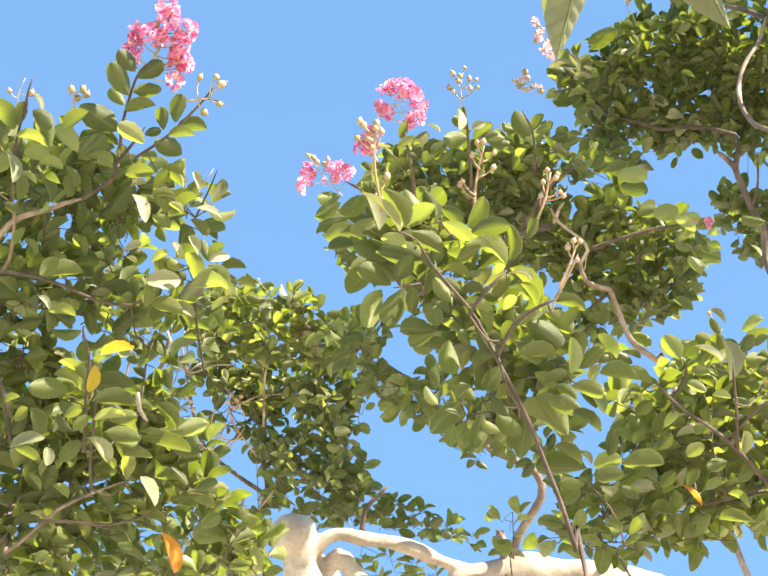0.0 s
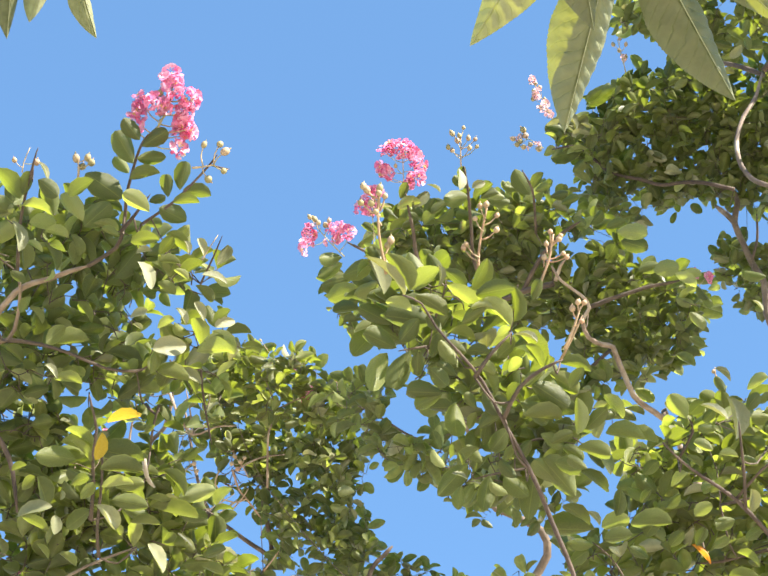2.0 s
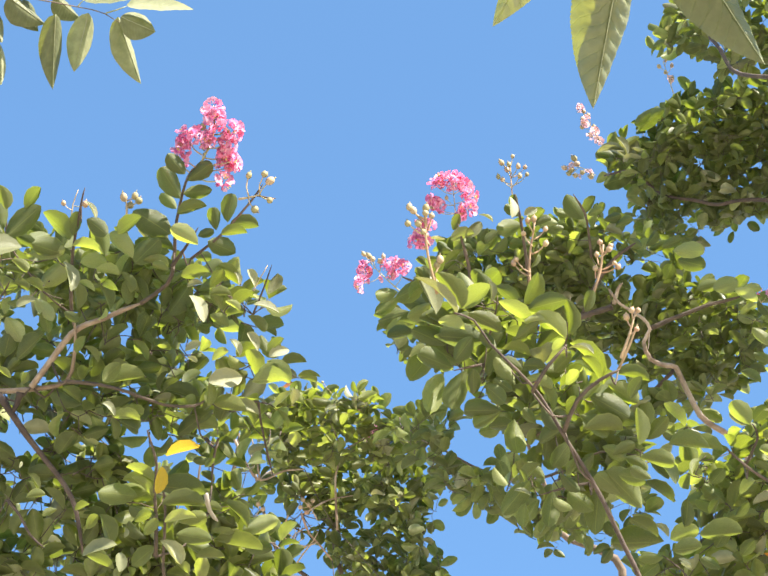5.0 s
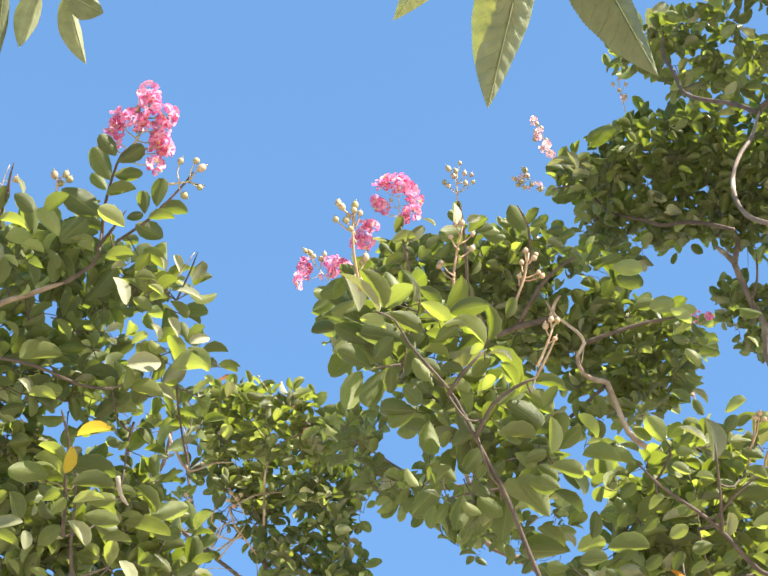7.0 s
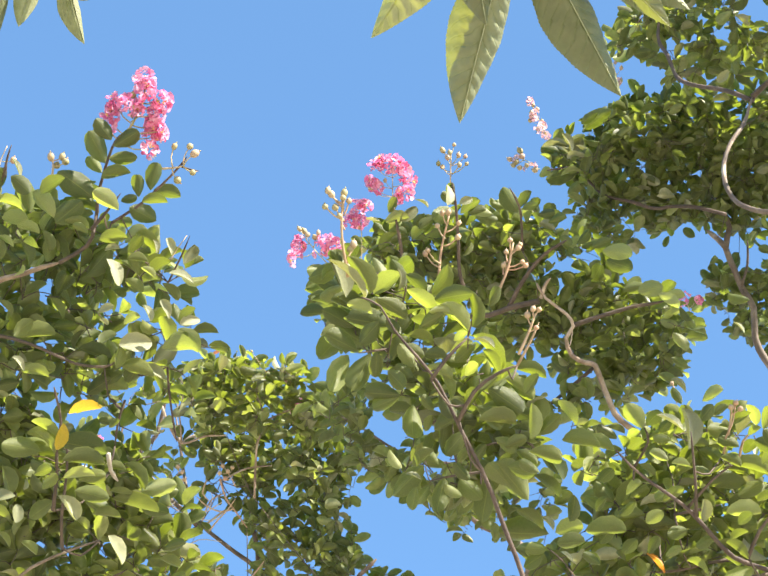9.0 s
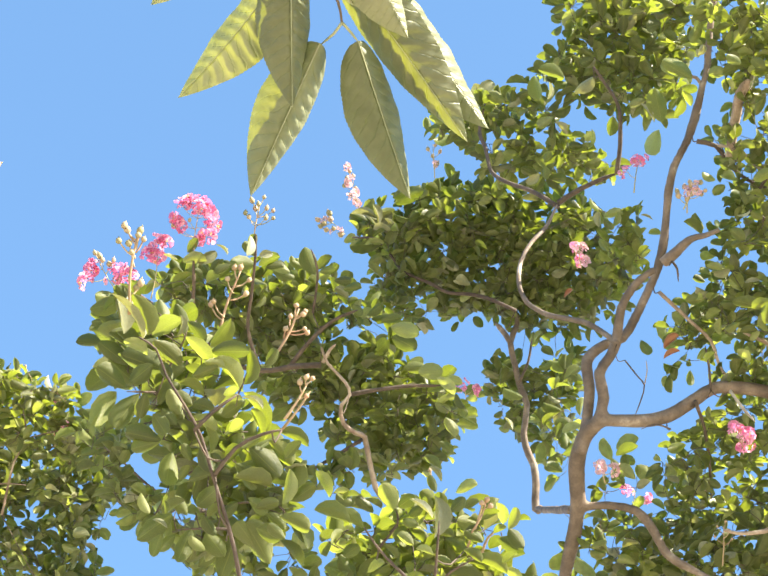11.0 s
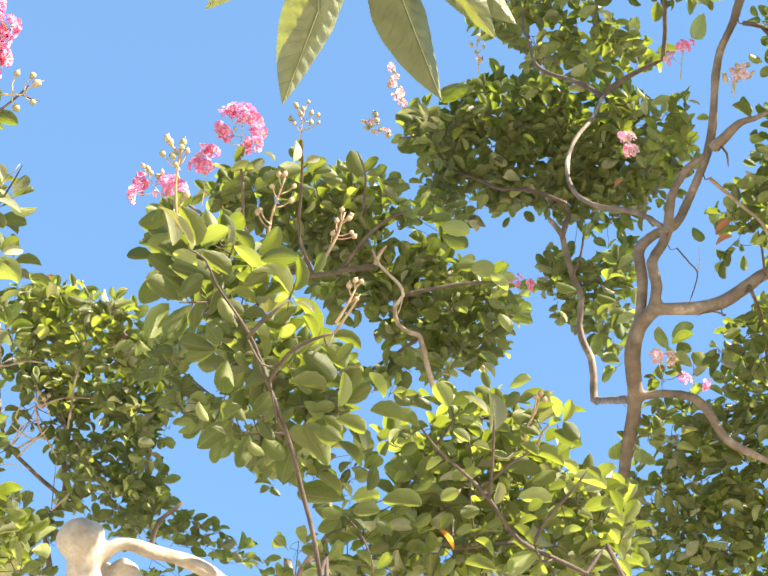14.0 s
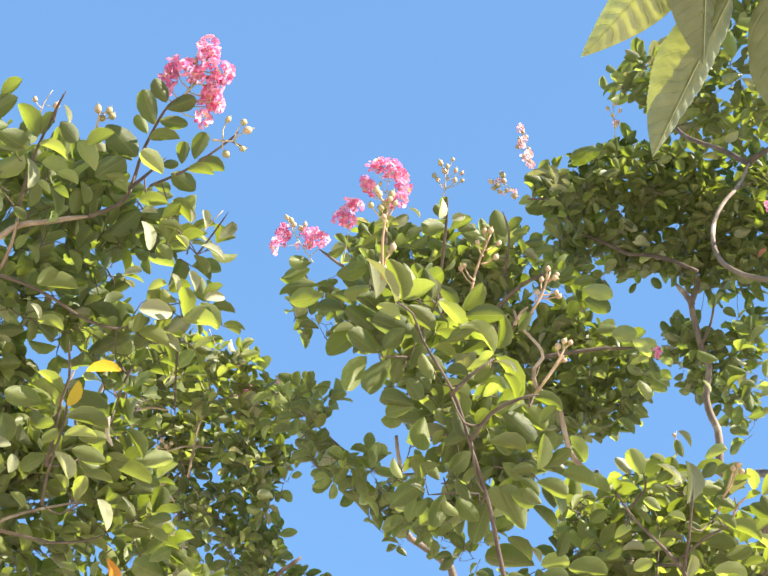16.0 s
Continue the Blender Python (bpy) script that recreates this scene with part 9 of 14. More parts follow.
young.leaf((0.136, 1.484, 2.626), (-0.026, -0.007, 0.013), (-0.27, 0.81, 0.52), 0.029)
young.leaf((0.160, 1.487, 2.624), (-0.027, -0.010, 0.025), (-0.18, 0.69, 0.70), 0.038)
young.leaf((0.223, 1.425, 2.619), (-0.025, -0.010, 0.011), (0.03, 0.84, 0.54), 0.029)
young.leaf((0.108, 1.473, 2.664), (-0.021, -0.017, 0.014), (-0.01, 0.81, 0.58), 0.030)
young.leaf((0.144, 1.451, 2.626), (-0.020, -0.007, 0.021), (-0.09, 0.80, 0.60), 0.030)
young.leaf((0.064, 1.476, 2.660), (-0.018, -0.007, 0.020), (-0.23, 0.90, 0.38), 0.028)
young.leaf((0.186, 1.405, 2.700), (0.032, 0.012, -0.008), (-0.09, 0.80, 0.59), 0.035)
young.leaf((0.206, 1.369, 2.690), (0.014, -0.018, 0.018), (-0.29, 0.81, 0.51), 0.029)
young.close(300)


# ---- the low bush of light leaves on the right ----
bush = Tree((0.85, 1.6, 0), "crape myrtle bush with light green leaves and dry stalks", seed=53, size=0.042)
bush.limb(((0.85, 1.6, -0.05), (0.84, 1.62, 0.6), (0.8, 1.6, 1.2), (0.9, 1.75, 1.7)), 0.045, 0.012, "trunk", rough=0.1)
bush.limb(((0.800, 1.600, 1.200), (0.620, 1.500, 1.750), (0.329, 1.733, 2.539), (0.303, 1.688, 2.597), (0.292, 1.663, 2.617), (0.271, 1.638, 2.637), (0.249, 1.620, 2.646)), 0.0033, 0.0016, mat=TWIG)
bush.limb(((0.900, 1.750, 1.700), (0.624, 1.597, 2.551), (0.560, 1.587, 2.577), (0.514, 1.577, 2.588), (0.470, 1.567, 2.599), (0.438, 1.544, 2.622), (0.411, 1.522, 2.640), (0.373, 1.502, 2.658), (0.345, 1.483, 2.670), (0.322, 1.463, 2.682)), 0.0045, 0.0025, mat=STEM)
bush.limb(((0.498, 1.680, 2.672), (0.464, 1.689, 2.670), (0.426, 1.700, 2.665), (0.393, 1.706, 2.666)), 0.0027, 0.0013, mat=TWIG)
bush.limb(((0.422, 1.529, 2.632), (0.419, 1.497, 2.654), (0.414, 1.466, 2.676), (0.409, 1.438, 2.692)), 0.0022, 0.0012, mat=TWIG)
bush.limb(((0.483, 1.553, 2.591), (0.495, 1.525, 2.611), (0.519, 1.490, 2.634), (0.531, 1.464, 2.648)), 0.0025, 0.0012, mat=TWIG)
bush.limb(((0.467, 1.526, 2.726), (0.471, 1.502, 2.740), (0.473, 1.474, 2.759)), 0.0019, 0.0013, mat=DRY)
bush.limb(((0.486, 1.525, 2.721), (0.488, 1.505, 2.730), (0.497, 1.488, 2.733)), 0.0019, 0.0013, mat=DRY)
bush.limb(((0.416, 1.620, 2.698), (0.436, 1.593, 2.686), (0.462, 1.564, 2.675)), 0.0020, 0.0013, mat=TWIG)
bush.limb(((0.357, 1.553, 2.721), (0.374, 1.523, 2.741), (0.367, 1.505, 2.750)), 0.0019, 0.0013, mat=TWIG)
bush.limb(((0.412, 1.524, 2.642), (0.437, 1.484, 2.655), (0.455, 1.454, 2.655)), 0.0019, 0.0012, mat=TWIG)
bush.limb(((0.437, 1.828, 2.836), (0.439, 1.815, 2.854), (0.437, 1.803, 2.872)), 0.0066, 0.0059, mat=LIGHT)
panicle(bush, (0.464, 1.496, 2.726), (0.476, 1.466, 2.757), (), ((0.476, 1.465, 2.758), (0.470, 1.467, 2.753), (0.482, 1.470, 2.753)), mat=DRY, seeds=True, bud=0.0072, radius=0.0014, name="seed_spray", label="pale dry flower stalk with seed capsules")
panicle(bush, (0.419, 1.531, 2.810), (0.414, 1.511, 2.834), (), ((0.413, 1.518, 2.832),), mat=DRY, seeds=True, bud=0.0072, radius=0.0009, name="seed_spray", label="pale dry flower stalk with seed capsules")
bush.leaf((0.385, 1.680, 2.679), (0.020, 0.004, -0.020), (0.2, -0.6, 0.6), 0.035, ORANGE)
for p in (
        (0.406, 1.627, 2.839, 0.017, 1.08), (0.423, 1.597, 2.812, 0.017, 1.1), (0.462, 1.617, 2.844, 0.022, 1.26), (0.483, 1.601, 2.824, 0.015, 1.16), (0.325, 1.639, 2.798, 0.017, 0.94),
        (0.363, 1.626, 2.794, 0.018, 1.13), (0.388, 1.632, 2.814, 0.015, 1.07), (0.416, 1.627, 2.816, 0.017, 1.04), (0.444, 1.601, 2.802, 0.015, 1.12), (0.483, 1.626, 2.814, 0.015, 1.19),
        (0.503, 1.592, 2.802, 0.019, 1.21), (0.318, 1.669, 2.8, 0.017, 1.02), (0.352, 1.669, 2.794, 0.018, 1.13), (0.379, 1.665, 2.793, 0.02, 1.22), (0.46, 1.648, 2.793, 0.016, 0.94),
        (0.484, 1.61, 2.783, 0.019, 1.11), (0.335, 1.677, 2.772, 0.017, 1.05), (0.369, 1.681, 2.773, 0.016, 0.98), (0.393, 1.679, 2.775, 0.016, 1.11)):
    bush.clump(*p, SUNNY)
for p in (
        (0.42, 1.649, 2.767, 0.021, 1.11), (0.458, 1.659, 2.776, 0.017, 1.18), (0.479, 1.661, 2.779, 0.021, 1.16), (0.506, 1.63, 2.767, 0.018, 1.1), (0.528, 1.626, 2.758, 0.015, 1.14),
        (0.354, 1.669, 2.74, 0.016, 1.09), (0.386, 1.673, 2.738, 0.015, 1.14), (0.413, 1.662, 2.739, 0.02, 1.11), (0.443, 1.678, 2.754, 0.016, 1.12), (0.473, 1.667, 2.748, 0.019, 1.17),
        (0.496, 1.663, 2.76, 0.018, 1.24), (0.516, 1.638, 2.732, 0.017, 1.13), (0.556, 1.631, 2.747, 0.015, 1.15), (0.587, 1.644, 2.756, 0.015, 1), (0.604, 1.622, 2.734, 0.018, 0.99),
        (0.344, 1.699, 2.722, 0.02, 0.94), (0.367, 1.698, 2.726, 0.021, 1.12), (0.396, 1.689, 2.72, 0.017, 0.97), (0.428, 1.685, 2.731, 0.015, 1.05)):
    bush.clump(*p, SUNNY)
for p in (
        (0.465, 1.692, 2.732, 0.021, 1.07), (0.481, 1.666, 2.726, 0.021, 1.19), (0.539, 1.648, 2.72, 0.016, 1.11), (0.563, 1.636, 2.719, 0.018, 0.98), (0.593, 1.627, 2.717, 0.019, 1.2),
        (0.627, 1.653, 2.728, 0.021, 1.04), (0.272, 1.742, 2.706, 0.016, 1.16), (0.363, 1.712, 2.703, 0.02, 1.03), (0.383, 1.702, 2.699, 0.021, 1.16), (0.417, 1.704, 2.714, 0.019, 0.94),
        (0.442, 1.684, 2.697, 0.016, 1.23), (0.527, 1.676, 2.712, 0.019, 1.05), (0.554, 1.655, 2.695, 0.015, 1), (0.589, 1.659, 2.708, 0.018, 1.09), (0.607, 1.647, 2.694, 0.021, 1.14),
        (0.239, 1.756, 2.682, 0.016, 1.12), (0.29, 1.75, 2.693, 0.018, 1.26), (0.32, 1.719, 2.673, 0.016, 1.14), (0.367, 1.706, 2.678, 0.02, 0.99)):
    bush.clump(*p, SUNNY)
for p in (
        (0.406, 1.732, 2.695, 0.021, 1.06), (0.435, 1.698, 2.67, 0.021, 1.17), (0.463, 1.708, 2.683, 0.021, 1.14), (0.493, 1.711, 2.697, 0.015, 0.95), (0.519, 1.692, 2.682, 0.02, 1.03),
        (0.543, 1.672, 2.668, 0.016, 1.04), (0.58, 1.678, 2.69, 0.016, 1.02), (0.608, 1.68, 2.693, 0.016, 1.25), (0.628, 1.672, 2.689, 0.016, 1.07), (0.246, 1.749, 2.648, 0.018, 1.06),
        (0.312, 1.76, 2.674, 0.017, 1.06), (0.34, 1.756, 2.674, 0.021, 1.11), (0.394, 1.742, 2.675, 0.017, 1.21), (0.421, 1.736, 2.666, 0.015, 1.04), (0.449, 1.721, 2.67, 0.017, 0.99),
        (0.476, 1.705, 2.661, 0.021, 1.02), (0.509, 1.694, 2.652, 0.02, 1.08), (0.532, 1.709, 2.663, 0.018, 1.25), (0.563, 1.682, 2.66, 0.016, 1.13)):
    bush.clump(*p, SUNNY)
for p in (
        (0.595, 1.698, 2.667, 0.016, 1.17), (0.619, 1.661, 2.65, 0.015, 1.18), (0.265, 1.776, 2.64, 0.015, 1.14), (0.293, 1.757, 2.636, 0.017, 1.21), (0.326, 1.762, 2.636, 0.02, 1.18),
        (0.348, 1.753, 2.639, 0.021, 1.2), (0.385, 1.765, 2.646, 0.019, 1.2), (0.418, 1.761, 2.647, 0.019, 1.03), (0.441, 1.737, 2.636, 0.02, 1.01), (0.465, 1.735, 2.644, 0.018, 1.21),
        (0.492, 1.707, 2.636, 0.016, 1.06), (0.521, 1.727, 2.644, 0.021, 1.25), (0.558, 1.717, 2.643, 0.016, 1.19), (0.58, 1.715, 2.653, 0.017, 1), (0.607, 1.698, 2.637, 0.019, 0.95),
        (0.636, 1.685, 2.638, 0.02, 1.06), (0.43, 1.799, 2.975, 0.018, 1.08), (0.464, 1.78, 2.973, 0.021, 1.08), (0.5, 1.795, 2.992, 0.021, 1.22)):
    bush.clump(*p, SUNNY)
for p in (
        (0.519, 1.761, 2.978, 0.017, 1.24), (0.44, 1.797, 2.947, 0.019, 1.21), (0.482, 1.788, 2.957, 0.02, 1.26), (0.522, 1.805, 2.968, 0.018, 1.11), (0.543, 1.8, 2.966, 0.02, 1.24),
        (0.577, 1.778, 2.948, 0.018, 1.11), (0.366, 1.826, 2.927, 0.021, 1.19), (0.395, 1.826, 2.93, 0.019, 0.95), (0.468, 1.821, 2.939, 0.019, 1.22), (0.528, 1.812, 2.93, 0.019, 1.03),
        (0.36, 1.846, 2.907, 0.017, 1.16), (0.387, 1.859, 2.908, 0.018, 1.03), (0.414, 1.837, 2.907, 0.021, 1.17), (0.45, 1.837, 2.908, 0.017, 1.17), (0.48, 1.833, 2.915, 0.023, 1.02),
        (0.521, 1.836, 2.925, 0.019, 1.15), (0.543, 1.817, 2.914, 0.022, 1.19), (0.376, 1.877, 2.888, 0.023, 0.98), (0.414, 1.864, 2.892, 0.018, 1.21)):
    bush.clump(*p, SUNNY)
for p in (
        (0.441, 1.862, 2.897, 0.02, 1.25), (0.469, 1.847, 2.877, 0.023, 1.13), (0.51, 1.862, 2.904, 0.017, 1.13), (0.536, 1.84, 2.892, 0.017, 1.18), (0.567, 1.851, 2.895, 0.018, 1.04),
        (0.596, 1.811, 2.887, 0.019, 1.25), (0.657, 1.814, 2.883, 0.018, 1.12), (0.365, 1.893, 2.866, 0.019, 1.05), (0.392, 1.885, 2.858, 0.024, 0.97), (0.432, 1.894, 2.885, 0.02, 1.11),
        (0.469, 1.882, 2.877, 0.024, 1.14), (0.491, 1.859, 2.861, 0.022, 1.13), (0.522, 1.873, 2.88, 0.017, 0.96), (0.553, 1.845, 2.865, 0.022, 0.97), (0.587, 1.856, 2.876, 0.017, 0.96),
        (0.624, 1.833, 2.857, 0.021, 1.02), (0.648, 1.822, 2.856, 0.02, 1.2), (0.387, 1.886, 2.84, 0.021, 1.22), (0.419, 1.909, 2.843, 0.023, 1.19)):
    bush.clump(*p, SUNNY)
for p in (
        (0.442, 1.885, 2.833, 0.024, 1.19), (0.482, 1.891, 2.85, 0.021, 1.14), (0.51, 1.895, 2.858, 0.024, 1.08), (0.577, 1.855, 2.844, 0.02, 1.23), (0.612, 1.87, 2.853, 0.023, 1.02),
        (0.64, 1.838, 2.838, 0.024, 1.11), (0.663, 1.831, 2.833, 0.018, 1.13), (0.28, 1.955, 2.824, 0.018, 1.2), (0.313, 1.937, 2.822, 0.019, 1.2), (0.347, 1.925, 2.814, 0.02, 1.11),
        (0.368, 1.927, 2.818, 0.021, 0.94), (0.395, 1.9, 2.815, 0.02, 1.07), (0.438, 1.92, 2.825, 0.017, 0.96), (0.465, 1.907, 2.825, 0.022, 1.11), (0.507, 1.911, 2.829, 0.018, 1.04),
        (0.53, 1.88, 2.81, 0.019, 1.21), (0.56, 1.881, 2.812, 0.019, 1.06), (0.596, 1.891, 2.827, 0.023, 1.02), (0.622, 1.866, 2.81, 0.024, 0.95)):
    bush.clump(*p, SUNNY)
for p in (
        (0.657, 1.852, 2.811, 0.016, 1.08), (0.679, 1.845, 2.82, 0.016, 1.05), (0.263, 1.947, 2.781, 0.018, 1.14), (0.323, 1.949, 2.8, 0.022, 0.98), (0.351, 1.931, 2.788, 0.022, 0.94),
        (0.42, 1.92, 2.795, 0.018, 0.96), (0.453, 1.911, 2.795, 0.017, 1.26), (0.484, 1.904, 2.795, 0.019, 1.05), (0.52, 1.903, 2.787, 0.021, 1.01), (0.543, 1.899, 2.79, 0.023, 1.21),
        (0.578, 1.882, 2.786, 0.019, 1.19), (0.608, 1.896, 2.804, 0.018, 1.24), (0.645, 1.868, 2.787, 0.023, 1.07), (0.674, 1.873, 2.79, 0.023, 1.26), (0.703, 1.854, 2.795, 0.019, 1.09),
        (0.317, 1.941, 2.765, 0.017, 0.98), (0.339, 1.956, 2.766, 0.021, 1.18), (0.371, 1.943, 2.774, 0.021, 1.18), (0.406, 1.939, 2.766, 0.024, 0.98)):
    bush.clump(*p, SUNNY)
for p in (
        (0.438, 1.946, 2.776, 0.019, 1.07), (0.479, 1.949, 2.777, 0.02, 1.22), (0.507, 1.939, 2.787, 0.024, 1.24), (0.544, 1.92, 2.775, 0.021, 1.24), (0.569, 1.901, 2.775, 0.018, 1.13),
        (0.599, 1.916, 2.774, 0.023, 1.15), (0.625, 1.898, 2.777, 0.021, 1.13), (0.653, 1.87, 2.765, 0.021, 1.19), (0.699, 1.883, 2.767, 0.021, 1.09)):
    bush.clump(*p, SUNNY)
for p in (
        (0.527, 1.922, 3.052, 0.025, 1.29), (0.393, 1.951, 3.012, 0.031, 1.13), (0.433, 1.954, 3.022, 0.028, 1.37), (0.467, 1.928, 3.021, 0.028, 1.49), (0.521, 1.949, 3.031, 0.026, 1.16),
        (0.548, 1.929, 3.03, 0.028, 1.42), (0.373, 1.966, 2.985, 0.025, 1.11), (0.42, 1.984, 3.003, 0.024, 1.26), (0.452, 1.954, 2.981, 0.031, 1.44), (0.501, 1.969, 2.996, 0.025, 1.41),
        (0.544, 1.949, 3.002, 0.031, 1.37), (0.579, 1.921, 2.979, 0.024, 1.41), (0.618, 1.934, 2.994, 0.026, 1.18), (0.404, 1.995, 2.95, 0.026, 1.19), (0.433, 1.992, 2.961, 0.028, 1.31),
        (0.483, 1.984, 2.965, 0.031, 1.18), (0.519, 1.966, 2.959, 0.032, 1.18), (0.567, 1.974, 2.96, 0.028, 1.49), (0.613, 1.956, 2.961, 0.025, 1.3)):
    bush.clump(*p, GREEN, 0.044)
for p in (
        (0.648, 1.948, 2.958, 0.023, 1.49), (0.377, 2.034, 2.944, 0.029, 1.11), (0.426, 1.998, 2.928, 0.03, 1.29), (0.472, 2.002, 2.937, 0.027, 1.13), (0.508, 1.991, 2.934, 0.029, 1.42),
        (0.541, 1.981, 2.917, 0.029, 1.24), (0.622, 1.956, 2.923, 0.031, 1.47), (0.675, 1.971, 2.938, 0.029, 1.25), (0.697, 1.933, 2.924, 0.027, 1.2), (0.279, 2.065, 2.899, 0.024, 1.42),
        (0.324, 2.05, 2.898, 0.025, 1.46), (0.368, 2.031, 2.89, 0.022, 1.3), (0.408, 2.049, 2.917, 0.022, 1.49), (0.452, 2.014, 2.892, 0.027, 1.41), (0.49, 2.012, 2.902, 0.023, 1.47),
        (0.531, 1.998, 2.898, 0.027, 1.26), (0.613, 1.994, 2.908, 0.025, 1.37), (0.645, 1.99, 2.906, 0.028, 1.48), (0.69, 1.983, 2.899, 0.022, 1.34)):
    bush.clump(*p, GREEN, 0.044)
for p in (
        (0.733, 1.963, 2.895, 0.029, 1.26), (0.301, 2.082, 2.871, 0.029, 1.34), (0.345, 2.07, 2.879, 0.023, 1.35), (0.395, 2.051, 2.871, 0.023, 1.33), (0.432, 2.069, 2.873, 0.025, 1.34),
        (0.473, 2.024, 2.868, 0.028, 1.49), (0.516, 2.03, 2.869, 0.025, 1.14), (0.559, 2.018, 2.869, 0.022, 1.2), (0.593, 1.998, 2.866, 0.022, 1.24), (0.644, 2.022, 2.871, 0.031, 1.31),
        (0.672, 1.973, 2.864, 0.027, 1.13), (0.721, 2.001, 2.875, 0.026, 1.19), (0.283, 2.086, 2.837, 0.027, 1.36), (0.336, 2.088, 2.84, 0.028, 1.47), (0.376, 2.094, 2.839, 0.022, 1.31),
        (0.403, 2.057, 2.827, 0.032, 1.47), (0.463, 2.063, 2.845, 0.028, 1.45), (0.499, 2.05, 2.837, 0.024, 1.3), (0.535, 2.04, 2.832, 0.028, 1.4)):
    bush.clump(*p, GREEN, 0.044)
for p in (
        (0.572, 2.041, 2.845, 0.032, 1.41), (0.619, 2.042, 2.844, 0.029, 1.2), (0.669, 2.03, 2.855, 0.029, 1.21), (0.689, 1.993, 2.828, 0.022, 1.31), (0.738, 1.98, 2.83, 0.029, 1.37)):
    bush.clump(*p, GREEN, 0.044)
bush.leaf((0.237, 1.546, 2.622), (-0.023, -0.011, 0.031), (0.66, 0.02, 0.75), 0.040, SUNNY)
bush.leaf((0.246, 1.568, 2.631), (-0.062, 0.007, 0.003), (0.42, 0.31, 0.85), 0.062, SUNNY)
bush.leaf((0.251, 1.560, 2.631), (-0.012, -0.006, 0.019), (0.55, -0.76, 0.34), 0.023, SUNLIT_PALE)
bush.leaf((0.272, 1.558, 2.643), (0.013, -0.015, 0.029), (0.56, 0.40, 0.72), 0.035)
bush.leaf((0.256, 1.578, 2.640), (0.033, -0.012, 0.007), (0.49, 0.29, 0.82), 0.036, SUNNY)
bush.leaf((0.256, 1.572, 2.620), (0.036, -0.001, 0.001), (-0.13, 0.69, 0.72), 0.036)
bush.leaf((0.247, 1.600, 2.630), (-0.027, -0.002, 0.000), (-0.06, 0.96, 0.26), 0.027)
bush.leaf((0.242, 1.608, 2.627), (-0.024, 0.012, -0.010), (0.25, 0.65, 0.72), 0.029)
bush.leaf((0.259, 1.566, 2.604), (0.015, 0.002, -0.010), (0.53, -0.77, 0.35), 0.018, SUNLIT_PALE)
bush.leaf((0.293, 1.615, 2.635), (0.025, 0.000, -0.016), (0.31, 0.56, 0.77), 0.029)
bush.leaf((0.286, 1.610, 2.569), (-0.014, -0.006, 0.018), (0.50, 0.16, 0.85), 0.024, SUNNY)
bush.leaf((0.295, 1.607, 2.562), (0.017, -0.019, 0.015), (0.49, 0.36, 0.79), 0.029, SUNNY)
bush.leaf((0.290, 1.611, 2.551), (0.018, -0.008, 0.008), (0.62, 0.22, 0.75), 0.021, SUNNY)
bush.leaf((0.299, 1.617, 2.671), (0.054, 0.006, -0.003), (0.31, 0.46, 0.83), 0.055)
bush.leaf((0.312, 1.513, 2.723), (-0.046, -0.001, 0.017), (0.64, 0.27, 0.72), 0.049, SUNNY)
bush.leaf((0.331, 1.529, 2.730), (-0.036, 0.000, 0.020), (0.56, 0.26, 0.79), 0.041, SUNNY)
bush.leaf((0.366, 1.514, 2.755), (-0.018, -0.026, 0.025), (0.33, 0.43, 0.84), 0.040, SUNNY)
bush.leaf((0.376, 1.533, 2.775), (0.017, -0.019, 0.009), (0.37, 0.49, 0.79), 0.027)
bush.leaf((0.414, 1.499, 2.741), (-0.029, -0.010, 0.023), (0.51, -0.83, 0.23), 0.038, SUNLIT_PALE)
bush.leaf((0.411, 1.473, 2.692), (0.002, -0.024, 0.048), (0.43, -0.75, 0.51), 0.054, SUNLIT_PALE)
bush.leaf((0.401, 1.515, 2.738), (-0.023, -0.000, 0.006), (0.03, 0.73, 0.69), 0.024)
bush.leaf((0.443, 1.499, 2.716), (-0.025, 0.001, 0.017), (0.75, 0.17, 0.65), 0.030, SUNNY)
bush.leaf((0.430, 1.470, 2.733), (0.014, -0.017, 0.015), (0.53, 0.75, 0.39), 0.026)
bush.leaf((0.440, 1.483, 2.775), (0.024, -0.016, 0.006), (0.71, 0.15, 0.68), 0.030, SUNNY)
bush.leaf((0.416, 1.464, 2.773), (-0.016, -0.015, 0.013), (0.61, -0.71, 0.35), 0.025, SUNLIT_PALE)
bush.leaf((0.418, 1.501, 2.785), (-0.011, -0.008, 0.019), (0.06, 0.69, 0.72), 0.024)
bush.leaf((0.451, 1.480, 2.751), (0.019, -0.006, 0.008), (0.57, 0.18, 0.80), 0.022, SUNNY)
bush.leaf((0.476, 1.493, 2.748), (0.021, -0.013, 0.011), (0.53, -0.03, 0.85), 0.027, SUNNY)
bush.leaf((0.506, 1.496, 2.748), (-0.011, -0.017, 0.020), (0.60, 0.30, 0.74), 0.029, SUNNY)
bush.leaf((0.501, 1.456, 2.711), (0.009, -0.017, 0.022), (0.54, 0.08, 0.84), 0.030, SUNNY)
bush.leaf((0.513, 1.463, 2.733), (0.019, -0.007, 0.004), (0.65, 0.07, 0.76), 0.021, SUNNY)
bush.leaf((0.507, 1.476, 2.726), (0.022, 0.008, -0.017), (-0.00, 0.75, 0.67), 0.029)
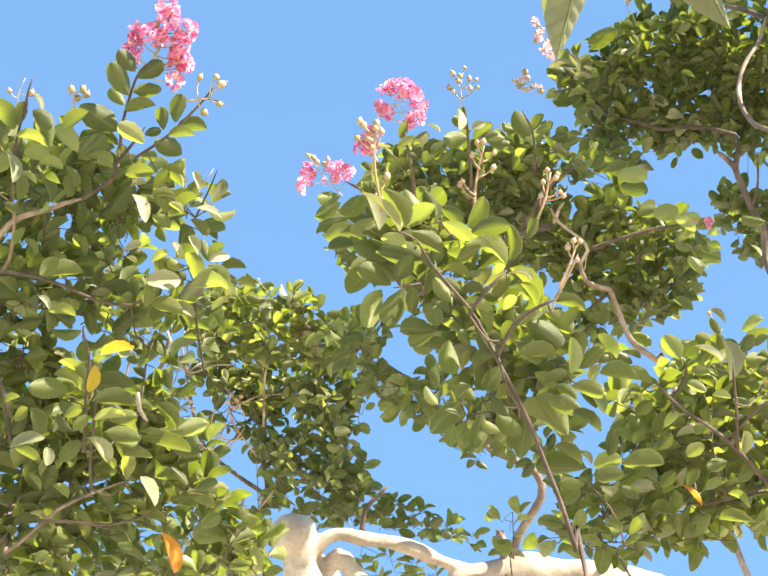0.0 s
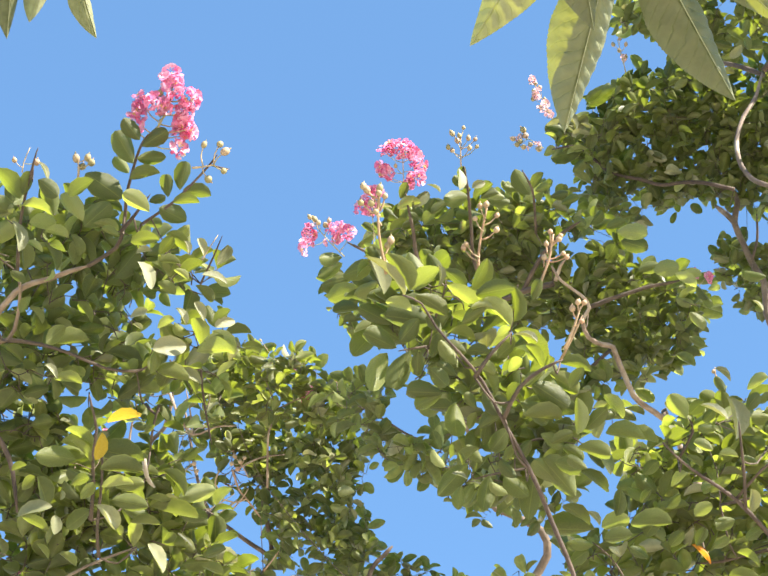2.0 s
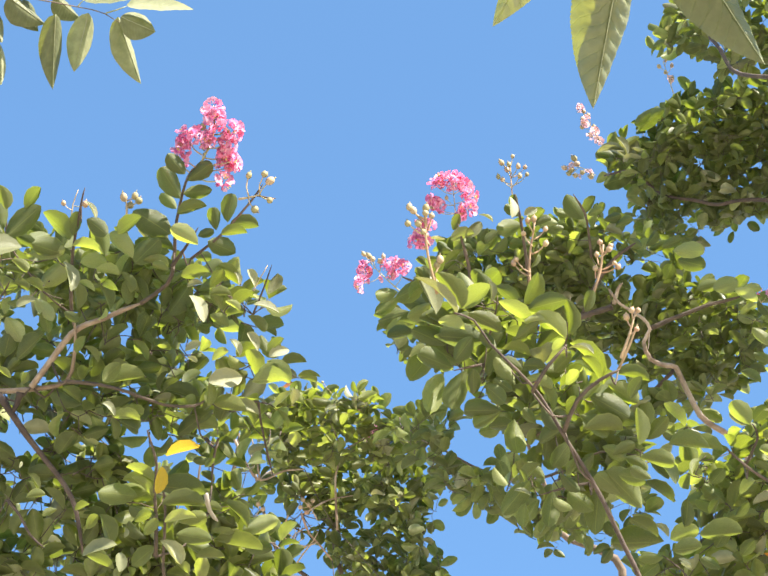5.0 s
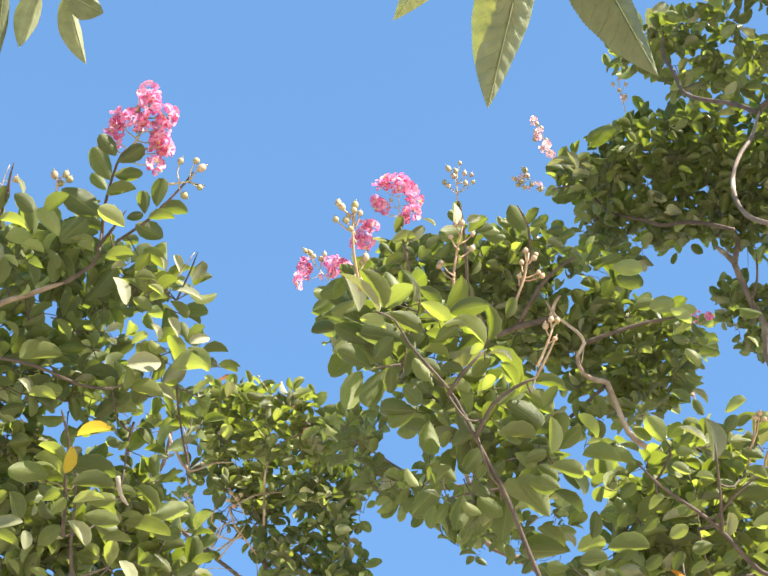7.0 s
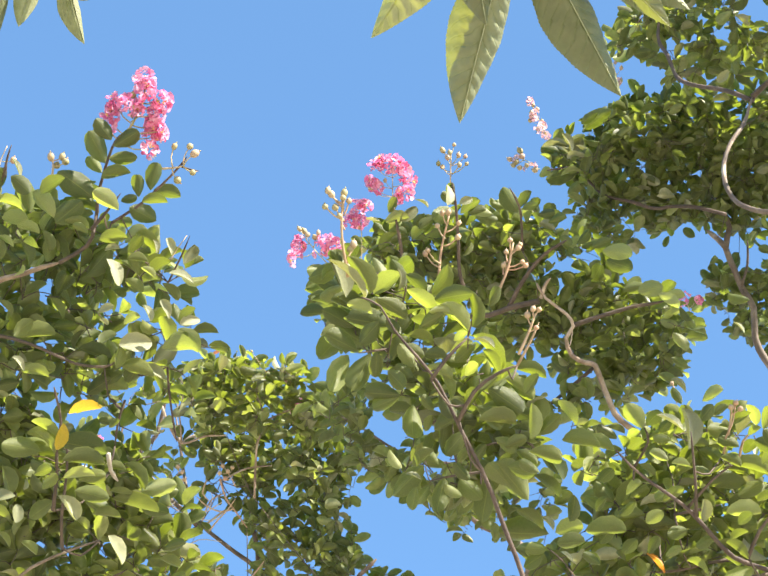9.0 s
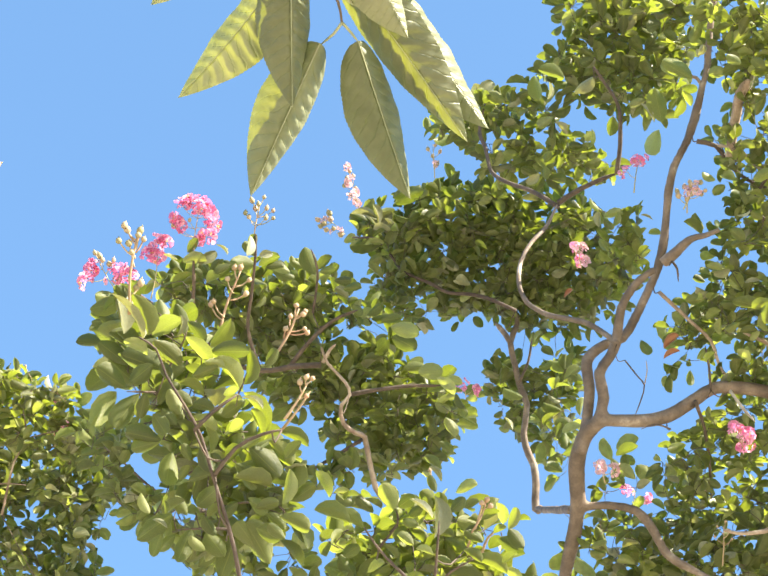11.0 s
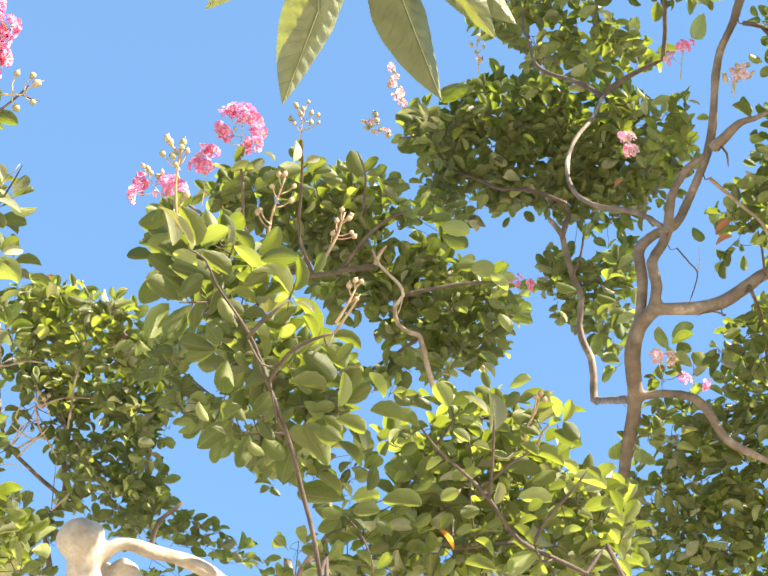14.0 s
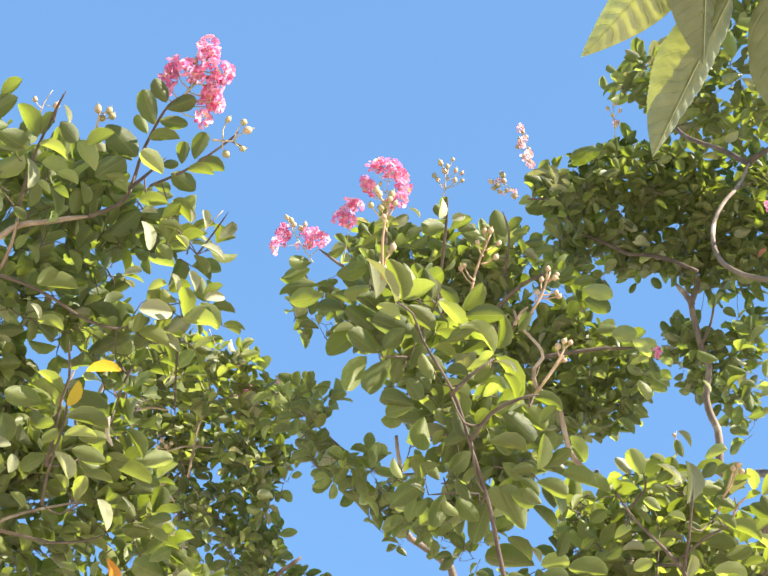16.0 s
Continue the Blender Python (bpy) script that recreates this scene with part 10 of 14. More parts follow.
bush.leaf((0.500, 1.501, 2.727), (0.027, -0.004, -0.014), (-0.20, 0.44, 0.87), 0.030)
bush.leaf((0.467, 1.496, 2.687), (0.045, 0.001, -0.005), (0.60, 0.07, 0.80), 0.046, SUNNY)
bush.leaf((0.452, 1.490, 2.694), (0.026, -0.002, -0.013), (0.64, 0.31, 0.70), 0.029, SUNNY)
bush.leaf((0.444, 1.538, 2.685), (0.045, -0.003, -0.011), (0.58, 0.15, 0.80), 0.047, SUNNY)
bush.leaf((0.477, 1.531, 2.665), (0.029, -0.011, 0.013), (0.65, 0.31, 0.70), 0.034, SUNNY)
bush.leaf((0.535, 1.522, 2.678), (-0.019, -0.015, 0.020), (0.62, 0.16, 0.77), 0.031, SUNNY)
bush.leaf((0.523, 1.501, 2.662), (0.045, -0.003, -0.006), (0.80, 0.27, 0.54), 0.045, SUNNY)
bush.leaf((0.547, 1.542, 2.671), (0.026, -0.009, -0.001), (0.56, -0.81, 0.15), 0.027, SUNLIT_PALE)
bush.leaf((0.569, 1.502, 2.649), (0.020, 0.007, -0.030), (0.59, 0.26, 0.76), 0.037, SUNNY)
bush.leaf((0.543, 1.535, 2.636), (0.033, -0.025, 0.004), (0.64, 0.13, 0.76), 0.041, SUNNY)
bush.leaf((0.459, 1.527, 2.641), (0.043, 0.003, -0.005), (0.64, 0.42, 0.64), 0.044, SUNNY)
bush.leaf((0.471, 1.528, 2.622), (0.016, -0.015, 0.008), (0.18, 0.73, 0.66), 0.024)
bush.leaf((0.438, 1.543, 2.677), (0.015, 0.007, -0.013), (0.46, 0.42, 0.78), 0.022, SUNNY)
bush.leaf((0.435, 1.559, 2.644), (-0.000, -0.017, 0.025), (0.10, -0.88, 0.46), 0.030, SUNLIT_PALE)
bush.leaf((0.400, 1.544, 2.681), (-0.026, 0.004, -0.011), (-0.25, 0.76, 0.60), 0.028)
bush.leaf((0.388, 1.547, 2.667), (0.025, -0.012, 0.014), (0.50, 0.28, 0.82), 0.031, SUNNY)
bush.leaf((0.376, 1.614, 2.634), (0.011, -0.016, 0.017), (-0.01, 0.73, 0.68), 0.025)
bush.leaf((0.310, 1.592, 2.604), (-0.021, -0.002, 0.016), (0.16, 0.82, 0.54), 0.026)
bush.leaf((0.319, 1.638, 2.664), (0.021, -0.017, 0.024), (0.17, 0.79, 0.58), 0.036)
bush.leaf((0.410, 1.561, 2.591), (0.032, -0.001, -0.011), (0.57, 0.13, 0.81), 0.034, SUNNY)
bush.leaf((0.460, 1.589, 2.616), (0.027, 0.002, -0.010), (0.66, 0.11, 0.74), 0.029, SUNNY)
bush.leaf((0.478, 1.535, 2.577), (-0.026, -0.007, 0.019), (0.42, 0.14, 0.89), 0.033, SUNNY)
bush.leaf((0.495, 1.571, 2.589), (-0.041, 0.014, -0.027), (0.71, 0.00, 0.70), 0.050, SUNNY)
bush.leaf((0.449, 1.619, 2.588), (-0.040, 0.003, 0.005), (0.53, 0.26, 0.81), 0.040, SUNNY)
bush.leaf((0.389, 1.580, 2.572), (-0.017, 0.015, -0.014), (0.33, 0.50, 0.80), 0.027, SUNNY)
bush.leaf((0.531, 1.546, 2.593), (0.013, -0.006, 0.008), (0.64, 0.18, 0.74), 0.016, SUNNY)
bush.leaf((0.576, 1.515, 2.559), (0.021, 0.011, -0.017), (0.58, 0.29, 0.76), 0.029, SUNNY)
bush.leaf((0.402, 1.550, 2.733), (-0.023, 0.001, 0.013), (0.11, 0.65, 0.75), 0.026)
bush.leaf((0.414, 1.488, 2.677), (-0.021, 0.001, 0.009), (0.60, 0.16, 0.78), 0.023, SUNNY)
bush.leaf((0.372, 1.497, 2.669), (-0.017, -0.008, 0.014), (0.48, 0.16, 0.86), 0.024, SUNNY)
bush.leaf((0.458, 1.511, 2.730), (0.021, -0.008, 0.009), (0.45, 0.06, 0.89), 0.024, SUNNY)
bush.leaf((0.451, 1.539, 2.702), (-0.022, -0.000, 0.012), (0.22, 0.69, 0.69), 0.025)
bush.leaf((0.477, 1.529, 2.692), (-0.022, 0.001, 0.009), (0.37, 0.61, 0.70), 0.024)
bush.leaf((0.497, 1.525, 2.654), (0.022, -0.015, 0.004), (0.64, 0.01, 0.77), 0.027, SUNNY)
bush.leaf((0.509, 1.527, 2.628), (-0.017, 0.010, -0.011), (0.50, 0.47, 0.72), 0.022, SUNNY)
bush.leaf((0.550, 1.518, 2.613), (-0.019, -0.003, 0.010), (0.61, 0.29, 0.74), 0.022, SUNNY)
bush.leaf((0.349, 1.579, 2.699), (0.019, -0.016, 0.007), (-0.10, 0.70, 0.70), 0.026)
bush.leaf((0.336, 1.571, 2.662), (0.020, -0.008, 0.012), (0.04, 0.98, 0.20), 0.025)
bush.leaf((0.361, 1.535, 2.627), (0.020, -0.009, 0.011), (0.49, 0.27, 0.83), 0.025, SUNNY)
bush.leaf((0.421, 1.584, 2.652), (-0.024, 0.006, -0.007), (0.04, 0.90, 0.43), 0.026)
bush.leaf((0.445, 1.549, 2.619), (-0.022, 0.013, -0.009), (0.32, 0.75, 0.58), 0.027)
bush.leaf((0.515, 1.533, 2.597), (0.024, -0.007, 0.010), (0.40, 0.46, 0.79), 0.026)
bush.leaf((0.471, 1.578, 2.633), (0.021, -0.007, 0.013), (0.50, 0.19, 0.85), 0.026, SUNNY)
bush.leaf((0.314, 1.563, 2.706), (0.017, -0.013, 0.013), (0.10, 0.60, 0.79), 0.025)
bush.leaf((0.481, 1.502, 2.719), (-0.026, -0.004, 0.016), (0.21, 0.62, 0.76), 0.031)
bush.leaf((0.403, 1.507, 2.765), (-0.013, 0.017, -0.009), (0.55, 0.50, 0.67), 0.023)
bush.leaf((0.486, 1.471, 2.713), (0.015, -0.015, 0.007), (0.39, 0.22, 0.90), 0.023, SUNNY)
bush.leaf((0.324, 1.578, 2.695), (-0.013, 0.013, -0.012), (-0.32, 0.76, 0.57), 0.022)
bush.leaf((0.363, 1.614, 2.656), (-0.016, 0.016, -0.011), (0.20, 0.78, 0.60), 0.025)
bush.leaf((0.393, 1.600, 2.622), (0.020, -0.009, 0.008), (0.14, 0.84, 0.53), 0.024)
bush.leaf((0.553, 1.486, 2.651), (-0.015, -0.011, 0.016), (0.53, 0.20, 0.83), 0.024, SUNNY)
bush.leaf((0.499, 1.480, 2.676), (0.013, -0.013, 0.011), (0.08, 0.61, 0.79), 0.022)
bush.close(300)


# ---- the large forked tree on the right ----
forked = Tree((1.25, 2.75, 0), "large forked crape myrtle tree with smooth mottled bark", seed=67, size=0.060)
wood = []
wood.append((((1.250, 2.750, 0.000), (1.050, 2.750, 1.400), (1.015, 2.936, 3.407), (1.008, 2.820, 3.528), (1.004, 2.729, 3.600), (1.003, 2.649, 3.652), (0.988, 2.579, 3.694), (0.968, 2.517, 3.725), (0.966, 2.449, 3.755), (0.980, 2.394, 3.761)), 0.0240, 0.0172))
wood.append((((0.962, 2.463, 3.723), (0.967, 2.423, 3.790), (0.966, 2.391, 3.849), (0.954, 2.373, 3.896), (0.962, 2.364, 3.925), (0.992, 2.349, 3.951), (1.032, 2.336, 3.972), (1.053, 2.310, 4.012), (1.073, 2.273, 4.061), (1.091, 2.234, 4.111), (1.096, 2.194, 4.165), (1.093, 2.159, 4.217), (1.092, 2.130, 4.262), (1.096, 2.090, 4.312), (1.116, 2.048, 4.357), (1.126, 2.009, 4.402), (1.130, 1.962, 4.454), (1.133, 1.923, 4.498), (1.126, 1.869, 4.556), (1.119, 1.813, 4.612)), 0.0141, 0.0094))
wood.append((((0.980, 2.394, 3.761), (0.987, 2.363, 3.807), (0.971, 2.341, 3.852), (0.990, 2.316, 3.884), (1.000, 2.294, 3.917), (0.999, 2.267, 3.958), (1.006, 2.240, 3.995), (1.031, 2.206, 4.030), (1.062, 2.184, 4.053)), 0.0140, 0.0099))
wood.append((((0.986, 2.389, 3.765), (1.035, 2.393, 3.777), (1.087, 2.395, 3.790), (1.140, 2.389, 3.810), (1.201, 2.362, 3.847), (1.246, 2.345, 3.879), (1.323, 2.335, 3.886), (1.413, 2.330, 3.879), (1.491, 2.327, 3.873), (1.612, 2.311, 3.851)), 0.0161, 0.0126))
wood.append((((1.074, 2.170, 4.060), (1.096, 2.140, 4.070), (1.119, 2.106, 4.083), (1.146, 2.086, 4.081), (1.173, 2.062, 4.083)), 0.0132, 0.0066))
wood.append((((1.001, 2.594, 3.680), (1.053, 2.571, 3.679), (1.113, 2.555, 3.665), (1.152, 2.563, 3.629), (1.186, 2.580, 3.584), (1.228, 2.579, 3.557), (1.285, 2.572, 3.526)), 0.0111, 0.0099))
forked.grown(wood, "trunk", BARK, "smooth mottled grey-brown trunk forking into bent stems", 0.006, ())
forked.limb(((0.996, 2.285, 3.899), (0.986, 2.320, 3.955), (0.957, 2.356, 4.017), (0.916, 2.405, 4.069), (0.884, 2.451, 4.121), (0.854, 2.484, 4.184), (0.841, 2.496, 4.261), (0.849, 2.499, 4.339), (0.876, 2.499, 4.413), (0.917, 2.499, 4.483), (0.947, 2.485, 4.567)), 0.0070, 0.0049, label="winding tan branch")
forked.limb(((0.947, 2.485, 4.567), (0.978, 2.454, 4.583), (1.021, 2.421, 4.597), (1.071, 2.387, 4.608)), 0.0076, 0.0051, mat=TWIG)
forked.limb(((0.949, 2.492, 4.560), (0.896, 2.529, 4.644), (0.829, 2.574, 4.723), (0.804, 2.610, 4.797), (0.789, 2.614, 4.895), (0.776, 2.629, 4.982), (0.786, 2.612, 5.089)), 0.0064, 0.0045, mat=TWIG)
forked.limb(((1.076, 2.386, 4.608), (1.068, 2.326, 4.657), (1.048, 2.261, 4.711), (1.009, 2.226, 4.747), (0.977, 2.211, 4.767)), 0.0064, 0.0038, mat=TWIG)
forked.limb(((0.960, 2.196, 4.782), (1.006, 2.223, 4.750)), 0.0038, 0.0038, mat=TWIG)
forked.limb(((1.213, 3.549, 4.415), (1.201, 3.569, 4.425), (1.194, 3.539, 4.494), (1.185, 3.519, 4.550), (1.170, 3.517, 4.587), (1.150, 3.497, 4.646), (1.147, 3.451, 4.727), (1.120, 3.430, 4.785), (1.099, 3.407, 4.843), (1.075, 3.375, 4.910), (1.089, 3.341, 4.966), (1.079, 3.326, 5.009)), 0.0120, 0.0090, label="grey crooked branch")
forked.limb(((0.988, 2.618, 3.688), (1.107, 3.084, 4.048), (1.199, 3.553, 4.416)), 0.0100, 0.0100)
forked.limb(((1.062, 3.331, 4.866), (1.041, 3.332, 4.908), (1.015, 3.335, 4.947)), 0.0092, 0.0076)
forked.limb(((1.049, 3.224, 4.904), (0.967, 3.241, 4.949), (0.910, 3.266, 4.979), (0.854, 3.297, 5.001), (0.793, 3.309, 5.041), (0.733, 3.326, 5.076), (0.684, 3.328, 5.121), (0.652, 3.321, 5.171), (0.607, 3.324, 5.212), (0.540, 3.355, 5.231)), 0.0060, 0.0045, mat=STEM)
forked.limb(((1.100, 3.366, 4.745), (1.114, 3.319, 4.789), (1.113, 3.266, 4.843)), 0.0045, 0.0030, mat=TWIG)
forked.limb(((1.131, 2.029, 4.338), (1.173, 2.023, 4.327), (1.202, 2.038, 4.304), (1.237, 2.052, 4.279), (1.294, 2.054, 4.252), (1.335, 2.043, 4.242)), 0.0057, 0.0034, mat=TWIG)
forked.limb(((1.212, 2.043, 4.296), (1.198, 1.988, 4.310), (1.185, 1.922, 4.330), (1.175, 1.875, 4.335), (1.176, 1.833, 4.331)), 0.0103, 0.0126, mat=LIGHT, label="broken pale branch stub")
forked.limb(((1.173, 2.023, 4.327), (1.220, 2.000, 4.303), (1.253, 2.007, 4.262), (1.290, 1.992, 4.235)), 0.0034, 0.0023, mat=LIGHT)
forked.limb(((1.138, 1.976, 4.476), (1.120, 1.964, 4.491), (1.087, 1.969, 4.498)), 0.0047, 0.0035, mat=LIGHT)
forked.limb(((1.087, 2.147, 4.047), (1.101, 2.155, 4.034), (1.108, 2.174, 4.014)), 0.0033, 0.0016, mat=TWIG)
forked.limb(((1.024, 2.317, 3.885), (1.055, 2.328, 3.854), (1.071, 2.332, 3.835), (1.068, 2.351, 3.808), (1.060, 2.374, 3.780)), 0.0017, 0.0013, mat=TWIG)
forked.limb(((1.074, 2.338, 3.842), (1.074, 2.316, 3.865), (1.068, 2.302, 3.881)), 0.0011, 0.0009, mat=DRY)
forked.limb(((1.091, 2.243, 4.044), (1.172, 2.273, 3.999), (1.226, 2.295, 3.972), (1.258, 2.333, 3.938), (1.295, 2.360, 3.911)), 0.0045, 0.0033, mat=LIGHT)
forked.limb(((1.220, 2.317, 3.841), (1.215, 2.300, 3.898), (1.208, 2.290, 3.948)), 0.0033, 0.0022, mat=TWIG)
forked.limb(((1.192, 2.344, 3.827), (1.238, 2.411, 3.810), (1.276, 2.490, 3.781), (1.311, 2.578, 3.742)), 0.0044, 0.0027, mat=TWIG)
forked.limb(((1.257, 2.302, 3.837), (1.285, 2.301, 3.785), (1.299, 2.292, 3.749)), 0.0038, 0.0022, mat=PALE)
forked.limb(((1.137, 2.367, 3.752), (1.105, 2.371, 3.763), (1.077, 2.389, 3.757)), 0.0022, 0.0011, mat=TWIG)
panicle(forked, (0.586, 3.453, 5.434), (0.513, 3.362, 5.551), ((0.516, 3.370, 5.523, 0.0198, 5), (0.538, 3.390, 5.488, 0.0198, 5), (0.502, 3.347, 5.555, 0.0149, 4), (0.557, 3.429, 5.487, 0.0165, 4)), ((0.511, 3.349, 5.547), (0.508, 3.382, 5.546), (0.525, 3.358, 5.536), (0.543, 3.399, 5.524), (0.529, 3.408, 5.493), (0.503, 3.389, 5.515)), bloom=0.028, bud=0.017, faded=True)
panicle(forked, (0.537, 3.499, 5.392), (0.455, 3.474, 5.436), ((0.455, 3.469, 5.418, 0.0198, 4), (0.502, 3.489, 5.390, 0.0198, 4)), ((0.448, 3.489, 5.401), (0.470, 3.466, 5.448), (0.477, 3.475, 5.430), (0.458, 3.482, 5.409), (0.520, 3.496, 5.386), (0.493, 3.493, 5.405), (0.435, 3.481, 5.421), (0.469, 3.494, 5.394)), bloom=0.022, faded=True, bud=0.019, name="bud_spray", label="spray of pale pinkish buds")
panicle(forked, (0.714, 2.924, 5.093), (0.691, 2.860, 5.169), ((0.706, 2.891, 5.119, 0.0146, 2),), ((0.678, 2.868, 5.153), (0.699, 2.862, 5.170), (0.716, 2.871, 5.156), (0.698, 2.890, 5.151), (0.715, 2.897, 5.129)), bud=0.012, bloom=0.02, faded=True)
panicle(forked, (0.703, 3.413, 5.456), (0.695, 3.364, 5.512), ((0.700, 3.387, 5.502, 0.0198, 4),), ((0.700, 3.362, 5.506),), bloom=0.026, faded=True)
panicle(forked, (0.962, 3.480, 4.722), (0.945, 3.443, 4.767), ((0.940, 3.456, 4.768, 0.0214, 6), (0.973, 3.460, 4.757, 0.0183, 4)), (), bloom=0.03)
panicle(forked, (1.038, 2.202, 4.322), (1.036, 2.148, 4.383), ((1.039, 2.154, 4.382, 0.0183, 5), (1.012, 2.171, 4.359, 0.0114, 3)), (), bloom=0.028)
panicle(forked, (0.972, 2.409, 4.254), (0.958, 2.376, 4.293), ((0.962, 2.389, 4.299, 0.0165, 4), (0.977, 2.401, 4.280, 0.0118, 3)), (), bloom=0.026, faded=True)
panicle(forked, (1.303, 2.391, 3.753), (1.302, 2.362, 3.786), ((1.294, 2.369, 3.790, 0.0151, 6), (1.314, 2.366, 3.778, 0.0151, 6), (1.324, 2.381, 3.764, 0.0108, 3)), (), bloom=0.028)
panicle(forked, (1.343, 3.120, 4.140), (1.338, 3.099, 4.165), ((1.317, 3.098, 4.169, 0.0160, 4), (1.364, 3.097, 4.157, 0.0160, 5)), (), bloom=0.03)
panicle(forked, (1.107, 2.081, 4.140), (1.102, 2.039, 4.189), (), ((1.078, 2.055, 4.176), (1.092, 2.044, 4.184), (1.102, 2.036, 4.194), (1.118, 2.039, 4.178), (1.130, 2.044, 4.169), (1.112, 2.055, 4.177)), bud=0.011, name="bud_spray", label="spray of pale greenish buds")
panicle(forked, (1.533, 3.054, 4.176), (1.518, 3.048, 4.185), ((1.517, 3.059, 4.180, 0.0134, 4),), (), bloom=0.028)
panicle(forked, (1.306, 2.556, 3.554), (1.294, 2.499, 3.618), (), ((1.280, 2.502, 3.617), (1.298, 2.494, 3.628), (1.277, 2.514, 3.598), (1.309, 2.504, 3.610), (1.317, 2.514, 3.599)), radius=0.0018, bud=0.006, mat=DRY, seeds=True, name="seed_spray", label="bare dry tan flower stalk")
panicle(forked, (1.091, 2.064, 4.130), (1.104, 2.027, 4.167), ((1.087, 2.045, 4.165, 0.0130, 3), (1.114, 2.025, 4.168, 0.0130, 3)), ((1.075, 2.047, 4.152), (1.098, 2.025, 4.171), (1.120, 2.021, 4.181), (1.129, 2.022, 4.157), (1.096, 2.049, 4.148)), bloom=0.022, bud=0.011, faded=True)
panicle(forked, (1.266, 2.303, 3.686), (1.260, 2.282, 3.709), ((1.251, 2.280, 3.702, 0.0147, 6), (1.277, 2.290, 3.703, 0.0126, 5), (1.275, 2.310, 3.687, 0.0084, 3)), (), bloom=0.03)
panicle(forked, (1.027, 2.498, 3.679), (1.017, 2.478, 3.703), ((1.010, 2.474, 3.705, 0.0130, 4), (1.037, 2.474, 3.697, 0.0108, 3)), (), bloom=0.024, faded=True)
panicle(forked, (1.007, 2.534, 4.387), (0.991, 2.500, 4.428), ((0.984, 2.497, 4.423, 0.0124, 4), (1.008, 2.515, 4.402, 0.0124, 4)), (), bloom=0.026)
panicle(forked, (1.253, 3.089, 4.193), (1.234, 3.066, 4.222), ((1.232, 3.065, 4.204, 0.0187, 4), (1.280, 3.062, 4.211, 0.0134, 3)), (), bloom=0.026, faded=True)
forked.leaf((1.100, 2.272, 3.897), (0.019, -0.015, 0.013), (0, -0.5, 0.7), 0.045, RED)
forked.leaf((0.990, 2.598, 4.342), (0.021, -0.017, 0.015), (0, -0.5, 0.7), 0.03, RED)
forked.leaf((1.101, 2.282, 3.876), (0.018, -0.016, 0.012), (0, -0.5, 0.7), 0.04, RED)
for p in (
        (0.702, 3.154, 5.247, 0.031, 1.48), (0.773, 3.148, 5.268, 0.031, 1.67), (0.837, 3.147, 5.269, 0.033, 1.55), (0.888, 3.121, 5.264, 0.03, 1.45), (0.941, 3.09, 5.234, 0.036, 1.65),
        (1.005, 3.085, 5.26, 0.041, 1.46), (1.13, 3.069, 5.257, 0.035, 1.73), (0.686, 3.19, 5.196, 0.037, 1.41), (0.753, 3.187, 5.215, 0.041, 1.68), (0.8, 3.164, 5.199, 0.042, 1.55),
        (0.874, 3.146, 5.195, 0.032, 1.78), (0.925, 3.152, 5.227, 0.037, 1.39), (0.99, 3.117, 5.226, 0.038, 1.76), (1.032, 3.105, 5.212, 0.041, 1.56), (1.153, 3.051, 5.197, 0.032, 1.65),
        (1.212, 3.056, 5.191, 0.037, 1.38), (0.678, 3.229, 5.158, 0.04, 1.4), (0.718, 3.207, 5.163, 0.043, 1.77), (0.793, 3.224, 5.196, 0.035, 1.6)):
    forked.clump(*p)
for p in (
        (0.843, 3.21, 5.176, 0.036, 1.57), (0.893, 3.176, 5.158, 0.04, 1.74), (0.954, 3.191, 5.187, 0.041, 1.65), (1.024, 3.166, 5.182, 0.033, 1.64), (1.086, 3.158, 5.198, 0.045, 1.47),
        (1.13, 3.12, 5.189, 0.043, 1.52), (1.184, 3.085, 5.159, 0.032, 1.78), (1.233, 3.079, 5.179, 0.044, 1.49), (0.649, 3.282, 5.129, 0.039, 1.66), (0.699, 3.269, 5.141, 0.031, 1.37),
        (0.786, 3.273, 5.167, 0.035, 1.69), (0.835, 3.244, 5.147, 0.043, 1.51), (0.892, 3.223, 5.14, 0.037, 1.7), (0.948, 3.23, 5.17, 0.044, 1.48), (1.001, 3.193, 5.142, 0.034, 1.45),
        (1.045, 3.185, 5.135, 0.033, 1.65), (1.101, 3.158, 5.126, 0.043, 1.74), (1.163, 3.158, 5.13, 0.031, 1.49), (1.218, 3.139, 5.154, 0.039, 1.81)):
    forked.clump(*p)
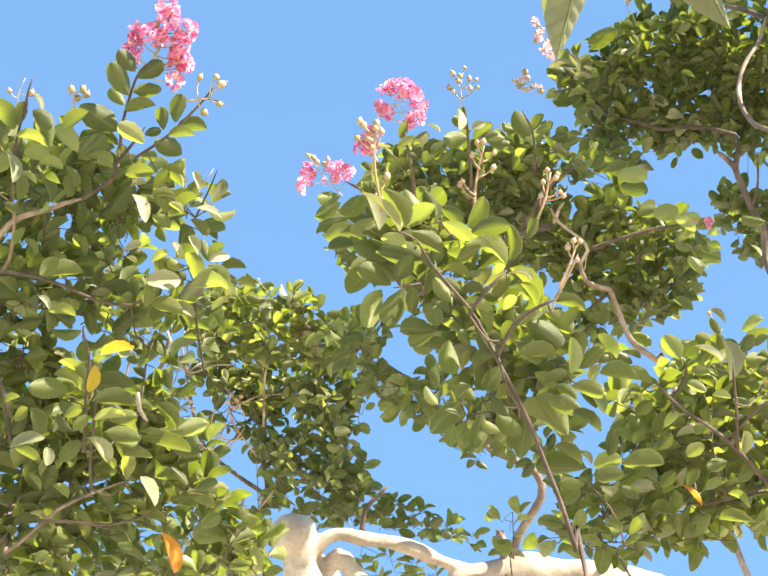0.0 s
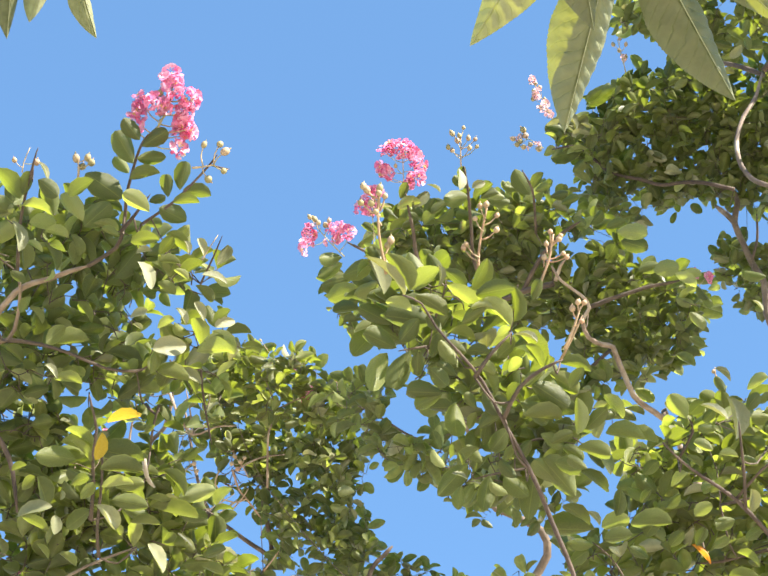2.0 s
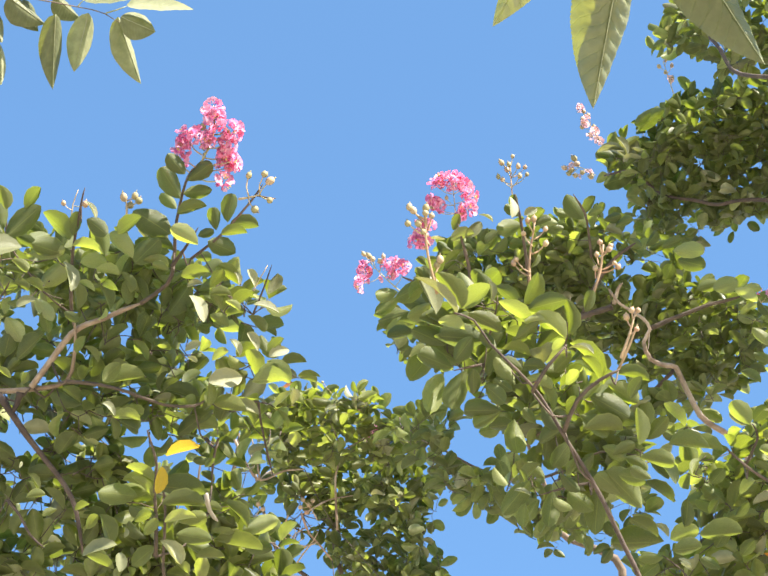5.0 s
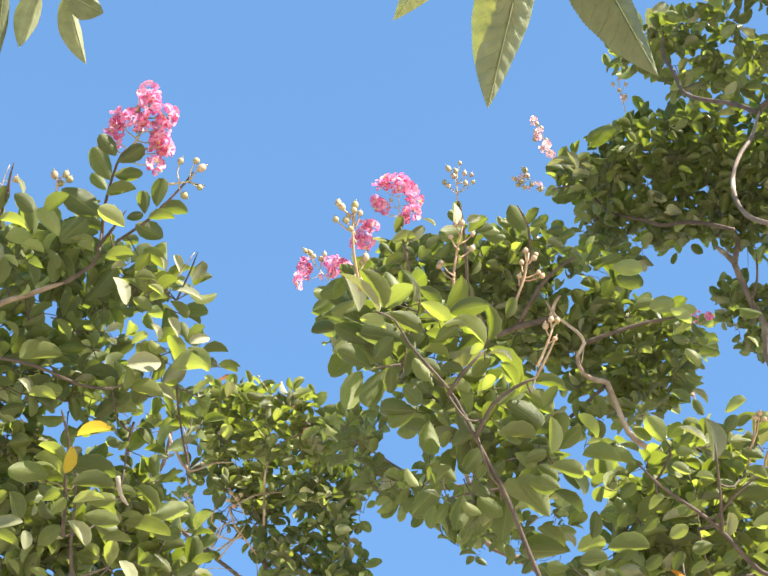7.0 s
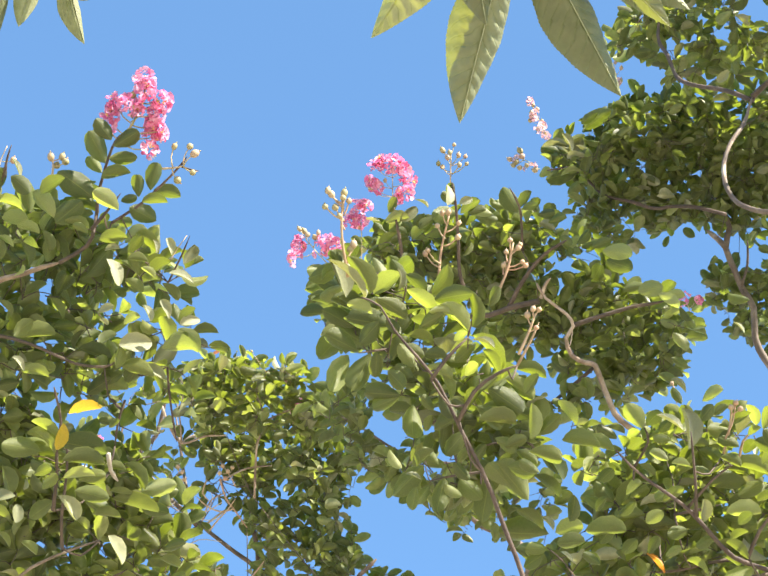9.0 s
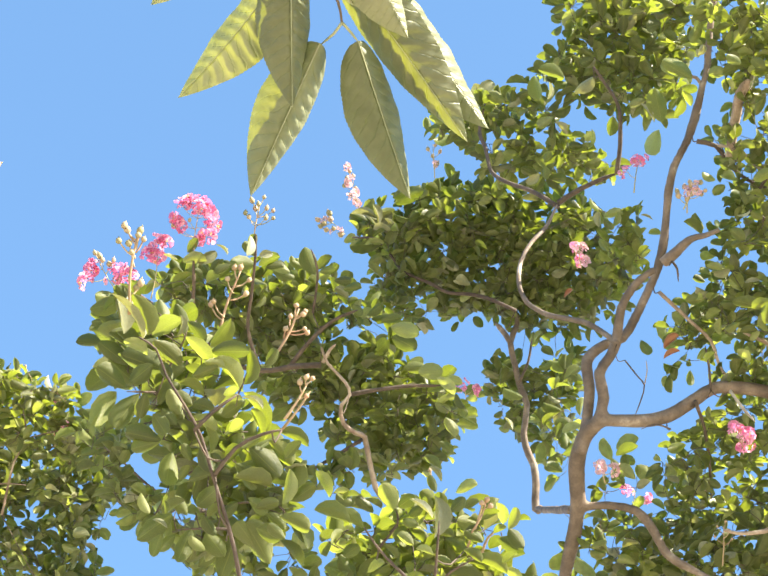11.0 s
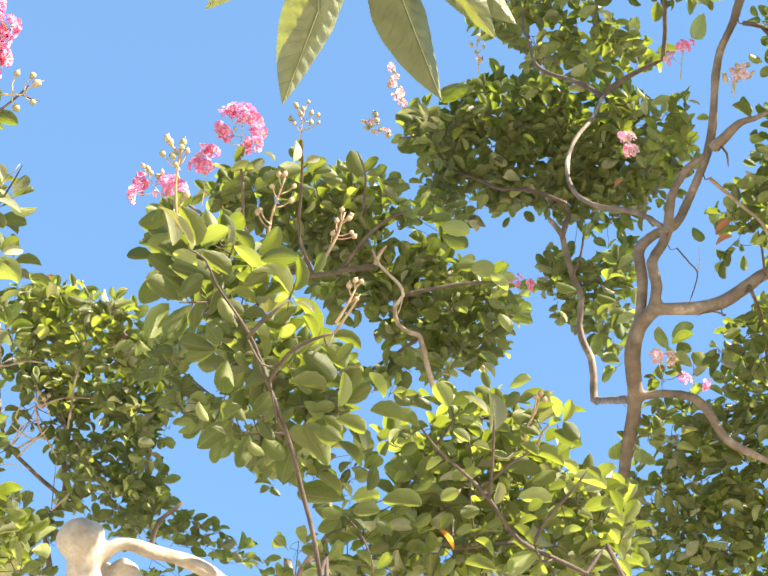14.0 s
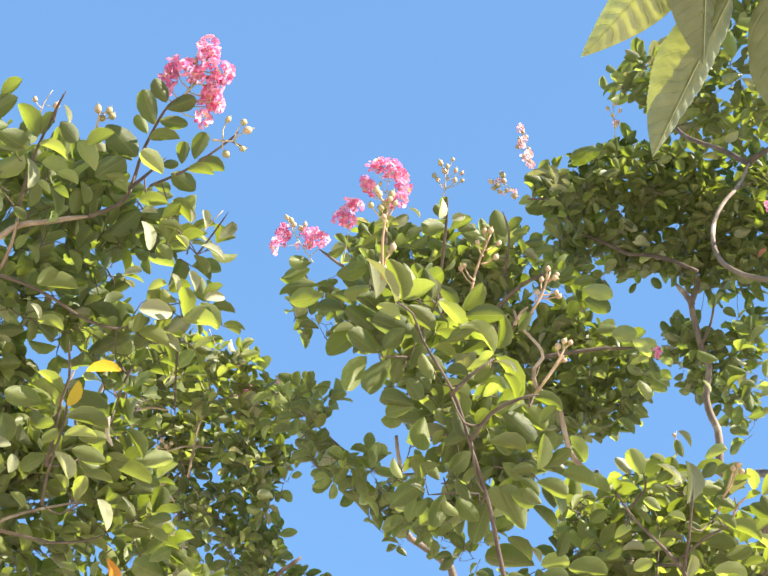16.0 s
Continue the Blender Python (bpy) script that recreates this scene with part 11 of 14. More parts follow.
for p in (
        (1.402, 3.097, 5.135, 0.04, 1.73), (0.69, 3.316, 5.126, 0.033, 1.82), (0.813, 3.276, 5.122, 0.03, 1.42), (0.935, 3.271, 5.122, 0.038, 1.49), (0.984, 3.234, 5.118, 0.036, 1.77),
        (1.029, 3.218, 5.088, 0.033, 1.81), (1.086, 3.213, 5.101, 0.044, 1.43), (1.139, 3.191, 5.098, 0.044, 1.69), (1.209, 3.177, 5.091, 0.036, 1.81), (1.28, 3.179, 5.125, 0.032, 1.62),
        (1.321, 3.14, 5.116, 0.037, 1.79), (1.369, 3.127, 5.108, 0.034, 1.56), (1.41, 3.093, 5.087, 0.03, 1.64), (0.669, 3.345, 5.072, 0.032, 1.52), (0.732, 3.359, 5.076, 0.043, 1.51),
        (0.783, 3.346, 5.083, 0.04, 1.65), (0.838, 3.324, 5.085, 0.033, 1.81), (0.906, 3.321, 5.091, 0.044, 1.81), (0.955, 3.295, 5.091, 0.043, 1.64)):
    forked.clump(*p)
for p in (
        (1.021, 3.257, 5.059, 0.038, 1.48), (1.08, 3.243, 5.07, 0.044, 1.63), (1.123, 3.244, 5.074, 0.033, 1.66), (1.189, 3.24, 5.08, 0.031, 1.45), (1.241, 3.237, 5.082, 0.039, 1.78),
        (1.303, 3.165, 5.052, 0.036, 1.55), (1.339, 3.148, 5.055, 0.039, 1.43), (1.412, 3.173, 5.064, 0.044, 1.47), (0.662, 3.403, 5.044, 0.042, 1.53), (0.7, 3.385, 5.034, 0.038, 1.5),
        (0.771, 3.389, 5.053, 0.036, 1.57), (0.898, 3.352, 5.064, 0.041, 1.41), (0.926, 3.313, 5.021, 0.044, 1.53), (1.016, 3.337, 5.053, 0.035, 1.74), (1.042, 3.295, 5.045, 0.038, 1.43),
        (1.105, 3.29, 5.029, 0.034, 1.84), (1.17, 3.249, 5.035, 0.042, 1.71), (1.23, 3.248, 5.053, 0.031, 1.72), (1.276, 3.237, 5.035, 0.041, 1.37)):
    forked.clump(*p)
for p in (
        (1.334, 3.22, 5.035, 0.038, 1.57), (0.696, 3.424, 5.019, 0.043, 1.78), (0.741, 3.419, 5.015, 0.034, 1.66), (0.801, 3.408, 5.012, 0.036, 1.64), (0.866, 3.392, 5.007, 0.041, 1.67),
        (0.92, 3.355, 5.007, 0.043, 1.61), (0.982, 3.363, 5.015, 0.032, 1.71), (1.038, 3.335, 5, 0.042, 1.68), (1.098, 3.343, 5.016, 0.034, 1.68), (1.158, 3.321, 5.022, 0.044, 1.78),
        (1.189, 3.277, 4.985, 0.044, 1.82), (1.273, 3.291, 5.016, 0.041, 1.61), (1.315, 3.271, 4.99, 0.034, 1.55), (1.146, 3.367, 4.992, 0.033, 1.55), (1.185, 3.347, 4.974, 0.031, 1.68),
        (1.237, 3.333, 4.98, 0.036, 1.68), (0.747, 3.315, 5.455, 0.047, 1.72), (0.787, 3.308, 5.467, 0.046, 1.79), (0.844, 3.283, 5.468, 0.041, 1.81)):
    forked.clump(*p)
for p in (
        (0.915, 3.269, 5.449, 0.047, 1.78), (0.983, 3.249, 5.456, 0.046, 1.37), (0.705, 3.347, 5.41, 0.038, 1.47), (0.759, 3.315, 5.399, 0.036, 1.62), (0.847, 3.334, 5.435, 0.046, 1.79),
        (0.881, 3.31, 5.422, 0.034, 1.54), (0.955, 3.282, 5.43, 0.043, 1.8), (1.005, 3.254, 5.412, 0.045, 1.8), (1.076, 3.259, 5.438, 0.031, 1.63), (1.181, 3.239, 5.422, 0.042, 1.47),
        (1.245, 3.201, 5.402, 0.038, 1.58), (0.684, 3.387, 5.351, 0.034, 1.41), (0.737, 3.369, 5.362, 0.033, 1.52), (0.823, 3.374, 5.39, 0.035, 1.52), (0.879, 3.348, 5.376, 0.043, 1.51),
        (0.937, 3.335, 5.382, 0.042, 1.82), (0.988, 3.322, 5.38, 0.046, 1.76), (1.064, 3.311, 5.403, 0.039, 1.8), (1.111, 3.284, 5.37, 0.033, 1.55)):
    forked.clump(*p)
for p in (
        (1.177, 3.256, 5.35, 0.043, 1.73), (1.213, 3.239, 5.36, 0.041, 1.7), (1.298, 3.251, 5.387, 0.045, 1.71), (0.674, 3.417, 5.323, 0.044, 1.64), (0.719, 3.412, 5.326, 0.044, 1.54),
        (0.805, 3.429, 5.367, 0.044, 1.81), (0.84, 3.38, 5.346, 0.039, 1.37), (0.912, 3.389, 5.368, 0.036, 1.56), (0.956, 3.359, 5.355, 0.035, 1.44), (1.032, 3.349, 5.343, 0.037, 1.75),
        (1.092, 3.357, 5.365, 0.032, 1.68), (1.142, 3.314, 5.359, 0.045, 1.8), (1.205, 3.316, 5.356, 0.035, 1.67), (1.281, 3.296, 5.339, 0.043, 1.63), (1.322, 3.251, 5.32, 0.035, 1.46),
        (0.658, 3.479, 5.322, 0.035, 1.57), (0.727, 3.493, 5.316, 0.043, 1.45), (0.826, 3.458, 5.315, 0.038, 1.42), (0.953, 3.399, 5.291, 0.044, 1.47)):
    forked.clump(*p)
for p in (
        (1.002, 3.389, 5.299, 0.035, 1.52), (1.07, 3.39, 5.325, 0.041, 1.57), (1.135, 3.36, 5.315, 0.042, 1.59), (1.199, 3.37, 5.316, 0.032, 1.7), (1.23, 3.311, 5.289, 0.036, 1.57),
        (1.293, 3.297, 5.3, 0.034, 1.69), (1.377, 3.308, 5.308, 0.036, 1.37), (1.427, 3.265, 5.277, 0.043, 1.44), (1.483, 3.275, 5.291, 0.044, 1.45), (0.694, 3.484, 5.256, 0.044, 1.66),
        (0.737, 3.493, 5.276, 0.037, 1.73), (0.872, 3.497, 5.283, 0.043, 1.55), (0.978, 3.434, 5.269, 0.045, 1.79), (1.056, 3.446, 5.291, 0.034, 1.59), (1.111, 3.416, 5.285, 0.046, 1.46),
        (1.177, 3.37, 5.254, 0.034, 1.38), (1.234, 3.383, 5.278, 0.038, 1.78), (1.297, 3.365, 5.284, 0.043, 1.59), (1.34, 3.34, 5.256, 0.039, 1.67)):
    forked.clump(*p)
for p in (
        (1.413, 3.318, 5.272, 0.047, 1.58), (1.456, 3.293, 5.258, 0.034, 1.51), (0.668, 3.55, 5.233, 0.033, 1.68), (0.734, 3.565, 5.253, 0.044, 1.69), (0.779, 3.547, 5.262, 0.037, 1.81),
        (0.848, 3.533, 5.244, 0.043, 1.81), (0.912, 3.518, 5.26, 0.047, 1.83), (0.976, 3.494, 5.233, 0.043, 1.41), (1.033, 3.458, 5.21, 0.047, 1.55), (1.083, 3.439, 5.212, 0.035, 1.6),
        (1.152, 3.454, 5.253, 0.038, 1.4), (1.206, 3.425, 5.226, 0.036, 1.76), (1.26, 3.411, 5.227, 0.038, 1.74), (1.315, 3.381, 5.204, 0.037, 1.51), (1.398, 3.374, 5.222, 0.04, 1.52),
        (1.46, 3.362, 5.238, 0.035, 1.55), (0.705, 3.574, 5.172, 0.039, 1.51), (0.76, 3.586, 5.221, 0.042, 1.5), (0.945, 3.543, 5.212, 0.044, 1.73)):
    forked.clump(*p)
for p in (
        (1.014, 3.524, 5.191, 0.042, 1.75), (1.068, 3.503, 5.207, 0.035, 1.55), (1.129, 3.476, 5.202, 0.045, 1.49), (1.19, 3.471, 5.197, 0.046, 1.63), (1.248, 3.456, 5.213, 0.033, 1.47),
        (1.301, 3.428, 5.187, 0.032, 1.38), (1.366, 3.414, 5.204, 0.043, 1.64), (1.425, 3.421, 5.199, 0.043, 1.51), (1.181, 3.529, 5.174, 0.046, 1.69), (1.223, 3.503, 5.179, 0.046, 1.53),
        (1.289, 3.478, 5.14, 0.045, 1.53), (1.34, 3.46, 5.148, 0.034, 1.36), (1.001, 2.316, 5.306, 0.041, 1.12), (1.153, 2.27, 5.304, 0.03, 1.24), (1.272, 2.222, 5.28, 0.034, 1.34),
        (0.972, 2.363, 5.281, 0.038, 1.35), (1.028, 2.348, 5.312, 0.04, 1.32), (1.079, 2.325, 5.288, 0.038, 1.36), (1.139, 2.319, 5.29, 0.036, 1.42)):
    forked.clump(*p)
for p in (
        (1.176, 2.286, 5.248, 0.043, 1.39), (1.254, 2.273, 5.262, 0.042, 1.49), (1.29, 2.252, 5.236, 0.03, 1.16), (1.004, 2.392, 5.239, 0.03, 1.31), (1.059, 2.351, 5.232, 0.031, 1.39),
        (1.114, 2.346, 5.229, 0.033, 1.28), (1.176, 2.343, 5.24, 0.029, 1.17), (1.237, 2.318, 5.24, 0.04, 1.19), (1.285, 2.308, 5.23, 0.033, 1.28), (0.983, 2.453, 5.234, 0.029, 1.14),
        (1.037, 2.413, 5.222, 0.031, 1.19), (1.106, 2.381, 5.205, 0.039, 1.46), (1.158, 2.377, 5.227, 0.029, 1.46), (1.231, 2.378, 5.232, 0.032, 1.48), (1.278, 2.36, 5.221, 0.043, 1.28),
        (1.313, 2.337, 5.206, 0.033, 1.32), (0.97, 2.483, 5.183, 0.03, 1.25), (1.041, 2.464, 5.198, 0.032, 1.36), (1.076, 2.438, 5.175, 0.035, 1.11)):
    forked.clump(*p)
for p in (
        (1.156, 2.436, 5.201, 0.034, 1.28), (1.193, 2.409, 5.184, 0.031, 1.13), (1.258, 2.404, 5.202, 0.042, 1.17), (1.308, 2.38, 5.193, 0.033, 1.46), (0.947, 2.513, 5.155, 0.035, 1.18),
        (1.018, 2.506, 5.158, 0.036, 1.25), (1.062, 2.503, 5.162, 0.037, 1.28), (1.135, 2.473, 5.154, 0.035, 1.2), (1.194, 2.47, 5.154, 0.039, 1.45), (1.237, 2.429, 5.135, 0.043, 1.34),
        (1.306, 2.443, 5.157, 0.038, 1.32), (0.93, 2.57, 5.153, 0.029, 1.19), (1.06, 2.532, 5.128, 0.035, 1.18), (1.116, 2.523, 5.137, 0.038, 1.12), (1.165, 2.51, 5.124, 0.035, 1.36),
        (1.221, 2.484, 5.098, 0.04, 1.33), (1.319, 2.453, 5.123, 0.032, 1.39), (0.755, 2.672, 5.141, 0.035, 1.31), (0.812, 2.645, 5.123, 0.037, 1.14)):
    forked.clump(*p)
for p in (
        (0.867, 2.63, 5.109, 0.037, 1.25), (0.923, 2.632, 5.135, 0.038, 1.21), (0.981, 2.606, 5.092, 0.039, 1.19), (1.145, 2.567, 5.126, 0.037, 1.34), (1.254, 2.507, 5.08, 0.029, 1.44),
        (0.683, 2.73, 5.079, 0.039, 1.4), (0.732, 2.724, 5.1, 0.03, 1.4), (0.79, 2.702, 5.101, 0.033, 1.22), (0.839, 2.676, 5.079, 0.042, 1.38), (1.021, 2.654, 5.094, 0.03, 1.38),
        (0.822, 2.737, 5.072, 0.042, 1.22), (0.932, 2.686, 5.036, 0.033, 1.48), (1.058, 2.682, 5.044, 0.039, 1.32), (1.104, 2.649, 5.038, 0.037, 1.13), (0.857, 2.77, 5.015, 0.042, 1.46),
        (0.93, 2.744, 5.028, 0.041, 1.22), (0.975, 2.726, 5.022, 0.034, 1.15), (1.048, 2.711, 5.029, 0.034, 1.16), (1.096, 2.708, 5.022, 0.031, 1.15)):
    forked.clump(*p)
for p in (
        (1.169, 2.701, 5.024, 0.04, 1.43), (1.01, 2.738, 4.972, 0.039, 1.2), (1.016, 2.486, 5.509, 0.03, 1.14), (1.072, 2.477, 5.517, 0.04, 1.4), (1.131, 2.454, 5.515, 0.036, 1.27),
        (1.192, 2.434, 5.498, 0.041, 1.46), (1.229, 2.407, 5.499, 0.032, 1.42), (1.301, 2.38, 5.475, 0.036, 1.46), (1.349, 2.351, 5.449, 0.034, 1.16), (1.036, 2.519, 5.473, 0.04, 1.25),
        (1.093, 2.467, 5.454, 0.039, 1.21), (1.175, 2.473, 5.468, 0.032, 1.2), (1.23, 2.474, 5.48, 0.035, 1.39), (1.268, 2.422, 5.451, 0.033, 1.12), (1.354, 2.427, 5.472, 0.04, 1.47),
        (1.384, 2.401, 5.459, 0.04, 1.44), (1.042, 2.567, 5.445, 0.043, 1.11), (1.092, 2.558, 5.454, 0.031, 1.34), (1.142, 2.535, 5.464, 0.039, 1.11)):
    forked.clump(*p)
for p in (
        (1.193, 2.489, 5.434, 0.045, 1.39), (1.252, 2.47, 5.423, 0.042, 1.14), (1.338, 2.485, 5.439, 0.04, 1.46), (1.065, 2.588, 5.398, 0.043, 1.14), (1.118, 2.581, 5.405, 0.036, 1.29),
        (1.188, 2.56, 5.416, 0.042, 1.16), (1.24, 2.555, 5.419, 0.032, 1.33), (1.297, 2.512, 5.385, 0.041, 1.32), (1.372, 2.491, 5.392, 0.038, 1.39), (0.998, 2.661, 5.382, 0.04, 1.35),
        (1.05, 2.648, 5.375, 0.034, 1.29), (1.128, 2.64, 5.393, 0.045, 1.35), (1.155, 2.593, 5.358, 0.038, 1.36), (1.233, 2.575, 5.362, 0.035, 1.27), (1.29, 2.544, 5.359, 0.044, 1.3),
        (1.341, 2.559, 5.357, 0.04, 1.14), (1.089, 2.692, 5.365, 0.032, 1.22), (1.165, 2.653, 5.366, 0.044, 1.43), (1.197, 2.635, 5.327, 0.031, 1.46)):
    forked.clump(*p)
for p in (
        (1.254, 2.611, 5.318, 0.045, 1.32), (1.327, 2.597, 5.334, 0.038, 1.36), (1.385, 2.569, 5.311, 0.04, 1.25), (0.78, 2.791, 5.307, 0.044, 1.3), (0.841, 2.793, 5.351, 0.034, 1.24),
        (0.896, 2.774, 5.311, 0.037, 1.31), (0.999, 2.738, 5.3, 0.034, 1.49), (1.13, 2.709, 5.336, 0.032, 1.16), (1.192, 2.673, 5.296, 0.044, 1.24), (1.252, 2.682, 5.309, 0.034, 1.13),
        (1.307, 2.657, 5.316, 0.039, 1.2), (0.737, 2.849, 5.269, 0.042, 1.15), (0.82, 2.826, 5.297, 0.043, 1.16), (0.875, 2.82, 5.272, 0.031, 1.27), (0.92, 2.809, 5.271, 0.035, 1.19),
        (1.061, 2.785, 5.287, 0.041, 1.15), (0.844, 2.876, 5.261, 0.032, 1.43), (0.969, 2.839, 5.241, 0.041, 1.3), (1.089, 2.793, 5.238, 0.031, 1.14)):
    forked.clump(*p)
for p in (
        (0.892, 2.894, 5.231, 0.037, 1.3), (0.966, 2.879, 5.239, 0.037, 1.12), (1.022, 2.857, 5.206, 0.033, 1.49), (1.067, 2.85, 5.197, 0.044, 1.32), (1.129, 2.851, 5.235, 0.043, 1.12),
        (1.21, 2.834, 5.226, 0.034, 1.26), (0.99, 2.906, 5.18, 0.039, 1.34), (1.052, 2.89, 5.19, 0.038, 1.43), (1.115, 2.9, 5.185, 0.031, 1.19), (1.18, 2.866, 5.17, 0.034, 1.34)):
    forked.clump(*p)
for p in (
        (1.007, 2.328, 4.384, 0.03, 1.15), (1.059, 2.37, 4.387, 0.03, 1.36), (1.096, 2.355, 4.387, 0.029, 1.15), (1.036, 2.407, 4.354, 0.03, 1.22), (1.079, 2.395, 4.36, 0.028, 1.19),
        (1.056, 2.398, 4.307, 0.029, 1.25), (1.114, 2.409, 4.315, 0.033, 1.23)):
    forked.clump(*p, SUNNY, 0.048)
for p in (
        (1.262, 3.383, 4.858, 0.041, 1.57), (1.073, 3.488, 4.865, 0.041, 1.66), (1.137, 3.453, 4.826, 0.036, 1.57), (1.185, 3.43, 4.831, 0.029, 1.62), (1.253, 3.45, 4.867, 0.039, 1.67),
        (1.051, 3.503, 4.801, 0.042, 1.6), (1.128, 3.516, 4.831, 0.035, 1.42), (1.166, 3.488, 4.796, 0.043, 1.64), (1.229, 3.499, 4.814, 0.038, 1.53), (1.29, 3.461, 4.815, 0.034, 1.64),
        (1.092, 3.535, 4.779, 0.043, 1.47), (1.146, 3.52, 4.755, 0.039, 1.56), (1.2, 3.515, 4.769, 0.034, 1.57), (1.251, 3.481, 4.752, 0.029, 1.4), (1.155, 3.59, 4.75, 0.04, 1.32),
        (1.203, 3.56, 4.746, 0.036, 1.66), (1.244, 3.547, 4.735, 0.039, 1.26), (1.304, 3.542, 4.752, 0.041, 1.4), (1.227, 3.562, 4.684, 0.029, 1.43)):
    forked.clump(*p)
for p in (
        (1.268, 3.607, 4.659, 0.037, 1.42), (1.325, 3.561, 5.061, 0.043, 1.44), (1.119, 3.643, 5.014, 0.044, 1.39), (1.167, 3.631, 5.026, 0.042, 1.58), (1.307, 3.591, 5.031, 0.042, 1.57),
        (1.354, 3.588, 5.034, 0.034, 1.3), (1.088, 3.693, 5.004, 0.04, 1.47), (1.148, 3.681, 5.01, 0.044, 1.46), (1.223, 3.644, 4.976, 0.037, 1.64), (1.282, 3.631, 4.967, 0.041, 1.62),
        (1.339, 3.612, 4.994, 0.031, 1.49), (1.139, 3.702, 4.955, 0.035, 1.27), (1.198, 3.725, 4.971, 0.043, 1.29), (1.265, 3.688, 4.951, 0.033, 1.36), (1.312, 3.645, 4.934, 0.043, 1.52),
        (1.37, 3.633, 4.949, 0.03, 1.54), (1.23, 3.708, 4.891, 0.037, 1.27), (1.301, 3.724, 4.935, 0.037, 1.41), (1.29, 3.759, 4.897, 0.036, 1.34)):
    forked.clump(*p)
for p in (
        (1.471, 2.31, 3.88, 0.029, 0.88), (1.502, 2.269, 3.853, 0.031, 0.97), (1.323, 2.389, 3.87, 0.034, 1.03), (1.372, 2.372, 3.875, 0.027, 1.12), (1.417, 2.34, 3.839, 0.028, 0.88),
        (1.464, 2.343, 3.848, 0.029, 0.91), (1.514, 2.319, 3.848, 0.035, 0.87), (1.538, 2.282, 3.832, 0.032, 0.95), (1.263, 2.444, 3.846, 0.031, 0.98), (1.309, 2.435, 3.842, 0.034, 0.87),
        (1.35, 2.408, 3.835, 0.03, 1.08), (1.5, 2.348, 3.821, 0.034, 1.07), (1.535, 2.34, 3.82, 0.032, 0.96), (1.238, 2.472, 3.796, 0.032, 0.85), (1.294, 2.465, 3.814, 0.029, 1.04),
        (1.339, 2.451, 3.811, 0.035, 1.08), (1.398, 2.435, 3.801, 0.033, 1.11), (1.468, 2.381, 3.773, 0.037, 1.15), (1.516, 2.369, 3.792, 0.031, 1.01)):
    forked.clump(*p, GREEN, 0.046)
for p in (
        (1.548, 2.332, 3.765, 0.026, 1.01), (1.18, 2.516, 3.767, 0.032, 0.98), (1.226, 2.502, 3.762, 0.031, 0.91), (1.274, 2.491, 3.765, 0.026, 0.91), (1.359, 2.447, 3.764, 0.027, 1.05),
        (1.443, 2.412, 3.744, 0.026, 1.04), (1.503, 2.391, 3.749, 0.035, 1), (1.551, 2.378, 3.724, 0.028, 0.95), (1.256, 2.531, 3.737, 0.028, 0.94), (1.466, 2.425, 3.707, 0.033, 0.96),
        (1.522, 2.411, 3.711, 0.035, 1.09), (1.579, 2.407, 3.723, 0.03, 1.13), (1.246, 2.571, 3.708, 0.035, 1.04), (1.293, 2.553, 3.711, 0.03, 1.09), (1.332, 2.548, 3.699, 0.03, 1.1),
        (1.384, 2.505, 3.704, 0.038, 0.86), (1.419, 2.487, 3.687, 0.028, 1.05), (1.459, 2.479, 3.688, 0.036, 0.97), (1.516, 2.447, 3.677, 0.03, 1.06)):
    forked.clump(*p, GREEN, 0.046)
for p in (
        (1.542, 2.42, 3.668, 0.037, 1.09), (1.07, 2.647, 3.667, 0.031, 0.9), (1.126, 2.63, 3.667, 0.035, 1.07), (1.216, 2.619, 3.677, 0.03, 1.07), (1.273, 2.607, 3.677, 0.028, 1.09),
        (1.305, 2.563, 3.66, 0.029, 0.89), (1.366, 2.571, 3.672, 0.036, 0.98), (1.411, 2.53, 3.655, 0.036, 1.12), (1.442, 2.51, 3.65, 0.028, 1.01), (1.567, 2.443, 3.627, 0.029, 0.86),
        (1.048, 2.677, 3.638, 0.027, 0.85), (1.109, 2.685, 3.653, 0.027, 0.96), (1.167, 2.661, 3.642, 0.029, 0.99), (1.241, 2.625, 3.638, 0.026, 0.99), (1.297, 2.583, 3.629, 0.033, 1.02),
        (1.339, 2.598, 3.635, 0.03, 1.1), (1.386, 2.542, 3.62, 0.037, 0.86), (1.435, 2.571, 3.628, 0.027, 1.03), (1.567, 2.503, 3.613, 0.034, 1.11)):
    forked.clump(*p, GREEN, 0.046)
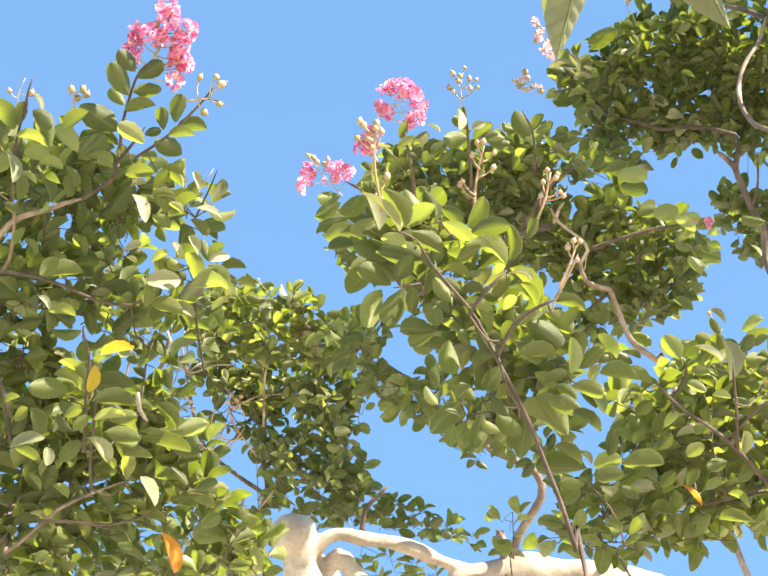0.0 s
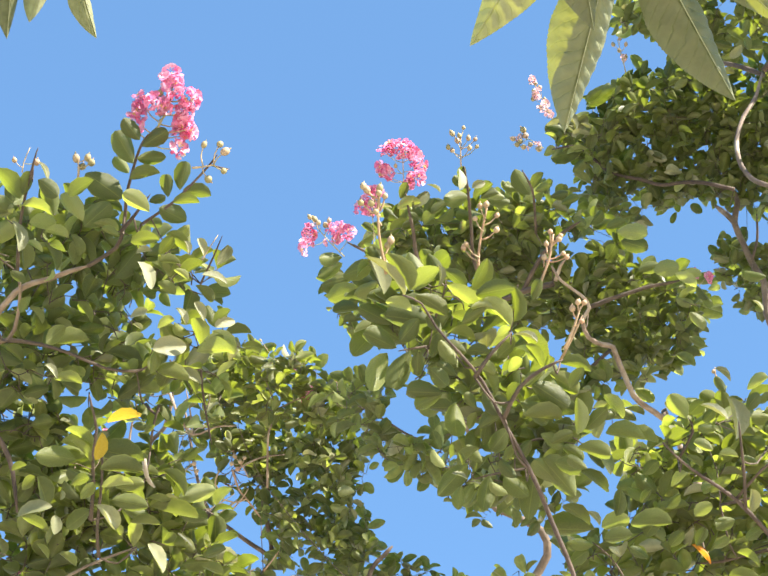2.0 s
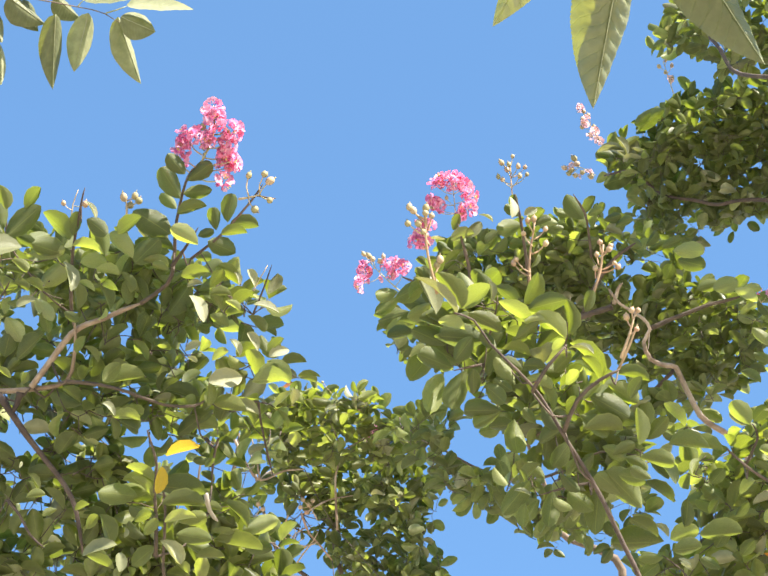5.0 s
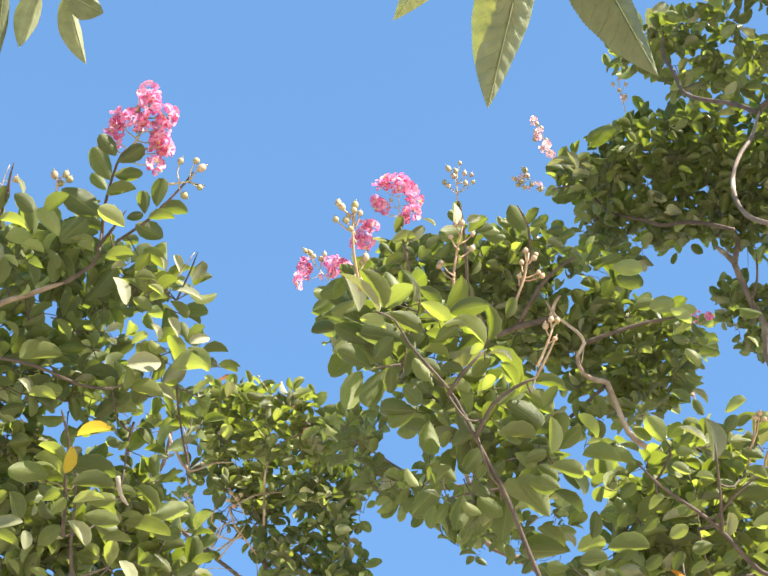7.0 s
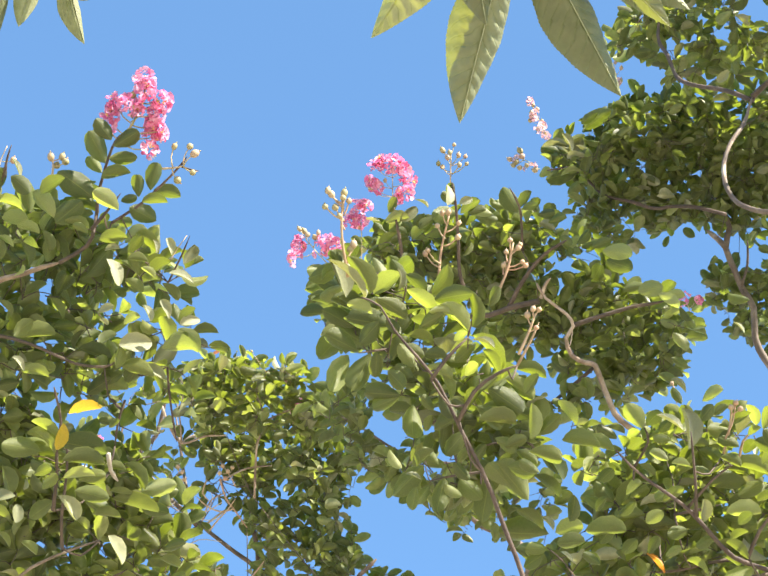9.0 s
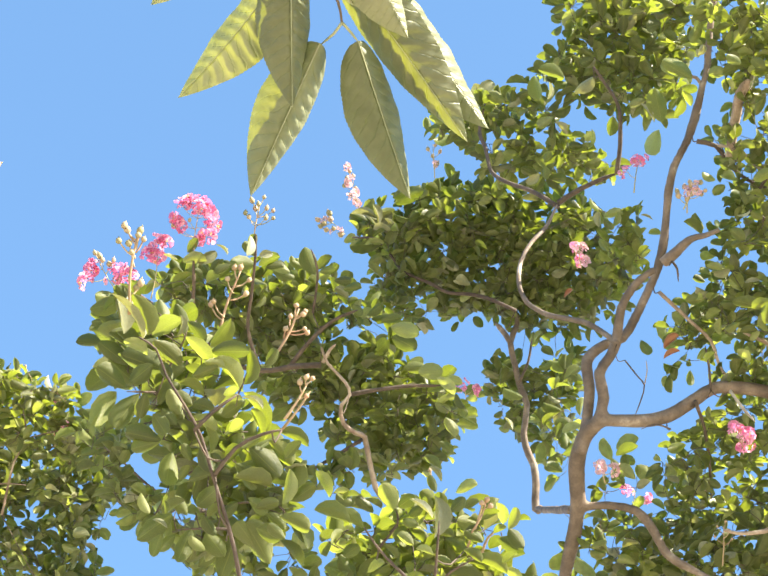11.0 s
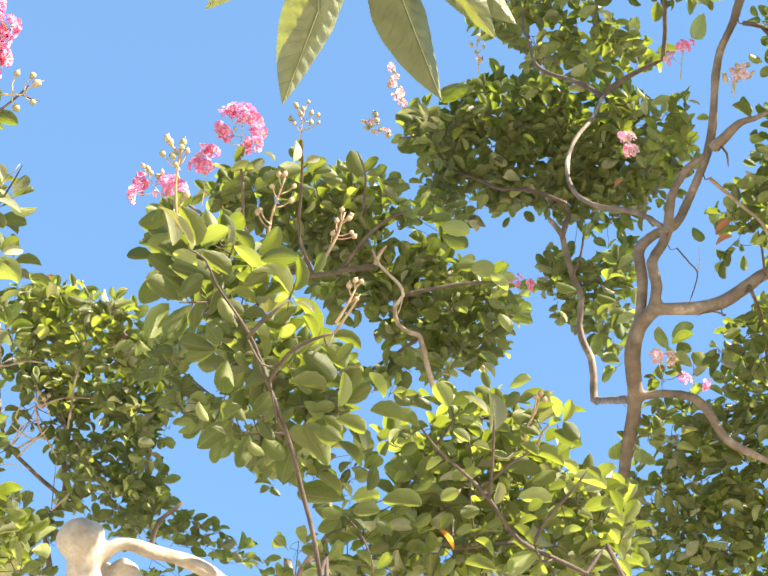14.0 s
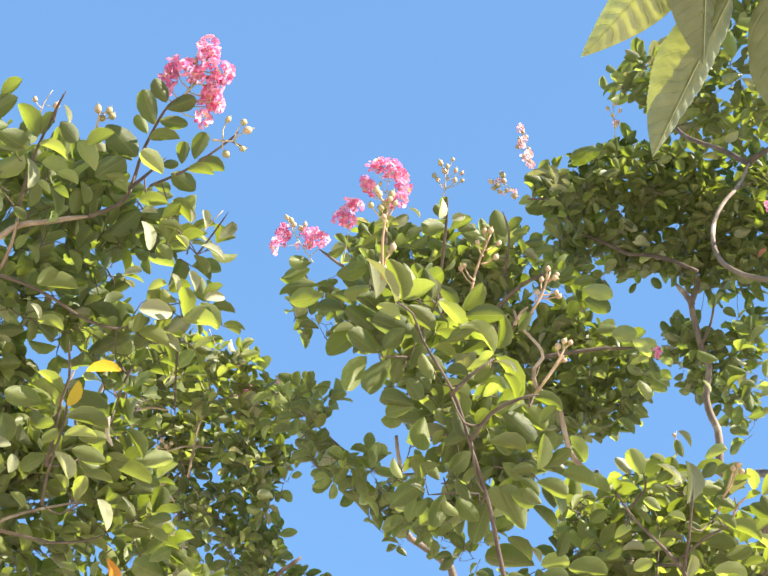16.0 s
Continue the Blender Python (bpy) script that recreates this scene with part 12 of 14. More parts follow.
for p in (
        (1.138, 2.703, 3.618, 0.034, 1.14), (1.177, 2.677, 3.605, 0.031, 0.86), (1.233, 2.635, 3.594, 0.031, 1.04), (1.288, 2.641, 3.611, 0.032, 1.08), (1.328, 2.632, 3.613, 0.027, 1.05),
        (1.361, 2.589, 3.585, 0.034, 0.92), (1.424, 2.576, 3.59, 0.032, 0.87), (1.461, 2.557, 3.59, 0.035, 1.13), (1.512, 2.543, 3.585, 0.026, 0.91), (1.551, 2.516, 3.58, 0.03, 1.13),
        (1.605, 2.514, 3.573, 0.028, 0.96), (1.123, 2.724, 3.583, 0.029, 0.85), (1.169, 2.689, 3.574, 0.029, 0.93), (1.223, 2.681, 3.58, 0.037, 1.04), (1.303, 2.635, 3.553, 0.026, 1.04),
        (1.346, 2.63, 3.562, 0.036, 1.07), (1.403, 2.617, 3.567, 0.029, 1.14), (1.44, 2.609, 3.551, 0.033, 1.12), (1.485, 2.584, 3.56, 0.035, 1.1)):
    forked.clump(*p, GREEN, 0.046)
for p in (
        (1.516, 2.546, 3.531, 0.037, 1.06), (1.572, 2.533, 3.537, 0.026, 1.14), (1.048, 2.749, 3.538, 0.026, 0.92), (1.112, 2.749, 3.549, 0.026, 1.07), (1.146, 2.721, 3.529, 0.03, 0.87),
        (1.195, 2.708, 3.54, 0.03, 1.09), (1.24, 2.701, 3.531, 0.033, 1.08), (1.29, 2.697, 3.538, 0.032, 1.02), (1.438, 2.635, 3.532, 0.036, 1.02), (1.461, 2.603, 3.513, 0.026, 1.1),
        (1.041, 2.818, 3.512, 0.032, 1.08), (1.079, 2.784, 3.516, 0.027, 0.91), (1.133, 2.785, 3.507, 0.036, 1.02), (1.192, 2.76, 3.524, 0.034, 1.08), (1.229, 2.728, 3.506, 0.031, 0.94),
        (1.257, 2.709, 3.486, 0.028, 1.14), (1.327, 2.708, 3.504, 0.031, 0.9), (1.398, 2.662, 3.475, 0.032, 1.12), (1.443, 2.642, 3.467, 0.03, 0.87)):
    forked.clump(*p, GREEN, 0.046)
for p in (
        (1.551, 2.604, 3.463, 0.033, 0.94), (1.573, 2.573, 3.457, 0.029, 0.9), (1.063, 2.823, 3.478, 0.033, 1.1), (1.1, 2.786, 3.472, 0.03, 0.94), (1.156, 2.79, 3.471, 0.035, 0.95),
        (1.215, 2.777, 3.469, 0.037, 1), (1.263, 2.757, 3.459, 0.033, 0.88), (1.297, 2.728, 3.464, 0.033, 0.93), (1.343, 2.707, 3.448, 0.037, 0.94), (1.389, 2.676, 3.443, 0.037, 1.06),
        (1.432, 2.688, 3.459, 0.036, 1.14), (1.492, 2.673, 3.447, 0.031, 0.92), (1.526, 2.627, 3.442, 0.027, 0.89), (1.573, 2.629, 3.44, 0.034, 0.94), (1.103, 2.823, 3.439, 0.029, 0.95),
        (1.156, 2.821, 3.446, 0.036, 1.08), (1.182, 2.795, 3.418, 0.031, 1.02), (1.236, 2.766, 3.412, 0.034, 1.09), (1.28, 2.78, 3.44, 0.033, 0.89)):
    forked.clump(*p, GREEN, 0.046)
for p in (
        (1.335, 2.752, 3.427, 0.035, 1.11), (1.367, 2.726, 3.41, 0.027, 1.04), (1.422, 2.691, 3.408, 0.025, 1.12), (1.453, 2.678, 3.405, 0.035, 1.1), (1.507, 2.644, 3.397, 0.034, 0.96),
        (1.553, 2.644, 3.396, 0.03, 0.85), (1.585, 2.616, 3.379, 0.03, 0.98), (1.074, 2.858, 3.409, 0.036, 0.94), (1.116, 2.854, 3.408, 0.029, 1.13), (1.167, 2.827, 3.388, 0.027, 0.97),
        (1.207, 2.802, 3.385, 0.028, 1.04), (1.276, 2.797, 3.39, 0.026, 1.01), (1.3, 2.763, 3.384, 0.026, 1.12), (1.34, 2.746, 3.384, 0.037, 0.92), (1.413, 2.747, 3.376, 0.029, 0.86),
        (1.436, 2.715, 3.369, 0.034, 0.96), (1.474, 2.689, 3.36, 0.038, 1.05), (1.54, 2.677, 3.366, 0.033, 0.87), (1.56, 2.654, 3.348, 0.037, 1.1)):
    forked.clump(*p, GREEN, 0.046)
for p in (
        (1.068, 2.889, 3.377, 0.03, 1.01), (1.099, 2.857, 3.363, 0.027, 0.95), (1.152, 2.867, 3.359, 0.031, 1), (1.196, 2.835, 3.347, 0.026, 1.04), (1.253, 2.821, 3.348, 0.033, 1.02),
        (1.3, 2.807, 3.347, 0.028, 1.04), (1.348, 2.791, 3.357, 0.032, 0.91), (1.39, 2.776, 3.352, 0.036, 0.98), (1.426, 2.766, 3.363, 0.038, 1.04), (1.471, 2.75, 3.346, 0.03, 0.86),
        (1.514, 2.703, 3.331, 0.031, 0.9), (1.555, 2.678, 3.318, 0.026, 1.11), (1.6, 2.651, 3.323, 0.03, 1.11), (1.086, 2.916, 3.335, 0.038, 0.9), (1.123, 2.881, 3.315, 0.032, 1.13),
        (1.18, 2.883, 3.337, 0.027, 0.98), (1.23, 2.862, 3.319, 0.03, 0.99), (1.272, 2.84, 3.325, 0.031, 0.93), (1.325, 2.839, 3.322, 0.027, 0.89)):
    forked.clump(*p, GREEN, 0.046)
for p in (
        (1.354, 2.79, 3.318, 0.037, 1.08), (1.409, 2.791, 3.312, 0.03, 1.13), (1.446, 2.76, 3.297, 0.033, 1.14), (1.494, 2.739, 3.307, 0.036, 1.1), (1.544, 2.746, 3.3, 0.034, 1.09),
        (1.57, 2.693, 3.284, 0.03, 1.09), (1.624, 2.677, 3.288, 0.026, 0.97), (1.443, 2.647, 4.133, 0.042, 1), (1.515, 2.635, 4.142, 0.033, 0.92), (1.54, 2.588, 4.128, 0.036, 0.98),
        (1.602, 2.587, 4.127, 0.039, 0.97), (1.664, 2.559, 4.125, 0.028, 0.99), (1.709, 2.543, 4.104, 0.03, 1.15), (1.431, 2.688, 4.101, 0.034, 1.11), (1.481, 2.672, 4.097, 0.035, 1),
        (1.626, 2.608, 4.08, 0.029, 1.05), (1.689, 2.582, 4.08, 0.032, 1.06), (1.369, 2.747, 4.085, 0.039, 1.02), (1.411, 2.736, 4.087, 0.037, 0.91)):
    forked.clump(*p, GREEN, 0.046)
for p in (
        (1.465, 2.709, 4.078, 0.028, 0.99), (1.529, 2.686, 4.058, 0.031, 1.05), (1.608, 2.649, 4.05, 0.034, 1.11), (1.676, 2.628, 4.053, 0.032, 0.92), (1.706, 2.583, 4.031, 0.037, 1.02),
        (1.334, 2.772, 4.039, 0.028, 1.08), (1.397, 2.781, 4.038, 0.029, 0.91), (1.437, 2.742, 4.023, 0.037, 0.91), (1.514, 2.75, 4.032, 0.029, 1.11), (1.548, 2.703, 4.015, 0.032, 0.93),
        (1.601, 2.684, 4.005, 0.038, 0.96), (1.662, 2.674, 4.022, 0.033, 1.06), (1.71, 2.656, 4.009, 0.034, 1.07), (1.34, 2.843, 4.021, 0.035, 1.12), (1.372, 2.803, 3.992, 0.035, 1.01),
        (1.533, 2.748, 4, 0.031, 1.1), (1.614, 2.692, 3.971, 0.038, 1.1), (1.684, 2.691, 3.962, 0.04, 1.02), (1.723, 2.664, 3.956, 0.033, 0.95)):
    forked.clump(*p, GREEN, 0.046)
for p in (
        (1.371, 2.858, 3.962, 0.036, 0.93), (1.416, 2.824, 3.948, 0.03, 0.95), (1.521, 2.811, 3.956, 0.035, 0.95), (1.56, 2.77, 3.96, 0.031, 0.89), (1.62, 2.768, 3.949, 0.042, 1.15),
        (1.67, 2.723, 3.947, 0.03, 0.92), (1.709, 2.722, 3.933, 0.036, 0.96), (1.238, 2.929, 3.926, 0.042, 1.09), (1.292, 2.899, 3.916, 0.035, 1.04), (1.341, 2.877, 3.921, 0.037, 1.09),
        (1.394, 2.856, 3.926, 0.036, 0.86), (1.442, 2.847, 3.909, 0.029, 0.92), (1.495, 2.816, 3.901, 0.03, 1.03), (1.548, 2.819, 3.927, 0.033, 1.12), (1.591, 2.789, 3.895, 0.031, 1.01),
        (1.712, 2.758, 3.899, 0.032, 0.95), (1.734, 2.712, 3.892, 0.04, 1.02), (1.141, 2.964, 3.9, 0.029, 0.9), (1.228, 2.973, 3.916, 0.032, 0.92)):
    forked.clump(*p, GREEN, 0.046)
for p in (
        (1.262, 2.94, 3.901, 0.037, 0.98), (1.368, 2.909, 3.903, 0.042, 1.03), (1.424, 2.897, 3.883, 0.039, 0.97), (1.492, 2.879, 3.896, 0.038, 0.97), (1.527, 2.845, 3.888, 0.033, 1.13),
        (1.581, 2.823, 3.86, 0.039, 1.03), (1.737, 2.771, 3.864, 0.038, 1.14), (1.129, 3.013, 3.867, 0.037, 0.94), (1.242, 2.993, 3.87, 0.039, 0.9), (1.3, 2.982, 3.855, 0.032, 1.03),
        (1.363, 2.947, 3.856, 0.036, 1.11), (1.41, 2.925, 3.848, 0.038, 1.12), (1.443, 2.905, 3.837, 0.033, 0.9), (1.501, 2.881, 3.825, 0.04, 0.95), (1.561, 2.882, 3.832, 0.033, 1.13),
        (1.59, 2.833, 3.826, 0.03, 1.06), (1.704, 2.821, 3.82, 0.039, 1.07), (1.761, 2.777, 3.81, 0.033, 0.9), (1.233, 3.009, 3.819, 0.029, 1.06)):
    forked.clump(*p, GREEN, 0.046)
for p in (
        (1.288, 3.01, 3.82, 0.04, 1.07), (1.335, 2.962, 3.816, 0.04, 1.1), (1.427, 2.925, 3.799, 0.041, 0.86), (1.49, 2.929, 3.82, 0.038, 1.13), (1.531, 2.903, 3.788, 0.038, 1.09),
        (1.595, 2.883, 3.8, 0.031, 1.08), (1.634, 2.843, 3.782, 0.029, 1.05), (1.688, 2.843, 3.778, 0.037, 0.92), (1.741, 2.808, 3.778, 0.03, 1.08), (1.14, 3.056, 3.783, 0.029, 0.87),
        (1.209, 3.066, 3.796, 0.033, 1.14), (1.257, 3.019, 3.779, 0.035, 0.94), (1.296, 3.009, 3.772, 0.032, 1.14), (1.372, 3.002, 3.785, 0.038, 0.87), (1.42, 2.965, 3.772, 0.041, 0.93),
        (1.468, 2.95, 3.77, 0.03, 1.03), (1.563, 2.91, 3.752, 0.036, 0.86), (1.629, 2.916, 3.756, 0.038, 1.08), (1.726, 2.863, 3.758, 0.04, 1.02)):
    forked.clump(*p, GREEN, 0.046)
for p in (
        (1.77, 2.838, 3.738, 0.037, 0.97), (1.189, 3.103, 3.752, 0.042, 1.01), (1.246, 3.071, 3.737, 0.038, 1.11), (1.284, 3.066, 3.731, 0.037, 0.9), (1.36, 3.046, 3.738, 0.039, 1.12),
        (1.402, 3.023, 3.752, 0.035, 1.12), (1.439, 2.99, 3.713, 0.035, 0.89), (1.589, 2.92, 3.715, 0.041, 1.08), (1.748, 2.887, 3.697, 0.039, 1.12), (1.155, 3.116, 3.685, 0.031, 0.93),
        (1.222, 3.111, 3.71, 0.032, 0.9), (1.281, 3.098, 3.702, 0.042, 1), (1.315, 3.07, 3.694, 0.03, 0.97), (1.37, 3.061, 3.702, 0.031, 1.01), (1.419, 3.033, 3.678, 0.038, 1.11),
        (1.481, 2.999, 3.67, 0.031, 0.96), (1.537, 2.985, 3.671, 0.036, 0.88), (1.568, 2.976, 3.666, 0.042, 0.97), (1.633, 2.946, 3.675, 0.033, 1.09)):
    forked.clump(*p, GREEN, 0.046)
for p in (
        (1.681, 2.915, 3.666, 0.032, 1.13), (1.717, 2.91, 3.652, 0.035, 1.08), (1.77, 2.869, 3.638, 0.04, 0.93), (1.206, 3.151, 3.669, 0.035, 0.94), (1.252, 3.112, 3.664, 0.031, 1.01),
        (1.304, 3.092, 3.637, 0.039, 0.97), (1.36, 3.097, 3.672, 0.035, 0.92), (1.401, 3.072, 3.643, 0.037, 0.88), (1.447, 3.04, 3.648, 0.032, 1.1), (1.517, 3.034, 3.664, 0.032, 1.03),
        (1.551, 2.994, 3.645, 0.028, 1.05), (1.609, 2.989, 3.651, 0.033, 0.99), (1.651, 2.953, 3.61, 0.036, 1.1), (1.71, 2.934, 3.614, 0.034, 1.13), (1.763, 2.928, 3.613, 0.039, 1.07),
        (1.181, 3.187, 3.644, 0.036, 1.08), (1.236, 3.145, 3.613, 0.029, 1.04), (1.277, 3.128, 3.623, 0.039, 1.13), (1.325, 3.126, 3.609, 0.032, 0.94)):
    forked.clump(*p, GREEN, 0.046)
for p in (
        (1.378, 3.111, 3.631, 0.033, 1.05), (1.441, 3.099, 3.608, 0.038, 1.1), (1.496, 3.064, 3.601, 0.039, 0.89), (1.544, 3.061, 3.612, 0.042, 0.95), (1.578, 3.007, 3.591, 0.037, 0.85),
        (1.655, 3.01, 3.598, 0.032, 1.13), (1.691, 2.993, 3.602, 0.028, 0.88), (1.717, 2.944, 3.574, 0.031, 0.93), (1.769, 2.932, 3.57, 0.037, 1.02), (1.207, 3.201, 3.601, 0.038, 1.13),
        (1.25, 3.176, 3.569, 0.042, 1.09), (1.32, 3.14, 3.572, 0.038, 1.01), (1.37, 3.147, 3.589, 0.035, 0.93), (1.415, 3.135, 3.575, 0.041, 0.96), (1.473, 3.103, 3.568, 0.036, 1.12),
        (1.509, 3.064, 3.556, 0.038, 1.01), (1.559, 3.041, 3.561, 0.034, 1.01), (1.6, 3.024, 3.551, 0.032, 0.98), (1.668, 3.001, 3.551, 0.035, 0.98)):
    forked.clump(*p, GREEN, 0.046)
for p in (
        (1.732, 2.999, 3.559, 0.03, 1.07), (1.762, 2.951, 3.539, 0.039, 1.11), (1.204, 3.238, 3.541, 0.041, 1.13), (1.233, 3.199, 3.548, 0.03, 1.06), (1.285, 3.174, 3.522, 0.039, 1.08),
        (1.345, 3.186, 3.543, 0.042, 0.89), (1.388, 3.141, 3.517, 0.029, 1.02), (1.433, 3.13, 3.52, 0.041, 0.96), (1.499, 3.118, 3.542, 0.035, 0.97), (1.559, 3.097, 3.537, 0.041, 0.96),
        (1.601, 3.056, 3.506, 0.04, 0.89), (1.649, 3.04, 3.502, 0.03, 1.05), (1.705, 3.024, 3.518, 0.03, 0.99), (1.74, 2.998, 3.501, 0.033, 1.04), (1.792, 2.976, 3.49, 0.031, 0.97)):
    forked.clump(*p, GREEN, 0.046)
for p in (
        (1.317, 2.538, 3.943, 0.032, 0.78), (1.476, 2.469, 3.949, 0.039, 0.72), (1.525, 2.457, 3.934, 0.039, 0.69), (1.581, 2.428, 3.92, 0.027, 0.74), (1.306, 2.572, 3.906, 0.034, 0.91),
        (1.341, 2.551, 3.917, 0.029, 0.79), (1.4, 2.518, 3.908, 0.027, 0.89), (1.456, 2.511, 3.914, 0.038, 0.7), (1.517, 2.503, 3.899, 0.039, 0.9), (1.569, 2.48, 3.89, 0.027, 0.86),
        (1.612, 2.467, 3.881, 0.039, 0.68), (1.294, 2.621, 3.891, 0.033, 0.9), (1.391, 2.571, 3.864, 0.034, 0.78), (1.436, 2.548, 3.87, 0.036, 0.71), (1.542, 2.527, 3.851, 0.039, 0.85),
        (1.593, 2.473, 3.833, 0.032, 0.91), (1.422, 2.587, 3.831, 0.033, 0.71), (1.518, 2.534, 3.818, 0.033, 0.87), (1.581, 2.52, 3.818, 0.039, 0.7)):
    forked.clump(*p, SUNNY, 0.045)
for p in (
        (1.605, 2.5, 3.79, 0.027, 0.71), (1.286, 2.675, 3.797, 0.037, 0.72), (1.395, 2.641, 3.782, 0.037, 0.77), (1.496, 2.578, 3.762, 0.028, 0.89), (1.547, 2.567, 3.785, 0.033, 0.69),
        (1.613, 2.549, 3.775, 0.037, 0.89), (1.09, 2.653, 3.613, 0.028, 0.68), (1.157, 2.638, 3.618, 0.025, 0.61), (1.208, 2.605, 3.589, 0.03, 0.67), (1.252, 2.577, 3.575, 0.025, 0.78),
        (1.343, 2.569, 3.602, 0.026, 0.67), (1.38, 2.542, 3.6, 0.029, 0.69), (1.437, 2.526, 3.597, 0.033, 0.73), (1.14, 2.659, 3.576, 0.034, 0.63), (1.246, 2.618, 3.542, 0.03, 0.62),
        (1.302, 2.584, 3.556, 0.026, 0.6), (1.367, 2.576, 3.537, 0.026, 0.64), (1.399, 2.555, 3.532, 0.027, 0.64), (1.485, 2.543, 3.534, 0.033, 0.61)):
    forked.clump(*p, SUNNY, 0.045)
for p in (
        (1.528, 2.512, 3.542, 0.026, 0.74), (1.065, 2.716, 3.522, 0.026, 0.79), (1.224, 2.67, 3.526, 0.029, 0.74), (1.289, 2.656, 3.515, 0.033, 0.76), (1.392, 2.61, 3.504, 0.029, 0.64),
        (1.437, 2.56, 3.487, 0.034, 0.73), (1.102, 2.737, 3.472, 0.026, 0.66), (1.144, 2.722, 3.472, 0.026, 0.75), (1.196, 2.706, 3.487, 0.028, 0.64), (1.255, 2.69, 3.477, 0.024, 0.71),
        (1.305, 2.656, 3.476, 0.029, 0.75), (1.367, 2.643, 3.469, 0.034, 0.7), (1.431, 2.609, 3.456, 0.023, 0.61), (1.543, 2.568, 3.446, 0.024, 0.65), (1.069, 2.763, 3.427, 0.023, 0.6),
        (1.17, 2.741, 3.425, 0.024, 0.64), (1.242, 2.732, 3.441, 0.034, 0.77), (1.287, 2.697, 3.419, 0.028, 0.8), (1.353, 2.689, 3.427, 0.029, 0.63)):
    forked.clump(*p, SUNNY, 0.045)
for p in (
        (1.4, 2.662, 3.422, 0.026, 0.73), (1.462, 2.645, 3.411, 0.023, 0.6), (1.509, 2.598, 3.411, 0.032, 0.67)):
    forked.clump(*p, SUNNY, 0.045)
for p in (
        (0.609, 3.331, 5.342, 0.021, 1.33), (0.589, 3.332, 5.283, 0.028, 1.39), (0.637, 3.339, 5.296, 0.022, 1.37), (0.69, 3.309, 5.301, 0.027, 1.21), (0.568, 3.369, 5.261, 0.028, 1.6),
        (0.619, 3.348, 5.26, 0.022, 1.26), (0.675, 3.363, 5.265, 0.028, 1.59), (0.609, 3.411, 5.263, 0.024, 1.53), (0.644, 3.401, 5.241, 0.023, 1.54), (0.692, 3.401, 5.267, 0.023, 1.59)):
    forked.clump(*p, SUNNY)
for p in (
        (1.057, 2.551, 3.745, 0.017, 0.75), (1.054, 2.563, 3.712, 0.018, 0.87), (1.088, 2.544, 3.717, 0.019, 0.81), (1.119, 2.525, 3.706, 0.022, 0.75), (1.179, 2.545, 3.719, 0.02, 0.79)):
    forked.clump(*p, GREEN, 0.046)
for p in (
        (1.173, 3.207, 4.629, 0.029, 0.77), (1.149, 3.24, 4.603, 0.031, 0.84), (1.203, 3.262, 4.565, 0.024, 0.83), (1.167, 3.308, 4.528, 0.032, 0.78), (1.234, 3.295, 4.553, 0.034, 0.81),
        (1.199, 3.329, 4.489, 0.03, 0.78), (1.203, 3.368, 4.476, 0.026, 0.75), (1.248, 3.372, 4.485, 0.032, 0.84), (1.232, 3.393, 4.446, 0.029, 0.82)):
    forked.clump(*p)
forked.leaf((0.598, 3.243, 5.217), (-0.080, 0.005, 0.030), (0.44, -0.84, 0.31), 0.086, SUNLIT_PALE)
forked.leaf((0.599, 3.344, 5.297), (-0.008, -0.066, 0.055), (-0.09, 0.37, 0.93), 0.087)
forked.leaf((0.610, 3.312, 5.266), (0.042, -0.041, 0.031), (0.48, -0.87, 0.13), 0.066, SUNLIT_PALE)
forked.leaf((0.652, 3.341, 5.260), (0.002, -0.040, 0.053), (0.08, 0.65, 0.75), 0.066)
forked.leaf((0.610, 3.371, 5.257), (-0.059, -0.026, 0.032), (-0.11, 0.03, 0.99), 0.072)
forked.leaf((0.635, 3.360, 5.229), (-0.094, 0.036, 0.013), (-0.27, 0.60, 0.75), 0.102)
forked.leaf((0.664, 3.242, 5.159), (-0.073, 0.020, 0.018), (0.50, -0.83, 0.24), 0.077, SUNLIT_PALE)
forked.leaf((0.861, 3.017, 5.544), (-0.092, 0.027, -0.026), (0.03, 0.48, 0.88), 0.099)
forked.leaf((0.822, 2.928, 5.473), (0.027, -0.081, 0.032), (0.43, -0.77, 0.47), 0.091, SUNLIT_PALE)
forked.leaf((0.829, 2.890, 5.477), (0.049, -0.057, 0.044), (0.38, -0.91, 0.12), 0.087, SUNLIT_PALE)
forked.leaf((0.822, 2.991, 5.577), (-0.030, -0.052, 0.055), (0.18, 0.48, 0.86), 0.081)
forked.leaf((1.072, 3.546, 4.942), (-0.009, -0.035, 0.036), (0.49, -0.76, 0.44), 0.051, SUNLIT_PALE)
forked.leaf((0.736, 3.550, 5.016), (0.061, -0.031, 0.008), (-0.10, 0.69, 0.71), 0.069)
forked.leaf((0.755, 3.603, 5.047), (0.043, 0.005, -0.029), (0.01, 0.75, 0.66), 0.053)
forked.leaf((0.724, 3.578, 5.061), (0.040, -0.042, 0.015), (0.01, 0.72, 0.70), 0.060)
forked.leaf((1.010, 3.466, 5.047), (-0.036, -0.011, 0.025), (0.08, 0.73, 0.68), 0.045)
forked.leaf((0.930, 3.473, 5.057), (-0.017, 0.030, -0.020), (0.04, 0.68, 0.73), 0.040)
forked.leaf((0.823, 3.511, 5.089), (-0.015, 0.037, -0.036), (0.16, 0.56, 0.81), 0.054)
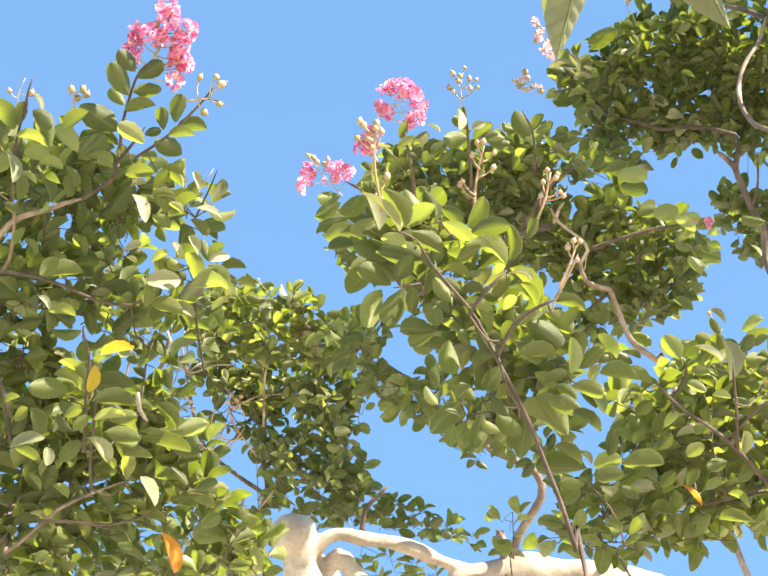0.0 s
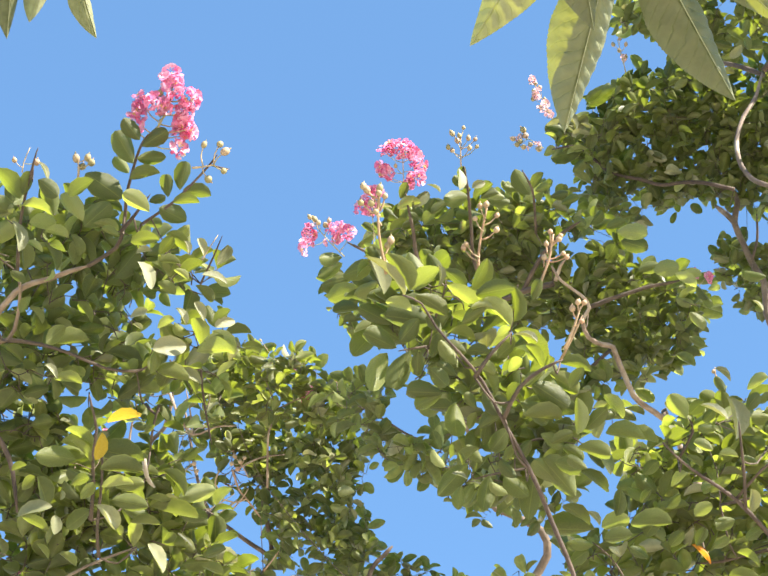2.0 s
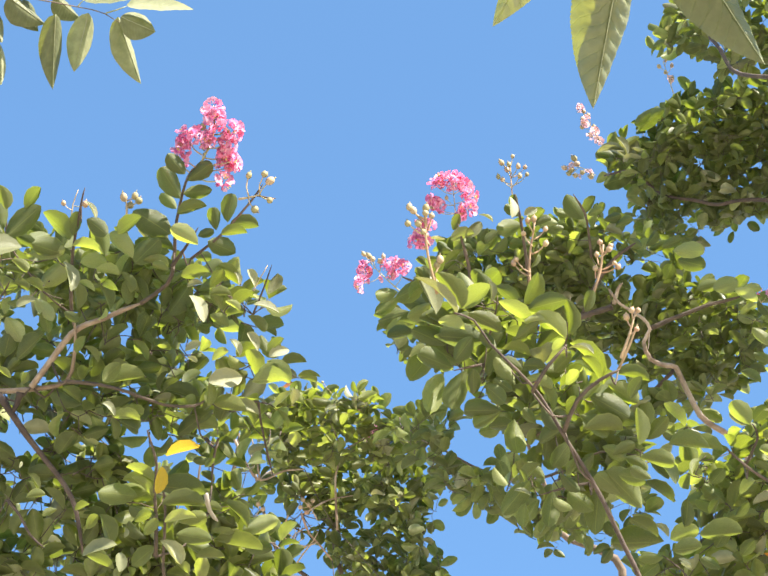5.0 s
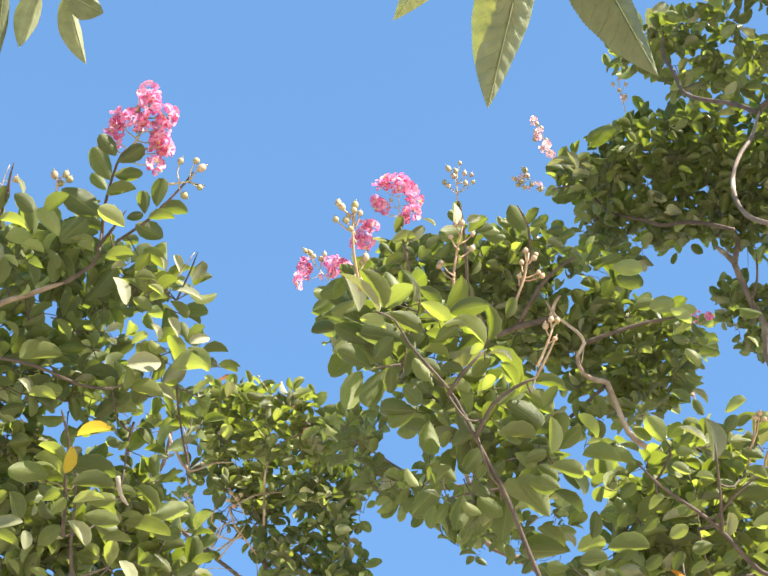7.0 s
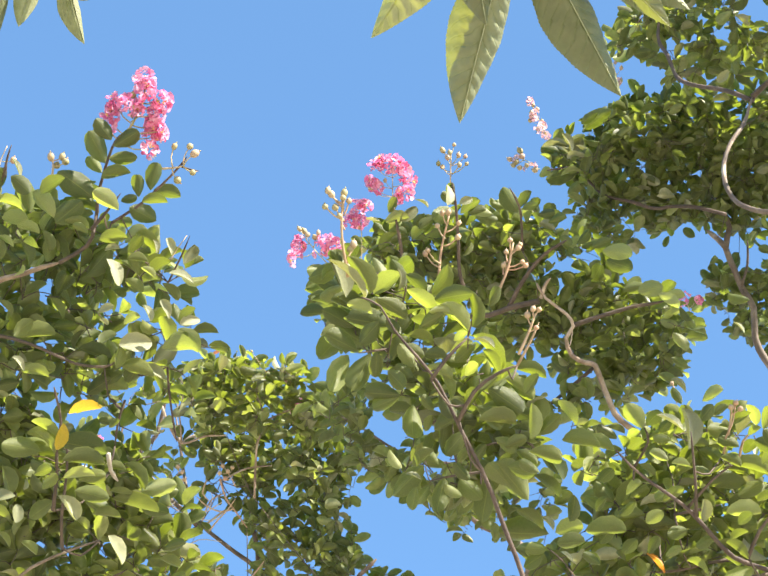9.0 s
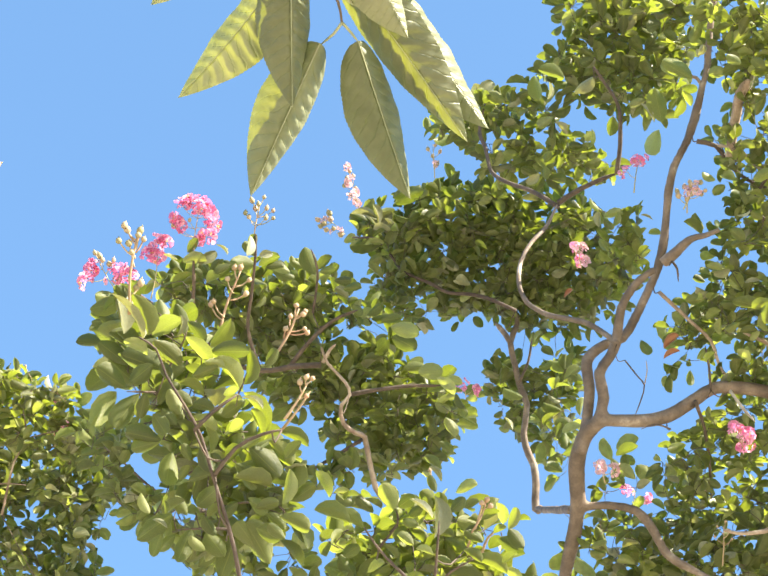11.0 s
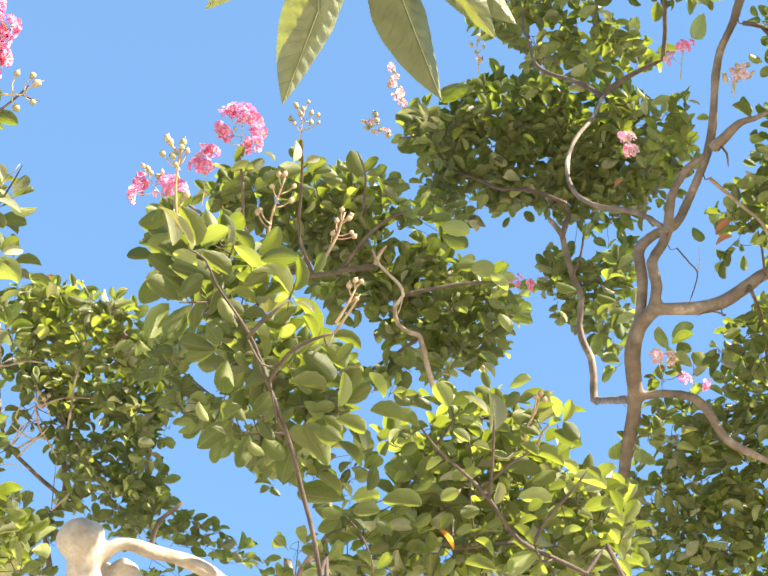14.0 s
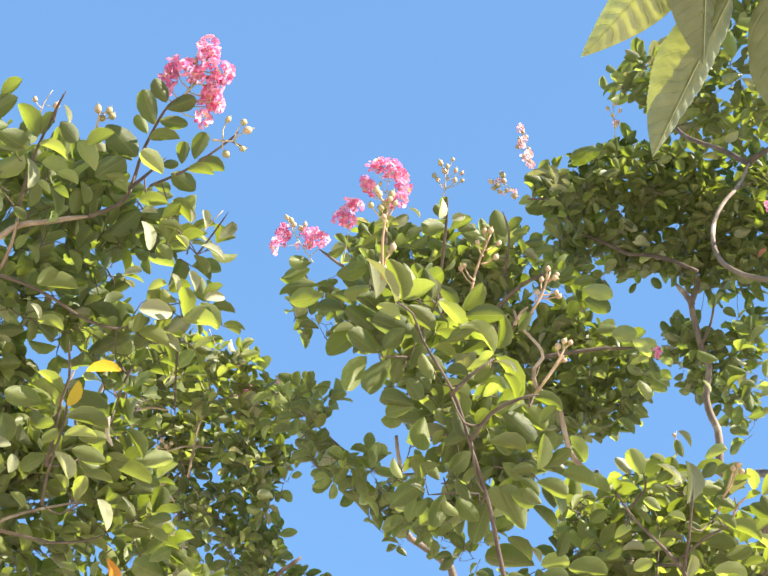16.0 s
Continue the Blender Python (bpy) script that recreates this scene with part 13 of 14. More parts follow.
forked.leaf((0.730, 3.536, 5.090), (-0.008, 0.033, -0.037), (0.02, 0.67, 0.75), 0.051)
forked.leaf((1.064, 3.547, 5.003), (0.025, -0.031, 0.011), (0.26, 0.82, 0.51), 0.041)
forked.leaf((0.721, 3.038, 5.451), (-0.026, -0.027, 0.034), (-0.12, 0.66, 0.74), 0.051)
forked.leaf((0.756, 2.981, 5.418), (-0.052, 0.018, -0.007), (-0.02, 0.56, 0.83), 0.055)
forked.leaf((0.815, 3.093, 5.521), (-0.075, 0.032, -0.010), (0.05, 0.76, 0.65), 0.082)
forked.leaf((0.690, 3.164, 5.297), (-0.053, 0.033, -0.014), (0.10, 0.43, 0.90), 0.064)
forked.leaf((0.745, 3.202, 5.354), (-0.083, 0.064, -0.013), (-0.18, 0.59, 0.79), 0.106)
forked.leaf((0.849, 3.162, 5.437), (-0.016, 0.035, -0.026), (-0.07, 0.61, 0.79), 0.047)
forked.leaf((0.932, 3.162, 5.437), (-0.022, 0.042, -0.033), (0.06, 0.74, 0.67), 0.058)
forked.leaf((0.617, 3.267, 5.189), (-0.056, -0.046, 0.039), (0.71, -0.70, -0.10), 0.083, SUNLIT_PALE)
forked.leaf((0.620, 3.371, 5.313), (-0.097, -0.017, 0.027), (-0.15, 0.57, 0.81), 0.102)
forked.leaf((0.648, 3.445, 5.326), (-0.092, 0.004, -0.008), (-0.22, 0.67, 0.71), 0.092)
forked.leaf((0.608, 3.258, 5.207), (-0.029, -0.037, 0.050), (0.65, -0.72, 0.25), 0.069, SUNLIT_PALE)
forked.leaf((0.681, 3.430, 5.355), (-0.047, -0.036, 0.058), (0.02, 0.63, 0.78), 0.083)
forked.leaf((0.671, 3.458, 5.322), (-0.061, 0.025, -0.014), (-0.01, 0.51, 0.86), 0.067)
forked.leaf((0.669, 3.269, 5.170), (-0.030, -0.058, 0.041), (0.54, -0.78, 0.32), 0.077, SUNLIT_PALE)
forked.leaf((0.797, 2.151, 4.532), (-0.032, -0.049, 0.032), (-0.08, 0.65, 0.75), 0.067)
forked.leaf((0.769, 2.012, 4.356), (0.008, -0.032, 0.024), (0.55, -0.79, 0.27), 0.041, SUNLIT_PALE)
forked.leaf((0.815, 2.017, 4.456), (-0.060, 0.000, 0.022), (0.42, 0.17, 0.89), 0.064, SUNNY)
forked.leaf((0.841, 2.031, 4.426), (0.032, -0.048, 0.008), (0.63, -0.74, 0.23), 0.058, SUNLIT_PALE)
forked.leaf((0.811, 2.177, 4.336), (0.007, -0.025, 0.015), (0.60, -0.03, 0.80), 0.030, SUNNY)
forked.leaf((0.788, 2.148, 4.258), (-0.019, 0.025, -0.021), (0.51, -0.86, 0.11), 0.038, SUNLIT_PALE)
forked.leaf((0.819, 2.196, 4.297), (-0.009, -0.021, 0.022), (0.52, 0.09, 0.85), 0.032, SUNNY)
forked.leaf((1.038, 2.003, 4.346), (-0.029, -0.048, 0.060), (0.17, 0.30, 0.94), 0.082)
forked.leaf((1.026, 2.017, 4.359), (-0.030, -0.026, 0.037), (0.82, -0.57, 0.01), 0.054, SUNLIT_PALE)
forked.leaf((1.051, 1.964, 4.320), (0.006, -0.042, 0.017), (0.65, 0.00, 0.76), 0.045, SUNNY)
forked.leaf((1.084, 2.121, 4.475), (-0.022, 0.057, -0.057), (0.17, 0.64, 0.75), 0.083)
forked.leaf((1.093, 1.931, 4.435), (-0.076, -0.013, 0.021), (0.54, 0.24, 0.81), 0.080, SUNNY)
forked.leaf((0.968, 2.144, 4.173), (0.002, 0.029, -0.031), (0.50, -0.01, 0.86), 0.042, SUNNY)
forked.leaf((1.027, 2.207, 4.218), (0.021, 0.024, -0.022), (0.60, -0.03, 0.80), 0.039, SUNNY)
forked.leaf((1.046, 2.132, 4.155), (-0.025, -0.001, 0.015), (0.55, -0.73, 0.41), 0.029, SUNLIT_PALE)
forked.leaf((1.102, 2.218, 4.212), (-0.032, -0.004, 0.007), (0.59, 0.13, 0.79), 0.033, SUNNY)
forked.leaf((1.162, 2.136, 4.142), (-0.043, -0.024, 0.025), (0.60, 0.06, 0.80), 0.055, SUNNY)
forked.leaf((1.211, 2.218, 4.260), (-0.026, -0.023, 0.026), (0.10, 0.74, 0.66), 0.044)
forked.leaf((1.119, 2.653, 3.919), (0.049, -0.030, 0.019), (-0.08, 0.81, 0.58), 0.061)
forked.leaf((1.120, 2.611, 3.874), (0.015, 0.025, -0.027), (0.32, 0.65, 0.69), 0.040)
forked.leaf((1.186, 2.593, 3.798), (-0.047, 0.004, 0.025), (0.05, 0.88, 0.47), 0.053)
forked.leaf((1.207, 2.585, 3.810), (0.046, -0.025, 0.022), (0.25, 0.39, 0.89), 0.056)
forked.leaf((1.239, 2.522, 3.854), (-0.045, 0.023, -0.005), (-0.29, 0.82, 0.49), 0.051)
forked.leaf((1.230, 2.700, 3.877), (0.027, 0.009, -0.038), (-0.04, 0.86, 0.52), 0.048)
forked.leaf((1.132, 2.469, 4.111), (0.024, 0.016, -0.034), (0.11, 0.84, 0.53), 0.045)
forked.leaf((1.196, 2.473, 4.126), (-0.019, -0.030, 0.040), (-0.10, 0.67, 0.73), 0.053)
forked.leaf((1.203, 2.414, 4.010), (-0.020, 0.027, -0.011), (0.06, 0.84, 0.55), 0.036)
forked.leaf((1.232, 2.434, 4.007), (0.005, 0.023, -0.031), (0.22, 0.58, 0.79), 0.039)
forked.leaf((0.845, 2.594, 3.870), (-0.017, -0.012, 0.028), (0.38, -0.83, 0.42), 0.035, SUNLIT_PALE)
forked.leaf((1.364, 2.581, 3.628), (-0.024, 0.038, -0.029), (0.10, 0.51, 0.85), 0.053)
forked.leaf((1.471, 2.532, 3.548), (-0.047, 0.018, 0.033), (0.53, 0.23, 0.81), 0.060, SUNNY)
forked.leaf((1.375, 2.533, 3.581), (0.026, -0.031, 0.044), (0.73, 0.14, 0.67), 0.060, SUNNY)
forked.leaf((1.015, 2.716, 3.618), (-0.025, -0.014, 0.046), (0.49, 0.21, 0.84), 0.054, SUNNY)
forked.leaf((1.104, 2.745, 3.600), (0.013, -0.047, 0.041), (0.70, -0.67, 0.24), 0.063, SUNLIT_PALE)
forked.leaf((1.106, 2.814, 3.660), (-0.051, -0.008, 0.044), (-0.03, 0.72, 0.69), 0.067)
forked.leaf((1.031, 2.730, 3.630), (-0.068, 0.014, -0.000), (0.61, 0.37, 0.70), 0.069, SUNNY)
forked.leaf((1.357, 2.718, 3.602), (-0.046, 0.018, -0.005), (0.59, 0.19, 0.78), 0.050, SUNNY)
forked.leaf((0.949, 2.693, 3.934), (-0.001, 0.041, -0.028), (0.14, 0.76, 0.63), 0.050)
forked.leaf((0.949, 2.665, 3.837), (-0.015, -0.013, 0.016), (0.10, 0.86, 0.50), 0.026)
forked.leaf((0.973, 2.616, 3.907), (0.042, -0.023, 0.020), (0.07, 0.60, 0.80), 0.052)
forked.leaf((0.949, 2.591, 4.098), (-0.032, 0.018, -0.008), (0.40, 0.71, 0.59), 0.037)
forked.leaf((0.899, 2.679, 4.051), (-0.051, -0.006, 0.015), (-0.25, 0.74, 0.63), 0.053)
forked.leaf((1.234, 2.325, 4.064), (-0.033, 0.000, 0.024), (-0.24, 0.65, 0.72), 0.041)
forked.leaf((1.257, 2.342, 4.217), (-0.031, -0.002, 0.007), (0.08, 0.67, 0.74), 0.032)
forked.leaf((1.231, 2.298, 4.134), (-0.028, 0.021, -0.002), (0.04, 0.64, 0.77), 0.036)
forked.leaf((1.253, 2.665, 3.869), (0.030, -0.016, -0.006), (0.32, 0.64, 0.70), 0.035)
forked.leaf((1.220, 2.542, 3.725), (0.029, -0.018, 0.006), (0.27, 0.78, 0.57), 0.035)
forked.leaf((1.476, 2.599, 3.705), (0.038, -0.024, 0.004), (-0.14, 0.84, 0.53), 0.046)
forked.leaf((1.519, 2.582, 3.801), (-0.045, 0.005, 0.010), (0.13, 0.60, 0.79), 0.047)
forked.leaf((1.420, 2.663, 3.827), (-0.041, 0.004, 0.010), (0.20, 0.60, 0.77), 0.042)
forked.leaf((1.085, 2.571, 3.827), (0.041, -0.038, 0.014), (0.18, 0.34, 0.92), 0.058)
forked.leaf((1.126, 2.644, 3.887), (0.034, -0.004, -0.011), (0.27, 0.43, 0.86), 0.036)
forked.leaf((1.088, 2.610, 3.851), (0.031, 0.009, -0.031), (-0.03, 0.80, 0.60), 0.044)
forked.leaf((1.101, 2.644, 3.874), (-0.027, -0.019, 0.047), (0.10, 0.76, 0.64), 0.057)
forked.close(300)


# ---- the sunlit tree at the far right ----
sunlit = Tree((2.3, 3.3, 0), "crape myrtle tree with bright sunlit yellow-green leaves", seed=71, size=0.046)
sunlit.limb(((2.3, 3.3, -0.05), (2.28, 3.3, 0.8), (2.25, 3.2, 2.0)), 0.09, 0.035, "trunk", rough=0.12)
sunlit.limb(((2.250, 3.200, 2.000), (2.100, 2.800, 3.200), (1.638, 2.225, 4.068), (1.532, 2.096, 4.203), (1.441, 1.953, 4.324), (1.363, 1.857, 4.395), (1.283, 1.825, 4.418)), 0.0188, 0.0094)
sunlit.limb(((2.280, 3.250, 1.900), (1.597, 2.365, 3.640), (1.486, 2.412, 3.623), (1.423, 2.422, 3.613), (1.361, 2.447, 3.581), (1.306, 2.454, 3.567), (1.268, 2.444, 3.561)), 0.0111, 0.0067, mat=LIGHT, label="pale side limb")
sunlit.limb(((1.403, 2.385, 3.582), (1.403, 2.347, 3.627), (1.410, 2.317, 3.656), (1.385, 2.305, 3.685), (1.363, 2.299, 3.705)), 0.0043, 0.0027, mat=PALE)
sunlit.limb(((2.280, 3.250, 1.500), (1.627, 2.393, 3.497), (1.533, 2.434, 3.497), (1.482, 2.451, 3.492), (1.434, 2.468, 3.485), (1.395, 2.488, 3.464), (1.335, 2.506, 3.460), (1.292, 2.508, 3.464)), 0.0154, 0.0110, mat=LIGHT, label="thick pale side limb")
sunlit.limb(((1.410, 2.452, 3.460), (1.405, 2.473, 3.423), (1.400, 2.499, 3.379), (1.397, 2.524, 3.334)), 0.0038, 0.0027, mat=PALE)
sunlit.limb(((1.502, 2.053, 4.149), (1.404, 2.036, 4.169), (1.318, 2.064, 4.143), (1.241, 2.044, 4.149)), 0.0080, 0.0046, mat=TWIG)
sunlit.limb(((1.608, 2.199, 4.036), (1.506, 2.216, 4.027), (1.448, 2.277, 3.947), (1.339, 2.261, 3.967), (1.272, 2.241, 3.964)), 0.0093, 0.0035, mat=LIGHT)
sunlit.limb(((1.354, 1.844, 4.375), (1.308, 1.931, 4.293), (1.281, 1.973, 4.231), (1.244, 2.017, 4.169)), 0.0069, 0.0034, mat=TWIG)
# Unseen limbs, added to carry the shading clumps below.
sunlit.limb(((2.25, 3.2, 2.0), (2.4, 2.9, 2.7), (2.5, 2.4, 3.4), (2.4, 1.6, 4.6)), 0.035, 0.01)
sunlit.limb(((2.25, 3.2, 2.0), (2.7, 3.0, 3.4), (2.8, 2.3, 4.9), (2.5, 1.6, 5.9)), 0.035, 0.01)
# Unseen clumps added sunward of the forked and middle crowns to shade them.
shade_crown = random.Random(11)
for k in range(26):
    p = Vector((shade_crown.gauss(1.0, 0.2), shade_crown.gauss(3.3, 0.2), shade_crown.gauss(5.15, 0.2))) + SUN_WAY * shade_crown.uniform(2.4, 3.2)
    sunlit.clump(*p, shade_crown.uniform(0.09, 0.16), 1.3)
for k in range(16):
    p = Vector((shade_crown.gauss(0.42, 0.18), shade_crown.gauss(2.72, 0.12), shade_crown.gauss(4.1, 0.12))) + SUN_WAY * shade_crown.uniform(2.5, 3.2)
    sunlit.clump(*p, shade_crown.uniform(0.08, 0.13), 1.3)
# More unseen clumps, added to throw dappled shade on the forked tree.
side = random.Random(5)
for k in range(22):
    sunlit.clump(2.25 + side.gauss(0, 0.33), 1.55 + side.gauss(0, 0.36), 4.0 + side.gauss(0, 0.5), side.uniform(0.1, 0.2), 1.1)
for p in (
        (1.055, 1.71, 4.449, 0.033, 1.14), (1.132, 1.678, 4.429, 0.038, 0.97), (1.228, 1.641, 4.411, 0.035, 0.96), (1.075, 1.746, 4.439, 0.038, 1.13), (1.133, 1.732, 4.437, 0.037, 0.91),
        (1.164, 1.701, 4.393, 0.031, 0.87), (1.229, 1.696, 4.405, 0.038, 0.97), (1.269, 1.672, 4.398, 0.034, 1.12), (1.309, 1.645, 4.393, 0.035, 0.86), (1.121, 1.756, 4.407, 0.029, 0.99),
        (1.154, 1.742, 4.403, 0.027, 1.06), (1.206, 1.729, 4.389, 0.028, 0.98), (1.27, 1.725, 4.387, 0.04, 0.93), (1.289, 1.683, 4.363, 0.035, 0.98), (1.354, 1.672, 4.372, 0.038, 0.91),
        (1.104, 1.805, 4.39, 0.03, 1.09), (1.148, 1.799, 4.378, 0.038, 1.05), (1.204, 1.765, 4.366, 0.036, 0.86), (1.235, 1.751, 4.349, 0.04, 1.05)):
    sunlit.clump(*p, SUNNY)
for p in (
        (1.296, 1.741, 4.349, 0.028, 1.03), (1.348, 1.734, 4.349, 0.039, 1), (1.126, 1.821, 4.331, 0.034, 0.92), (1.175, 1.804, 4.34, 0.04, 1.05), (1.235, 1.797, 4.345, 0.029, 0.93),
        (1.274, 1.775, 4.334, 0.03, 1.15), (1.313, 1.772, 4.32, 0.032, 1.05), (1.363, 1.755, 4.308, 0.029, 0.96), (1.179, 1.862, 4.318, 0.035, 0.91), (1.224, 1.833, 4.308, 0.031, 1.07),
        (1.267, 1.813, 4.305, 0.031, 0.94), (1.366, 1.784, 4.296, 0.038, 1), (1.197, 1.886, 4.308, 0.028, 0.91), (1.352, 1.832, 4.267, 0.038, 1.1), (1.384, 1.809, 4.267, 0.039, 0.97),
        (1.229, 1.918, 4.264, 0.033, 0.9), (1.272, 1.896, 4.238, 0.029, 1.12), (1.333, 1.889, 4.253, 0.031, 0.94), (1.382, 1.868, 4.24, 0.032, 1.08)):
    sunlit.clump(*p, SUNNY)
for p in (
        (1.174, 1.953, 4.237, 0.033, 1.07), (1.266, 1.932, 4.233, 0.038, 1.15), (1.303, 1.903, 4.2, 0.033, 0.9), (1.362, 1.903, 4.227, 0.029, 0.97), (1.395, 1.859, 4.191, 0.029, 1.01),
        (1.196, 1.976, 4.203, 0.033, 0.96), (1.253, 1.97, 4.21, 0.037, 1.06), (1.289, 1.96, 4.183, 0.04, 1.01), (1.328, 1.923, 4.173, 0.03, 0.89), (1.389, 1.915, 4.157, 0.03, 1.06)):
    sunlit.clump(*p, SUNNY)
for p in (
        (1.158, 1.816, 4.645, 0.029, 0.84), (1.28, 1.783, 4.63, 0.042, 0.78), (1.322, 1.755, 4.618, 0.032, 0.8), (1.16, 1.861, 4.633, 0.037, 0.98), (1.211, 1.853, 4.612, 0.037, 1.03),
        (1.265, 1.821, 4.602, 0.039, 0.99), (1.305, 1.812, 4.588, 0.04, 0.85), (1.365, 1.783, 4.597, 0.029, 0.96), (1.415, 1.76, 4.578, 0.034, 1.02), (1.188, 1.9, 4.597, 0.034, 0.8),
        (1.249, 1.88, 4.577, 0.029, 0.95), (1.301, 1.86, 4.564, 0.04, 1.01), (1.345, 1.84, 4.569, 0.029, 0.82), (1.398, 1.808, 4.565, 0.034, 1.03), (1.164, 1.938, 4.556, 0.038, 0.94),
        (1.224, 1.923, 4.543, 0.035, 0.92), (1.296, 1.896, 4.565, 0.039, 0.98), (1.337, 1.869, 4.533, 0.043, 0.98), (1.393, 1.856, 4.544, 0.037, 0.81)):
    sunlit.clump(*p)
for p in (
        (1.446, 1.842, 4.539, 0.032, 0.83), (1.231, 1.979, 4.535, 0.04, 0.9), (1.271, 1.943, 4.517, 0.043, 0.85), (1.314, 1.933, 4.514, 0.041, 0.82), (1.376, 1.909, 4.488, 0.037, 1.01),
        (1.439, 1.887, 4.502, 0.037, 0.9), (1.273, 2.014, 4.508, 0.04, 0.77), (1.479, 1.936, 4.474, 0.042, 0.98), (1.462, 1.979, 4.443, 0.037, 0.85), (1.233, 2.104, 4.437, 0.039, 0.79),
        (1.331, 2.055, 4.434, 0.037, 0.86), (1.388, 2.051, 4.438, 0.043, 0.9), (1.458, 2.018, 4.432, 0.032, 0.94), (1.491, 1.997, 4.409, 0.034, 0.95), (1.267, 2.117, 4.403, 0.03, 1.01),
        (1.324, 2.105, 4.387, 0.042, 0.95), (1.355, 2.075, 4.389, 0.038, 0.97), (1.426, 2.076, 4.383, 0.038, 1.01), (1.462, 2.034, 4.374, 0.041, 0.8)):
    sunlit.clump(*p)
for p in (
        (1.212, 2.059, 4.236, 0.029, 1.05), (1.241, 2.07, 4.213, 0.035, 0.93), (1.297, 2.043, 4.194, 0.032, 1.12), (1.331, 2.02, 4.183, 0.033, 1.21), (1.389, 1.99, 4.16, 0.028, 1.13),
        (1.442, 1.979, 4.173, 0.035, 1.1), (1.246, 2.112, 4.179, 0.028, 1.16), (1.298, 2.101, 4.173, 0.039, 1.1), (1.329, 2.068, 4.169, 0.034, 1.03), (1.38, 2.052, 4.167, 0.037, 1.2),
        (1.428, 2.044, 4.149, 0.036, 1.15), (1.472, 1.998, 4.134, 0.029, 1.01), (1.259, 2.137, 4.125, 0.036, 1.06), (1.314, 2.123, 4.144, 0.034, 1.19), (1.349, 2.095, 4.11, 0.026, 0.93),
        (1.398, 2.072, 4.093, 0.028, 1.07), (1.453, 2.06, 4.096, 0.028, 1.05), (1.218, 2.201, 4.129, 0.035, 1.13), (1.251, 2.165, 4.086, 0.032, 0.94)):
    sunlit.clump(*p)
for p in (
        (1.347, 2.124, 4.074, 0.026, 1.12), (1.401, 2.136, 4.095, 0.039, 1.18), (1.435, 2.107, 4.089, 0.031, 1.03), (1.499, 2.077, 4.088, 0.034, 1.14), (1.234, 2.207, 4.088, 0.037, 0.95),
        (1.287, 2.188, 4.074, 0.039, 1.07), (1.343, 2.184, 4.065, 0.039, 1.02), (1.377, 2.168, 4.058, 0.038, 1.18), (1.42, 2.129, 4.03, 0.035, 1), (1.462, 2.118, 4.05, 0.033, 1.14),
        (1.215, 2.253, 4.038, 0.029, 1.17), (1.27, 2.236, 4.037, 0.035, 1.14), (1.318, 2.233, 4.038, 0.039, 1.12), (1.372, 2.197, 4.041, 0.035, 1.15), (1.409, 2.158, 4.018, 0.034, 1.1),
        (1.453, 2.159, 4.015, 0.035, 1), (1.492, 2.125, 4, 0.039, 1.02), (1.161, 2.307, 4.01, 0.039, 0.96), (1.213, 2.301, 4.035, 0.036, 0.91)):
    sunlit.clump(*p)
for p in (
        (1.248, 2.276, 4.021, 0.032, 1.09), (1.3, 2.239, 4.003, 0.038, 0.94), (1.339, 2.224, 3.985, 0.034, 1.09), (1.452, 2.209, 3.994, 0.038, 0.94), (1.483, 2.187, 4, 0.036, 1.12),
        (1.196, 2.336, 3.994, 0.038, 1.08), (1.336, 2.283, 3.969, 0.028, 1.09), (1.433, 2.239, 3.963, 0.028, 1.12), (1.489, 2.229, 3.962, 0.038, 1.1), (1.516, 2.206, 3.959, 0.027, 1.14),
        (1.178, 2.373, 3.972, 0.031, 1.16), (1.308, 2.317, 3.931, 0.031, 1.2), (1.35, 2.294, 3.938, 0.029, 1.14), (1.41, 2.273, 3.908, 0.034, 1.02), (1.463, 2.265, 3.915, 0.027, 0.98),
        (1.494, 2.232, 3.896, 0.03, 0.96), (1.285, 2.349, 3.912, 0.038, 1.02), (1.341, 2.346, 3.91, 0.032, 1.14), (1.385, 2.31, 3.897, 0.033, 1.12)):
    sunlit.clump(*p)
for p in (
        (1.442, 2.319, 3.905, 0.036, 1.03), (1.485, 2.269, 3.877, 0.037, 1.07), (1.549, 2.273, 3.883, 0.029, 1.04), (1.35, 2.255, 4.459, 0.03, 1.2), (1.39, 2.227, 4.462, 0.032, 1.18),
        (1.457, 2.205, 4.448, 0.03, 0.93), (1.513, 2.199, 4.452, 0.04, 0.91), (1.549, 2.188, 4.435, 0.035, 1.04), (1.395, 2.284, 4.437, 0.033, 1.17), (1.435, 2.247, 4.419, 0.03, 0.97),
        (1.5, 2.236, 4.43, 0.043, 1.19), (1.55, 2.217, 4.393, 0.033, 1.18), (1.597, 2.206, 4.41, 0.033, 1.09), (1.326, 2.34, 4.419, 0.03, 1.05), (1.356, 2.33, 4.4, 0.029, 1.12),
        (1.423, 2.304, 4.38, 0.035, 1.18), (1.468, 2.271, 4.376, 0.034, 1.02), (1.527, 2.283, 4.393, 0.035, 1.19), (1.59, 2.258, 4.377, 0.03, 1.09)):
    sunlit.clump(*p)
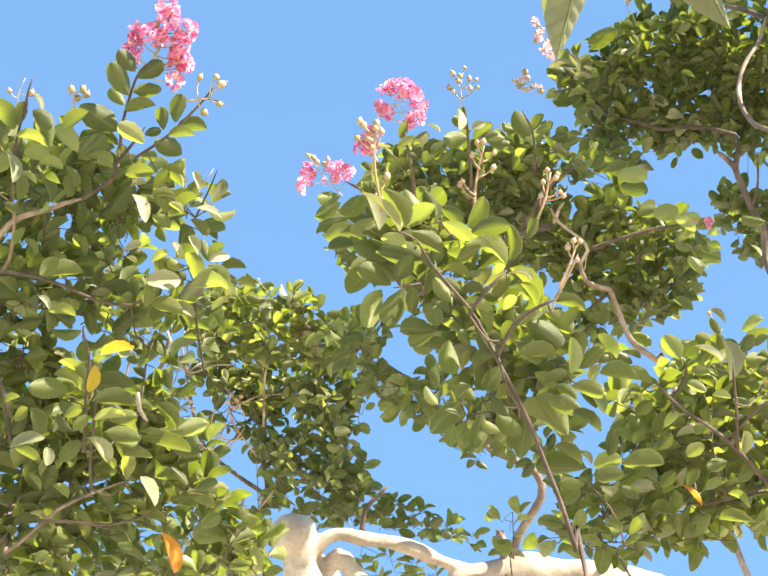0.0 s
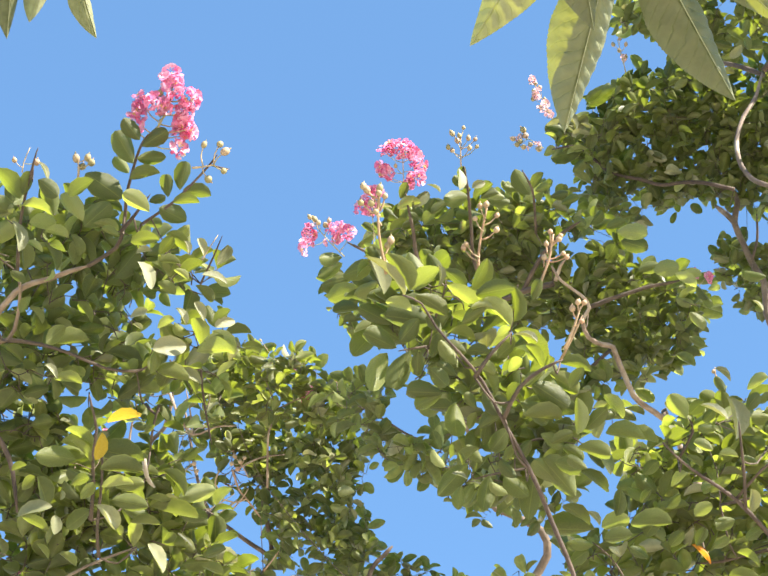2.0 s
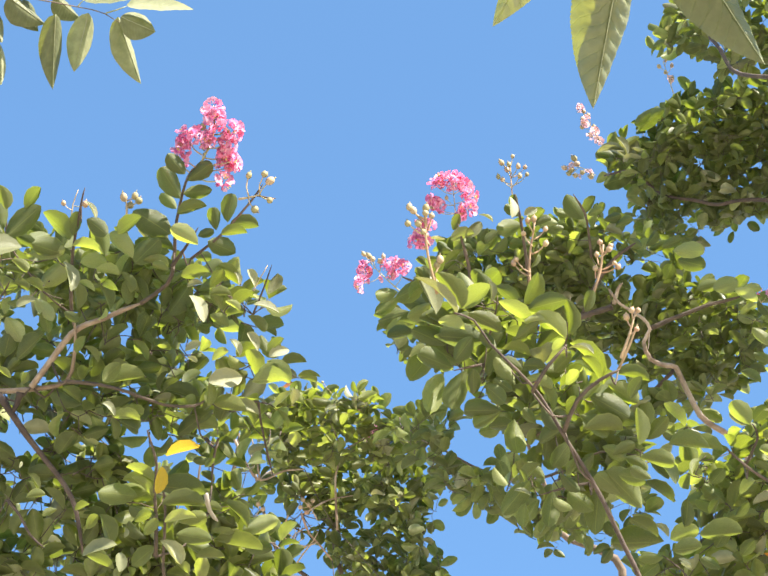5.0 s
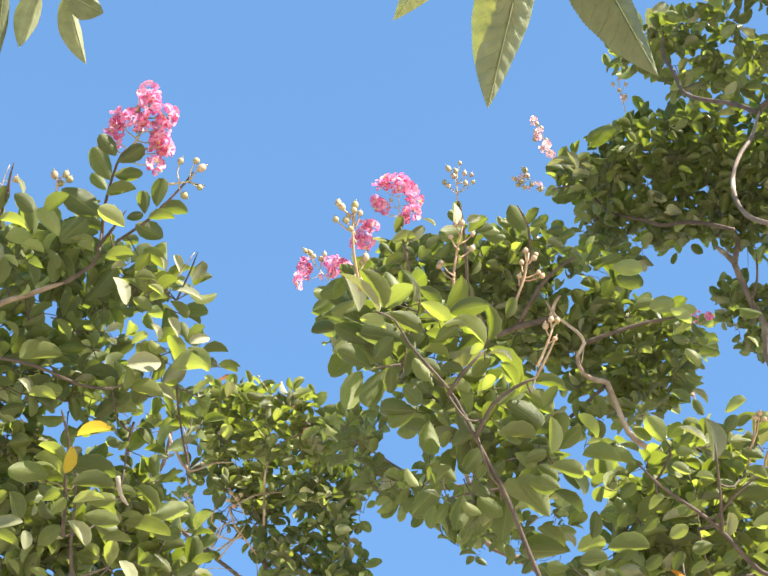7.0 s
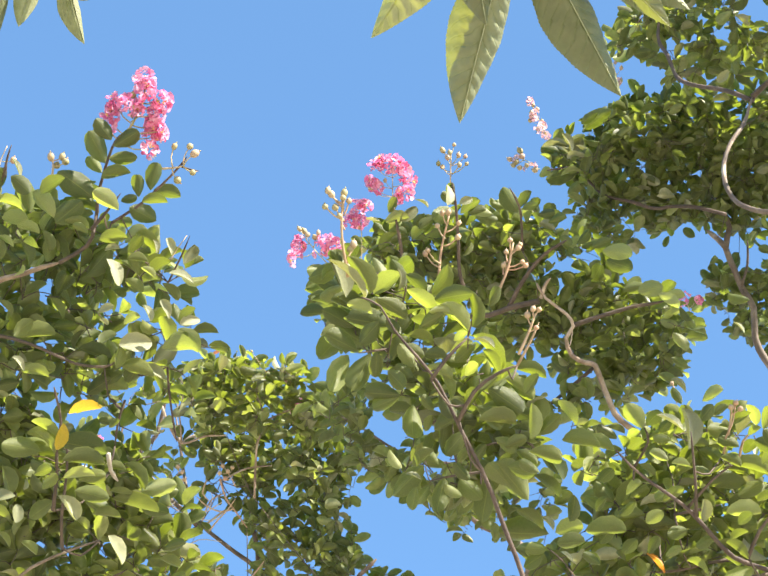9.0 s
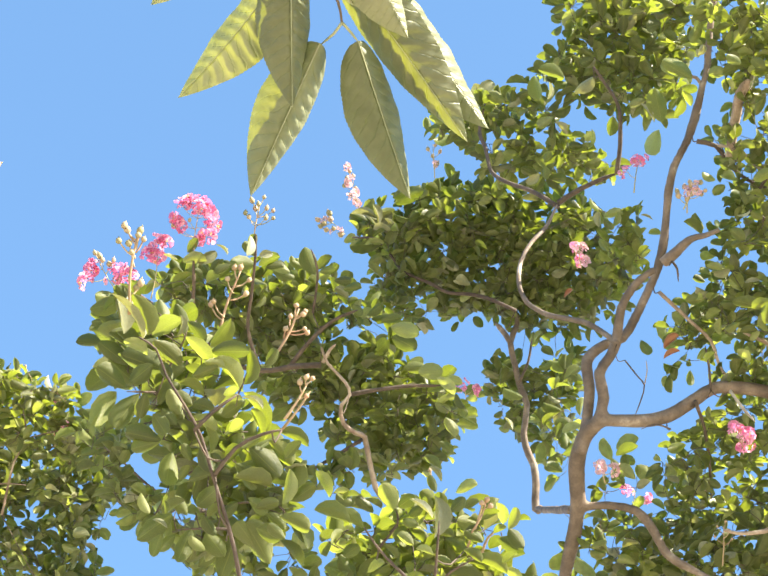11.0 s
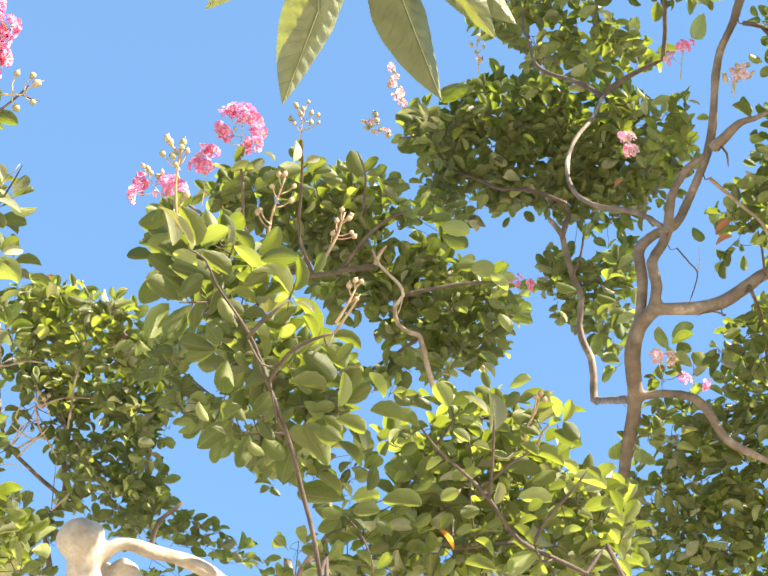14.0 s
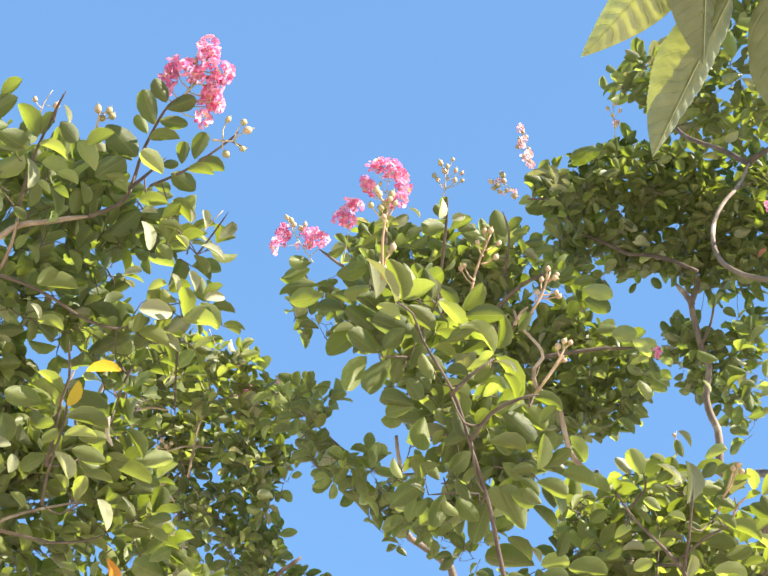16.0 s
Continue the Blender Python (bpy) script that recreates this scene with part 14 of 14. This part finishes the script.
for p in (
        (1.357, 2.373, 4.386, 0.034, 1.17), (1.458, 2.336, 4.354, 0.033, 0.96), (1.516, 2.322, 4.348, 0.032, 0.91), (1.57, 2.301, 4.362, 0.034, 1.05), (1.614, 2.26, 4.33, 0.035, 1.2),
        (1.345, 2.421, 4.344, 0.043, 0.98), (1.48, 2.353, 4.323, 0.037, 1.05), (1.534, 2.341, 4.307, 0.035, 1.1), (1.605, 2.322, 4.321, 0.029, 1.18), (1.316, 2.468, 4.297, 0.035, 0.9),
        (1.386, 2.45, 4.296, 0.033, 1.13), (1.413, 2.428, 4.289, 0.031, 0.92), (1.473, 2.4, 4.266, 0.035, 1.1), (1.538, 2.387, 4.291, 0.038, 1.16), (1.573, 2.363, 4.289, 0.029, 1.13),
        (1.638, 2.331, 4.263, 0.043, 1.08), (1.348, 2.503, 4.291, 0.033, 1.08), (1.394, 2.471, 4.258, 0.034, 1.11), (1.46, 2.437, 4.254, 0.039, 0.92)):
    sunlit.clump(*p)
for p in (
        (1.552, 2.402, 4.218, 0.033, 1.08), (1.62, 2.39, 4.254, 0.042, 0.98), (1.275, 2.559, 4.236, 0.042, 1.17), (1.346, 2.537, 4.237, 0.04, 1.18), (1.389, 2.507, 4.236, 0.029, 0.95),
        (1.439, 2.477, 4.222, 0.041, 1.1), (1.615, 2.44, 4.208, 0.035, 1.2), (1.65, 2.423, 4.202, 0.038, 1.2), (1.473, 2.535, 4.183, 0.031, 1.15), (1.587, 2.464, 4.168, 0.031, 1.14),
        (1.623, 2.455, 4.165, 0.03, 0.95), (1.41, 2.603, 4.166, 0.037, 0.94), (1.464, 2.564, 4.155, 0.038, 0.95), (1.521, 2.545, 4.154, 0.036, 1.17), (1.565, 2.524, 4.134, 0.042, 1.05),
        (1.613, 2.521, 4.135, 0.029, 1.01), (1.662, 2.467, 4.117, 0.037, 0.91)):
    sunlit.clump(*p)
for p in (
        (1.266, 1.986, 4.13, 0.029, 0.83), (1.263, 2.03, 4.094, 0.03, 0.87), (1.323, 1.995, 4.07, 0.033, 0.74), (1.37, 1.979, 4.094, 0.035, 0.9), (1.233, 2.055, 4.05, 0.028, 0.83),
        (1.286, 2.052, 4.043, 0.03, 0.91), (1.346, 2.015, 4.025, 0.032, 0.86), (1.412, 1.987, 4.016, 0.026, 0.8), (1.224, 2.139, 4.035, 0.029, 0.75), (1.392, 2.061, 3.983, 0.034, 0.82),
        (1.456, 2.035, 3.981, 0.031, 0.85), (1.2, 2.185, 3.977, 0.031, 0.7), (1.26, 2.161, 3.991, 0.033, 0.68), (1.323, 2.143, 3.952, 0.036, 0.9), (1.391, 2.096, 3.962, 0.025, 0.82),
        (1.437, 2.105, 3.947, 0.026, 0.83), (1.231, 2.203, 3.936, 0.032, 0.73), (1.311, 2.194, 3.918, 0.032, 0.73), (1.428, 2.128, 3.886, 0.027, 0.85)):
    sunlit.clump(*p, SUNNY, 0.045)
for p in (
        (1.477, 2.103, 3.905, 0.035, 0.7), (1.406, 2.209, 3.867, 0.027, 0.84), (1.475, 2.177, 3.862, 0.025, 0.79)):
    sunlit.clump(*p, SUNNY, 0.045)
sunlit.leaf((1.172, 1.852, 4.119), (-0.027, 0.003, 0.018), (0.60, 0.10, 0.80), 0.033, SUNNY)
sunlit.leaf((1.245, 1.878, 4.172), (-0.027, -0.015, 0.030), (0.50, 0.07, 0.86), 0.043, SUNNY)
sunlit.leaf((1.293, 1.804, 4.164), (-0.046, -0.002, 0.020), (0.57, 0.14, 0.81), 0.051, SUNNY)
sunlit.leaf((1.261, 1.785, 4.082), (-0.045, 0.004, 0.010), (0.40, -0.08, 0.91), 0.046, SUNNY)
sunlit.leaf((1.194, 1.719, 4.126), (-0.023, -0.036, 0.019), (0.66, 0.12, 0.74), 0.046, SUNNY)
sunlit.leaf((1.253, 1.739, 4.237), (0.015, -0.031, 0.023), (0.50, -0.19, 0.84), 0.041, SUNNY)
sunlit.leaf((1.204, 1.848, 4.044), (-0.045, 0.026, 0.004), (0.60, 0.05, 0.80), 0.052, SUNNY)
sunlit.leaf((1.253, 2.101, 3.897), (-0.053, 0.001, 0.035), (0.58, 0.06, 0.82), 0.064, SUNNY)
sunlit.leaf((1.265, 2.052, 3.870), (-0.041, 0.030, 0.005), (0.71, 0.07, 0.70), 0.051, SUNNY)
sunlit.leaf((1.242, 2.071, 3.822), (0.001, -0.039, 0.026), (0.54, 0.07, 0.84), 0.047, SUNNY)
sunlit.leaf((1.372, 2.112, 3.902), (-0.056, 0.030, 0.023), (0.53, -0.09, 0.84), 0.068, SUNNY)
sunlit.leaf((1.361, 2.041, 3.881), (-0.038, -0.005, 0.012), (0.51, 0.04, 0.86), 0.040, SUNNY)
sunlit.leaf((1.269, 1.903, 4.150), (0.006, -0.022, 0.019), (0.53, -0.13, 0.84), 0.030, SUNNY)
sunlit.leaf((1.212, 1.882, 4.006), (-0.013, -0.024, 0.016), (0.56, 0.20, 0.81), 0.032, SUNNY)
sunlit.leaf((1.247, 1.898, 4.050), (0.004, -0.025, 0.010), (0.56, 0.21, 0.80), 0.028, SUNNY)
sunlit.leaf((1.348, 2.120, 3.808), (-0.040, 0.006, 0.013), (0.43, 0.10, 0.90), 0.042, SUNNY)
sunlit.leaf((1.246, 2.170, 3.804), (-0.026, -0.016, 0.022), (0.70, 0.19, 0.69), 0.038, SUNNY)
sunlit.leaf((1.269, 2.149, 3.790), (0.028, -0.005, -0.019), (0.56, 0.23, 0.79), 0.035, SUNNY)
sunlit.leaf((1.161, 2.029, 4.209), (-0.034, -0.002, 0.013), (-0.04, 0.76, 0.65), 0.037)
sunlit.leaf((1.177, 2.018, 4.185), (-0.021, 0.024, -0.012), (0.22, 0.62, 0.75), 0.034)
sunlit.leaf((1.187, 1.973, 4.120), (0.017, 0.021, -0.020), (0.38, 0.53, 0.76), 0.034)
sunlit.leaf((1.183, 2.069, 3.970), (-0.027, 0.022, -0.015), (0.75, -0.62, 0.25), 0.038, SUNLIT_PALE)
sunlit.leaf((1.271, 1.962, 3.959), (-0.025, 0.018, 0.004), (0.72, 0.12, 0.68), 0.031, SUNNY)
sunlit.leaf((1.240, 1.929, 3.992), (0.027, -0.008, -0.013), (0.51, 0.15, 0.85), 0.032, SUNNY)
sunlit.leaf((1.303, 1.906, 4.031), (0.017, -0.018, 0.016), (0.63, -0.01, 0.78), 0.029, SUNNY)
sunlit.leaf((1.307, 2.002, 3.935), (0.023, -0.022, -0.001), (0.45, 0.02, 0.89), 0.032)
sunlit.leaf((1.235, 2.112, 3.981), (0.027, -0.019, 0.004), (0.41, -0.89, 0.20), 0.033, SUNLIT_PALE)
sunlit.leaf((1.390, 2.124, 3.853), (-0.030, 0.003, 0.010), (0.57, 0.02, 0.82), 0.032, SUNNY)
sunlit.leaf((1.227, 2.148, 3.895), (-0.027, 0.019, -0.011), (0.67, 0.20, 0.71), 0.035, SUNNY)
sunlit.leaf((1.175, 2.179, 3.824), (-0.014, 0.024, -0.010), (0.14, 0.37, 0.92), 0.030)
sunlit.leaf((1.199, 1.970, 4.056), (-0.013, 0.025, -0.007), (0.62, -0.76, 0.18), 0.030, SUNLIT_PALE)
sunlit.leaf((1.351, 2.192, 3.848), (0.029, -0.002, -0.024), (0.56, 0.32, 0.77), 0.038)
sunlit.leaf((1.278, 1.733, 4.207), (-0.024, 0.026, -0.009), (0.70, -0.09, 0.71), 0.036, SUNNY)
sunlit.leaf((1.168, 1.743, 4.252), (-0.032, -0.003, 0.020), (0.61, 0.11, 0.78), 0.038, SUNNY)
sunlit.leaf((1.113, 1.743, 4.252), (-0.032, -0.004, 0.018), (0.25, 0.52, 0.82), 0.037)
sunlit.leaf((1.184, 1.706, 4.243), (0.033, 0.005, -0.017), (0.74, 0.14, 0.66), 0.037, SUNNY)
sunlit.leaf((1.311, 1.850, 4.097), (-0.028, 0.006, 0.015), (0.50, 0.02, 0.87), 0.033, SUNNY)
sunlit.close(200)


# ---- the drooping toothed leaves close overhead ----
cherry = Tree((-0.9, -1.2, 0), "tree with long drooping toothed leaves overhead", name="drooping_tree", seed=83, size=0.05)
cherry.limb(((-0.9, -1.2, -0.05), (-0.92, -1.15, 0.6), (-0.85, -1.1, 1.5), (-0.8, -0.8, 2.3)), 0.09, 0.04, "trunk", rough=0.12)
cherry.limb(((-0.800, -0.800, 2.300), (-0.600, -0.500, 2.750), (-0.300, 0.100, 2.850), (0.033, 0.339, 2.314), (0.067, 0.382, 2.278), (0.092, 0.401, 2.248), (0.101, 0.407, 2.236), (0.111, 0.415, 2.230), (0.115, 0.423, 2.224)), 0.0030, 0.0013, label="thin brown drooping branch", mat=BARK)
cherry.limb(((0.115, 0.423, 2.224), (0.120, 0.426, 2.222), (0.125, 0.429, 2.219)), 0.0008, 0.0007, name="leaf_stalk", mat=RIB, grow=False, rough=0.0, sides=7)
cherry.limb(((0.115, 0.423, 2.224), (0.112, 0.428, 2.220), (0.107, 0.440, 2.225)), 0.0008, 0.0007, name="leaf_stalk", mat=RIB, grow=False, rough=0.0, sides=7)
cherry.limb(((0.109, 0.414, 2.231), (0.115, 0.413, 2.231), (0.123, 0.420, 2.238), (0.139, 0.412, 2.249)), 0.0008, 0.0007, name="leaf_stalk", mat=RIB, grow=False, rough=0.0, sides=7)
cherry.limb(((0.101, 0.407, 2.236), (0.102, 0.403, 2.239), (0.105, 0.401, 2.245)), 0.0008, 0.0007, name="leaf_stalk", mat=RIB, grow=False, rough=0.0, sides=7)
cherry.limb(((0.091, 0.398, 2.243), (0.086, 0.398, 2.243), (0.083, 0.394, 2.231)), 0.0008, 0.0007, name="leaf_stalk", mat=RIB, grow=False, rough=0.0, sides=7)
cherry.limb(((0.091, 0.398, 2.243), (0.086, 0.401, 2.241), (0.081, 0.407, 2.237)), 0.0008, 0.0007, name="leaf_stalk", mat=RIB, grow=False, rough=0.0, sides=7)
cherry.limb(((0.067, 0.382, 2.278), (0.054, 0.397, 2.268), (0.041, 0.411, 2.258)), 0.0008, 0.0007, name="leaf_stalk", mat=RIB, grow=False, rough=0.0, sides=7)
cherry.limb(((0.033, 0.339, 2.314), (0.020, 0.389, 2.284), (0.002, 0.424, 2.260)), 0.0008, 0.0007, name="leaf_stalk", mat=RIB, grow=False, rough=0.0, sides=7)
cherry.limb(((0.080, 0.390, 2.261), (0.098, 0.382, 2.253), (0.115, 0.381, 2.241)), 0.0008, 0.0007, name="leaf_stalk", mat=RIB, grow=False, rough=0.0, sides=7)
cherry.limb(((0.033, 0.339, 2.314), (-0.016, 0.386, 2.295), (-0.043, 0.426, 2.266)), 0.0008, 0.0007, name="leaf_stalk", mat=RIB, grow=False, rough=0.0, sides=7)
hanging_leaf(cherry, (0.081, 0.407, 2.237), (0.039, 0.475, 2.201), 0.0374, (0.41, 0.64, 0.65), None, 0.75, 0.40)
hanging_leaf(cherry, (0.082, 0.392, 2.228), (0.098, 0.459, 2.192), 0.0371, (-0.12, 0.73, 0.68), None, 0.95, 0.05)
hanging_leaf(cherry, (0.106, 0.436, 2.220), (0.086, 0.510, 2.175), 0.0390, (-0.15, 0.73, 0.67), None, 1.00, 0.05)
hanging_leaf(cherry, (0.125, 0.429, 2.219), (0.169, 0.492, 2.177), 0.0365, (-0.12, 0.71, 0.70), None, 0.90, 0.08)
hanging_leaf(cherry, (0.105, 0.401, 2.245), (0.193, 0.464, 2.199), 0.0355, (0.43, 0.41, 0.80), None, 0.50, 0.25)
hanging_leaf(cherry, (0.139, 0.412, 2.249), (0.204, 0.462, 2.211), 0.0374, (-0.34, 0.75, 0.57), None, 0.60, 0.15)
hanging_leaf(cherry, (0.115, 0.381, 2.241), (0.150, 0.422, 2.221), 0.0346, (-0.12, 0.73, 0.68), None, 0.80, 0.10)
hanging_leaf(cherry, (0.041, 0.411, 2.258), (0.016, 0.444, 2.234), 0.0209, (0.47, 0.55, 0.69), None, 0.40, 0.40)
hanging_leaf(cherry, (0.002, 0.424, 2.260), (-0.034, 0.449, 2.238), 0.0209, (0.40, 0.57, 0.72), None, 0.50, 0.40)
hanging_leaf(cherry, (-0.043, 0.426, 2.266), (-0.058, 0.443, 2.251), 0.0190, (0.40, 0.57, 0.72), None, 0.50, 0.40)
hanging_leaf(cherry, (0.063, 0.384, 2.265), (0.047, 0.419, 2.253), 0.0285, (0.40, 0.57, 0.72), None, 0.50, 0.40)
hanging_leaf(cherry, (0.153, 0.381, 2.272), (0.185, 0.407, 2.263), 0.0285, (-0.26, 0.60, 0.75), None, 0.50, 0.40)
cherry.limb(((-0.800, -0.800, 2.300), (-1.000, 0.200, 3.100), (-1.050, 0.900, 3.500), (-0.884, 1.311, 3.590), (-0.800, 1.346, 3.603), (-0.728, 1.373, 3.613), (-0.670, 1.396, 3.618), (-0.610, 1.416, 3.624), (-0.546, 1.439, 3.627), (-0.504, 1.455, 3.627), (-0.464, 1.486, 3.615)), 0.0052, 0.0014, label="thin brown drooping branch")
cherry.limb(((-0.546, 1.439, 3.627), (-0.541, 1.435, 3.631), (-0.534, 1.431, 3.636)), 0.0012, 0.0009, name="leaf_stalk", mat=RIB, grow=False, rough=0.0, sides=7)
cherry.limb(((-0.504, 1.455, 3.627), (-0.487, 1.454, 3.632), (-0.469, 1.452, 3.638)), 0.0012, 0.0009, name="leaf_stalk", mat=RIB, grow=False, rough=0.0, sides=7)
cherry.limb(((-0.728, 1.373, 3.613), (-0.759, 1.374, 3.600), (-0.790, 1.371, 3.590), (-0.821, 1.378, 3.571)), 0.0022, 0.0012)
cherry.limb(((-0.772, 1.357, 3.607), (-0.762, 1.369, 3.602), (-0.758, 1.390, 3.589)), 0.0015, 0.0010)
cherry.limb(((-0.500, -0.450, 2.760), (-0.420, 0.200, 2.600), (-0.171, 0.375, 2.255), (-0.171, 0.401, 2.240)), 0.0010, 0.0008, name="leaf_stalk", mat=TWIG, grow=False, rough=0.0, sides=7)
hanging_leaf(cherry, (-0.537, 1.436, 3.640), (-0.465, 1.454, 3.659), 0.0451, (0.39, -0.92, 0.01), None, 0.30, 0.12, False)
hanging_leaf(cherry, (-0.465, 1.435, 3.615), (-0.362, 1.457, 3.621), 0.0408, (0.29, -0.96, -0.01), None, 0.30, 0.12, False)
hanging_leaf(cherry, (-0.490, 1.477, 3.645), (-0.462, 1.559, 3.571), 0.0494, (-0.52, 0.69, 0.50), None, 0.91, 0.12, False)
hanging_leaf(cherry, (-0.476, 1.447, 3.603), (-0.423, 1.469, 3.586), 0.0537, (-0.45, 0.59, 0.67), None, 0.65, 0.12, False)
hanging_leaf(cherry, (-0.534, 1.459, 3.636), (-0.563, 1.520, 3.565), 0.0473, (-0.44, 0.65, 0.62), None, 0.65, 0.12, False)
hanging_leaf(cherry, (-0.574, 1.425, 3.591), (-0.594, 1.524, 3.529), 0.0473, (-0.47, 0.65, 0.60), None, 0.91, 0.12, False)
hanging_leaf(cherry, (-0.585, 1.435, 3.655), (-0.552, 1.481, 3.651), 0.0451, (-0.46, 0.77, 0.43), None, 0.78, 0.12, False)
hanging_leaf(cherry, (-0.644, 1.394, 3.605), (-0.598, 1.450, 3.603), 0.0559, (-0.56, 0.69, 0.46), None, 0.78, 0.12, False)
hanging_leaf(cherry, (-0.643, 1.412, 3.645), (-0.595, 1.429, 3.639), 0.0430, (0.39, -0.92, 0.04), None, 0.30, 0.12, False)
hanging_leaf(cherry, (-0.722, 1.354, 3.612), (-0.640, 1.405, 3.612), 0.0666, (0.77, -0.64, -0.06), None, 0.24, 0.12, False)
hanging_leaf(cherry, (-0.682, 1.400, 3.598), (-0.661, 1.449, 3.561), 0.0494, (-0.47, 0.65, 0.60), None, 0.65, 0.12, False)
hanging_leaf(cherry, (-0.677, 1.462, 3.584), (-0.673, 1.507, 3.528), 0.0408, (-0.40, 0.70, 0.59), None, 1.04, 0.12, False)
hanging_leaf(cherry, (-0.715, 1.426, 3.599), (-0.716, 1.527, 3.542), 0.0838, (0.84, -0.47, -0.28), None, 0.24, 0.12, False)
hanging_leaf(cherry, (-0.736, 1.371, 3.574), (-0.730, 1.438, 3.504), 0.0774, (-0.35, 0.66, 0.66), None, 1.04, 0.12, False)
hanging_leaf(cherry, (-0.760, 1.393, 3.563), (-0.768, 1.458, 3.526), 0.0559, (-0.36, 0.69, 0.63), None, 0.65, 0.12, False)
hanging_leaf(cherry, (-0.760, 1.446, 3.551), (-0.768, 1.481, 3.535), 0.0430, (-0.38, 0.70, 0.60), None, 0.65, 0.12, False)
hanging_leaf(cherry, (-0.813, 1.397, 3.585), (-0.829, 1.486, 3.532), 0.0666, (-0.30, 0.71, 0.64), None, 1.04, 0.12, False)
hanging_leaf(cherry, (-0.770, 1.332, 3.632), (-0.735, 1.386, 3.631), 0.0602, (0.67, -0.74, 0.08), None, 0.24, 0.12, False)
hanging_leaf(cherry, (-0.814, 1.317, 3.619), (-0.773, 1.351, 3.604), 0.0537, (0.71, -0.70, -0.02), None, 0.24, 0.12, False)
hanging_leaf(cherry, (-0.813, 1.358, 3.604), (-0.779, 1.415, 3.603), 0.0602, (-0.44, 0.68, 0.59), None, 0.65, 0.12, False)
hanging_leaf(cherry, (-0.578, 1.415, 3.671), (-0.533, 1.414, 3.686), 0.0451, (0.68, -0.71, -0.18), None, 0.30, 0.12, False)
hanging_leaf(cherry, (-0.791, 1.363, 3.591), (-0.783, 1.408, 3.559), 0.0537, (-0.46, 0.70, 0.54), None, 0.78, 0.12, False)
hanging_leaf(cherry, (-0.839, 1.307, 3.576), (-0.822, 1.376, 3.536), 0.0645, (-0.46, 0.67, 0.58), None, 0.78, 0.12, False)
hanging_leaf(cherry, (-0.852, 1.371, 3.573), (-0.854, 1.455, 3.527), 0.0645, (0.77, -0.58, -0.24), None, 0.30, 0.12, False)
hanging_leaf(cherry, (-0.874, 1.326, 3.557), (-0.886, 1.414, 3.507), 0.0645, (-0.42, 0.65, 0.63), None, 0.91, 0.12, False)
hanging_leaf(cherry, (-0.754, 1.313, 3.678), (-0.706, 1.351, 3.668), 0.0645, (0.64, -0.77, -0.04), None, 0.30, 0.12, False)
hanging_leaf(cherry, (-0.673, 1.324, 3.663), (-0.615, 1.359, 3.649), 0.0591, (0.68, -0.70, -0.22), None, 0.30, 0.12, False)
hanging_leaf(cherry, (-0.888, 1.294, 3.634), (-0.854, 1.347, 3.621), 0.0645, (0.74, -0.67, -0.05), None, 0.30, 0.12, False)
hanging_leaf(cherry, (-0.785, 1.366, 3.563), (-0.759, 1.439, 3.510), 0.0666, (0.74, -0.60, -0.29), None, 0.24, 0.12, False)
hanging_leaf(cherry, (-0.729, 1.393, 3.619), (-0.711, 1.466, 3.584), 0.0623, (0.79, -0.53, -0.31), None, 0.24, 0.12, False)
hanging_leaf(cherry, (-0.822, 1.350, 3.580), (-0.807, 1.444, 3.531), 0.0709, (0.84, -0.49, -0.25), None, 0.24, 0.12, False)
hanging_leaf(cherry, (-0.685, 1.361, 3.621), (-0.628, 1.406, 3.632), 0.0559, (0.60, -0.79, -0.14), None, 0.24, 0.12, False)
hanging_leaf(cherry, (-0.744, 1.326, 3.601), (-0.692, 1.373, 3.591), 0.0645, (0.74, -0.64, -0.21), None, 0.24, 0.12, False)
hanging_leaf(cherry, (-0.634, 1.419, 3.625), (-0.615, 1.469, 3.611), 0.0494, (-0.43, 0.61, 0.66), None, 0.78, 0.12, False)
hanging_leaf(cherry, (-0.681, 1.427, 3.610), (-0.697, 1.480, 3.583), 0.0473, (0.84, -0.50, -0.20), None, 0.24, 0.12, False)
hanging_leaf(cherry, (-0.171, 0.401, 2.240), (-0.162, 0.434, 2.221), 0.0211, (-0.05, 0.51, 0.77), None, 0.45, 0.40)
# Unseen limb, added to hold clumps that block the sun.
cherry.limb(((-0.8, -0.8, 2.3), (-0.3, -0.6, 3.5), (0.4, -0.1, 4.3), (1.1, 0.3, 4.6), (1.8, 0.35, 4.3)), 0.03, 0.006)
over = random.Random(4)
# Out of view: clumps added to shade the flower-spike tree's lower leaves.
for k in range(11):
    p = Vector((over.gauss(-0.42, 0.13), over.gauss(1.55, 0.07), over.gauss(2.8, 0.1))) + SUN_WAY * over.uniform(2.3, 2.8)
    cherry.clump(*p, over.uniform(0.06, 0.1), 1.0)
# Likewise added, to shade the young tree's lower leaves.
for k in range(7):
    p = Vector((over.gauss(0.17, 0.06), over.gauss(1.51, 0.04), over.gauss(2.65, 0.04))) + SUN_WAY * over.uniform(2.2, 2.8)
    cherry.clump(*p, over.uniform(0.04, 0.07), 0.9)
cherry.close(0)
